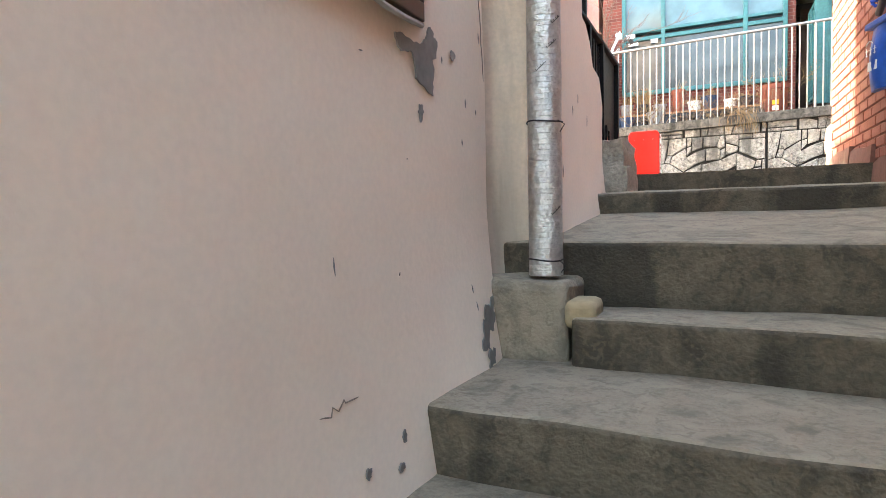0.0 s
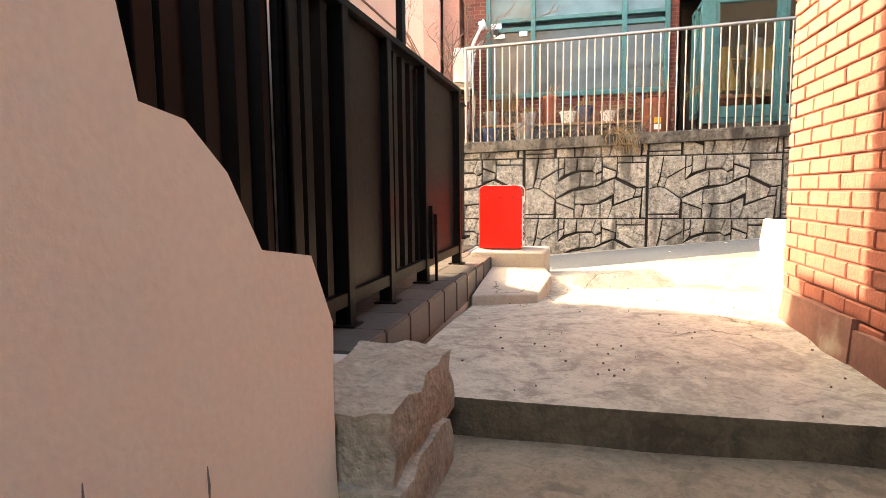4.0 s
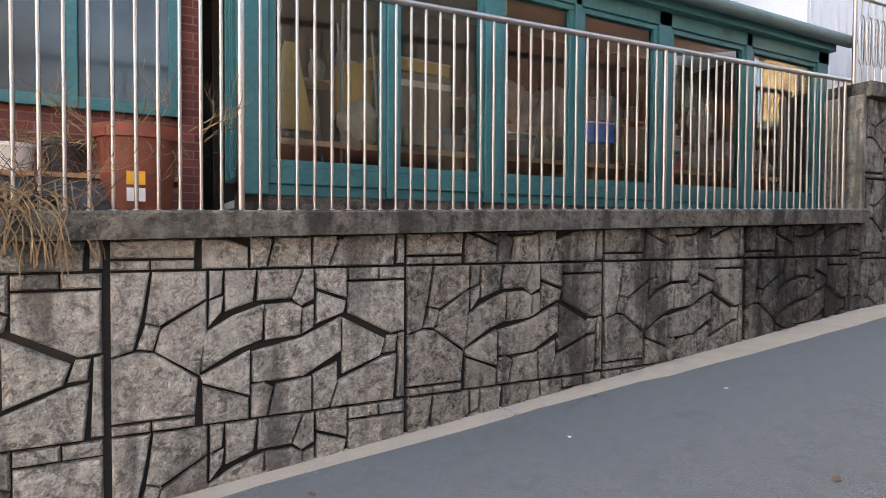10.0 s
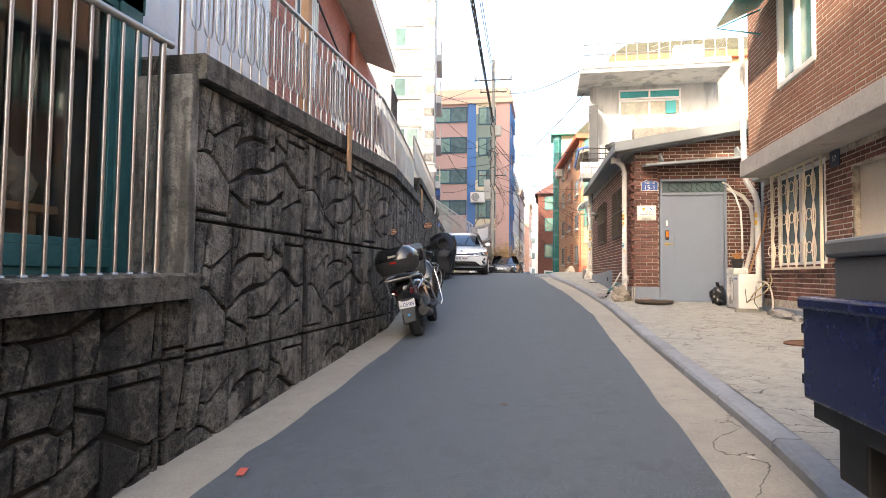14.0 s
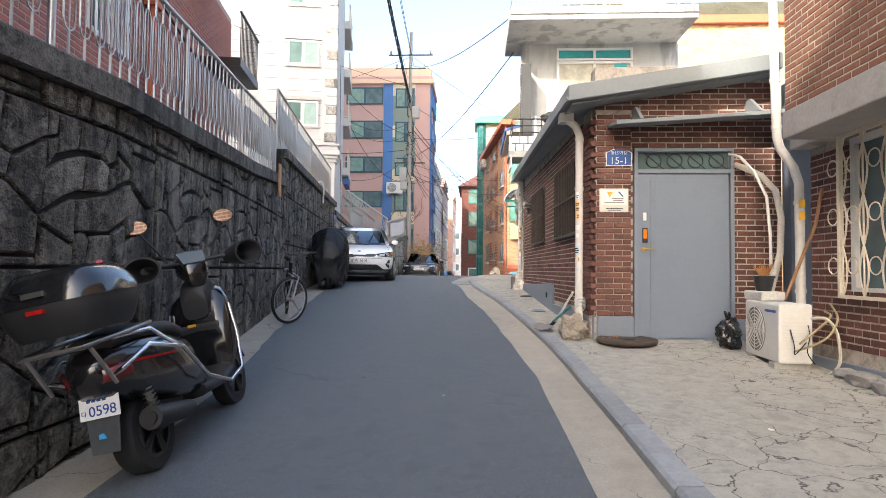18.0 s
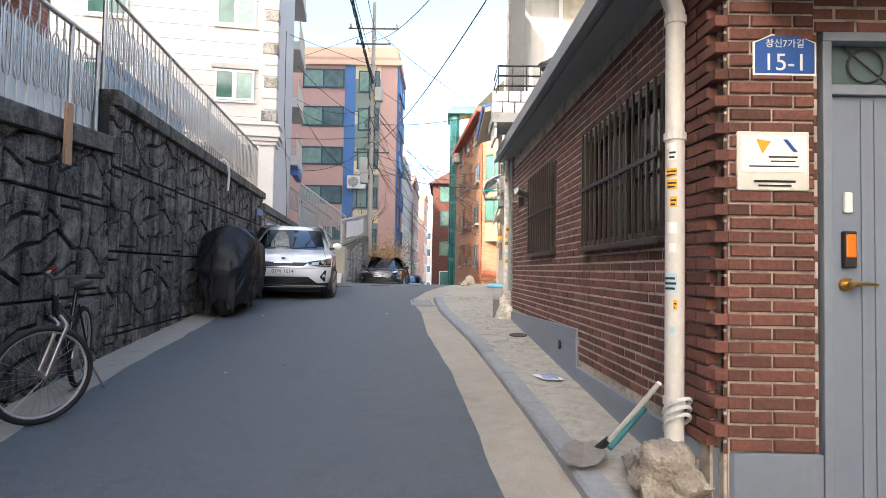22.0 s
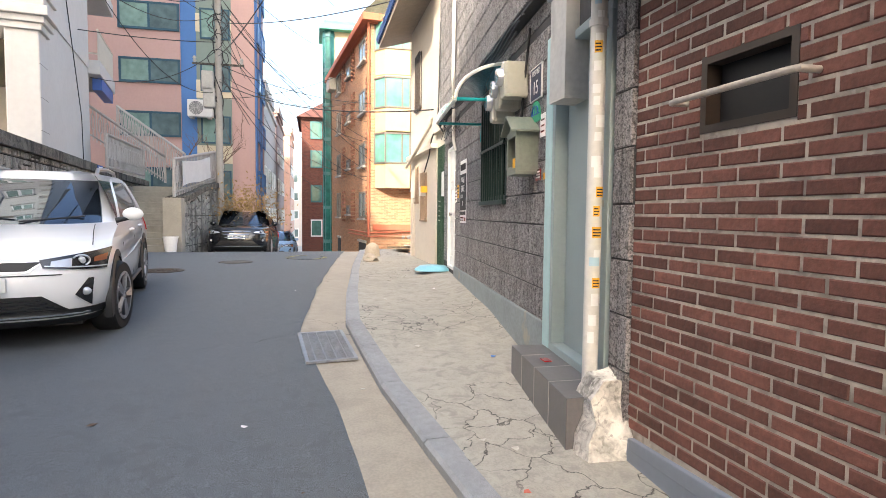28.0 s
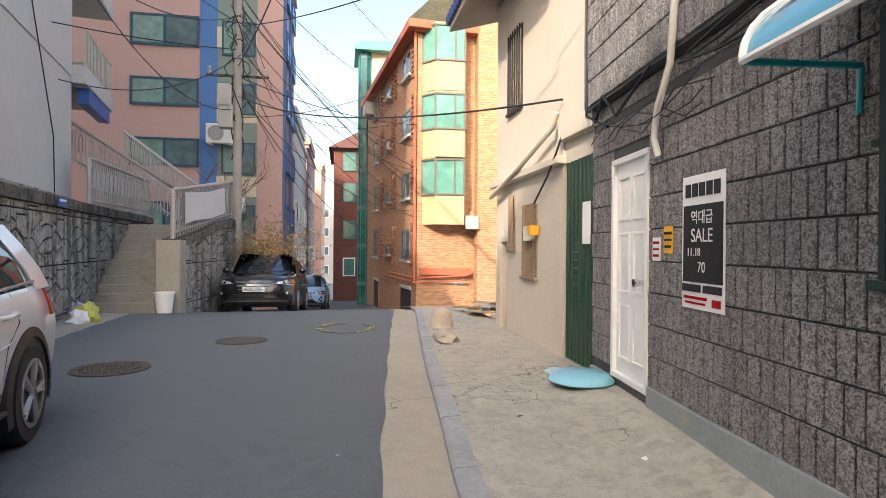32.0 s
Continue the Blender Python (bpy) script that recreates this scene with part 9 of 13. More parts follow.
for k in range(3):
    bm = B()
    tube(bm, [(42.9 + 0.14 * math.sin(j * 0.8 + k), 13.1 + 0.16 * math.cos(j * 0.8 + k * 2), 7.5 + j * 0.3) for j in range(24)], 0.02, 5)
    solo("pole_cable", bm, CABLE, "black cable coiled up the utility pole", "wire", smooth=60)


# ==== wall side: railing, glazed house, yard ====
def cap_low(x):
    return 3.115 + 0.0268 * (x + 2.65)


rg = thing("steel_railing", "stainless steel railing with plain round bars on the low wall", "railing", (3.3, 11.8, 3.2))
bm = B()
tube(bm, [(-1.82, 11.8, 4.62), (1.67, 11.8, 4.705), (5.9, 11.8, 4.825), (8.42, 11.8, 4.9)], 0.027, 12)
part("top_rail", bm, STEEL, rg, smooth=50)
x = -1.8
k = 0
while x < 8.45:
    bm = B()
    big = k in (0, 30, 62) or x > 8.3
    z1 = 4.62 + 0.0275 * (x + 1.82)
    cy(bm, (x, 11.8, cap_low(x) - 0.01), (x, 11.8, z1), 0.022 if big else 0.0115, n=8)
    cy(bm, (x, 11.8, cap_low(x)), (x, 11.8, cap_low(x) + 0.012), 0.026, 0.018, n=8)
    part("post" if big else "bar", bm, STEEL, rg, smooth=50)
    x += 0.1165
    k += 1
bm = B()
tube(bm, [(-1.82, 11.8, 4.62), (-1.86, 12.1, 4.55), (-1.9, 12.5, 4.55)], 0.025, 10)
part("return_rail", bm, STEEL, rg, smooth=50)
for k in range(4):
    bm = B()
    cy(bm, (-1.83 - 0.01 * k, 11.93 + 0.13 * k, 3.1), (-1.83 - 0.01 * k, 11.93 + 0.13 * k, 4.56), 0.0115, n=8)
    part("bar", bm, STEEL, rg, smooth=50)


def looped_rail(name, label, pts, ztop, h, step):
    """Ornamental steel railing: bars with elongated loops."""
    t = thing(name, label, "railing", (pts[0][0], pts[0][1], ztop(pts[0][0])))
    P = []
    for p, q in zip(pts, pts[1:]):
        n = max(1, round((Vector(q) - Vector(p)).length / step))
        P += [Vector(p).lerp(Vector(q), k / n) for k in range(n)]
    P.append(Vector(pts[-1]))
    bm = B()
    tube(bm, [(p.x, p.y, ztop(p.x) + h) for p in P[::4] + [P[-1]]], 0.026, 10)
    part("top_rail", bm, STEEL, t, smooth=50)
    for k, p in enumerate(P):
        z0 = ztop(p.x)
        d = (P[min(k + 1, len(P) - 1)] - P[max(0, k - 1)]).normalized()
        d = Vector((d.x, d.y, 0))
        c = Vector((p.x, p.y, z0))
        bm = B()
        if k % 14 == 0 or k == len(P) - 1:
            tube(bm, [c, c + Vector((0, 0, h))], 0.024, 8)
            part("post", bm, STEEL, t, smooth=50)
            continue
        tube(bm, [c, c + Vector((0, 0, h * 0.24))], 0.0095, 6)
        tube(bm, [c + Vector((0, 0, h * 0.8)), c + Vector((0, 0, h))], 0.0095, 6)
        w = step * 0.36
        loop = [(-0.0, 0.24), (-0.7, 0.26), (-1, 0.31), (-1, 0.74), (-0.7, 0.79), (0, 0.81), (0.7, 0.79), (1, 0.74), (1, 0.31), (0.7, 0.26)]
        tube(bm, [c + d * w * s + Vector((0, 0, h * v)) for s, v in loop], 0.0075, 5, True)
        tube(bm, [c + Vector((0, 0, h * (0.24 + 0.0475 * j))) for j in range(13)], [0.006 + 0.005 * (j % 2) * (3 < j < 10) for j in range(13)], 5)
        part("looped_bar", bm, STEEL, t, smooth=50)
    return t


looped_rail("ornamental_railing", "stainless railing of looped bars on the tall wall", [(8.55, 11.82), (13.3, 11.85), (16.2, 12.28), (17.8, 12.55), (19.93, 12.95)], tall_top, 1.03, 0.155)
looped_rail("ornamental_railing", "stainless railing of looped bars on the upper wall", [(20.06, 12.97), (22.6, 13.33), (24.1, 13.53), (28.85, 14.18)], upper_top, 1.15, 0.155)
for x, z in ((11.2, 4.98), (18.72, 5.36)):
    bm = B()
    y = line_y(WALL_L, x) - 0.06
    bx(bm, x - 0.045, x + 0.045, y - 0.06, y - 0.035, z - 0.42, z + 0.12)
    solo("timber_batten", bm, WOOD, "short orange brown timber batten fixed over the coping", "batten", bevel=0.004)
bm = B()
bx(bm, 10.98, 11.08, 12.0, 12.09, 4.9, 6.6)
solo("timber_post", bm, WOOD, "upright orange brown timber post behind the railing", "post", bevel=0.005)
bm = B()
tube(bm, [(24.3, 13.4, 6.0), (24.34, 13.28, 6.06), (24.42, 13.24, 6.0), (24.5, 13.24, 5.8), (24.5, 13.26, 5.5)], 0.022, 8)
solo("overflow_pipe", bm, PVC, "thin white overflow pipe hooked over the wall", "pipe", smooth=60)
bm = B()
bx(bm, 27.7, 28.1, 13.76, 13.78, 5.35, 5.5)
sgn = solo("blue_wall_sign", bm, BLUE_SIGN, "small blue sign plate on the dark wall", "sign")
sgn.matrix_basis = pose(0, 0, 0)

# glazed house
gh = thing("house_glazed", "old red brick house with a tall teal framed window wall", "house", (0, 14, 3.1), kind="structure")
bm = B()
wall_open(bm, (-2.05, 13.05), (1, 0), (0, 1), 0, 3.6, 2.6, 9.2, 0.25, [(0.4, 3.46, 4.02, 8.6)])
bx(bm, -2.05, -1.8, 13.3, 22, 2.6, 9.2)
# unseen rear and upper volumes, raised to keep sun off the houses opposite
bx(bm, 1.3, 8.4, 15.4, 22, 2.6, 15.5)
bx(bm, -2.05, 1.3, 15.4, 22, 9.4, 15.5)
bx(bm, -2.05, 1.55, 13.05, 15.35, 9.2, 13.8)
part("wall", bm, RED_HOUSE_BRICK, gh)
# the dim room is put into the dark colour of this backing
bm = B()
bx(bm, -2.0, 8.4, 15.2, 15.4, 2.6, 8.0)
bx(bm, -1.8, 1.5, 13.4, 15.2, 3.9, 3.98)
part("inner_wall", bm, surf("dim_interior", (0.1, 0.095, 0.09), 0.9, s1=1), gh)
bm = B()
bx(bm, -2.2, 1.6, 12.9, 15.3, 13.8, 14.0)
bx(bm, -2.2, 8.5, 15.3, 22.1, 15.5, 15.7)
part("roof", bm, CAP_PALE, gh)
MIL = surf("grey_glass", (0.07, 0.085, 0.09), 0.12, var=0.35, s1=0.7, s2=3, bump=0.0)
fr = thing("window_wall", "tall teal window wall with dusty grey panes", "window", (0, 13.05, 4.0), kind="structure")
G0 = (-1.65, 13.02)
for z0, z1 in ((4.0, 4.09), (5.14, 5.22), (5.3, 5.36), (6.75, 6.85), (8.5, 8.6)):
    bm = B()
    obx(bm, G0, (1, 0), (0, 1), 0, 3.06, -0.02, 0.1, z0, z1)
    part("rail", bm, TEAL, fr, bevel=0.006)
for a in (0.0, 0.78, 2.3, 2.98):
    bm = B()
    obx(bm, G0, (1, 0), (0, 1), a, a + 0.08, -0.03, 0.11, 4.0, 8.6)
    part("stile", bm, TEAL, fr, bevel=0.006)
for a0, a1 in ((0.08, 0.78), (0.86, 2.3), (2.38, 2.98)):
    for z0, z1, m_ in ((4.09, 5.14, MIL), (5.36, 6.75, surf("blue_reflecting_glass", (0.09, 0.17, 0.2), 0.1, var=0.3, s1=0.8, s2=3, bump=0.0)), (6.85, 8.5, MIL)):
        bm = B()
        obx(bm, G0, (1, 0), (0, 1), a0, a1, 0.03, 0.04, z0, z1)
        part("pane", bm, m_, fr)
for k, (x, z, w, h) in enumerate(((-1.42, 5.08, 0.2, 0.07), (-1.5, 5.25, 0.24, 0.1), (-1.0, 5.1, 0.14, 0.08))):
    bm = B()
    bx(bm, x - w / 2, x + w / 2, 13.0, 13.01, z - h / 2, z + h / 2)
    part("white_paper", bm, PAPER, fr)
cc = thing("security_camera", "white dome security camera on a bracket", "camera", (-1.62, 12.75, 5.2))
bm = B()
tube(bm, [(-1.62, 13.0, 5.15), (-1.66, 12.8, 5.3), (-1.66, 12.72, 5.3)], 0.018, 8)
part("bracket", bm, WHITE, cc)
bm = B()
lathe(bm, [(0.02, 0.08), (0.06, 0.06), (0.07, 0.0), (0.05, -0.05), (0.02, -0.07)], 14, (-1.68, 12.7, 5.2))
part("dome", bm, WHITE, cc, smooth=60)
bm = B()
cy(bm, (-1.45, 12.95, 5.12), (-1.45, 12.8, 5.1), 0.045, n=12)
part("barrel_camera", bm, MATT_BLACK, cc)

sun_room = thing("sunroom", "teal framed sunroom built out over the yard, full of stored things", "sunroom", (5, 12.5, 3.3), kind="structure")
S = (1.72, 12.1)
for z0, z1, b in ((3.36, 3.44, 0.02), (3.44, 3.56, 0.0), (5.16, 5.3, -0.02), (5.3, 5.42, -0.1)):
    bm = B()
    obx(bm, S, (1, 0), (0, 1), 0, 6.8, b, 0.12, z0, z1)
    part("rail", bm, TEAL, sun_room, bevel=0.006)
for x0, w in ((1.72, 0.2), (2.79, 0.07), (3.66, 0.16), (4.6, 0.08), (5.65, 0.18), (6.98, 0.1), (8.3, 0.2)):
    bm = B()
    bx(bm, x0, x0 + w, 12.08, 12.22, 3.36, 5.3)
    part("post", bm, TEAL, sun_room, bevel=0.008)
bm = B()
bx(bm, 1.72, 8.5, 12.13, 12.3, 3.0, 3.36)
part("stone_base", bm, CAP, sun_room, "stained concrete base")
XS = (1.92, 2.79, 2.86, 3.66, 3.82, 4.6, 4.68, 5.65, 5.83, 6.98, 7.08, 8.3)
for a, b in zip(XS[::2], XS[1::2]):
    bm = B()
    frame_rect(bm, (0, 12.1), (1, 0), (0, 1), a, b, 3.56, 5.16, 0.05, 0.0, 0.06)
    part("sash", bm, TEAL, sun_room, bevel=0.004)
    bm = B()
    bx(bm, a + 0.05, b - 0.05, 12.14, 12.146, 3.61, 5.11)
    part("pane", bm, GLASS, sun_room).visible_shadow = False
for y0, y1 in ((12.25, 12.62), (12.68, 13.0)):
    bm = B()
    frame_rect(bm, (1.74, 0), (0, 1), (1, 0), y0, y1, 3.5, 5.2, 0.06, 0.0, 0.06)
    part("side_sash", bm, TEAL, sun_room, bevel=0.004)
    bm = B()
    bx(bm, 1.77, 1.776, y0 + 0.05, y1 - 0.05, 3.55, 5.15)
    part("pane", bm, MIL, sun_room)
bm = B()
prism(bm, [(1.6, 11.95, 5.42), (8.62, 11.95, 5.42), (8.62, 15.3, 6.1), (1.6, 15.3, 6.1)], (0, 0, 0.05))
part("roof_sheet", bm, surf("milky_sheet", (0.6, 0.62, 0.6), 0.4, var=0.1, s1=1), sun_room)
bm = B()
tube(bm, [(1.6, 11.93, 5.42), (8.7, 11.93, 5.42)], 0.07, 8)
part("gutter", bm, surf("old_gutter", (0.1, 0.16, 0.16), 0.6), sun_room, smooth=50)
bm = B()
bx(bm, 1.75, 8.4, 12.2, 15.2, 3.28, 3.34)
part("floor", bm, CAP_PALE, sun_room)
bm = B()
bx(bm, 8.4, 8.46, 12.2, 15.3, 3.3, 5.5)
part("end_wall", bm, MIL, sun_room)
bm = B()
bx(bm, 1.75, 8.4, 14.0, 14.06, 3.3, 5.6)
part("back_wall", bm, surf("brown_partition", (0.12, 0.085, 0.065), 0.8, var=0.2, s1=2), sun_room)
# stored things
DULL_Y = surf("dull_yellow_plastic", (0.42, 0.25, 0.05), 0.6, var=0.15, s1=5)
def crate(name, label, cat, x, y, z, sx, sy, sz, mat, rot=0.0):
    t = thing(name, label, cat)
    bm = B()
    bx(bm, -sx / 2, sx / 2, -sy / 2, sy / 2, 0, sz)
    part("body", bm, mat, t, bevel=0.012)
    bm = B()
    bx(bm, -sx / 2 - 0.006, sx / 2 + 0.006, -0.03, 0.03, sz, sz + 0.004)
    bx(bm, -sx / 2 - 0.004, sx / 2 + 0.004, -sy / 2 - 0.004, -sy / 2, sz * 0.82, sz * 0.9)
    part("seam", bm, surf(name + "_seam", (0.5, 0.4, 0.27), 0.7), t)
    t.matrix_basis = pose(x, y, z, 0, 0, rot)
    return t


CARD = surf("cardboard", (0.2, 0.145, 0.09), 0.85, var=0.2, s1=3)
CREAMP = surf("cream_plastic", (0.6, 0.56, 0.46), 0.5, var=0.08, s1=3)
sb = thing("storage_bench", "long low bench carrying stored pots and boxes", "bench", (5, 12.8, 3.34))
bm = B()
bx(bm, 1.9, 8.3, 12.5, 13.4, 3.78, 3.83)
part("board", bm, WOOD, sb, bevel=0.005)
for x in (2.0, 3.7, 5.3, 6.8, 8.2):
    bm = B()
    bx(bm, x - 0.04, x + 0.04, 12.6, 13.3, 3.34, 3.78)
    part("leg", bm, WOOD, sb)
rng = random.Random(41)
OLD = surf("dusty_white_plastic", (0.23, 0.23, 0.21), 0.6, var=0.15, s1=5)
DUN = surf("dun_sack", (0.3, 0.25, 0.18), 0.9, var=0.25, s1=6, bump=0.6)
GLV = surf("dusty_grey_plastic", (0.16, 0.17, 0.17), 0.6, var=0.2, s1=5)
x = 2.0
while x < 8.2:
    k = rng.random()
    y = rng.uniform(12.5, 12.7)
    if k < 0.3:
        r = rng.uniform(0.12, 0.18)
        for j in range(rng.randint(1, 3)):
            bm = B()
            lathe(bm, [(r * 0.7, 0), (r * 0.98, 0.12), (r * 1.06, 0.12), (r * 1.06, 0.135), (r * 0.94, 0.135), (r * 0.66, 0.02)], 18, (x, y, 3.83 + 0.05 * j))
            solo("basin", bm, OLD if rng.random() < 0.7 else GLV, "dusty plastic basin stacked in the sunroom", "basin", group="stored basins", smooth=40)
        x += r * 2 + 0.03
    elif k < 0.6:
        r = rng.uniform(0.12, 0.2)
        bm = B()
        blob(bm, (x, y, 3.83 + r * 0.8), r, 0.6, int(x * 50), 3, (1.0, 0.8, 1.1))
        solo("stored_bundle", bm, (OLD, DUN, GLV)[rng.randint(0, 2)], "dusty tied bundle stored behind the glass", "bundle", group="stored bundles", smooth=50)
        x += r * 1.6
    elif k < 0.85:
        sx, sz = rng.uniform(0.2, 0.36), rng.uniform(0.12, 0.4)
        bm = B()
        bx(bm, x, x + sx, y - 0.14, y + 0.14, 3.832, 3.832 + sz)
        solo("stored_carton", bm, (CARD, DUN, GLV)[rng.randint(0, 2)], "dusty brown carton stored behind the glass", "carton", group="stored cartons", bevel=0.01)
        x += sx + 0.02
    else:
        bm = B()
        tube(bm, [(x, y, 3.4), (x + rng.uniform(-0.08, 0.08), y + 0.15, rng.uniform(4.5, 5.0))], 0.014, 8)
        solo("upright_pole", bm, OLD, "pale pole leaning among stored things", "pole", group="leaning poles")
        x += 0.08
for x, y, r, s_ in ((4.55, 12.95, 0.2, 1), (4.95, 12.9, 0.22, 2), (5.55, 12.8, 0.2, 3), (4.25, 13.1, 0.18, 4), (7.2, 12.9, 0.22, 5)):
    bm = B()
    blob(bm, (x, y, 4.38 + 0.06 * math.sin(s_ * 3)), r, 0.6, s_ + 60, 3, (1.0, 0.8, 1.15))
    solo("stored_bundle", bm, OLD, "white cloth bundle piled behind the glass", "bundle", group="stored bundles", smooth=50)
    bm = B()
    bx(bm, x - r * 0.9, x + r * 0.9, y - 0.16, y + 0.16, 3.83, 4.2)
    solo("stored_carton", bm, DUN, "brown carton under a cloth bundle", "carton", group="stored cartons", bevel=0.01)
bm = B()
bx(bm, 2.0, 8.3, 13.5, 13.8, 4.55, 4.58)
solo("wall_shelf", bm, WOOD, "long wooden shelf at the back of the sunroom", "shelf")
for k in range(22):
    x = 2.1 + k * 0.28 + rng.uniform(-0.05, 0.05)
    h = rng.uniform(0.1, 0.35)
    bm = B()
    lathe(bm, [(0.07, 0), (0.09, h * 0.7), (0.05, h), (0.03, h)], 12, (x, 13.65, 4.58))
    solo("stored_jar", bm, (OLD, DUN, GLV, RUST_TERRA)[rng.randint(0, 3)], "dusty jar on the sunroom shelf", "jar", group="shelf jars", smooth=40)
crate("cardboard_box", "large cardboard box with a yellow lid", "box", 3.35, 12.95, 3.83, 0.62, 0.5, 0.7, CARD)
crate("yellow_tray", "yellow tray lying on the cardboard box", "tray", 3.3, 12.95, 4.54, 0.7, 0.5, 0.12, DULL_Y, 4)
crate("blue_crate", "bright blue plastic crate", "crate", 5.3, 12.75, 4.05, 0.5, 0.35, 0.24, surf("blue_plastic", (0.02, 0.13, 0.45), 0.4), -8)
crate("cardboard_box", "small brown carton under the blue crate", "box", 5.2, 12.8, 3.83, 0.6, 0.4, 0.2, CARD, 6)
crate("cardboard_box", "grey carton among stored things", "box", 4.35, 12.8, 3.83, 0.4, 0.4, 0.25, CREAMP, -5)
crate("cardboard_box", "cream carton by the window post", "box", 6.35, 12.7, 4.02, 0.4, 0.3, 0.2, CREAMP, 7)
crate("red_tray", "red tray under the cream carton", "tray", 6.35, 12.7, 3.83, 0.46, 0.34, 0.17, surf("red_plastic", (0.45, 0.06, 0.06), 0.4), 0)
bm = B()
blob(bm, (6.35, 12.7, 4.3), 0.17, 0.4, 12, 3, (1.3, 1, 0.5))
solo("folded_cloth", bm, PAPER, "crumpled white cloth on the carton", "cloth", smooth=50)
bm = B()
secs = []
for k in range(7):
    w = 0.05 + 0.02 * k
    secs.append([(2.15 - w, 12.45, 4.55 - 0.11 * k), (2.15 + w, 12.45 + 0.02 * math.sin(k), 4.55 - 0.11 * k), (2.15 + w, 12.53, 4.55 - 0.11 * k), (2.15 - w, 12.53, 4.55 - 0.11 * k)])
loft(bm, secs)
solo("yellow_coat", bm, DULL_Y, "yellow raincoat hung inside the window", "coat", smooth=50)
bm = B()
lathe(bm, [(0.16, 0), (0.18, 0.3), (0.14, 0.45), (0.05, 0.5)], 16, (2.78, 12.9, 4.1))
solo("yellow_bucket", bm, DULL_Y, "upturned yellow bucket among the stored things", "bucket", smooth=50)


def pot(x, y, z, r, h, mat, label, plant=None, seed=0, group="flower pots in the yard"):
    t = thing("flower_pot", label, "pot", (x, y, z), group)
    bm = B()
    lathe(bm, [(r * 0.72, 0), (r * 0.97, h * 0.88), (r * 1.06, h * 0.88), (r * 1.06, h), (r * 0.95, h), (r * 0.9, h * 0.86)], 20, (x, y, z))
    part("pot", bm, mat, t, smooth=40)
    bm = B()
    lathe(bm, [(r * 0.9, h * 0.84), (r * 0.88, h * 0.88)], 16, (x, y, z))
    part("soil", bm, SOIL, t)
    if plant:
        rng = random.Random(seed)
        bm = B()
        for k in range(round(plant[0] * 1.6)):
            a, q = rng.uniform(0, math.tau), rng.uniform(0, r * 0.8)
            p = Vector((x + q * math.cos(a), y + q * math.sin(a), z + h * 0.86))
            d = Vector((rng.gauss(0, plant[2]), rng.gauss(0, plant[2]), 1)).normalized()
            L = plant[1] * rng.uniform(0.4, 1)
            pts = [p]
            for j in range(3):
                d = (d + Vector((rng.gauss(0, 0.25), rng.gauss(0, 0.25), -0.12 * plant[2] * 4))).normalized()
                pts.append(pts[-1] + d * L / 3)
            tube(bm, pts, [0.006, 0.005, 0.004, 0.002], 3)
        part("dry_growth", bm, DRY, t, kind="stuff")
    return t


CER = surf("white_ceramic", (0.72, 0.71, 0.68), 0.3, var=0.06, s1=4)
DKP = surf("dark_plastic", (0.035, 0.035, 0.04), 0.5, var=0.2)
BLP = surf("dark_blue_plastic", (0.02, 0.05, 0.12), 0.5, var=0.2)
GRP = surf("grey_plastic", (0.25, 0.26, 0.27), 0.55, var=0.15)
YZ = 3.09
bench = thing("plank_bench", "low plank bench holding rows of flower pots", "bench", (0, 12.5, YZ))
for k in range(3):
    bm = B()
    bx(bm, -1.6 + k * 1.0, -0.62 + k * 1.0, 12.2, 12.75, YZ + 0.34, YZ + 0.37)
    part("plank", bm, WOOD, bench)
for k in range(6):
    bm = B()
    bx(bm, -1.5 + k * 0.5, -1.4 + k * 0.5, 12.3, 12.7, YZ, YZ + 0.34)
    part("block", bm, GRP, bench)
PZ = YZ + 0.37
bm = B()
secs = []
for k in range(40):
    x = -1.75 + k * 0.072
    w = 0.035 * math.sin(k * 1.3) + 0.025 * math.sin(k * 0.7 + 1)
    secs.append([(x, 12.02 + w, YZ), (x, 12.05 + 0.6 * w, YZ + 0.2 + 0.03 * math.sin(k * 0.9)), (x, 12.16 + w * 0.3, YZ + 0.325), (x, 12.22, YZ + 0.325), (x, 12.22, YZ)])
loft(bm, secs)
solo("black_sheet", bm, surf("black_sheeting", (0.02, 0.02, 0.021), 0.45, var=0.3, s1=6, s2=40, bump=0.4), "black plastic sheet draped under the pots", "sheet", smooth=50)
pot(-1.5, 12.5, PZ, 0.13, 0.25, GRP, "grey planter with tall dry grass", (40, 0.35, 0.2), 1)
pot(-1.18, 12.55, PZ, 0.14, 0.24, DKP, "dark plastic pot with pale dry grass", (120, 0.42, 0.25), 2)
pot(-0.86, 12.45, PZ, 0.13, 0.2, GRP, "grey pot with withered stems", (30, 0.3, 0.4), 3)
pot(-0.52, 12.6, PZ, 0.13, 0.48, RUST_TERRA, "tall terracotta pot with dry stems", (16, 0.3, 0.3), 4)
pot(-0.22, 12.45, PZ, 0.13, 0.2, CER, "white glazed pot with dry twigs", (14, 0.25, 0.4), 5)
pot(0.05, 12.6, PZ, 0.15, 0.3, BLP, "dark blue pot with dry twigs", (30, 0.3, 0.5), 6)
pot(0.42, 12.5, PZ, 0.12, 0.19, CER, "white pot with blue rim", (10, 0.25, 0.4), 7)
pot(0.7, 12.55, PZ, 0.14, 0.22, DKP, "dark pot with tangled vines", (50, 0.35, 0.8), 8)
pot(-1.45, 12.1, YZ, 0.16, 0.3, BLP, "navy plastic tub on the ground", (8, 0.2, 0.4), 9)
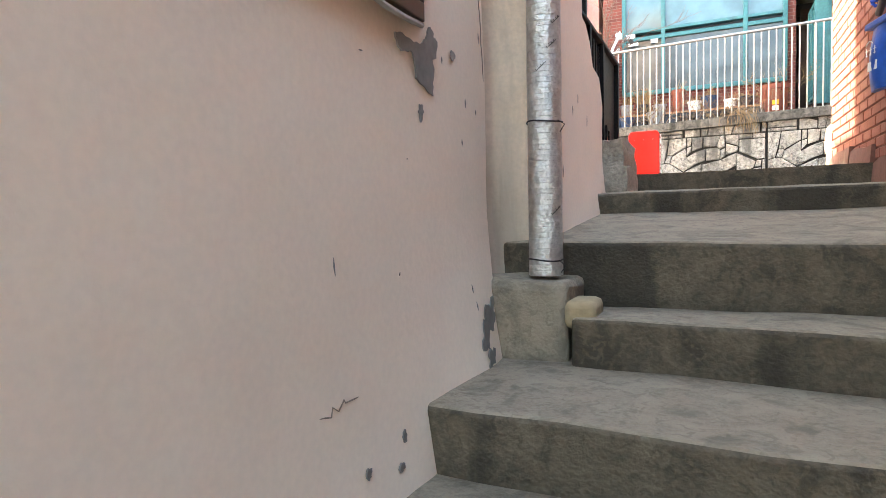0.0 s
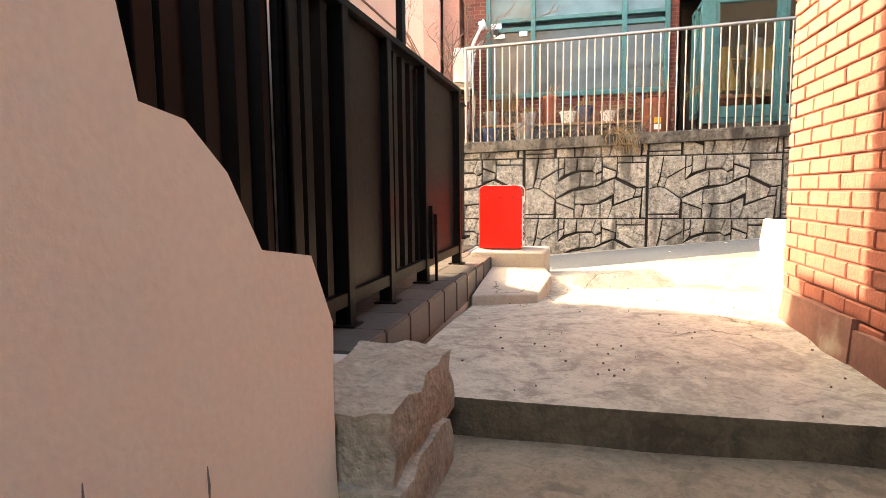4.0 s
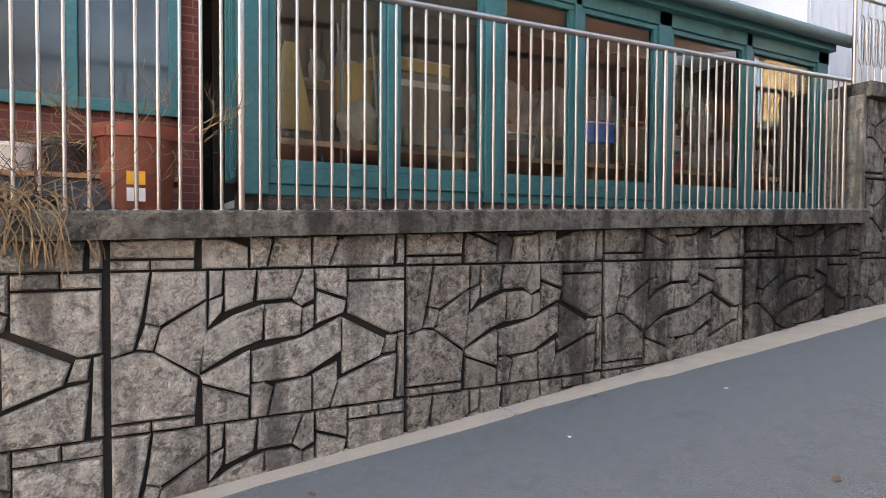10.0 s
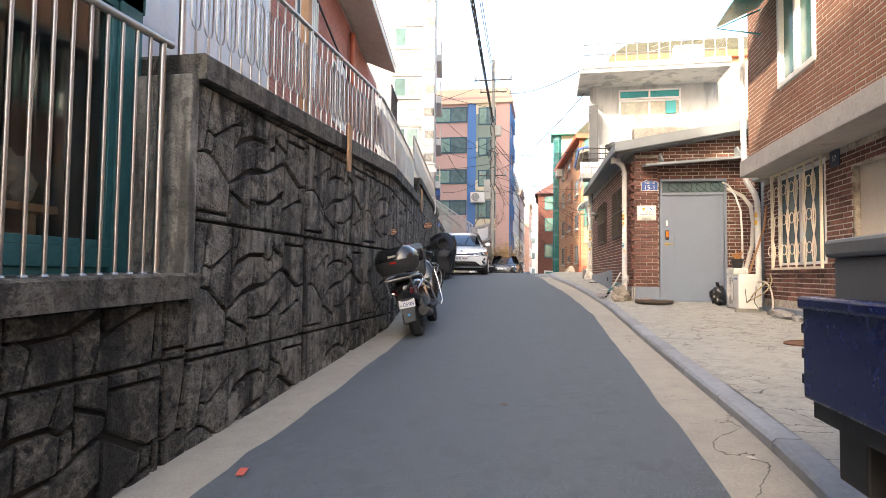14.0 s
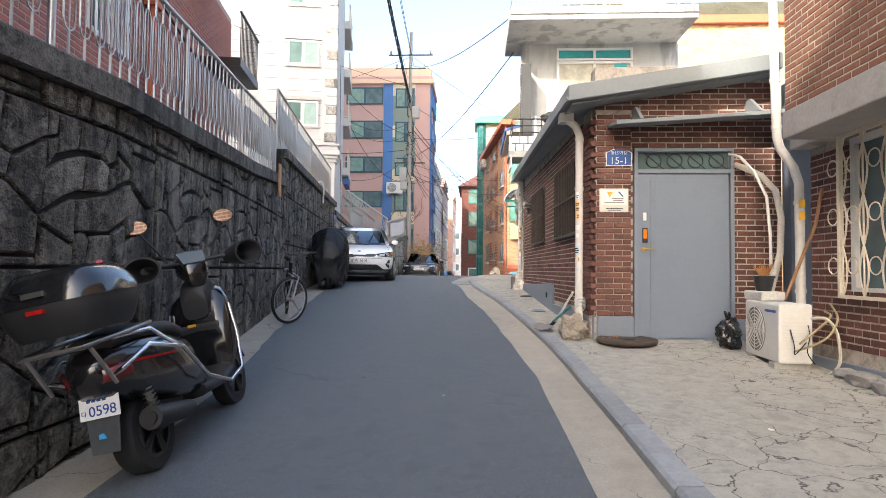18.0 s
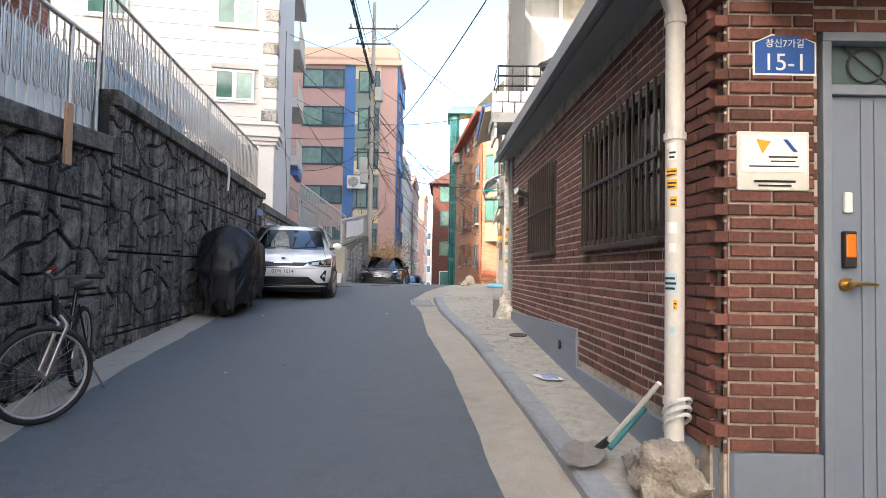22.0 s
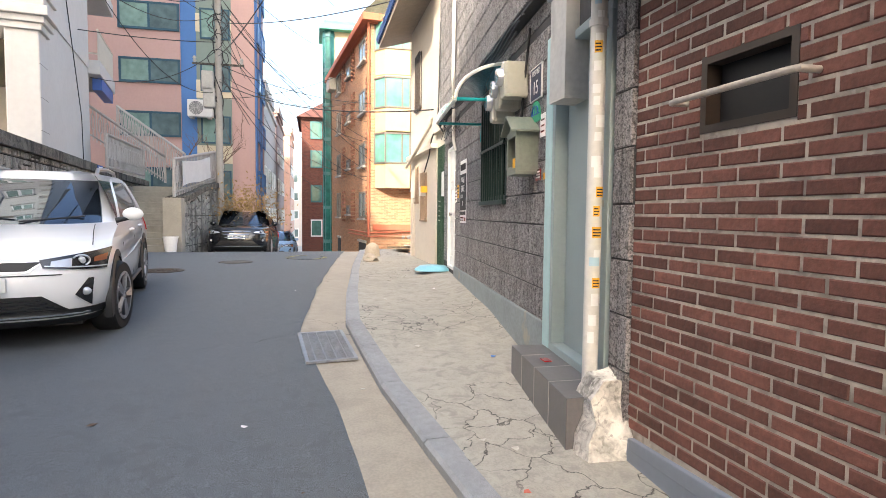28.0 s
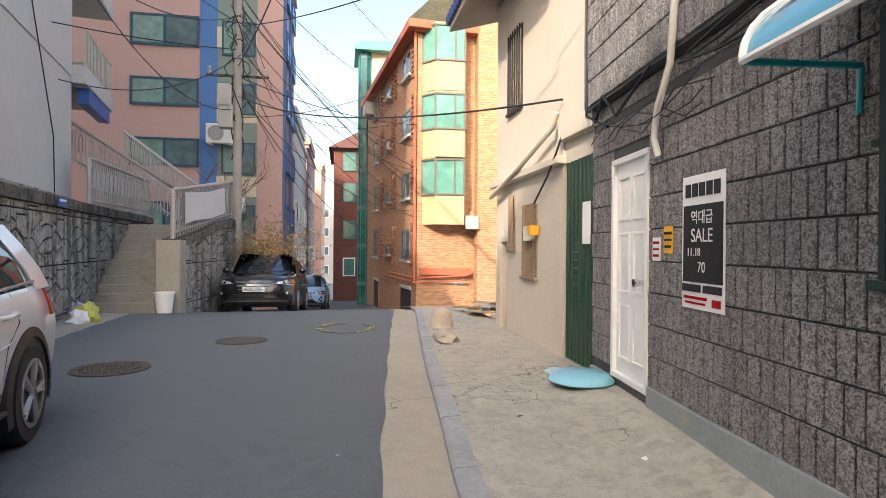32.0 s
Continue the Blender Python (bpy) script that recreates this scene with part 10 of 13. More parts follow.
pot(-0.9, 12.05, YZ, 0.17, 0.36, GRP, "grey plastic tub on the ground", (12, 0.2, 0.5), 10)
pot(-0.35, 12.0, YZ, 0.15, 0.2, DKP, "low black pot with withered plant", (60, 0.3, 1.0), 11)
pot(0.2, 12.02, YZ, 0.16, 0.24, DKP, "low black pot with dead vine", (70, 0.35, 1.0), 12)
pot(0.55, 12.0, YZ, 0.14, 0.2, DKP, "black pot with dead vine", (60, 0.4, 1.0), 13)
rp = pot(1.12, 12.15, YZ, 0.24, 0.66, RUST_TERRA, "big red brown tub crowned with straw", (150, 0.2, 1.2), 14)
for z, c in ((3.38, YELLOW_STICKER), (3.28, PAPER)):
    bm = B()
    bx(bm, 1.06, 1.16, 11.9, 11.915, z, z + 0.08)
    part("label_patch", bm, c, rp)
bp = pot(-2.25, 12.1, cap_low(-2.3) + 0.005, 0.42, 0.7, RUST_TERRA, "big terracotta tub with a bare shrub on the wall", (90, 0.6, 0.7), 15)
for x, c in ((-2.3, YELLOW_STICKER), (-2.14, PAPER)):
    bm = B()
    bx(bm, x, x + 0.1, 11.755, 11.765, 3.28, 3.34)
    part("label_patch", bm, c, bp)
twigs("potted_tree", "bare potted tree with crooked branches", (-2.25, 12.1, 3.75), 4, 1.9, 0.5, 21, BARK, 0.03, 4)
for k, (x, n_, h_) in enumerate(((-1.55, 14, 0.5), (-0.95, 16, 0.45), (-0.3, 16, 0.5), (0.3, 20, 0.55), (0.75, 18, 0.5), (1.1, 14, 0.35))):
    twigs("dead_vine", "tangled dead brown vine among the pots", (x, 11.97, YZ + (0.62 if x > 1 else 0.12)), n_, h_, 1.3, 50 + k, DRY if k % 2 else BARK, 0.006, 2)
# hanging dry plant over the coping and along the sunroom gutter
for nm, lb, c0, n, L, sp in (("hanging_weed", "dry weed hanging over the coping", (0.62, 11.62, 3.24), 60, 0.5, 0.16), ("gutter_weed", "dry weeds hanging from the sunroom gutter", (4.1, 11.9, 5.45), 26, 0.3, 0.5), ("gutter_weed", "dry weeds hanging from the gutter end", (3.0, 11.9, 5.45), 8, 0.3, 0.5)):
    rng = random.Random(n)
    bm = B()
    for k in range(n):
        p = Vector(c0) + Vector((rng.gauss(0, sp), rng.uniform(-0.06, 0.1), rng.uniform(-0.02, 0.12)))
        pts = [p]
        d = Vector((rng.gauss(0, 0.5), rng.uniform(-0.5, 0.0), rng.uniform(-0.4, 0.3)))
        for j in range(5):
            d = (d + Vector((rng.gauss(0, 0.25), 0, -0.5))).normalized()
            pts.append(pts[-1] + d * L * rng.uniform(0.5, 1) / 5)
        tube(bm, pts, 0.004, 3)
    solo(nm, bm, DRY, lb, "weed", "stuff")
rng = random.Random(77)
bm = B()
for k in range(140):
    p = Vector((rng.uniform(-1.4, 1.2), rng.uniform(11.95, 12.7), YZ + rng.uniform(0.1, 0.5)))
    d = Vector((rng.gauss(0, 1), rng.gauss(0, 0.5), rng.gauss(0.2, 0.5))).normalized()
    pts = [p]
    for j in range(4):
        d = (d + Vector((rng.gauss(0, 0.5), rng.gauss(0, 0.3), rng.gauss(-0.15, 0.4)))).normalized()
        pts.append(pts[-1] + d * 0.07)
    tube(bm, pts, 0.003, 3)
solo("dead_vines", bm, DRY, "tangle of dead vines over the yard pots", "weed", "stuff")
ac_unit("air_conditioner", "pale air conditioner on a steel stand behind the tub", pose(-2.0, 12.6, 4.12, 0, 0, -80))
bm = B()
stand = thing("steel_stand", "welded steel stand under the air conditioner", "stand", (-2.0, 12.6, 3.05))
bx(bm, -2.25, -1.8, 12.3, 12.95, 4.08, 4.12)
part("top_frame", bm, STEEL, stand)
for x, y in ((-2.2, 12.35), (-2.2, 12.9), (-1.85, 12.35), (-1.85, 12.9)):
    bm = B()
    cy(bm, (x, y, 3.05), (x, y, 4.08), 0.02, n=6)
    part("leg", bm, STEEL, stand)
bm = B()
tube(bm, [(-1.95, 12.4, 4.4), (-1.85, 12.3, 4.6), (-1.75, 12.4, 4.9), (-1.68, 12.7, 5.2), (-1.67, 12.95, 5.3)], 0.03, 8)
tube(bm, [(-1.95, 12.45, 4.3), (-1.8, 12.35, 4.4), (-1.75, 12.4, 4.75), (-1.7, 12.9, 5.0)], 0.025, 8)
solo("refrigerant_hose", bm, PVC, "white wrapped hose of the air conditioner", "hose", smooth=60)

# pink building beyond the gate, and the panelled house behind the fence
pb = thing("house_pink", "salmon pink rendered building with tall teal window", "house", (-4, 13.5, 2), kind="structure")
bm = B()
wall_open(bm, (-9.0, 12.9), (1, 0), (0, 1), 0, 6.55, 3.65, 12.5, 0.25, [(4.6, 5.42, 4.2, 6.6)])
part("wall", bm, PINK, pb)
bm = B()
bx(bm, -2.45, -2.15, 13.1, 17, 0.5, 12.5)
bx(bm, -2.75, -2.45, 12.82, 13.2, 0.5, 12.5)
part("return_wall", bm, surf("dark_pink", (0.4, 0.22, 0.19), 0.8, s1=0.4), pb)
# near-black sheet for the unlit inside of the pink building
bm = B()
bx(bm, -8.9, -2.5, 14.5, 14.6, 1, 12.4)
part("inner_wall", bm, DARK, pb)
bm = B()
bx(bm, -9, -2.42, 12.55, 13.2, 3.5, 3.66)
part("ledge", bm, CAP, pb, "stained concrete ledge", bevel=0.015)
for nm, r in (("window_jamb", (-4.62, -4.42, 12.84, 12.95, 4.06, 6.8)), ("window_jamb", (-3.56, -3.36, 12.84, 12.95, 4.06, 6.8)), ("window_apron", (-4.42, -3.56, 12.84, 12.95, 4.06, 4.18)), ("window_sill", (-4.72, -3.26, 12.78, 12.95, 3.96, 4.06))):
    bm = B()
    bx(bm, *r)
    part(nm, bm, PINK, pb, bevel=0.01)
window(pb, (-4.4, 12.95), (1, 0), (0, 1), 0, 0.82, 4.2, 4.5, TEAL, MIL, 1, 1, 0.05, 0.0, 0.08)
window(pb, (-4.4, 12.95), (1, 0), (0, 1), 0, 0.82, 4.5, 4.85, TEAL, MIL, 1, 1, 0.05, 0.0, 0.08)
window(pb, (-4.4, 12.95), (1, 0), (0, 1), 0, 0.82, 4.85, 6.6, TEAL, MIL, 1, 1, 0.05, 0.0, 0.08)
bm = B()
bx(bm, -9, -2.7, 13.2, 13.3, 0.3, 3.5)
part("base_wall", bm, surf("shade_wall", (0.3, 0.27, 0.24), 0.9), pb)
# unseen volume, added and sized to shape the sun at the alley mouth
bm = B()
bx(bm, -16, -6.2, 11.8, 16, 0.2, 6.3)
part("wing", bm, PINK, pb)
tgate = thing("timber_gate", "tan ribbed sheet gate with a paper notice", "gate", (-3.2, 12.6, 1.2), kind="structure")
bm = B()
loft(bm, [[(-4.4 + k * 0.05, 12.4 + (0.015 if (k // 2) % 2 else 0), 1.25), (-4.4 + k * 0.05, 12.4 + (0.015 if (k // 2) % 2 else 0), 2.9), (-4.4 + k * 0.05, 12.44, 2.9), (-4.4 + k * 0.05, 12.44, 1.25)] for k in range(34)])
part("sheet", bm, surf("tan_sheet", (0.45, 0.31, 0.16), 0.6, var=0.1), tgate)
bm = B()
for z in (1.25, 2.1, 2.86):
    bx(bm, -4.42, -2.72, 12.37, 12.4, z, z + 0.05)
part("rail", bm, WOOD, tgate)
bm = B()
bx(bm, -3.05, -2.88, 12.36, 12.366, 2.25, 2.5)
part("notice", bm, PAPER, tgate)
bm = B()
bx(bm, -4.5, -2.7, 12.3, 12.7, 0.8, 1.26)
part("threshold", bm, CAP_PALE, tgate)
bh = thing("house_panelled", "house clad in beige panels with a dark steel edge", "house", (-2.5, 3, 1.5), kind="structure")
bm = B()
bx(bm, -7, -1.16, -4, 6.06, 0.2, 8.0)
part("wall", bm, surf("beige_panel", (0.62, 0.5, 0.43), 0.6, var=0.04, s1=0.5, bump=0.05), bh)
bm = B()
for z in (3.35, 4.1, 4.85):
    bx(bm, -1.165, -1.156, -4, 6.05, z, z + 0.012)
for y in (1.2, 3.2, 5.2):
    bx(bm, -1.165, -1.156, y, y + 0.012, 1, 8)
part("panel_joint", bm, surf("panel_shadow_joint", (0.12, 0.09, 0.07), 0.9), bh)
bm = B()
bx(bm, -1.22, -1.12, 6.05, 6.12, 1.85, 8.0)
part("corner_trim", bm, PAINT_BLACK, bh)

# brick house and shed above the tall wall
bk = thing("house_red_brick", "red brick house with white barred windows above the wall", "house", (15, 14, 4.8), kind="structure")
HB2 = [(1.9, 3.0, 6.55, 8.1), (4.4, 5.3, 6.4, 7.6), (7.2, 8.0, 4.9, 7.0)]
K0, K1 = (11.15, 12.85), (21.2, 14.4)
UK, LK = uv(K0, K1)
NK = (-UK[1], UK[0])
bm = B()
wall_open(bm, K0, UK, NK, 0, LK, 4.6, 9.0, 0.25, HB2)
obx(bm, K0, UK, NK, 0, 0.25, 0.25, 6, 4.6, 9.0)
obx(bm, K0, UK, NK, LK - 0.25, LK, 0.25, 6, 4.6, 9.0)
part("wall", bm, surf("brick_mortar", (0.4, 0.3, 0.26), 0.9), bk)
lay_bricks(bk, K0, UK, NK, 0.0, LK, 5.75, 8.9, HB2, surf("red_facing_brick", (0.36, 0.12, 0.085), 0.8, var=0.2, s1=4, s2=40, bump=0.3, rnd=0.15), lambda a, z: 1 < a < 4 and z < 7)
bm = B()
obx(bm, K0, UK, NK, -0.02, LK, -0.03, 0.1, 4.6, 5.74)
part("plinth", bm, surf("pale_blue_plinth", (0.45, 0.48, 0.55), 0.7), bk)
# unlit inside of the brick house put in as a near-black sheet
bm = B()
obx(bm, K0, UK, NK, 0.4, LK - 0.3, 1.2, 1.3, 4.6, 9.0)
part("inner_wall", bm, DARK, bk)
for a0, a1, z0, z1 in HB2[:2]:
    window(bk, K0, UK, NK, a0, a1, z0, z1, WHITE, WINDOW, 2, 1, 0.06, 0.02, 0.1)
    for k in range(9):
        bm = B()
        a = a0 + (a1 - a0) * (k + 0.5) / 9
        obx(bm, K0, UK, NK, a - 0.012, a + 0.012, -0.09, -0.066, z0 - 0.05, z1 + 0.05)
        part("window_bar", bm, WHITE, bk)
bm = B()
p = [Vector(K0) + Vector(UK) * a - Vector(NK) * b for a, b in ((-0.3, 0.75), (LK - 1.6, 0.75), (LK - 1.6, -3), (-0.3, -3))]
prism(bm, [(p[0].x, p[0].y, 8.75), (p[1].x, p[1].y, 8.75), (p[2].x, p[2].y, 10.2), (p[3].x, p[3].y, 10.2)], (0, 0, 0.16))
part("eave", bm, surf("eave_cream", (0.62, 0.58, 0.5), 0.7), bk)
bm = B()
prism(bm, [(p[0].x, p[0].y, 8.91), (p[1].x, p[1].y, 8.91), (p[2].x, p[2].y, 10.36), (p[3].x, p[3].y, 10.36)], (0, 0, 0.06))
part("roof", bm, surf("brown_roof_tile", (0.14, 0.06, 0.045), 0.8, bump=0.4), bk)
# unseen set-back volume, added to shade the block-fronted house
bm = B()
obx(bm, K0, UK, NK, 0.0, 5.9, 2.6, 8.0, 9.0, 15.6)
part("upper_storey", bm, RED_HOUSE_BRICK, bk)
bm = B()
q = [Vector(K0) + Vector(UK) * a - Vector(NK) * b for a, b in ((5.9, 0.1), (5.9, 0.1))]
tube(bm, [(q[0].x, q[0].y, 8.7), (q[0].x, q[0].y, 4.9)], 0.06, 10)
bx(bm, q[0].x - 0.12, q[0].x + 0.12, q[0].y - 0.1, q[0].y + 0.06, 7.3, 7.55)
part("red_downpipe", bm, TERRACOTTA, bk, smooth=40)
bm = B()
tube(bm, [(11.2, 12.8, 8.4), (16, 13.5, 7.7), (19, 14.0, 7.3)], 0.02, 6)
part("wall_cable", bm, CABLE, bk)
bal = thing("iron_balcony", "brown iron balcony hung on the brick house", "balcony", (19.8, 13.9, 7.4))
bm = B()
obx(bm, K0, UK, NK, 8.2, 9.6, -0.7, 0.0, 7.35, 7.5)
part("floor", bm, BROWN_FRAME, bal)
for k in range(14):
    bm = B()
    a = 8.2 + k * 0.1
    obx(bm, K0, UK, NK, a, a + 0.015, -0.7, -0.685, 7.5, 8.3)
    part("bar", bm, BROWN_FRAME, bal)
bm = B()
obx(bm, K0, UK, NK, 8.2, 9.6, -0.71, -0.67, 8.3, 8.34)
part("rail", bm, BROWN_FRAME, bal)
bm = B()
for k in range(4):
    obx(bm, K0, UK, NK, 7.0, 8.3, -0.35 + 0.0 * k, -0.3, 6.3 + 0.09 * k, 6.33 + 0.09 * k)
part("red_pipe", bm, TERRACOTTA, bal, "stack of rust red pipes")
sd = thing("white_shed", "pale sheet metal shed behind the railing", "shed", (10, 13, 4.85), kind="structure")
bm = B()
loft(bm, [[(8.75 + k * 0.1, 12.45 + (0.02 if k % 2 else 0), 4.8), (8.75 + k * 0.1, 12.45 + (0.02 if k % 2 else 0), 7.6), (8.75 + k * 0.1, 12.5, 7.6), (8.75 + k * 0.1, 12.5, 4.8)] for k in range(23)])
bx(bm, 8.7, 8.75, 12.46, 15, 4.8, 7.6)
part("sheet_wall", bm, surf("pale_sheet", (0.62, 0.65, 0.68), 0.45, var=0.06, s1=1), sd)
bm = B()
bx(bm, 8.6, 11.1, 12.3, 15, 7.6, 7.68)
part("roof", bm, surf("pale_roof_sheet", (0.55, 0.57, 0.6), 0.5), sd)
bm = B()
obx(bm, (18.3, 12.75), UK, NK, 0, 1.7, 0, 0.03, 5.4, 6.15)
solo("corrugated_board", bm, WHITE, "white corrugated board behind the railing", "board")
bm = B()
obx(bm, (20.6, 13.25), UK, NK, 0, 3.0, 0, 0.02, 5.95, 6.6)
solo("blue_tarp", bm, surf("pale_blue_tarp", (0.4, 0.52, 0.62), 0.6, var=0.15, s1=4), "pale blue plastic sheet behind the railing", "tarp")

# unseen plain tall block behind the brick house, added to shade the apartment
nb_ = thing("sun_block_tower", "unseen plain grey block added to shade the grey apartment front", "building", (14, 26, 5), kind="structure")
bm = B()
bx(bm, 8, 20, 23, 30, 4, 22)
part("wall", bm, APT_GREY, nb_)


# ==== vehicles ====
RIM = plain("silver_alloy", (0.42, 0.42, 0.43), 0.3, 0.8)
BLACK_PAINT = plain("black_car_paint", (0.006, 0.006, 0.008), 0.25, 0.0, 0.8)
AMBER_DULL = plain("amber_reflector", (0.3, 0.1, 0.04), 0.2)


def hoop(bm, prof, n):
    """A closed profile of (radius, height) swept round the z axis."""
    rows = [[bm.verts.new((r * math.cos(k * math.tau / n), r * math.sin(k * math.tau / n), z)) for r, z in prof] for k in range(n)]
    for i in range(n):
        a, b = rows[i], rows[(i + 1) % n]
        for k in range(len(prof)):
            bm.faces.new((a[k], a[(k + 1) % len(prof)], b[(k + 1) % len(prof)], b[k]))


def wheel(parent, c, r, w, rim_mat, spokes=5, name="wheel", steer=0.0):
    """A wheel with tyre and spoked rim; its axle runs along y."""
    bm = B()
    prof = [(r * 0.66, -w / 2), (r * 0.94, -w / 2), (r, -w * 0.34), (r, w * 0.34), (r * 0.94, w / 2), (r * 0.66, w / 2)]
    hoop(bm, prof, 32)
    rot = Matrix.Rotation(radians(steer), 4, "Z") @ Matrix.Rotation(radians(90), 4, "X")
    bmesh.ops.transform(bm, matrix=Matrix.Translation(c) @ rot, verts=bm.verts)
    t = part(name, bm, RUBBER, parent, smooth=40)
    bm = B()
    hoop(bm, [(r * 0.6, -w * 0.53), (r * 0.69, -w * 0.53), (r * 0.69, w * 0.53), (r * 0.6, w * 0.53)], 32)
    for k in range(spokes):
        a = k * math.tau / spokes
        for s in (-0.12, 0.12):
            d = Vector((math.cos(a + s), math.sin(a + s), 0))
            for q in (-w * 0.46, w * 0.46):
                tube(bm, [Vector((math.cos(a), math.sin(a), 0)) * r * 0.12 + Vector((0, 0, q)), d * r * 0.64 + Vector((0, 0, q))], r * 0.075, 5)
    cy(bm, (0, 0, -w * 0.5), (0, 0, w * 0.5), r * 0.15, n=14)
    bmesh.ops.transform(bm, matrix=Matrix.Translation(c) @ rot, verts=bm.verts)
    part("rim", bm, rim_mat, t, smooth=30)
    bm = B()
    cy(bm, (0, 0, -w * 0.3), (0, 0, w * 0.3), r * 0.6, n=24)
    bmesh.ops.transform(bm, matrix=Matrix.Translation(c) @ rot, verts=bm.verts)
    part("brake_shade", bm, MATT_BLACK, t)
    return t


# level slices of a compact suv: height, front, rear, half width, bow of the nose
BODY = [(0.2, 0.2, 4.2, 0.82, 0.2), (0.27, 0.07, 4.3, 0.87, 0.17), (0.36, 0.02, 4.35, 0.895, 0.15), (0.48, 0.0, 4.37, 0.91, 0.14), (0.6, 0.0, 4.38, 0.918, 0.14), (0.7, 0.02, 4.37, 0.925, 0.15), (0.78, 0.05, 4.35, 0.925, 0.17), (0.84, 0.1, 4.33, 0.918, 0.2), (0.885, 0.19, 4.31, 0.908, 0.24), (0.92, 0.33, 4.3, 0.898, 0.28), (0.955, 0.54, 4.29, 0.886, 0.32), (0.985, 0.78, 4.28, 0.874, 0.33), (1.01, 1.0, 4.27, 0.862, 0.3), (1.03, 1.2, 4.24, 0.85, 0.25)]
CABIN = [(1.0, 0.98, 4.26, 0.85, 0.34), (1.08, 1.12, 4.22, 0.832, 0.32), (1.2, 1.36, 4.14, 0.79, 0.28), (1.32, 1.62, 4.03, 0.74, 0.23), (1.42, 1.86, 3.9, 0.695, 0.18), (1.49, 2.08, 3.76, 0.655, 0.14)]


def slice_at(table, z):
    zs_ = [r[0] for r in table]
    return [lerp(z, zs_, [r[k] for r in table]) for k in range(1, 5)]


def nose_x(table, y, z):
    """How far back the front lies at a distance from the middle and a height."""
    xf, xr, hw, bow = slice_at(table, z)
    q = min(1.0, abs(y) / hw)
    return xf + bow * q ** 2 + 0.3 * q ** 9


def outline(table, z, grow=0.0, n=13):
    """The closed plan outline of one slice."""
    xf, xr, hw, bow = slice_at(table, z)
    q = [math.sin(math.pi / 2 * k / n) for k in range(-n, n + 1)]
    front = [(xf + bow * v ** 2 + 0.3 * abs(v) ** 9 - grow * (1 - abs(v) ** 6), v * (hw + grow)) for v in q]
    side = [(1.2 + 0.35 * k, hw + grow) for k in range(1, 8)]
    back = [(xr - 0.06 * v ** 2 - 0.2 * abs(v) ** 7 + grow, v * (hw + grow) * 0.985) for v in q[::-1]]
    return [(x, y, z) for x, y in front + side + back + [(x, -y) for x, y in side[::-1]]]


def suv(name, label, m, size, paint, kind):
    t = thing(name, label, "car")
    L, W = 4.38, 0.92
    bm = B()
    loft(bm, [outline(BODY, r[0] + d) for r in BODY for d in ((0.0, 0.012) if r[0] > 0.85 and r[0] < 1.02 else (0.0,))])
    body = part("body", bm, paint, t, smooth=42)
    bm = B()
    loft(bm, [outline(BODY, z, 0.014) for z in (0.19, 0.24, 0.3, 0.345)])
    part("lower_cladding", bm, MATT_BLACK, t, smooth=40)
    bm = B()
    loft(bm, [outline(CABIN, r[0]) for r in CABIN])
    part("glazing", bm, CAR_GLASS, t, smooth=50)
    bm = B()
    loft(bm, [outline(CABIN, 1.45, 0.006), outline(CABIN, 1.49, 0.008), [(x * 0.94 + 0.18, y * 0.93, 1.525) for x, y, z in outline(CABIN, 1.49)], [(x * 0.8 + 0.58, y * 0.7, 1.55) for x, y, z in outline(CABIN, 1.49)], [(x * 0.3 + 2.04, y * 0.25, 1.56) for x, y, z in outline(CABIN, 1.49)]])
    part("roof", bm, paint, t, smooth=50)

    def panel(nm, corners, mat, parent, lift, n=9, k=5, table=BODY):
        """A four-cornered panel laid on the nose; its corners as (y, z)."""
        bm = B()
        rows = []
        for j in range(k):
            row = []
            for i in range(n):
                a, b = i / (n - 1), j / (k - 1)
                y, z = (corners[0][c] * (1 - a) * (1 - b) + corners[1][c] * a * (1 - b) + corners[2][c] * a * b + corners[3][c] * (1 - a) * b for c in (0, 1))
                row.append((nose_x(table, y, z) - lift, y * (1 + lift * 0.6), z))
            rows.append(row + [(p[0] + 0.06, p[1] * 0.98, p[2]) for p in row[::-1]])
        loft(bm, rows)
        return part(nm, bm, mat, parent, smooth=40)

    def flank(z, table=BODY):
        return slice_at(table, z)[2]

    for s in (-1, 1):
        def strip(nm, pts, mat, half, out):
            """A flat strip along the cabin's side, given by (x, z) points and its half width along x."""
            bm = B()
            rows = [[(x + d, s * (flank(z, CABIN) + o), z) for d, o in ((-half, out), (half, out), (half, -0.03), (-half, -0.03))] for x, z in pts]
            loft(bm, rows)
            part(nm, bm, mat, t, smooth=30)
        bm = B()
        rows = []
        for z in (1.0, 1.08, 1.2, 1.32, 1.42, 1.485):
            hw = flank(z, CABIN)
            rows.append([(nose_x(CABIN, hw * q, z) - 0.014, s * hw * q * 1.008, z) for q in (0.87, 0.93, 0.97, 1.0)] + [(nose_x(CABIN, hw, z) + 0.07, s * (hw + 0.01), z), (nose_x(CABIN, hw, z) + 0.05, s * (hw - 0.05), z), (nose_x(CABIN, hw * 0.87, z) + 0.04, s * hw * 0.86, z)])
        loft(bm, rows)
        part("front_pillar", bm, paint, t, smooth=40)
        strip("door_pillar", [(2.42, 1.02), (2.5, 1.47)], MATT_BLACK, 0.045, 0.006)
        strip("door_pillar", [(3.3, 1.03), (3.32, 1.46)], MATT_BLACK, 0.035, 0.006)
        strip("rear_pillar", [(3.98, 1.0), (3.9, 1.15), (3.76, 1.32), (3.62, 1.47)], paint, 0.15, 0.012)
        bm = B()
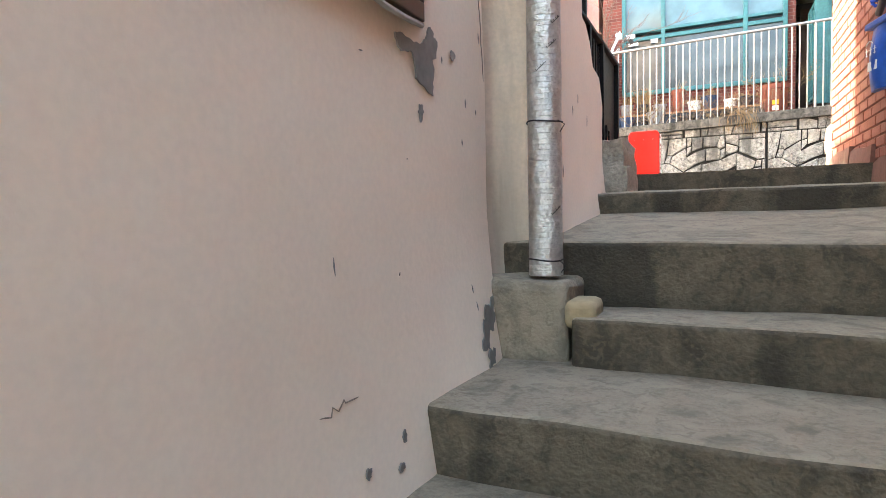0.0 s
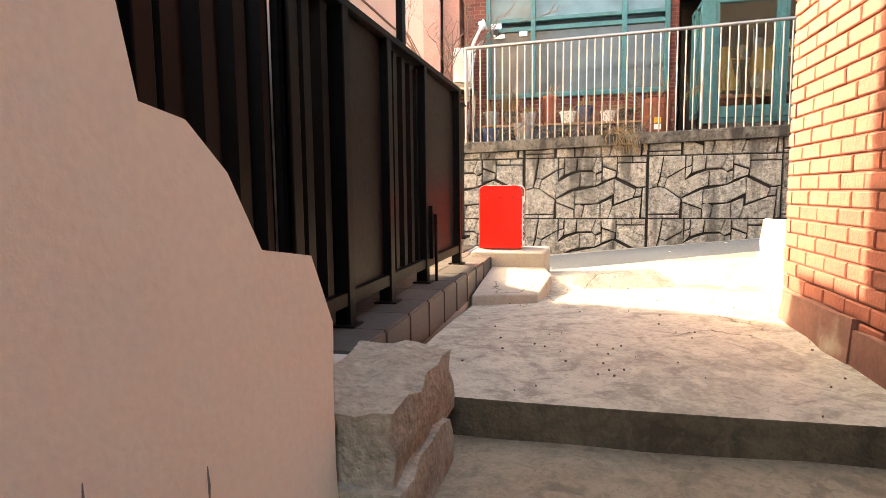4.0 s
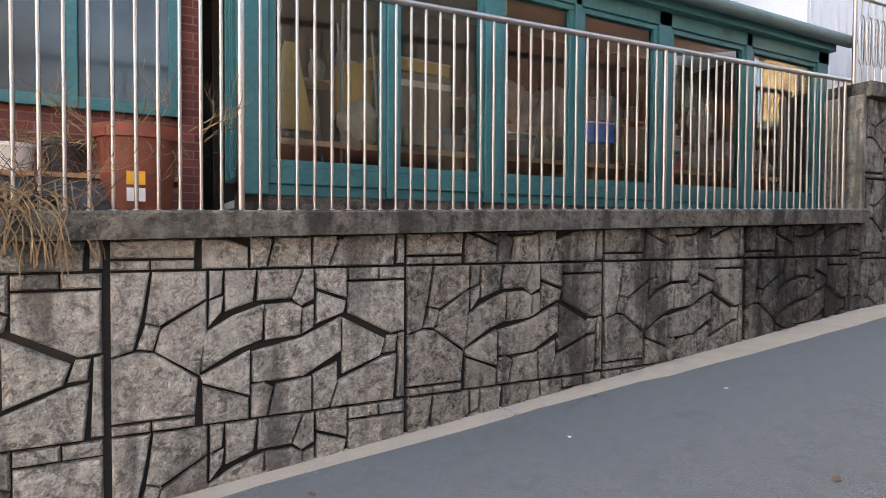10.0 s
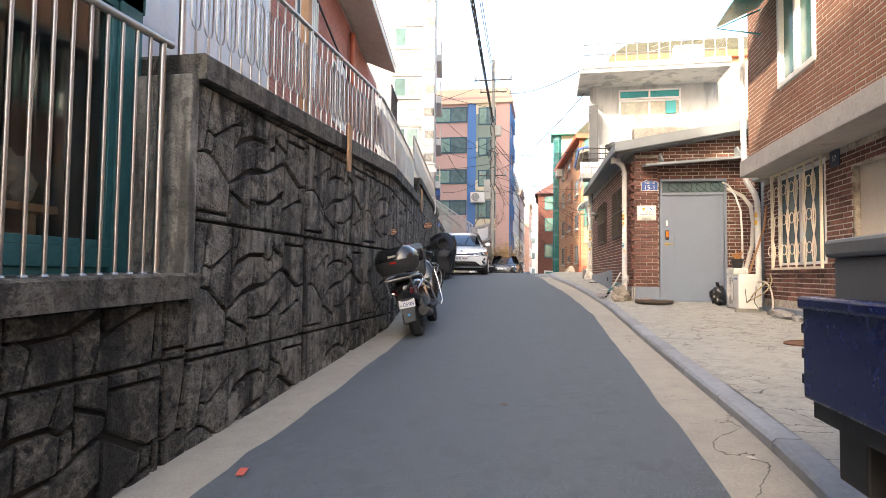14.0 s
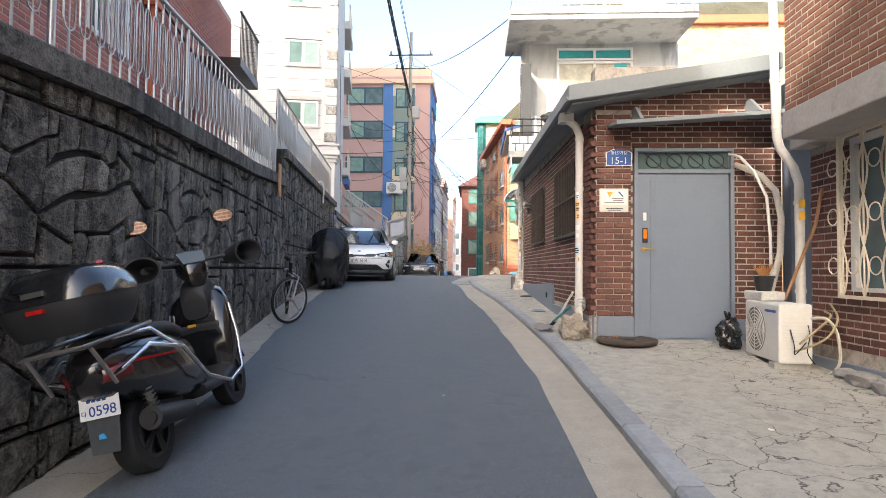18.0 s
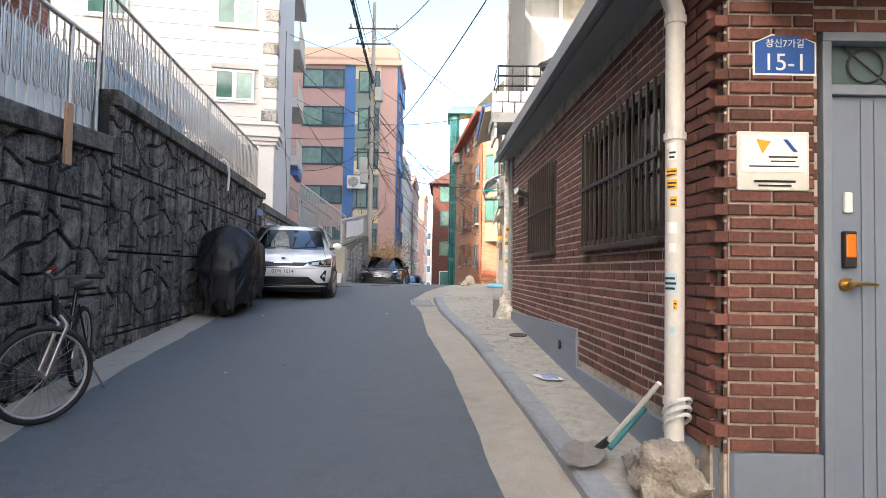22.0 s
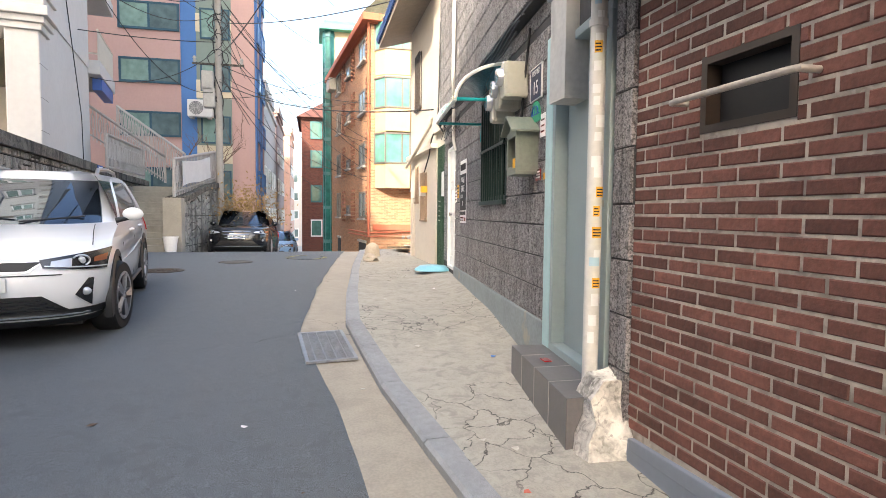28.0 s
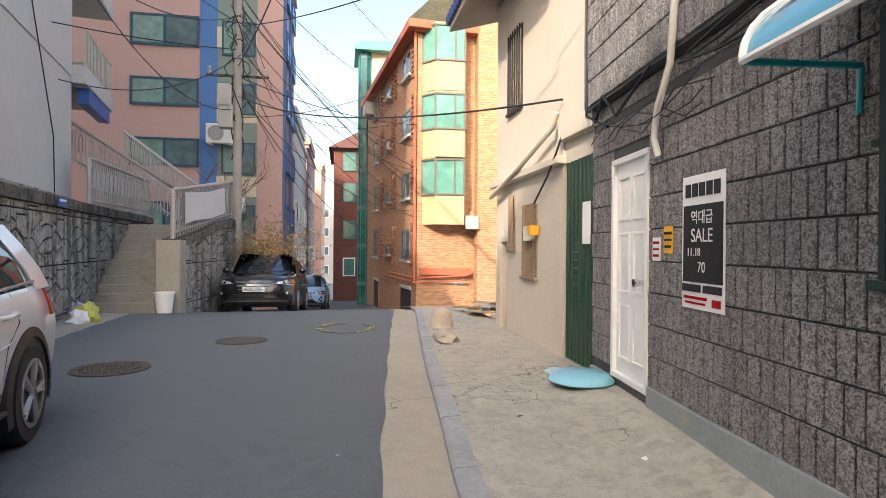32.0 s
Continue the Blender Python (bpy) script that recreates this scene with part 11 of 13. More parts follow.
        tube(bm, [(x, s * (flank(1.035) - 0.004), 1.035 + 0.012 * (x - 1.4)) for x in (1.5, 2.0, 2.6, 3.2, 3.8)], 0.012, 6)
        part("belt_trim", bm, CHROME, t, smooth=50)
        bm = B()
        tube(bm, [(2.0, s * 0.6, 1.5), (2.12, s * 0.6, 1.575), (2.9, s * 0.585, 1.6), (3.45, s * 0.58, 1.58), (3.58, s * 0.58, 1.5)], [0.02, 0.024, 0.024, 0.024, 0.018], 8)
        part("roof_rail", bm, STEEL, t, smooth=50)
        bm = B()
        blob(bm, (1.52, s * (W + 0.085), 1.1), 0.098, 0.04, 2, 3, (0.55, 1.05, 0.72))
        mi = part("door_mirror", bm, paint, t, smooth=60)
        bm = B()
        tube(bm, [(1.5, s * (W - 0.08), 1.03), (1.52, s * (W + 0.06), 1.06)], [0.03, 0.022], 8)
        part("mirror_arm", bm, MATT_BLACK, mi, smooth=50)
        for xw in (0.86, 3.47):
            wheel(t, (xw, s * (W - (0.05 if xw < 1 else 0.09)), 0.335), 0.335, 0.22, RIM, steer=-9 if kind == "white" and xw < 1 else 0)
            bm = B()
            pts = [(xw + 0.385 * math.cos(a), 0.345 + 0.385 * math.sin(a)) for a in [math.pi * j / 16 for j in range(17)]] + [(xw - 0.385, 0.2), (xw + 0.385, 0.2)]
            prism(bm, [(x, s * (W - 0.06), z) for x, z in pts], (0, s * 0.066, 0))
            part("wheel_well", bm, MATT_BLACK, t)
            bm = B()
            arc = [radians(-20 + 11 * j) for j in range(21)]
            loft(bm, [[(xw + r_ * math.cos(a), s * (W + d_), 0.345 + r_ * math.sin(a)) for r_, d_ in ((0.365, -0.04), (0.37, 0.022), (0.435, 0.012), (0.44, -0.04))] for a in arc])
            part("wheel_arch", bm, MATT_BLACK, t, smooth=40)
        bm = B()
        tube(bm, [(1.3, s * (W + 0.0), 0.33), (2.1, s * (W + 0.004), 0.33), (3.02, s * (W + 0.0), 0.33)], 0.02, 8)
        part("sill_trim", bm, MATT_BLACK, t, smooth=50)
        for xh in (2.22, 3.15):
            bm = B()
            tube(bm, [(xh - 0.11, s * (flank(0.9) - 0.005), 0.9), (xh - 0.08, s * (flank(0.9) + 0.03), 0.902), (xh + 0.08, s * (flank(0.9) + 0.03), 0.902), (xh + 0.11, s * (flank(0.9) - 0.005), 0.9)], 0.016, 8)
            part("door_handle", bm, paint, t, smooth=50)
        for pts in ([(1.42, 1.02), (1.36, 0.8), (1.36, 0.36)], [(2.44, 1.02), (2.42, 0.8), (2.42, 0.36)], [(3.32, 1.02), (3.3, 0.84), (3.08, 0.72), (3.0, 0.36)]):
            bm = B()
            tube(bm, [(x, s * (flank(z) + 0.001), z) for x, z in pts], 0.0045, 4)
            part("door_seam", bm, MATT_BLACK, t)
        bm = B()
        tube(bm, [(1.25, s * (flank(0.68) + 0.0), 0.62), (2.2, s * (flank(0.66) + 0.004), 0.66), (3.2, s * (flank(0.7) + 0.003), 0.74)], [0.004, 0.012, 0.004], 6)
        part("body_crease", bm, paint, t, smooth=60)
        bm = B()
        tube(bm, [(nose_x(BODY, 0.8, 0.85) + 0.02, s * 0.8, 0.865), (0.7, s * 0.76, 0.965), (1.05, s * 0.72, 1.008)], 0.005, 4)
        part("bonnet_seam", bm, MATT_BLACK, t)
        hl = panel("headlamp", [(s * 0.49, 0.7), (s * 0.9, 0.665), (s * 0.92, 0.835), (s * 0.46, 0.765)], GLOSS_BLACK, t, 0.014, 13)
        bm = B()
        c = Vector((nose_x(BODY, 0.74, 0.745) - 0.016, s * 0.745, 0.748))
        tube(bm, [c + Vector((0.55 * 0.06 * abs(math.cos(a)) * (1 if s * math.cos(a) * s > 0 else -0.4), s * 0.06 * math.cos(a), 0.045 * math.sin(a))) for a in [j * math.tau / 20 for j in range(20)]], 0.009, 6, True)
        part("daylight_ring", bm, LAMP_GLASS, hl, smooth=60)
        bm = B()
        blob(bm, c + Vector((0.012, 0, 0)), 0.036, 0.0, 1, 2, (0.6, 1, 1))
        part("projector_lens", bm, LAMP_GLASS, hl, smooth=60)
        panel("indicator", [(s * 0.82, 0.73), (s * 0.895, 0.735), (s * 0.9, 0.79), (s * 0.82, 0.77)], AMBER_DULL, hl, 0.02, 5)
        panel("lamp_reflector", [(s * 0.54, 0.712), (s * 0.68, 0.7), (s * 0.68, 0.775), (s * 0.54, 0.752)], LAMP_GLASS, hl, 0.018, 6)
        panel("light_strip", [(s * 0.5, 0.712), (s * 0.9, 0.682), (s * 0.9, 0.694), (s * 0.5, 0.722)], LAMP_GLASS, hl, 0.02, 11, 2)
        fg = panel("fog_recess", [(s * 0.7, 0.47), (s * 0.8, 0.36), (s * 0.825, 0.6), (s * 0.79, 0.6)], GLOSS_BLACK, t, 0.012, 6)
        bm = B()
        c = Vector((nose_x(BODY, 0.77, 0.49) - 0.012, s * 0.775, 0.49))
        blob(bm, c, 0.045, 0.0, 1, 2, (0.5, 1, 0.8))
        part("fog_lamp", bm, LAMP_GLASS, fg, smooth=60)
        bm = B()
        rows = []
        for z in (0.8, 0.9, 1.0):
            rows.append([(slice_at(BODY, z)[1] - 0.06 * q ** 2 - 0.2 * q ** 7 + 0.012, s * flank(z) * q * 0.99, z) for q in (0.6, 0.75, 0.88, 0.96, 1.0)] + [(L - 0.42, s * (flank(z) + 0.006), z), (L - 0.42, s * (flank(z) - 0.05), z), (L - 0.3, s * flank(z) * 0.6, z)])
        loft(bm, rows)
        part("tail_lamp", bm, RED_LENS, t, smooth=40)
    if kind == "white":
        gr = panel("grille_trim", [(-0.4, 0.672), (0.4, 0.672), (0.5, 0.762), (-0.5, 0.762)], CHROME, t, 0.012, 15)
        panel("grille", [(-0.38, 0.682), (0.38, 0.682), (0.475, 0.752), (-0.475, 0.752)], MATT_BLACK, gr, 0.02, 15)
        panel("grille_notch", [(-0.16, 0.735), (0.16, 0.735), (0.22, 0.768), (-0.22, 0.768)], paint, gr, 0.026, 11)
        panel("bumper_line", [(-0.62, 0.638), (0.62, 0.638), (0.62, 0.648), (-0.62, 0.648)], MATT_BLACK, t, 0.006, 17, 2)
    else:
        gr = panel("grille", [(-0.3, 0.52), (0.3, 0.52), (0.46, 0.79), (-0.46, 0.79)], GLOSS_BLACK, t, 0.014, 13)
        for j in range(3):
            z = 0.75 - 0.085 * j
            w_ = 0.42 - 0.035 * j
            bm = B()
            tube(bm, [(nose_x(BODY, y, z) - 0.03, y, z - 0.02 * math.cos(y * 3)) for y in [w_ * (k / 5 - 1) for k in range(11)]], 0.018, 6)
            part("grille_bar", bm, CHROME, gr, smooth=50)
    lg = panel("lower_intake", [(-0.66, 0.34), (0.66, 0.34), (0.48, 0.475), (-0.48, 0.475)], MATT_BLACK, t, 0.012, 17)
    for j in range(4):
        bm = B()
        w_ = 0.6 - 0.04 * j
        tube(bm, [(nose_x(BODY, w_ * q, 0.36 + 0.028 * j) - 0.016, w_ * q, 0.36 + 0.028 * j) for q in (-1, -0.5, 0, 0.5, 1)], 0.005, 4)
        part("intake_bar", bm, GLOSS_BLACK, lg)
    bm = B()
    tube(bm, [(nose_x(BODY, y, 0.3) - 0.022, y, 0.305) for y in [0.13 * k - 0.78 for k in range(13)]], 0.014, 6)
    part("skid_trim", bm, CHROME, t, smooth=50)
    bm = B()
    bx(bm, -0.03, 0.0, -0.26, 0.26, 0.52, 0.635)
    pl_ = part("number_plate", bm, PAPER, t, bevel=0.004)
    words({"white": "01\uc5b4 1614", "dark": "42\uc11c 1095"}[kind], 0.1, face_m((-0.032, 0, 0.577), (0, -1), (1, 0)), INK, "plate_number", pl_)
    bm = B()
    c = Vector((nose_x(BODY, 0, 0.83 if kind == "white" else 0.72) - 0.012, 0, 0.83 if kind == "white" else 0.72))
    prism(bm, [c + Vector((0, 0.045 * math.cos(q), 0.015 * math.sin(q))) for q in [j * math.tau / 16 for j in range(16)]], (-0.02, 0, 0))
    part("badge", bm, GLOSS_BLACK if kind == "white" else CHROME, t)
    for y0 in (0.45, -0.1):
        bm = B()
        tube(bm, [(nose_x(CABIN, y0, 1.03) - 0.02, y0, 1.035), (nose_x(CABIN, y0 - 0.5, 1.07) - 0.02, y0 - 0.5, 1.08)], 0.009, 5)
        part("wiper", bm, MATT_BLACK, t)
    bm = B()
    bx(bm, 0.4, L - 0.4, -0.7, 0.7, 0.16, 0.3)
    part("underbody", bm, MATT_BLACK, t)
    t.matrix_basis = m @ Matrix.Diagonal((*size, 1))
    return t


def on_road(x, y, dx=0.0):
    return ground_z(x, y) + 0.012


CA = math.degrees(math.atan2(0.17, 0.985))
SL = math.degrees(math.atan2(ground_z(29, 12.4) - ground_z(26, 12.0), 3.0))
suv("white_car", "white compact suv parked close to the wall", pose(25.5, 12.47, on_road(25.5, 12.4), 0, -SL, CA), (1.06, 1.04, 1.05), CAR_WHITE, "white")
suv("black_car", "black suv with chrome grille parked below the stairs", pose(40.0, 12.2, 3.16, 0, 5.5, -2), (1.08, 1.04, 1.1), BLACK_PAINT, "dark")
cz = suv("blue_car", "blue car parked further down the slope", pose(47.5, 11.55, 2.4, 0, 5.0, -2), (0.95, 0.96, 0.95), surf("pale_blue_paint", (0.2, 0.32, 0.48), 0.3), "dark")

# small blue truck
tk = thing("blue_truck", "dark blue pickup truck with a grey chest on its bed", "truck", (5.5, 7.55, 2.1))
NAVY = surf("navy_paint", (0.008, 0.016, 0.09), 0.25, var=0.15, s1=2, s2=20, bump=0.02)
tz = ground_z(6.5, 8.0) + 0.1
for nm, r in (("side_board", (4.9, 7.62, 8.32, 8.37)), ("side_board", (4.9, 7.62, 6.72, 6.77)), ("tail_board", (7.58, 7.63, 6.77, 8.32)), ("head_board", (4.88, 4.93, 6.77, 8.32))):
    bm = B()
    bx(bm, *r, tz + 0.55, tz + 0.93)
    part(nm, bm, NAVY, tk, bevel=0.012)
    bm = B()
    bx(bm, r[0] - 0.015, r[1] + 0.015, r[2] - 0.015, r[3] + 0.015, tz + 0.9, tz + 0.95)
    part("board_rim", bm, NAVY, tk, bevel=0.012)
bm = B()
bx(bm, 4.9, 7.6, 6.74, 8.34, tz + 0.48, tz + 0.56)
part("bed", bm, MATT_BLACK, tk)
for z in (0.62, 0.72, 0.82):
    bm = B()
    bx(bm, 7.625, 7.66, 8.2, 8.36, tz + z - 0.02, tz + z + 0.02)
    part("hinge", bm, MATT_BLACK, tk, bevel=0.005)
bm = B()
bx(bm, 7.3, 7.5, 8.12, 8.3, tz + 0.28, tz + 0.5)
bx(bm, 7.48, 7.54, 8.14, 8.28, tz + 0.32, tz + 0.42)
part("lamp_bracket", bm, MATT_BLACK, tk, bevel=0.01)
bm = B()
bx(bm, 3.4, 7.4, 7.0, 7.2, tz + 0.3, tz + 0.5)
bx(bm, 3.4, 7.4, 7.9, 8.05, tz + 0.3, tz + 0.5)
part("chassis", bm, MATT_BLACK, tk)
for xw in (4.0, 6.35):
    for s in (6.88, 8.2):
        wheel(tk, (xw, s, tz + 0.2 - 0.02), 0.28, 0.17, STEEL, 6)
bm = B()
loft(bm, [[(x, y0, z) for y0, z in ((6.75, tz + 0.3), (6.75, zt * 0.6 + (tz + 0.3) * 0.4), (6.82, zt), (8.28, zt), (8.35, zt * 0.6 + (tz + 0.3) * 0.4), (8.35, tz + 0.3))] for x, zt in ((3.3, tz + 0.85), (3.38, tz + 1.1), (3.6, tz + 1.7), (3.8, tz + 1.78), (4.75, tz + 1.78), (4.8, tz + 1.7))])
part("cab", bm, NAVY, tk, smooth=30, bevel=0.01)
bm = B()
bx(bm, 3.9, 4.6, 6.735, 8.365, tz + 1.15, tz + 1.6)
part("cab_window", bm, CAR_GLASS, tk)
ch = thing("grey_chest", "grey lidded tool chest on the truck bed", "chest", (6.9, 7.5, tz + 0.56))
bm = B()
bx(bm, 5.2, 7.54, 6.85, 8.29, tz + 0.56, tz + 1.1)
part("body", bm, surf("grey_chest_paint", (0.13, 0.14, 0.14), 0.55, var=0.1, s1=2), ch, bevel=0.015)
bm = B()
bx(bm, 5.17, 7.57, 6.82, 8.31, tz + 1.1, tz + 1.17)
part("lid", bm, surf("grey_lid_paint", (0.16, 0.17, 0.17), 0.55, var=0.1, s1=2), ch, bevel=0.015)

# scooter
sc = thing("scooter", "black delivery scooter with top case and hand muffs", "scooter", (0, 0, 0))
wheel(sc, (0.0, 0, 0.24), 0.24, 0.13, MATT_BLACK, 5)
wheel(sc, (1.3, 0, 0.24), 0.24, 0.11, MATT_BLACK, 5)


def sec(x, hw, z0, z1, r=0.35):
    m = (z0 + z1) / 2
    return [(x, hw * c, m + (z1 - z0) / 2 * s) for c, s in [(math.copysign(abs(math.cos(a)) ** 0.6, math.cos(a)), math.copysign(abs(math.sin(a)) ** 0.6, math.sin(a))) for a in [j * math.tau / 16 for j in range(16)]]]


bm = B()
loft(bm, [sec(-0.42, 0.08, 0.62, 0.72), sec(-0.34, 0.14, 0.52, 0.78), sec(-0.1, 0.19, 0.42, 0.8), sec(0.2, 0.2, 0.34, 0.78), sec(0.45, 0.18, 0.3, 0.7), sec(0.58, 0.16, 0.28, 0.5)])
part("rear_cowl", bm, GLOSS_BLACK, sc, smooth=60)
bm = B()
loft(bm, [sec(-0.3, 0.12, 0.76, 0.84), sec(-0.05, 0.16, 0.77, 0.87), sec(0.3, 0.15, 0.74, 0.83), sec(0.52, 0.1, 0.68, 0.77)])
part("seat", bm, MATT_BLACK, sc, smooth=60)
bm = B()
loft(bm, [sec(0.5, 0.18, 0.26, 0.36), sec(0.8, 0.2, 0.26, 0.34), sec(1.0, 0.2, 0.28, 0.4)])
part("footboard", bm, MATT_BLACK, sc, smooth=50)
bm = B()
loft(bm, [sec(0.98, 0.2, 0.28, 0.62), sec(1.06, 0.24, 0.36, 0.95), sec(1.16, 0.2, 0.45, 1.0), sec(1.3, 0.13, 0.52, 0.92), sec(1.42, 0.05, 0.6, 0.78)])
part("leg_shield", bm, GLOSS_BLACK, sc, smooth=60)
bm = B()
bx(bm, 0.99, 1.05, -0.16, 0.16, 0.42, 0.72)
part("glove_box", bm, MATT_BLACK, sc, bevel=0.03)
for z in (0.7, 0.5):
    bm = B()
    bx(bm, 0.985, 0.992, 0.02, 0.08, z, z + 0.02)
    part("yellow_clip", bm, YELLOW_STICKER, sc)
bm = B()
loft(bm, [sec(1.0, 0.06, 0.86, 1.06), sec(1.08, 0.12, 0.92, 1.12), sec(1.2, 0.1, 0.94, 1.1), sec(1.28, 0.05, 0.95, 1.05)])
part("headset", bm, GLOSS_BLACK, sc, smooth=60)
bm = B()
prism(bm, [(1.0, -0.08, 1.04), (1.0, 0.08, 1.04), (1.09, 0.1, 1.13), (1.09, -0.1, 1.13)], (-0.012, 0, 0.008))
part("dash", bm, plain("grey_dial", (0.12, 0.13, 0.13), 0.2), sc)
bm = B()
tube(bm, [(0.98, -0.34, 1.06), (1.06, -0.14, 1.06), (1.08, 0, 1.05), (1.06, 0.14, 1.06), (0.98, 0.34, 1.06)], 0.016, 8)
part("handlebar", bm, MATT_BLACK, sc, smooth=50)
for s in (-1, 1):
    bm = B()
    prof = [(0.05, 0.0), (0.09, 0.1), (0.11, 0.2), (0.115, 0.27), (0.1, 0.27), (0.07, 0.16), (0.03, 0.1)]
    lathe(bm, prof, 18)
    bmesh.ops.transform(bm, matrix=Matrix.Translation((1.14, s * 0.3, 1.05)) @ Euler((radians(s * -18), radians(-90), 0)).to_matrix().to_4x4() @ Matrix.Diagonal((0.85, 1.1, 1, 1)), verts=bm.verts)
    part("hand_muff", bm, MATT_BLACK, sc, "black padded hand muff", smooth=50)
    bm = B()
    tube(bm, [(1.1, s * 0.16, 1.08), (1.12, s * 0.22, 1.2), (1.12, s * 0.3, 1.33)], 0.009, 6)
    mst = part("mirror_stem", bm, MATT_BLACK, sc, smooth=50)
    bm = B()
    prism(bm, [(1.1, s * 0.32 + 0.085 * math.cos(q), 1.38 + 0.055 * math.sin(q)) for q in [j * math.tau / 18 for j in range(18)]], (0.03, 0, 0.0))
    part("mirror_shell", bm, MATT_BLACK, mst, smooth=40)
    bm = B()
    prism(bm, [(1.098, s * 0.32 + 0.078 * math.cos(q), 1.38 + 0.049 * math.sin(q)) for q in [j * math.tau / 18 for j in range(18)]], (-0.002, 0, 0.0))
    part("mirror_glass", bm, plain("mirror", (0.9, 0.9, 0.9), 0.02, 1.0), mst)
    bm = B()
    tube(bm, [(-0.36, s * 0.1, 0.62), (-0.4, s * 0.2, 0.66), (-0.2, s * 0.25, 0.74), (0.15, s * 0.26, 0.66), (0.4, s * 0.26, 0.42), (0.7, s * 0.27, 0.3), (0.95, s * 0.27, 0.34), (1.02, s * 0.26, 0.6), (1.06, s * 0.23, 0.82)], 0.014, 8)
    tube(bm, [(-0.3, s * 0.12, 0.82), (-0.1, s * 0.22, 0.82), (0.1, s * 0.25, 0.68)], 0.012, 8)
    part("crash_bar", bm, CHROME, sc, smooth=50)
    bm = B()
    prism(bm, [(-0.3, s * 0.19, 0.672), (0.15, s * 0.205, 0.63), (0.15, s * 0.205, 0.64), (-0.28, s * 0.19, 0.686)], (0, s * 0.012, 0))
    part("red_stripe", bm, RED_LENS, sc)
bm = B()
loft(bm, [sec(-0.4, 0.1, 0.6, 0.69), sec(-0.35, 0.17, 0.59, 0.7), sec(-0.28, 0.19, 0.6, 0.69)])
part("tail_lamp", bm, plain("smoked_red_lens", (0.14, 0.008, 0.008), 0.1, 0.0, 0.6), sc, smooth=50)
bm = B()
tube(bm, [(-0.6, -0.16, 0.82), (-0.6, 0.16, 0.82), (-0.3, 0.2, 0.84), (0.0, 0.18, 0.85), (0.0, -0.18, 0.85), (-0.3, -0.2, 0.84)], 0.012, 8, True)
tube(bm, [(-0.55, -0.16, 0.81), (-0.42, -0.17, 0.6)], 0.012, 6)
tube(bm, [(-0.55, 0.16, 0.81), (-0.42, 0.17, 0.6)], 0.012, 6)
part("rack", bm, STEEL, sc, smooth=50)
for nm, z0, z1, q in (("case_base", 0.89, 1.06, 1.0), ("case_lid", 1.06, 1.22, -1.0)):
    bm = B()
    rows = []
    for j in range(6):
        t_ = j / 5
        k_ = (0.8 + 0.2 * math.sin(t_ * math.pi / 2)) if q > 0 else (1.02 - 0.32 * t_ * t_)
        z = z0 + (z1 - z0) * t_
        rows.append([(-0.36 + 0.27 * k_ * math.copysign(abs(math.cos(a)) ** 0.6, math.cos(a)), 0.28 * k_ * math.copysign(abs(math.sin(a)) ** 0.6, math.sin(a)), z) for a in [i * math.tau / 24 for i in range(24)]])
    loft(bm, rows)
    part(nm, bm, MATT_BLACK if q > 0 else GLOSS_BLACK, sc, smooth=50)
for s in (-1, 1):
    bm = B()
    tube(bm, [(-0.585, s * 0.12, 1.13), (-0.5, s * 0.17, 1.19), (-0.36, s * 0.19, 1.215)], 0.018, 6)
    part("case_stripe", bm, RED_LENS, sc, "red reflective stripe", smooth=50)
bm = B()
bx(bm, -0.645, -0.615, -0.04, 0.04, 1.02, 1.04)
part("case_latch", bm, RED_LENS, sc)
bm = B()
bx(bm, -0.64, -0.62, -0.05, 0.05, 1.1, 1.125)
part("case_badge", bm, STEEL, sc)
bm = B()
prism(bm, [(-0.3, -0.1, 0.56), (-0.3, 0.1, 0.56), (-0.36, 0.075, 0.24), (-0.36, -0.075, 0.24)], (-0.012, 0, 0))
part("mud_flap", bm, surf("grey_flap", (0.05, 0.055, 0.06), 0.5, var=0.2), sc, bevel=0.005)
bm = B()
prism(bm, [(-0.325, -0.107, 0.545), (-0.325, 0.107, 0.545), (-0.347, 0.107, 0.425), (-0.347, -0.107, 0.425)], (-0.006, 0, 0))
npl = part("number_plate", bm, PAPER, sc)
PLATE_BLUE = plain("plate_blue", (0.02, 0.06, 0.25), 0.5)
plate_m = lambda y, z: Matrix(((0, 0.18, -1, -0.3345 - 0.18 * (0.545 - z) - 0.0), (-1, 0, 0, y), (0, 0.98, 0, z), (0, 0, 0, 1)))
words("0598", 0.075, plate_m(-0.018, 0.463), PLATE_BLUE, "plate_number", npl)
words("\ub2e4", 0.032, plate_m(0.083, 0.458), PLATE_BLUE, "plate_letter", npl)
for j in range(4):
    bm = B()
    bx(bm, -0.3385, -0.334, 0.045 - j * 0.028, 0.065 - j * 0.028, 0.512, 0.527)
    part("plate_bar", bm, PLATE_BLUE, npl)
bm = B()
prism(bm, [(-0.366, -0.02, 0.32), (-0.366, 0.02, 0.32), (-0.366, 0.015, 0.345), (-0.366, -0.012, 0.348)], (-0.006, 0, 0))
part("blue_tag", bm, plain("cyan_tag", (0.05, 0.35, 0.7), 0.5), sc)
bm = B()
cy(bm, (-0.2, -0.17, 0.34), (0.25, -0.16, 0.26), 0.065, 0.055, 16)
cy(bm, (-0.22, -0.17, 0.343), (-0.2, -0.17, 0.34), 0.04, n=12)
part("exhaust", bm, MATT_BLACK, sc, smooth=40)
bm = B()
bx(bm, -0.1, 0.4, 0.08, 0.16, 0.18, 0.34)
bx(bm, 0.0, 0.35, -0.1, 0.1, 0.2, 0.4)
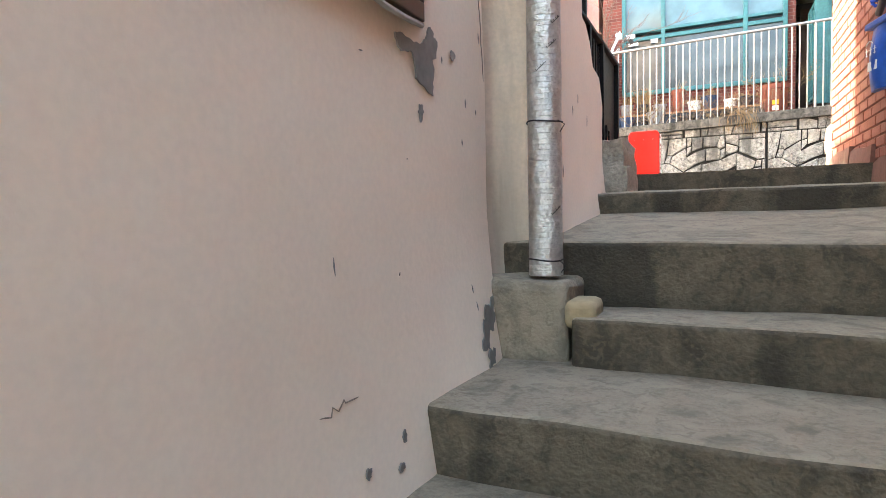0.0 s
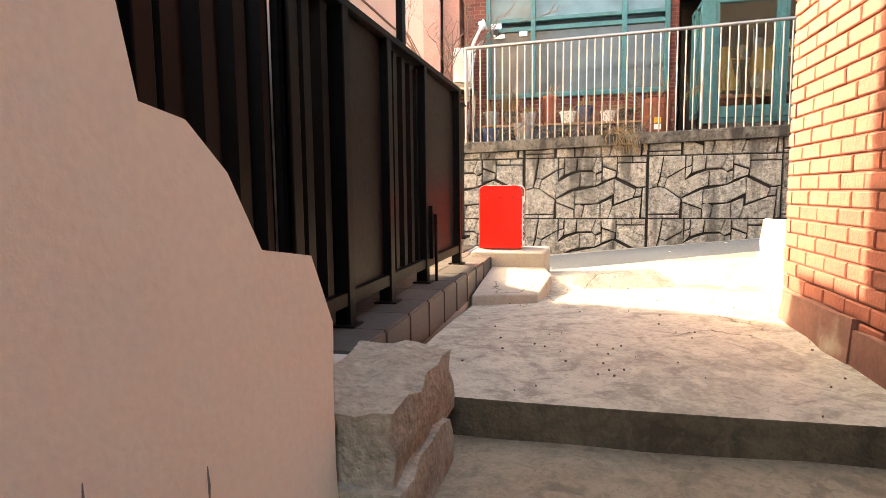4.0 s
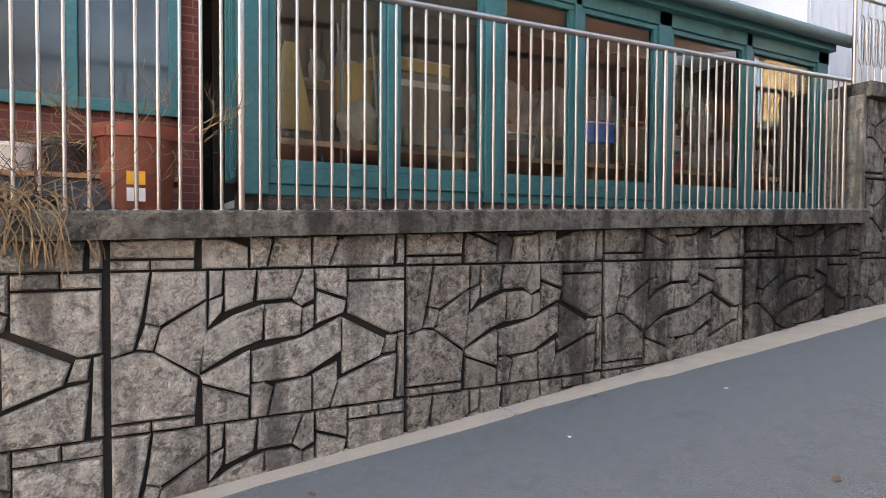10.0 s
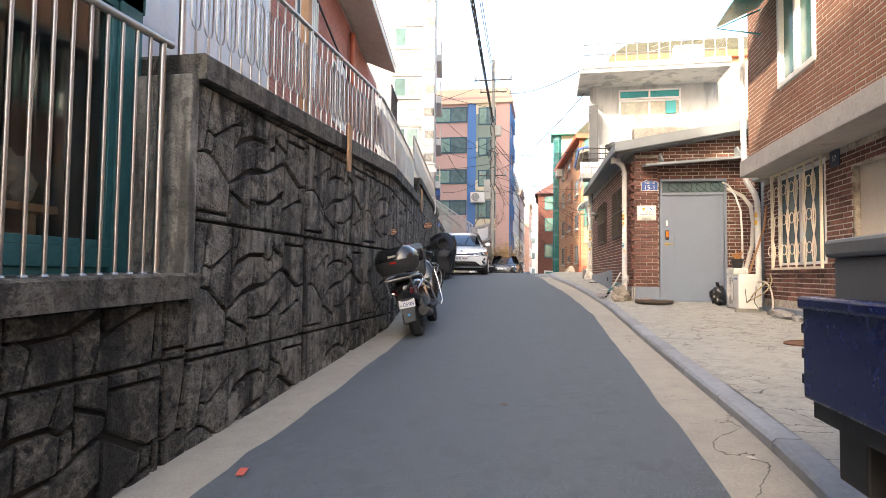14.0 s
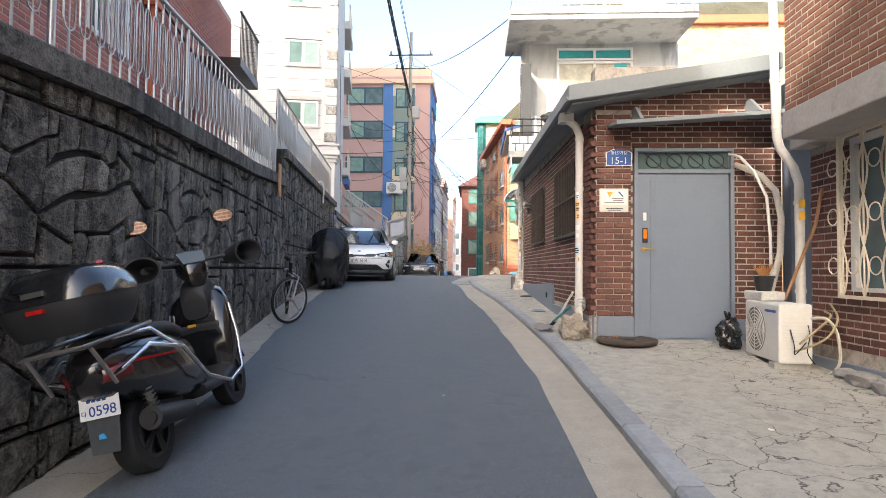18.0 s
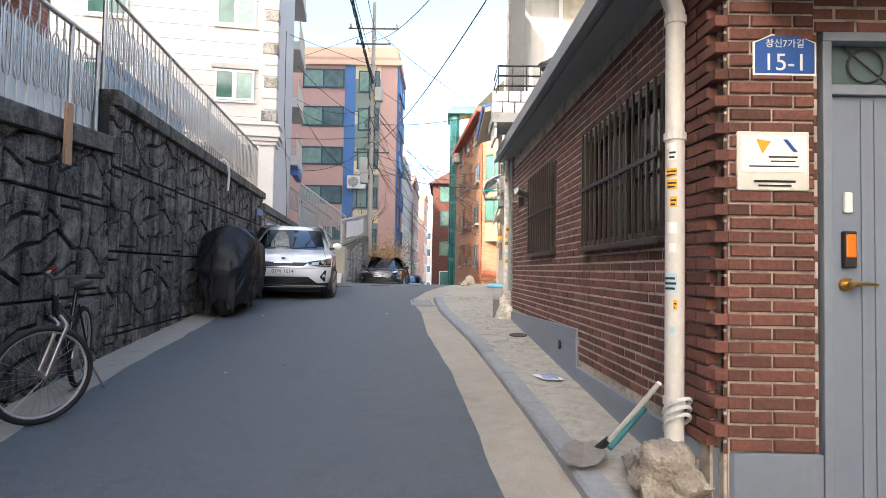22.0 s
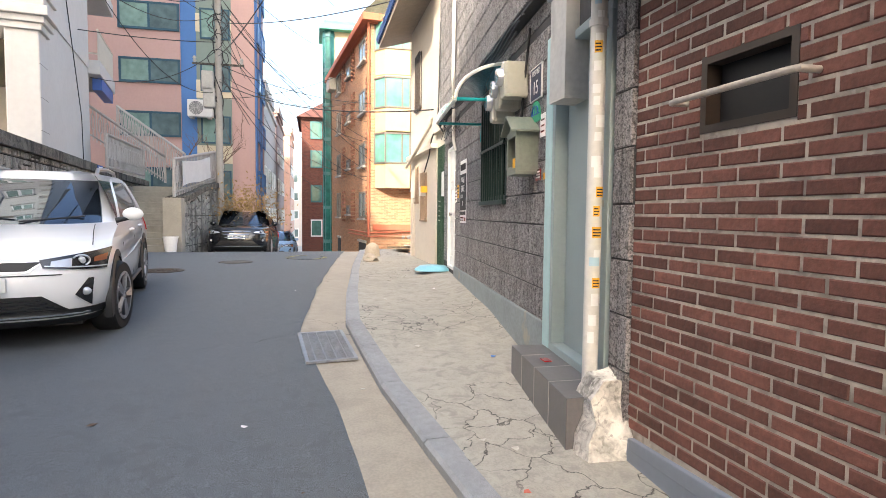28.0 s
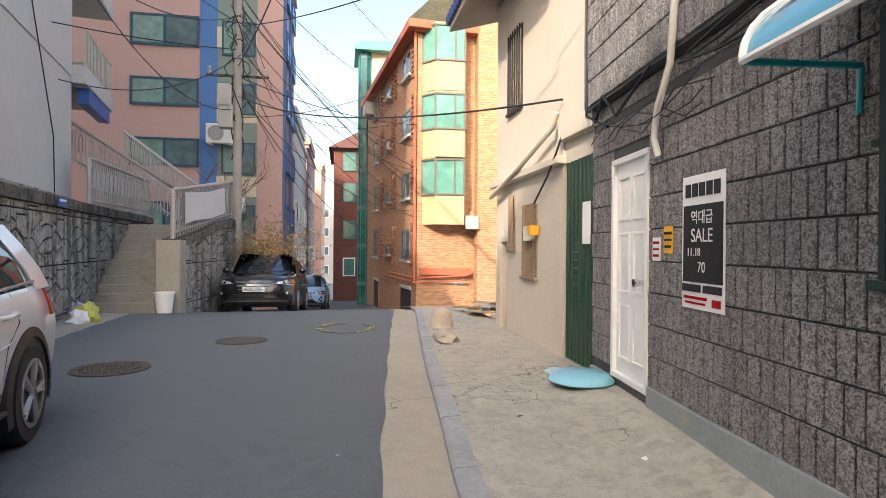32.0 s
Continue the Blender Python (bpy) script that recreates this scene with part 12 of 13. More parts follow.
part("engine", bm, MATT_BLACK, sc, bevel=0.03)
for s in (-1, 1):
    bm = B()
    tube(bm, [(-0.05, s * 0.13, 0.3), (-0.15, s * 0.14, 0.55)], 0.02, 8)
    part("shock_strut", bm, STEEL, sc)
    bm = B()
    tube(bm, [(-0.06 - 0.01 * i / 10 + 0.035 * math.cos(i * math.tau / 10), s * 0.135 + 0.035 * math.sin(i * math.tau / 10), 0.33 + 0.0025 * i) for i in range(80)], 0.005, 4)
    part("shock_spring", bm, STEEL, sc)
    bm = B()
    tube(bm, [(1.3, s * 0.075, 0.24), (1.2, s * 0.075, 0.6)], 0.02, 8)
    part("fork", bm, MATT_BLACK, sc)
bm = B()
loft(bm, [[(1.3 + 0.28 * math.cos(a), y, 0.24 + 0.28 * math.sin(a)) for y in (-0.07, 0.07)] + [(1.3 + 0.265 * math.cos(a), y, 0.24 + 0.265 * math.sin(a)) for y in (0.07, -0.07)] for a in [radians(20 + 13 * j) for j in range(11)]])
part("front_fender", bm, GLOSS_BLACK, sc, smooth=40)
bm = B()
tube(bm, [(0.5, 0.1, 0.26), (0.46, 0.2, 0.0), (0.54, 0.22, 0.0)], 0.013, 6)
part("side_stand", bm, STEEL, sc)
steer = Matrix.Translation((1.1, 0, 0.13)) @ Matrix.Rotation(radians(38), 4, "Z") @ Matrix.Translation((-1.1, 0, 0))
for ob in list(sc.children):
    if ob.name.split(".")[0] in ("headset", "dash", "handlebar", "hand_muff", "mirror_stem"):
        ob.data.transform(steer)
        for sub in ob.children:
            sub.data.transform(steer)
bm = B()
loft(bm, [sec(1.0, 0.1, 0.75, 0.98), sec(1.1, 0.13, 0.78, 1.06), sec(1.22, 0.1, 0.8, 1.04)])
part("steering_cover", bm, MATT_BLACK, sc, smooth=60)
sc.matrix_basis = pose(12.8, 11.1, on_road(12.8, 11.1) + 0.0, -13, -3.5, 3) @ Matrix.Scale(1.0, 4)

# bicycle
bi = thing("bicycle", "black city bicycle leaning by the stone wall", "bicycle", (0, 0, 0))


def bike_wheel(c, turn):
    m = Matrix.Translation(c) @ Matrix.Rotation(turn, 4, "Z")
    bm = B()
    tube(bm, [m @ Vector((0.325 * math.cos(a), 0, 0.325 * math.sin(a))) for a in [j * math.tau / 40 for j in range(40)]], 0.022, 8, True)
    w_ = part("wheel", bm, RUBBER, bi, smooth=60)
    bm = B()
    tube(bm, [m @ Vector((0.3 * math.cos(a), 0, 0.3 * math.sin(a))) for a in [j * math.tau / 40 for j in range(40)]], 0.011, 6, True)
    part("rim", bm, CAP_PALE, w_, smooth=60)
    for j in range(28):
        a = j * math.tau / 28
        s = 0.03 if j % 2 else -0.03
        bm = B()
        tube(bm, [m @ Vector((0.02 * math.cos(a + 0.8), s, 0.02 * math.sin(a + 0.8))), m @ Vector((0.295 * math.cos(a), 0, 0.295 * math.sin(a)))], 0.0016, 3)
        part("spoke", bm, STEEL, w_)
    bm = B()
    cy(bm, m @ Vector((0, -0.045, 0)), m @ Vector((0, 0.045, 0)), 0.022, n=10)
    part("hub", bm, STEEL, w_)


FT = -0.85
bike_wheel((0, 0, 0.345), FT)
bike_wheel((1.03, 0, 0.345), 0.0)
for nm, pts, r in (("frame_tube", [(0.22, 0, 0.78), (0.62, 0, 0.34)], 0.02), ("frame_tube", [(0.2, 0, 0.83), (0.72, 0, 0.62)], 0.018), ("seat_tube", [(0.62, 0, 0.33), (0.78, 0, 0.86)], 0.016), ("chain_stay", [(0.62, 0.04, 0.33), (1.03, 0.05, 0.345)], 0.01), ("chain_stay", [(0.62, -0.04, 0.33), (1.03, -0.05, 0.345)], 0.01), ("seat_stay", [(0.75, 0.03, 0.74), (1.03, 0.05, 0.345)], 0.009), ("seat_stay", [(0.75, -0.03, 0.74), (1.03, -0.05, 0.345)], 0.009), ("head_tube", [(0.19, 0, 0.88), (0.23, 0, 0.72)], 0.024)):
    bm = B()
    tube(bm, pts, r, 10)
    part(nm, bm, GLOSS_BLACK, bi, smooth=50)
R = Matrix.Rotation(FT, 3, "Z")
for s in (-1, 1):
    bm = B()
    tube(bm, [R @ Vector((0, s * 0.055, 0)) + Vector((0, 0, 0.345)), R @ Vector((0.1, s * 0.055, 0)) + Vector((0.06, 0, 0.68)), Vector((0.23, s * 0.03, 0.72))], 0.015, 8)
    part("fork_leg", bm, STEEL, bi, smooth=50)
bm = B()
tube(bm, [Vector((0.19, 0, 0.88)), Vector((0.15, 0, 1.0))], 0.014, 8)
part("stem", bm, STEEL, bi)
bm = B()
tube(bm, [R @ Vector((0.16, -0.31, 0)) + Vector((0.1, 0, 1.05)), R @ Vector((0.02, -0.14, 0)) + Vector((0.12, 0, 1.03)), Vector((0.14, 0, 1.0)), R @ Vector((0.02, 0.14, 0)) + Vector((0.12, 0, 1.03)), R @ Vector((0.16, 0.31, 0)) + Vector((0.1, 0, 1.05))], 0.012, 8)
part("handlebar", bm, STEEL, bi, smooth=50)
for s in (-1, 1):
    bm = B()
    cy(bm, R @ Vector((0.1, s * 0.24, 0)) + Vector((0.1, 0, 1.043)), R @ Vector((0.17, s * 0.33, 0)) + Vector((0.1, 0, 1.052)), 0.018, n=10)
    part("grip", bm, RUBBER if s < 0 else RED_LENS, bi)
bm = B()
loft(bm, [sec(0.62, 0.02, 0.9, 0.93), sec(0.72, 0.05, 0.88, 0.95), sec(0.9, 0.09, 0.89, 0.96), sec(0.93, 0.06, 0.9, 0.95)])
part("saddle", bm, MATT_BLACK, bi, smooth=60)
bm = B()
bx(bm, 0.85, 1.25, -0.07, 0.07, 0.72, 0.735)
part("rear_rack", bm, STEEL, bi)
bm = B()
cy(bm, (0.62, -0.06, 0.33), (0.62, -0.05, 0.33), 0.09, n=20)
tube(bm, [(0.62, -0.07, 0.33), (0.7, -0.1, 0.2)], 0.009, 6)
tube(bm, [(0.62, 0.07, 0.33), (0.54, 0.1, 0.46)], 0.009, 6)
part("crank", bm, STEEL, bi)
bm = B()
tube(bm, [(0.9, -0.05, 0.34), (0.95, -0.22, 0.0)], 0.009, 6)
part("kickstand", bm, STEEL, bi)
bi.matrix_basis = pose(17.82, 11.95, on_road(17.85, 11.9), 2, -3.5, 20)

# covered motorbike
cm = thing("covered_motorbike", "motorbike wrapped in a crumpled black cover", "motorbike", (0, 0, 0))
bm = B()
prof_t = [(-0.08, 0.3), (-0.06, 0.72), (0.0, 0.98), (0.2, 1.22), (0.45, 1.45), (0.6, 1.48), (0.8, 1.43), (1.3, 1.3), (1.7, 1.25), (2.0, 1.15), (2.12, 0.9), (2.16, 0.5)]
folds = random.Random(9)
# sharp folds: where each starts, which way it runs, how wide and deep it is
FOLDS = [(folds.uniform(-0.1, 2.1), folds.uniform(0.45, 1.35), folds.uniform(0.5, 1.5), folds.uniform(0.05, 0.1), folds.uniform(0.02, 0.05), folds.choice((-1, 1))) for k in range(64)]
fine = []
for i in range(131):
    x = -0.08 + 2.24 * (i / 130) ** 1.3
    zt = lerp(x, [p[0] for p in prof_t], [p[1] for p in prof_t])
    hw = lerp(x, [-0.08, 0.02, 0.28, 0.5, 0.9, 1.6, 2.0, 2.16], [0.2, 0.28, 0.36, 0.4, 0.33, 0.36, 0.32, 0.18])
    row = []
    n = 110
    for j in range(n):
        c = 1 - 2 * j / (n - 1)
        zb = 0.16 + 0.05 * math.sin(x * 6) + 0.03 * math.sin(x * 15)
        e = abs(c)
        drop = 0.22 if x < 0.75 else 0.12
        if e < 0.3:
            g, y = 0.0, hw * e / 0.3
            z = zt - drop * (e / 0.3) ** 2
        else:
            g = (e - 0.3) / 0.7
            y = hw * (1 - ((0.45 if c > 0 else 0.25) if x < 0.75 else 0.15) * g)
            z = zt - drop + (zb - zt + drop) * g
        side = math.copysign(1, c)
        f = 0.02 * noise.noise((x * 3, z * 2.2, side * 5))
        for fx, fz, slope, wide, deep_, fs in FOLDS:
            if fs != side and e > 0.15:
                continue
            d = (x - fx) * 0.9 - (z - fz) * slope * 0.55 + 0.02 * noise.noise((x * 5, z * 5, fx))
            run = max(0.0, 1 - ((x - fx) ** 2 + (z - fz) ** 2) / 0.3)
            if run and abs(d) < wide:
                f += deep_ * run * (1 - abs(d) / wide) ** 1.5
        flare_ = 0.05 * g * abs(math.sin(x * 7 + 2 * noise.noise((x * 2, 0, side))))
        f += flare_
        f *= 1 if e > 0.15 else 0.5
        row.append((x - (0.8 * f if x < 0.15 else 0), side * (y + f), z + (0.6 * f if e < 0.3 else 0)))
    fine.append(row)
loft(bm, fine, closed=False, caps=False)
bmesh.ops.solidify(bm, geom=bm.faces[:], thickness=0.006)
COVER = surf("black_cover_cloth", (0.024, 0.026, 0.031), 0.33, var=0.25, s1=3, s2=60, bump=0.3, dist=0.008)
part("cover", bm, COVER, cm, smooth=80)
wheel(cm, (0.28, 0, 0.3), 0.3, 0.12, STEEL, 8)
wheel(cm, (1.7, 0, 0.3), 0.3, 0.14, STEEL, 8)
bm = B()
bx(bm, 0.3, 1.7, -0.14, 0.14, 0.28, 0.9)
part("frame", bm, MATT_BLACK, cm)
cm.matrix_basis = pose(22.82, 12.66, on_road(23, 12.7), 0, -3.4, 9)


# ==== street clutter ====
IRON = surf("cast_iron", (0.085, 0.072, 0.06), 0.7, 0.35, var=0.3, s1=3, s2=60, bump=0.5, col2=(0.12, 0.07, 0.04), cover=0.0, s3=4)
GALV = surf("galvanised_grate", (0.32, 0.33, 0.34), 0.5, 0.8, var=0.15, s1=4, s2=40, bump=0.2)


def road_z(x, y):
    return ground_z(x, y) + 0.012


def slope_m(x, y, z, zf, rz=0.0):
    """A frame that lies on the slope of a surface."""
    e = 0.3
    n = Vector((-(zf(x + e, y) - zf(x - e, y)) / (2 * e), -(zf(x, y + e) - zf(x, y - e)) / (2 * e), 1)).normalized()
    q = Vector((0, 0, 1)).rotation_difference(n).to_matrix().to_4x4()
    return Matrix.Translation((x, y, z)) @ q @ Matrix.Rotation(rz, 4, "Z")


def manhole(x, y, r, zf, label, marks=True, mat=IRON):
    t = thing("manhole_cover", label, "manhole")
    bm = B()
    lathe(bm, [(r * 1.06, -0.03), (r * 1.06, 0.004), (r * 1.045, 0.006), (r * 1.01, 0.006), (r * 1.01, -0.03)], 40)
    part("rim", bm, mat, t)
    bm = B()
    lathe(bm, [(r, -0.03), (r, 0.003), (r * 0.99, 0.005), (r * 0.9, 0.005), (r * 0.89, 0.001), (0.02, 0.001)], 40)
    lid = part("lid", bm, mat, t)
    if marks:
        bm = B()
        n = 9
        for i in range(-n, n + 1):
            for j in range(-n, n + 1):
                a, b = i * r / n * 0.86, j * r / n * 0.86
                if 0.26 * r < math.hypot(a, b) < 0.62 * r:
                    w, h = (0.6, 0.22) if (i + j) % 2 else (0.22, 0.6)
                    bx(bm, a - w * r / n / 2, a + w * r / n / 2, b - h * r / n / 2, b + h * r / n / 2, 0, 0.008)
        for k in range(26):
            q = k * math.tau / 26
            c, s_ = math.cos(q), math.sin(q)
            obx(bm, (0, 0), (c, s_), (-s_, c), r * 0.72, r * 0.82, -r * 0.05, r * 0.05, 0, 0.008)
        part("stud_pattern", bm, mat, lid, kind="stuff")
        bm = B()
        tube(bm, [(0.17 * r * math.cos(k * math.tau / 20), 0.17 * r * math.sin(k * math.tau / 20), 0.004) for k in range(20)], 0.008, 5, True)
        part("centre_ring", bm, mat, lid)
    t.matrix_basis = slope_m(x, y, zf(x, y) + 0.008, zf, 0.4)
    return t


manhole(2.56, 9.29, 0.37, road_z, "round cast iron manhole cover with studded pattern in the asphalt")
manhole(31.7, 12.5, 0.38, road_z, "round worn manhole cover sunk in the asphalt")
manhole(33.5, 11.4, 0.34, road_z, "round manhole cover ringed with worn yellow paint", False)
manhole(11.65, 6.75, 0.2, pave_z, "small rusty brown manhole cover in the pavement", False, surf("rusty_iron", (0.17, 0.08, 0.045), 0.8, 0.2, var=0.3, s1=5, s2=60, bump=0.5))
manhole(21.37, 8.18, 0.11, pave_z, "small round drain cover in the pavement", False)
bm = B()
for k in range(14):
    q0, q1 = k * math.tau / 16, (k + 0.8) * math.tau / 16
    prism(bm, [(34.7 + (0.55 + 0.02 * (k % 3)) * math.cos(q0), 9.9 + 0.4 * math.sin(q0), 3.52), (34.7 + 0.66 * math.cos(q0), 9.9 + 0.5 * math.sin(q0), 3.52), (34.7 + 0.66 * math.cos(q1), 9.9 + 0.5 * math.sin(q1), 3.52), (34.7 + 0.55 * math.cos(q1), 9.9 + 0.4 * math.sin(q1), 3.52)], (0, 0, 0.007))
solo("road_marking", bm, surf("worn_yellow_paint", (0.34, 0.29, 0.1), 0.8, var=0.4, s1=6, s2=40, col2=(0.09, 0.095, 0.1), cover=0.17, s3=9), "worn yellow ring painted on the asphalt", "road marking")


def grate(o, u, n, L, W, zf, label, pitch=0.03):
    t = thing("drain_grate", label, "drain grate", (o[0], o[1], zf(*o)), kind="structure")
    z = lambda a, b: zf(o[0] + u[0] * a + n[0] * b, o[1] + u[1] * a + n[1] * b)
    zz = max(z(0, 0), z(L, 0), z(0, W), z(L, W)) + 0.008

    def bar(bm, a0, a1, b0, b1, d):
        v = []
        for k in (-d, 0.0):
            for a, b in ((a0, b0), (a1, b0), (a1, b1), (a0, b1)):
                v.append(bm.verts.new((o[0] + u[0] * a + n[0] * b, o[1] + u[1] * a + n[1] * b, z(a, b) + 0.022 + k)))
        for f in ((0, 1, 2, 3), (4, 5, 6, 7), (0, 1, 5, 4), (1, 2, 6, 5), (2, 3, 7, 6), (3, 0, 4, 7)):
            bm.faces.new([v[i] for i in f])
    bm = B()
    for q in ((0, L, 0, 0.03), (0, L, W - 0.03, W), (0, 0.03, 0.03, W - 0.03), (L - 0.03, L, 0.03, W - 0.03)):
        bar(bm, *q, 0.02)
    part("grate_frame", bm, GALV, t)
    n_ = int((L - 0.06) / pitch)
    for k in range(n_):
        bm = B()
        a = 0.03 + (k + 0.5) * (L - 0.06) / n_
        bar(bm, a - 0.005, a + 0.005, 0.03, W - 0.03, 0.014)
        part("grate_bar", bm, GALV, t)
    for k in range(1, 5):
        bm = B()
        bar(bm, 0.03, L - 0.03, W * k / 5 - 0.004, W * k / 5 + 0.004, 0.009)
        part("cross_bar", bm, GALV, t)
    bm = B()
    bar(bm, 0.0, L, 0.0, W, 0.0)
    bmesh.ops.translate(bm, verts=bm.verts, vec=(0, 0, -0.018))
    bmesh.ops.delete(bm, geom=[f for f in bm.faces][1:], context="FACES_ONLY")
    part("drain_pit", bm, DARK, t)
    return t


grate((25.03, 9.36), uv((25.03, 9.36), (26.0, 9.45))[0], uv((25.03, 9.36), (24.97, 9.79))[0], 0.98, 0.44, road_z, "galvanised steel drain grate beside the kerb")
grate((-2.0, 11.28), (1, 0), (0, 1), 1.05, 0.3, road_z, "galvanised drain grate at the foot of the stone wall")

# boulder, tools and hose at the corner downpipe
bm = B()
blob(bm, (16.75, 8.0, pave_z(16.73, 7.98) + 0.09), 0.2, 0.55, 2, 4, (1.1, 0.9, 1.0))
solo("boulder", bm, surf("rough_boulder", (0.36, 0.31, 0.25), 0.95, var=0.3, s1=5, s2=50, bump=1.0, dist=0.02, col2=(0.15, 0.13, 0.11), cover=0.05, s3=7), "rough pale boulder guarding the house corner", "stone", smooth=60)
gz = pave_z(17.15, 8.22)
sv = thing("shovel", "worn flat shovel with a grey shaft lying by the boulder", "shovel", (17.1, 8.2, gz))
bm = B()
loft(bm, [[(17.02 + 0.07 * k, 8.36 - 0.02 * k + s * w, gz + 0.02 + 0.012 * k + e + 0.02 * abs(s)) for s, e in ((-1, 0), (0, 0), (1, 0), (1, 0.006), (0, 0.006), (-1, 0.006))] for k, w in enumerate((0.09, 0.12, 0.13, 0.12, 0.06))])
part("blade", bm, surf("worn_steel_blade", (0.3, 0.27, 0.24), 0.6, 0.4, var=0.2), sv)
bm = B()
tube(bm, [(17.22, 8.2, gz + 0.06), (17.02, 8.08, gz + 0.32), (16.87, 7.99, gz + 0.52)], 0.014, 8)
part("shaft", bm, PVC, sv, smooth=50)
bm = B()
tube(bm, [(17.26, 8.24, gz + 0.03), (17.17, 8.17, gz + 0.13)], 0.024, 8)
part("socket", bm, MATT_BLACK, sv, smooth=50)
br_ = thing("teal_broom_handle", "broken teal broom handle resting behind the boulder", "handle", (17.0, 8.1, gz))
bm = B()
tube(bm, [(16.98, 8.22, gz + 0.14), (17.12, 7.98, gz + 0.33)], 0.016, 8)
part("handle", bm, TEAL, br_, smooth=50)
bm = B()
pz = pave_z(16.8, 7.85) + 0.3
tube(bm, [(16.86 + (0.1 + 0.012 * (k // 14)) * math.cos(k * 0.45) * 0.8, 7.9 + 0.1 * math.sin(k * 0.45) * 0.6, pz + 0.02 + 0.003 * k - 0.06 * math.cos(k * 0.45)) for k in range(44)], 0.011, 6)
solo("hose_coil", bm, surf("white_hose", (0.7, 0.7, 0.7), 0.4), "white plastic hose coiled at the downpipe foot", "hose", smooth=60)
bm = B()
lathe(bm, [(0.33, 0.0), (0.345, 0.02), (0.345, 0.045), (0.33, 0.058), (0.3, 0.055), (0.28, 0.05), (0.02, 0.052)], 40, (16.36, 7.45, pave_z(16.36, 7.45) + 0.004))
cv = solo("round_iron_cover", bm, surf("brown_iron_lid", (0.075, 0.055, 0.042), 0.75, 0.1, var=0.3, s1=4, s2=50, bump=0.4), "round dark brown lid lying before the grey door", "lid", smooth=30)
bm = B()
bx(bm, 16.25, 16.47, 7.38, 7.53, pave_z(16.36, 7.45) + 0.054, pave_z(16.36, 7.45) + 0.066)
part("grip_plate", bm, IRON, cv, bevel=0.004)
rng = random.Random(21)
for k in range(14):
    x, y = 16.5 + rng.uniform(-0.12, 0.14), 7.62 + rng.uniform(-0.1, 0.1)
    bm = B()
    z = pave_z(x, y) + 0.05
    prism(bm, [(x, y, z), (x + 0.03, y + 0.015, z + 0.012), (x + 0.05, y, z + 0.003), (x + 0.025, y - 0.018, z + 0.01)], (0, 0, 0.002))
    lf_ = solo("fallen_leaf", bm, surf("orange_leaf", (0.45, 0.2, 0.06), 0.8) if k == 0 else bpy.data.materials["orange_leaf"], "small dry orange leaf by the iron lid", "leaf", group="fallen leaves")
    lf_.matrix_basis = Matrix.Translation((x, y, z)) @ Matrix.Rotation(rng.uniform(0, 6), 4, "Z") @ Matrix.Translation((-x, -y, -z))

# by the air conditioner
z0 = pave_z(16.2, 6.4)
bg_ = thing("rubbish_bag", "tied black plastic rubbish bag beside the air conditioner", "bag", (16.05, 6.42, z0))
bm = B()
blob(bm, (16.05, 6.42, z0 + 0.16), 0.165, 0.5, 11, 4, (0.72, 0.7, 1.0))
part("sack", bm, surf("black_film", (0.012, 0.012, 0.013), 0.28, var=0.2, s1=20, s2=60, bump=0.5), bg_, smooth=50)
for s in (-1, 1):
    bm = B()
    tube(bm, [(16.05, 6.42, z0 + 0.3), (16.05 + 0.03 * s, 6.43, z0 + 0.36), (16.05 + 0.06 * s, 6.44, z0 + 0.4)], [0.018, 0.025, 0.012], 6)
    part("knot_ear", bm, bpy.data.materials["black_film"], bg_)
az = 2.87 + 0.62
pt_ = thing("flower_pot", "black plastic pot with dead orange plants on the air conditioner", "flower pot", (15.72, 6.2, az))
bm = B()
lathe(bm, [(0.07, 0.1), (0.1, 0.24), (0.108, 0.24), (0.108, 0.26), (0.09, 0.26), (0.085, 0.22), (0.02, 0.22)], 18, (15.72, 6.2, az))
part("pot", bm, MATT_BLACK, pt_, smooth=40)
bm = B()
for k in range(16):
    q = rng.uniform(0, 6.3)
    tube(bm, [(15.72, 6.2, az + 0.2), (15.72 + 0.05 * math.cos(q), 6.2 + 0.05 * math.sin(q), az + 0.3), (15.72 + 0.1 * math.cos(q), 6.2 + 0.1 * math.sin(q), az + 0.34 + 0.06 * rng.random())], [0.008, 0.01, 0.004], 5)
part("dead_stem_bundle", bm, bpy.data.materials["orange_leaf"], pt_, kind="stuff")
bm = B()
v = bx(bm, 15.54, 15.9, 6.08, 6.32, az + 0.002, az + 0.1)
for q in v[4:]:
    q.co.x += 0.02 if q.co.x > 15.7 else -0.02
solo("foam_tray", bm, surf("dirty_foam", (0.6, 0.59, 0.56), 0.8), "dirty white foam tray under the pot", "tray", bevel=0.015)
bm = B()
tube(bm, [(15.6, 6.05, az + 0.02), (15.28, 5.92, 4.25), (15.2, 5.9, 4.6)], 0.017, 8)
solo("wooden_stick", bm, WOOD, "wooden broom stick leaning on the wall pipe", "stick", smooth=50)
bm = B()
tube(bm, [(16.56, 6.12, 5.08), (16.5, 6.02, 5.02), (16.38, 5.9, 4.92), (16.22, 5.82, 4.72), (16.1, 5.82, 4.4), (16.07, 5.85, 4.0), (16.06, 5.95, 3.62), (16.0, 6.05, 3.4)], 0.035, 10)
solo("wrapped_hose", bm, surf("taped_hose", (0.6, 0.55, 0.47), 0.7, var=0.12, s1=8, s2=60, bump=0.4), "taped cream refrigerant hose curving down from the door", "hose", smooth=60)
YC = surf("yellow_hose", (0.4, 0.32, 0.18), 0.6)
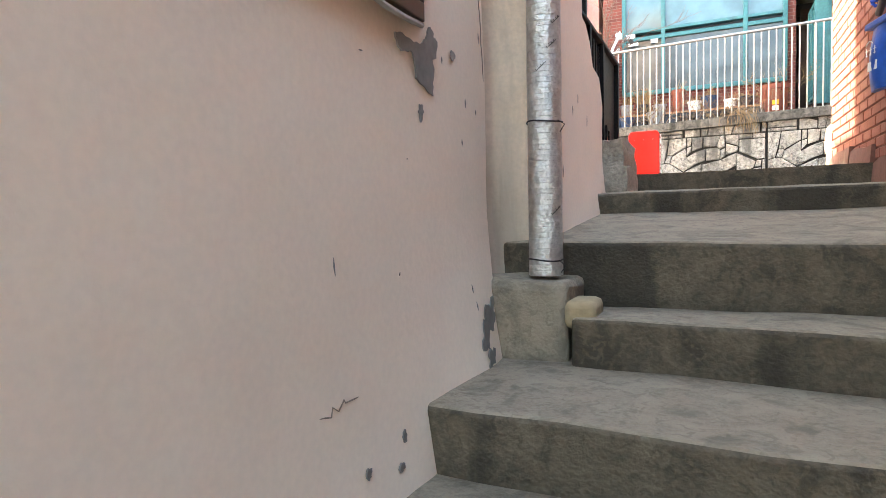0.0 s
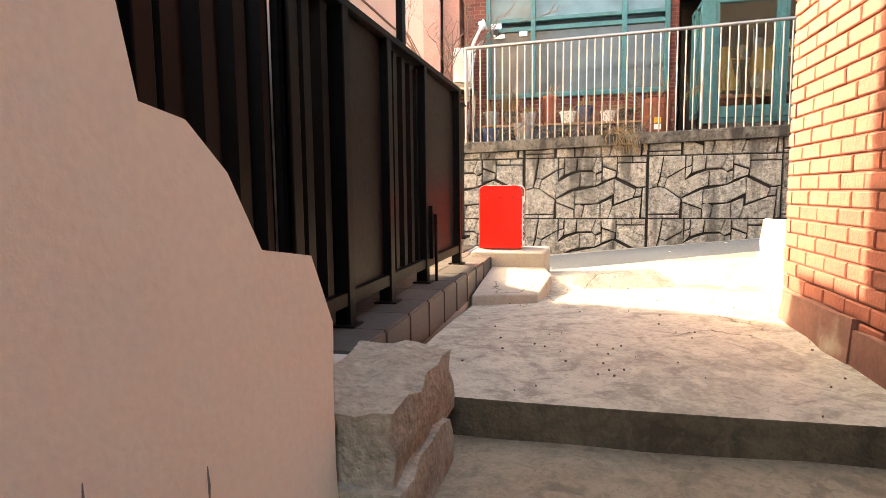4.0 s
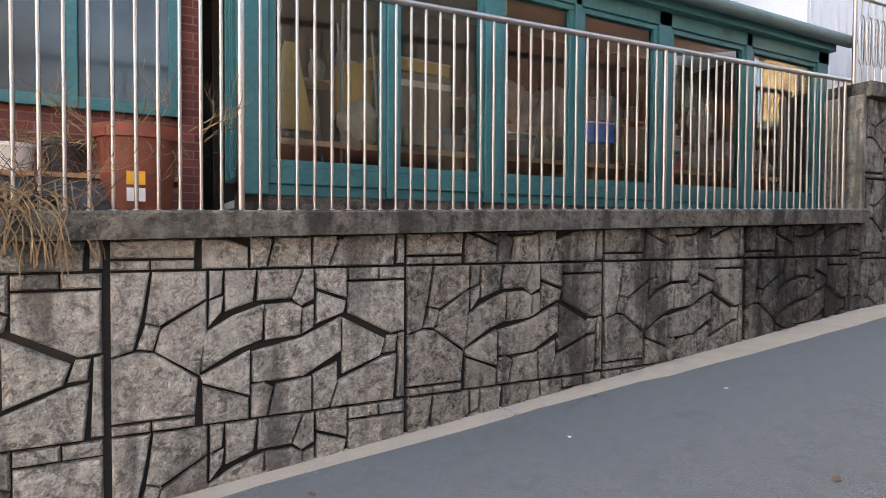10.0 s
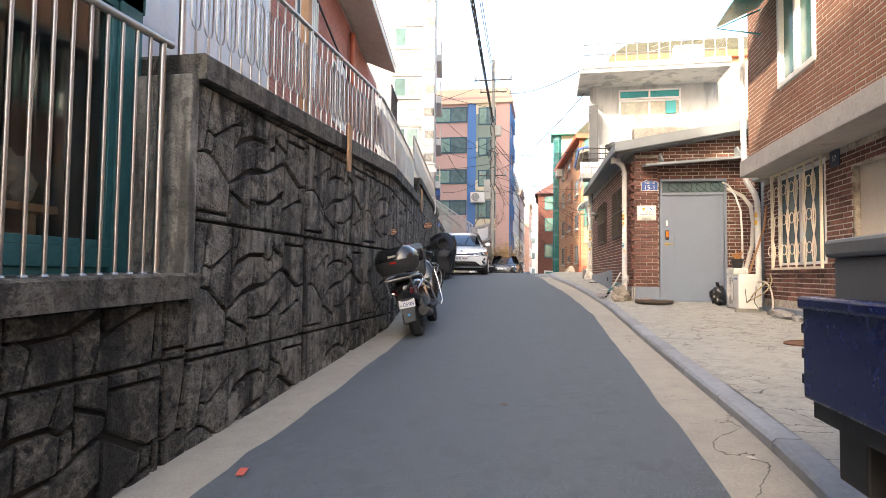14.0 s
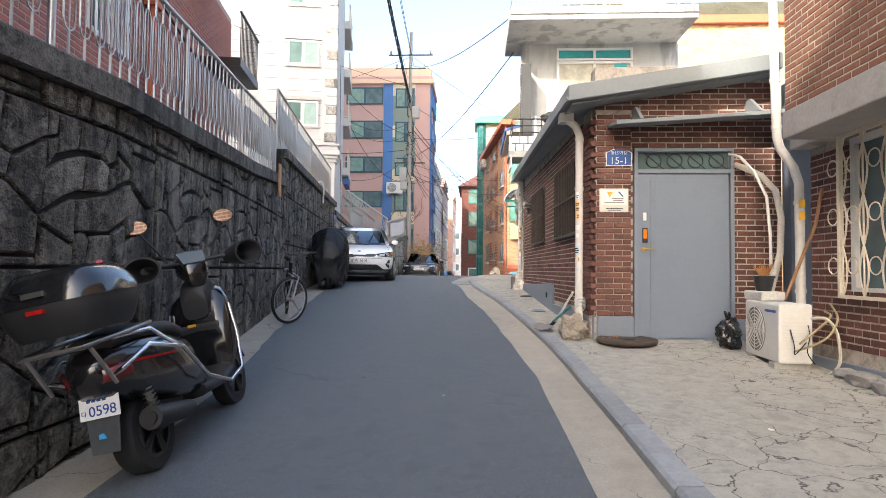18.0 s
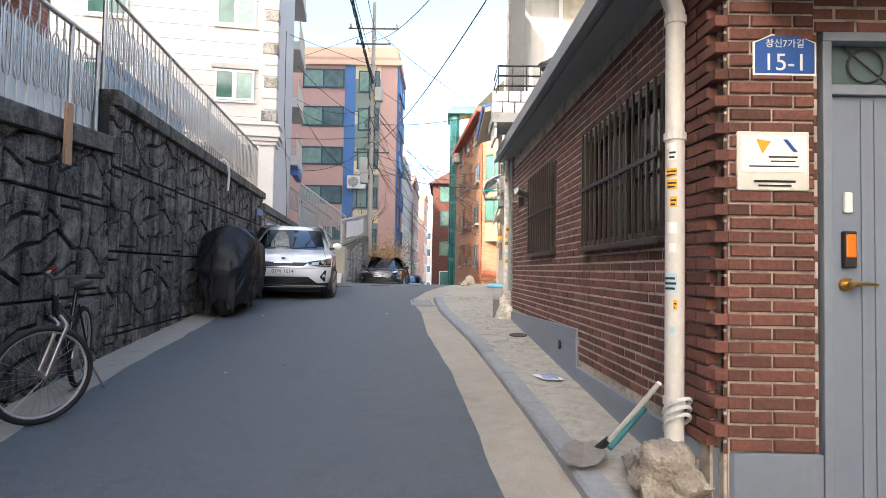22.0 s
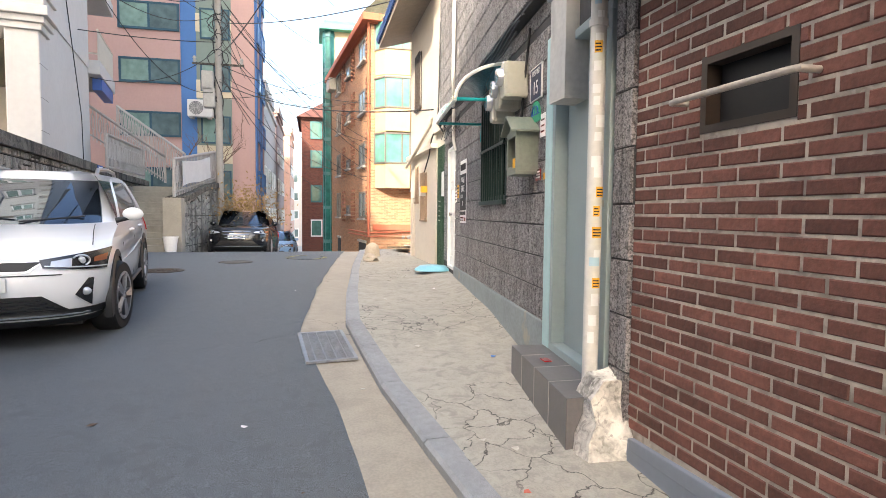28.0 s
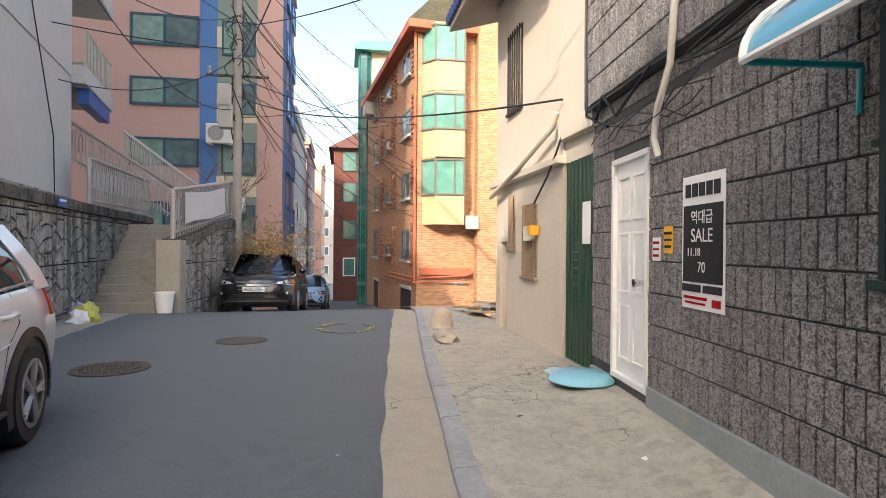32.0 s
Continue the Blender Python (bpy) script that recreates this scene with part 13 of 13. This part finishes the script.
for k, (pts, r, m_, l_) in enumerate((([(15.06, 6.2, 3.12), (14.98, 6.16, 3.2), (14.93, 6.05, 3.32), (14.98, 5.95, 3.4), (15.15, 5.92, 3.42)], 0.01, YC, "yellowed copper pipe loop at the air conditioner"), ([(15.06, 6.25, 3.05), (14.94, 6.2, 3.1), (14.86, 6.05, 3.2), (14.9, 5.93, 3.38), (15.1, 5.9, 3.5)], 0.01, YC, "yellowed copper pipe loop at the air conditioner"), ([(15.07, 6.12, 3.3), (14.97, 6.15, 3.2), (15.0, 6.18, 3.05), (14.96, 6.12, 2.95)], 0.005, CABLE, "black cable tangle at the air conditioner"), ([(15.07, 6.28, 3.25), (14.95, 6.3, 3.1), (15.02, 6.28, 3.0), (14.95, 6.2, 3.15)], 0.005, CABLE, "black cable tangle at the air conditioner"), ([(15.05, 6.1, 3.36), (14.95, 6.02, 3.38), (14.9, 5.95, 3.26), (14.9, 5.92, 2.95), (14.98, 6.0, 2.84)], 0.014, bpy.data.materials["taped_hose"], "taped cream hose behind the air conditioner"), ([(14.98, 5.98, 2.86), (14.8, 6.3, 2.78), (15.1, 6.62, 2.78), (15.5, 6.66, 2.79), (15.78, 6.5, 2.81), (15.8, 6.42, 2.84)], 0.014, surf("blue_grey_hose", (0.45, 0.5, 0.55), 0.5), "grey drain hose looped on the pavement"))):
    q = []
    for a, b in zip(pts, pts[1:]):
        q += [Vector(a).lerp(Vector(b), j / 4) for j in range(4)]
    q.append(Vector(pts[-1]))
    for _ in range(3):
        q = [q[0]] + [(q[i - 1] + q[i] * 2 + q[i + 1]) / 4 for i in range(1, len(q) - 1)] + [q[-1]]
    bm = B()
    tube(bm, q, r, 8)
    solo("hose", bm, m_, l_, "hose", group="hoses at the air conditioner", smooth=60)
for k, (x, y, r) in enumerate(((14.75, 5.98, 0.12), (14.5, 6.0, 0.16), (14.2, 5.98, 0.15), (13.9, 5.97, 0.1))):
    bm = B()
    blob(bm, (x, y, pave_z(x, y) + r * 0.25), r, 0.5, 30 + k, 2, (1.2, 0.7, 0.5))
    solo("rubble_stone", bm, surf("grey_rubble", (0.25, 0.24, 0.23), 0.95, s1=6, bump=0.8) if k == 0 else bpy.data.materials["grey_rubble"], "broken grey stone at the foot of the brick wall", "stone", group="rubble stones")

# papers and litter
fl = thing("paper_flyer", "printed white flyer lying on the pavement", "flyer", (19.14, 8.15, pave_z(19.14, 8.15)))
bm = B()
loft(bm, [[(19.0 + 0.09 * k, 8.05 + s * 0.2 + 0.02 * k, pave_z(19.14, 8.15) + 0.008 + 0.006 * math.sin(k * 1.7 + s) + e) for s, e in ((0, 0), (1, 0), (1, 0.002), (0, 0.002))] for k in range(4)])
part("sheet", bm, PAPER, fl)
bm = B()
for k in range(5):
    bx(bm, 19.03 + 0.045 * k, 19.05 + 0.045 * k, 8.1, 8.24, pave_z(19.14, 8.15) + 0.017, pave_z(19.14, 8.15) + 0.019)
part("print_bar", bm, plain("print_blue", (0.15, 0.25, 0.5)), fl, kind="stuff")
rng = random.Random(77)
LIT = [PAPER, surf("pale_litter", (0.5, 0.48, 0.42), 0.8), surf("brown_litter", (0.12, 0.08, 0.05), 0.9), surf("red_litter", (0.55, 0.12, 0.08), 0.6), surf("blue_litter", (0.08, 0.2, 0.5), 0.6)]
for k in range(70):
    x = rng.uniform(-1, 30)
    road_side = rng.random() < 0.6
    y = rng.uniform(line_y(ASPH_R, x) - 0.3, line_y(ASPH_L, x) + 0.1) if road_side else rng.uniform(max(line_y(KERB_IN, x) - 1.6, 7.95 if x > 16.5 else 6.2), line_y(KERB_IN, x) - 0.2)
    if not road_side and x < 5 or x < 1.5 and y < 8:
        continue
    z = (ground_z(x, y) + 0.016 if road_side else pave_z(x, y) + 0.004)
    s_, q = rng.uniform(0.012, 0.035), rng.uniform(0, 6.3)
    bm = B()
    pts = [(x + s_ * math.cos(q + a) * w, y + s_ * math.sin(q + a) * w, z + rng.uniform(0, 0.008)) for a, w in ((0, 1), (1.3, 0.6), (2.6, 1), (4.2, 0.7))]
    prism(bm, pts, (0, 0, 0.003))
    solo("litter_scrap", bm, LIT[0 if k % 9 == 0 else 3 if k % 23 == 0 else 4 if k % 19 == 0 else 1 + k % 2], "tiny scrap of litter on the ground", "litter", group="litter scraps")
bm = B()
prism(bm, [(8.15, 11.06, ground_z(8.15, 11.06) + 0.02), (8.25, 11.08, ground_z(8.25, 11.1) + 0.02), (8.24, 11.13, ground_z(8.24, 11.15) + 0.024), (8.15, 11.11, ground_z(8.15, 11.13) + 0.022)], (0, 0, 0.003))
solo("red_card", bm, LIT[3], "small red advert card on the asphalt", "card")

# further up the pavement
z0 = pave_z(29.9, 7.62)
bs = thing("blue_basin", "pale blue plastic basin lying upside down by the gate", "basin", (29.9, 7.68, z0))
bm = B()
lathe(bm, [(0.3, 0.0), (0.31, 0.012), (0.3, 0.03), (0.24, 0.07), (0.22, 0.085), (0.02, 0.088)], 32, (29.9, 7.72, z0 + 0.004))
part("basin", bm, surf("pale_blue_plastic", (0.22, 0.5, 0.62), 0.35, var=0.06, s1=4), bs, smooth=40)
bm = B()
blob(bm, (30.35, 7.75, pave_z(30.3, 7.7) + 0.02), 0.2, 0.3, 4, 3, (1.3, 0.7, 0.14))
solo("blue_rag", bm, surf("blue_rag", (0.4, 0.55, 0.62), 0.85, var=0.2, s1=8), "crumpled pale blue rag before the gate", "rag", smooth=50)
bm = B()
z0 = ground_z(34.2, 8.33) + 0.05
lathe(bm, [(0.2, -0.15), (0.2, 0.06), (0.185, 0.08), (0.175, 0.2), (0.15, 0.28), (0.09, 0.34), (0.02, 0.36)], 20, (34.2, 8.33, z0))
solo("stone_bollard", bm, surf("beige_stone", (0.42, 0.36, 0.28), 0.92, var=0.2, s1=4, s2=50, bump=0.6), "rounded beige stone bollard at the pavement edge", "bollard", smooth=40)
bm = B()
blob(bm, (32.8, 8.5, pave_z(32.8, 8.5) + 0.03), 0.3, 0.3, 8, 3, (1.4, 0.6, 0.4))
solo("kerb_stone", bm, bpy.data.materials["beige_stone"], "worn beige stone set at the kerb", "stone", smooth=50)
for k, (x, y, sx, sy, h, rot) in enumerate(((35.6, 7.2, 0.9, 0.6, 0.05, 10), (35.9, 7.0, 0.8, 0.5, 0.11, -14), (36.4, 7.3, 0.7, 0.5, 0.05, 25), (35.4, 6.8, 0.6, 0.6, 0.16, 5), (36.9, 6.9, 0.8, 0.4, 0.09, -30))):
    bm = B()
    bx(bm, -sx / 2, sx / 2, -sy / 2, sy / 2, 0, 0.035)
    cb = solo("cardboard_sheet", bm, surf("cardboard", (0.42, 0.32, 0.22), 0.9, var=0.15, s1=3) if k == 0 else (CAP_PALE if k % 2 else bpy.data.materials["cardboard"]), "flattened pale cardboard on the debris pile", "cardboard", group="debris pile")
    cb.matrix_basis = pose(x, y, pave_z(36, 7.3) + 0.02 + h, 3, 4, rot)
for k in range(12):
    x, y = rng.uniform(34.9, 37.4), rng.uniform(6.5, 7.6)
    bm = B()
    blob(bm, (x, y, pave_z(x, y) + 0.04), rng.uniform(0.08, 0.2), 0.5, 50 + k, 2, (1.2, 1, 0.6))
    solo("debris_lump", bm, bpy.data.materials["beige_stone"], "pale rubble lump on the debris pile", "rubble", group="debris pile")
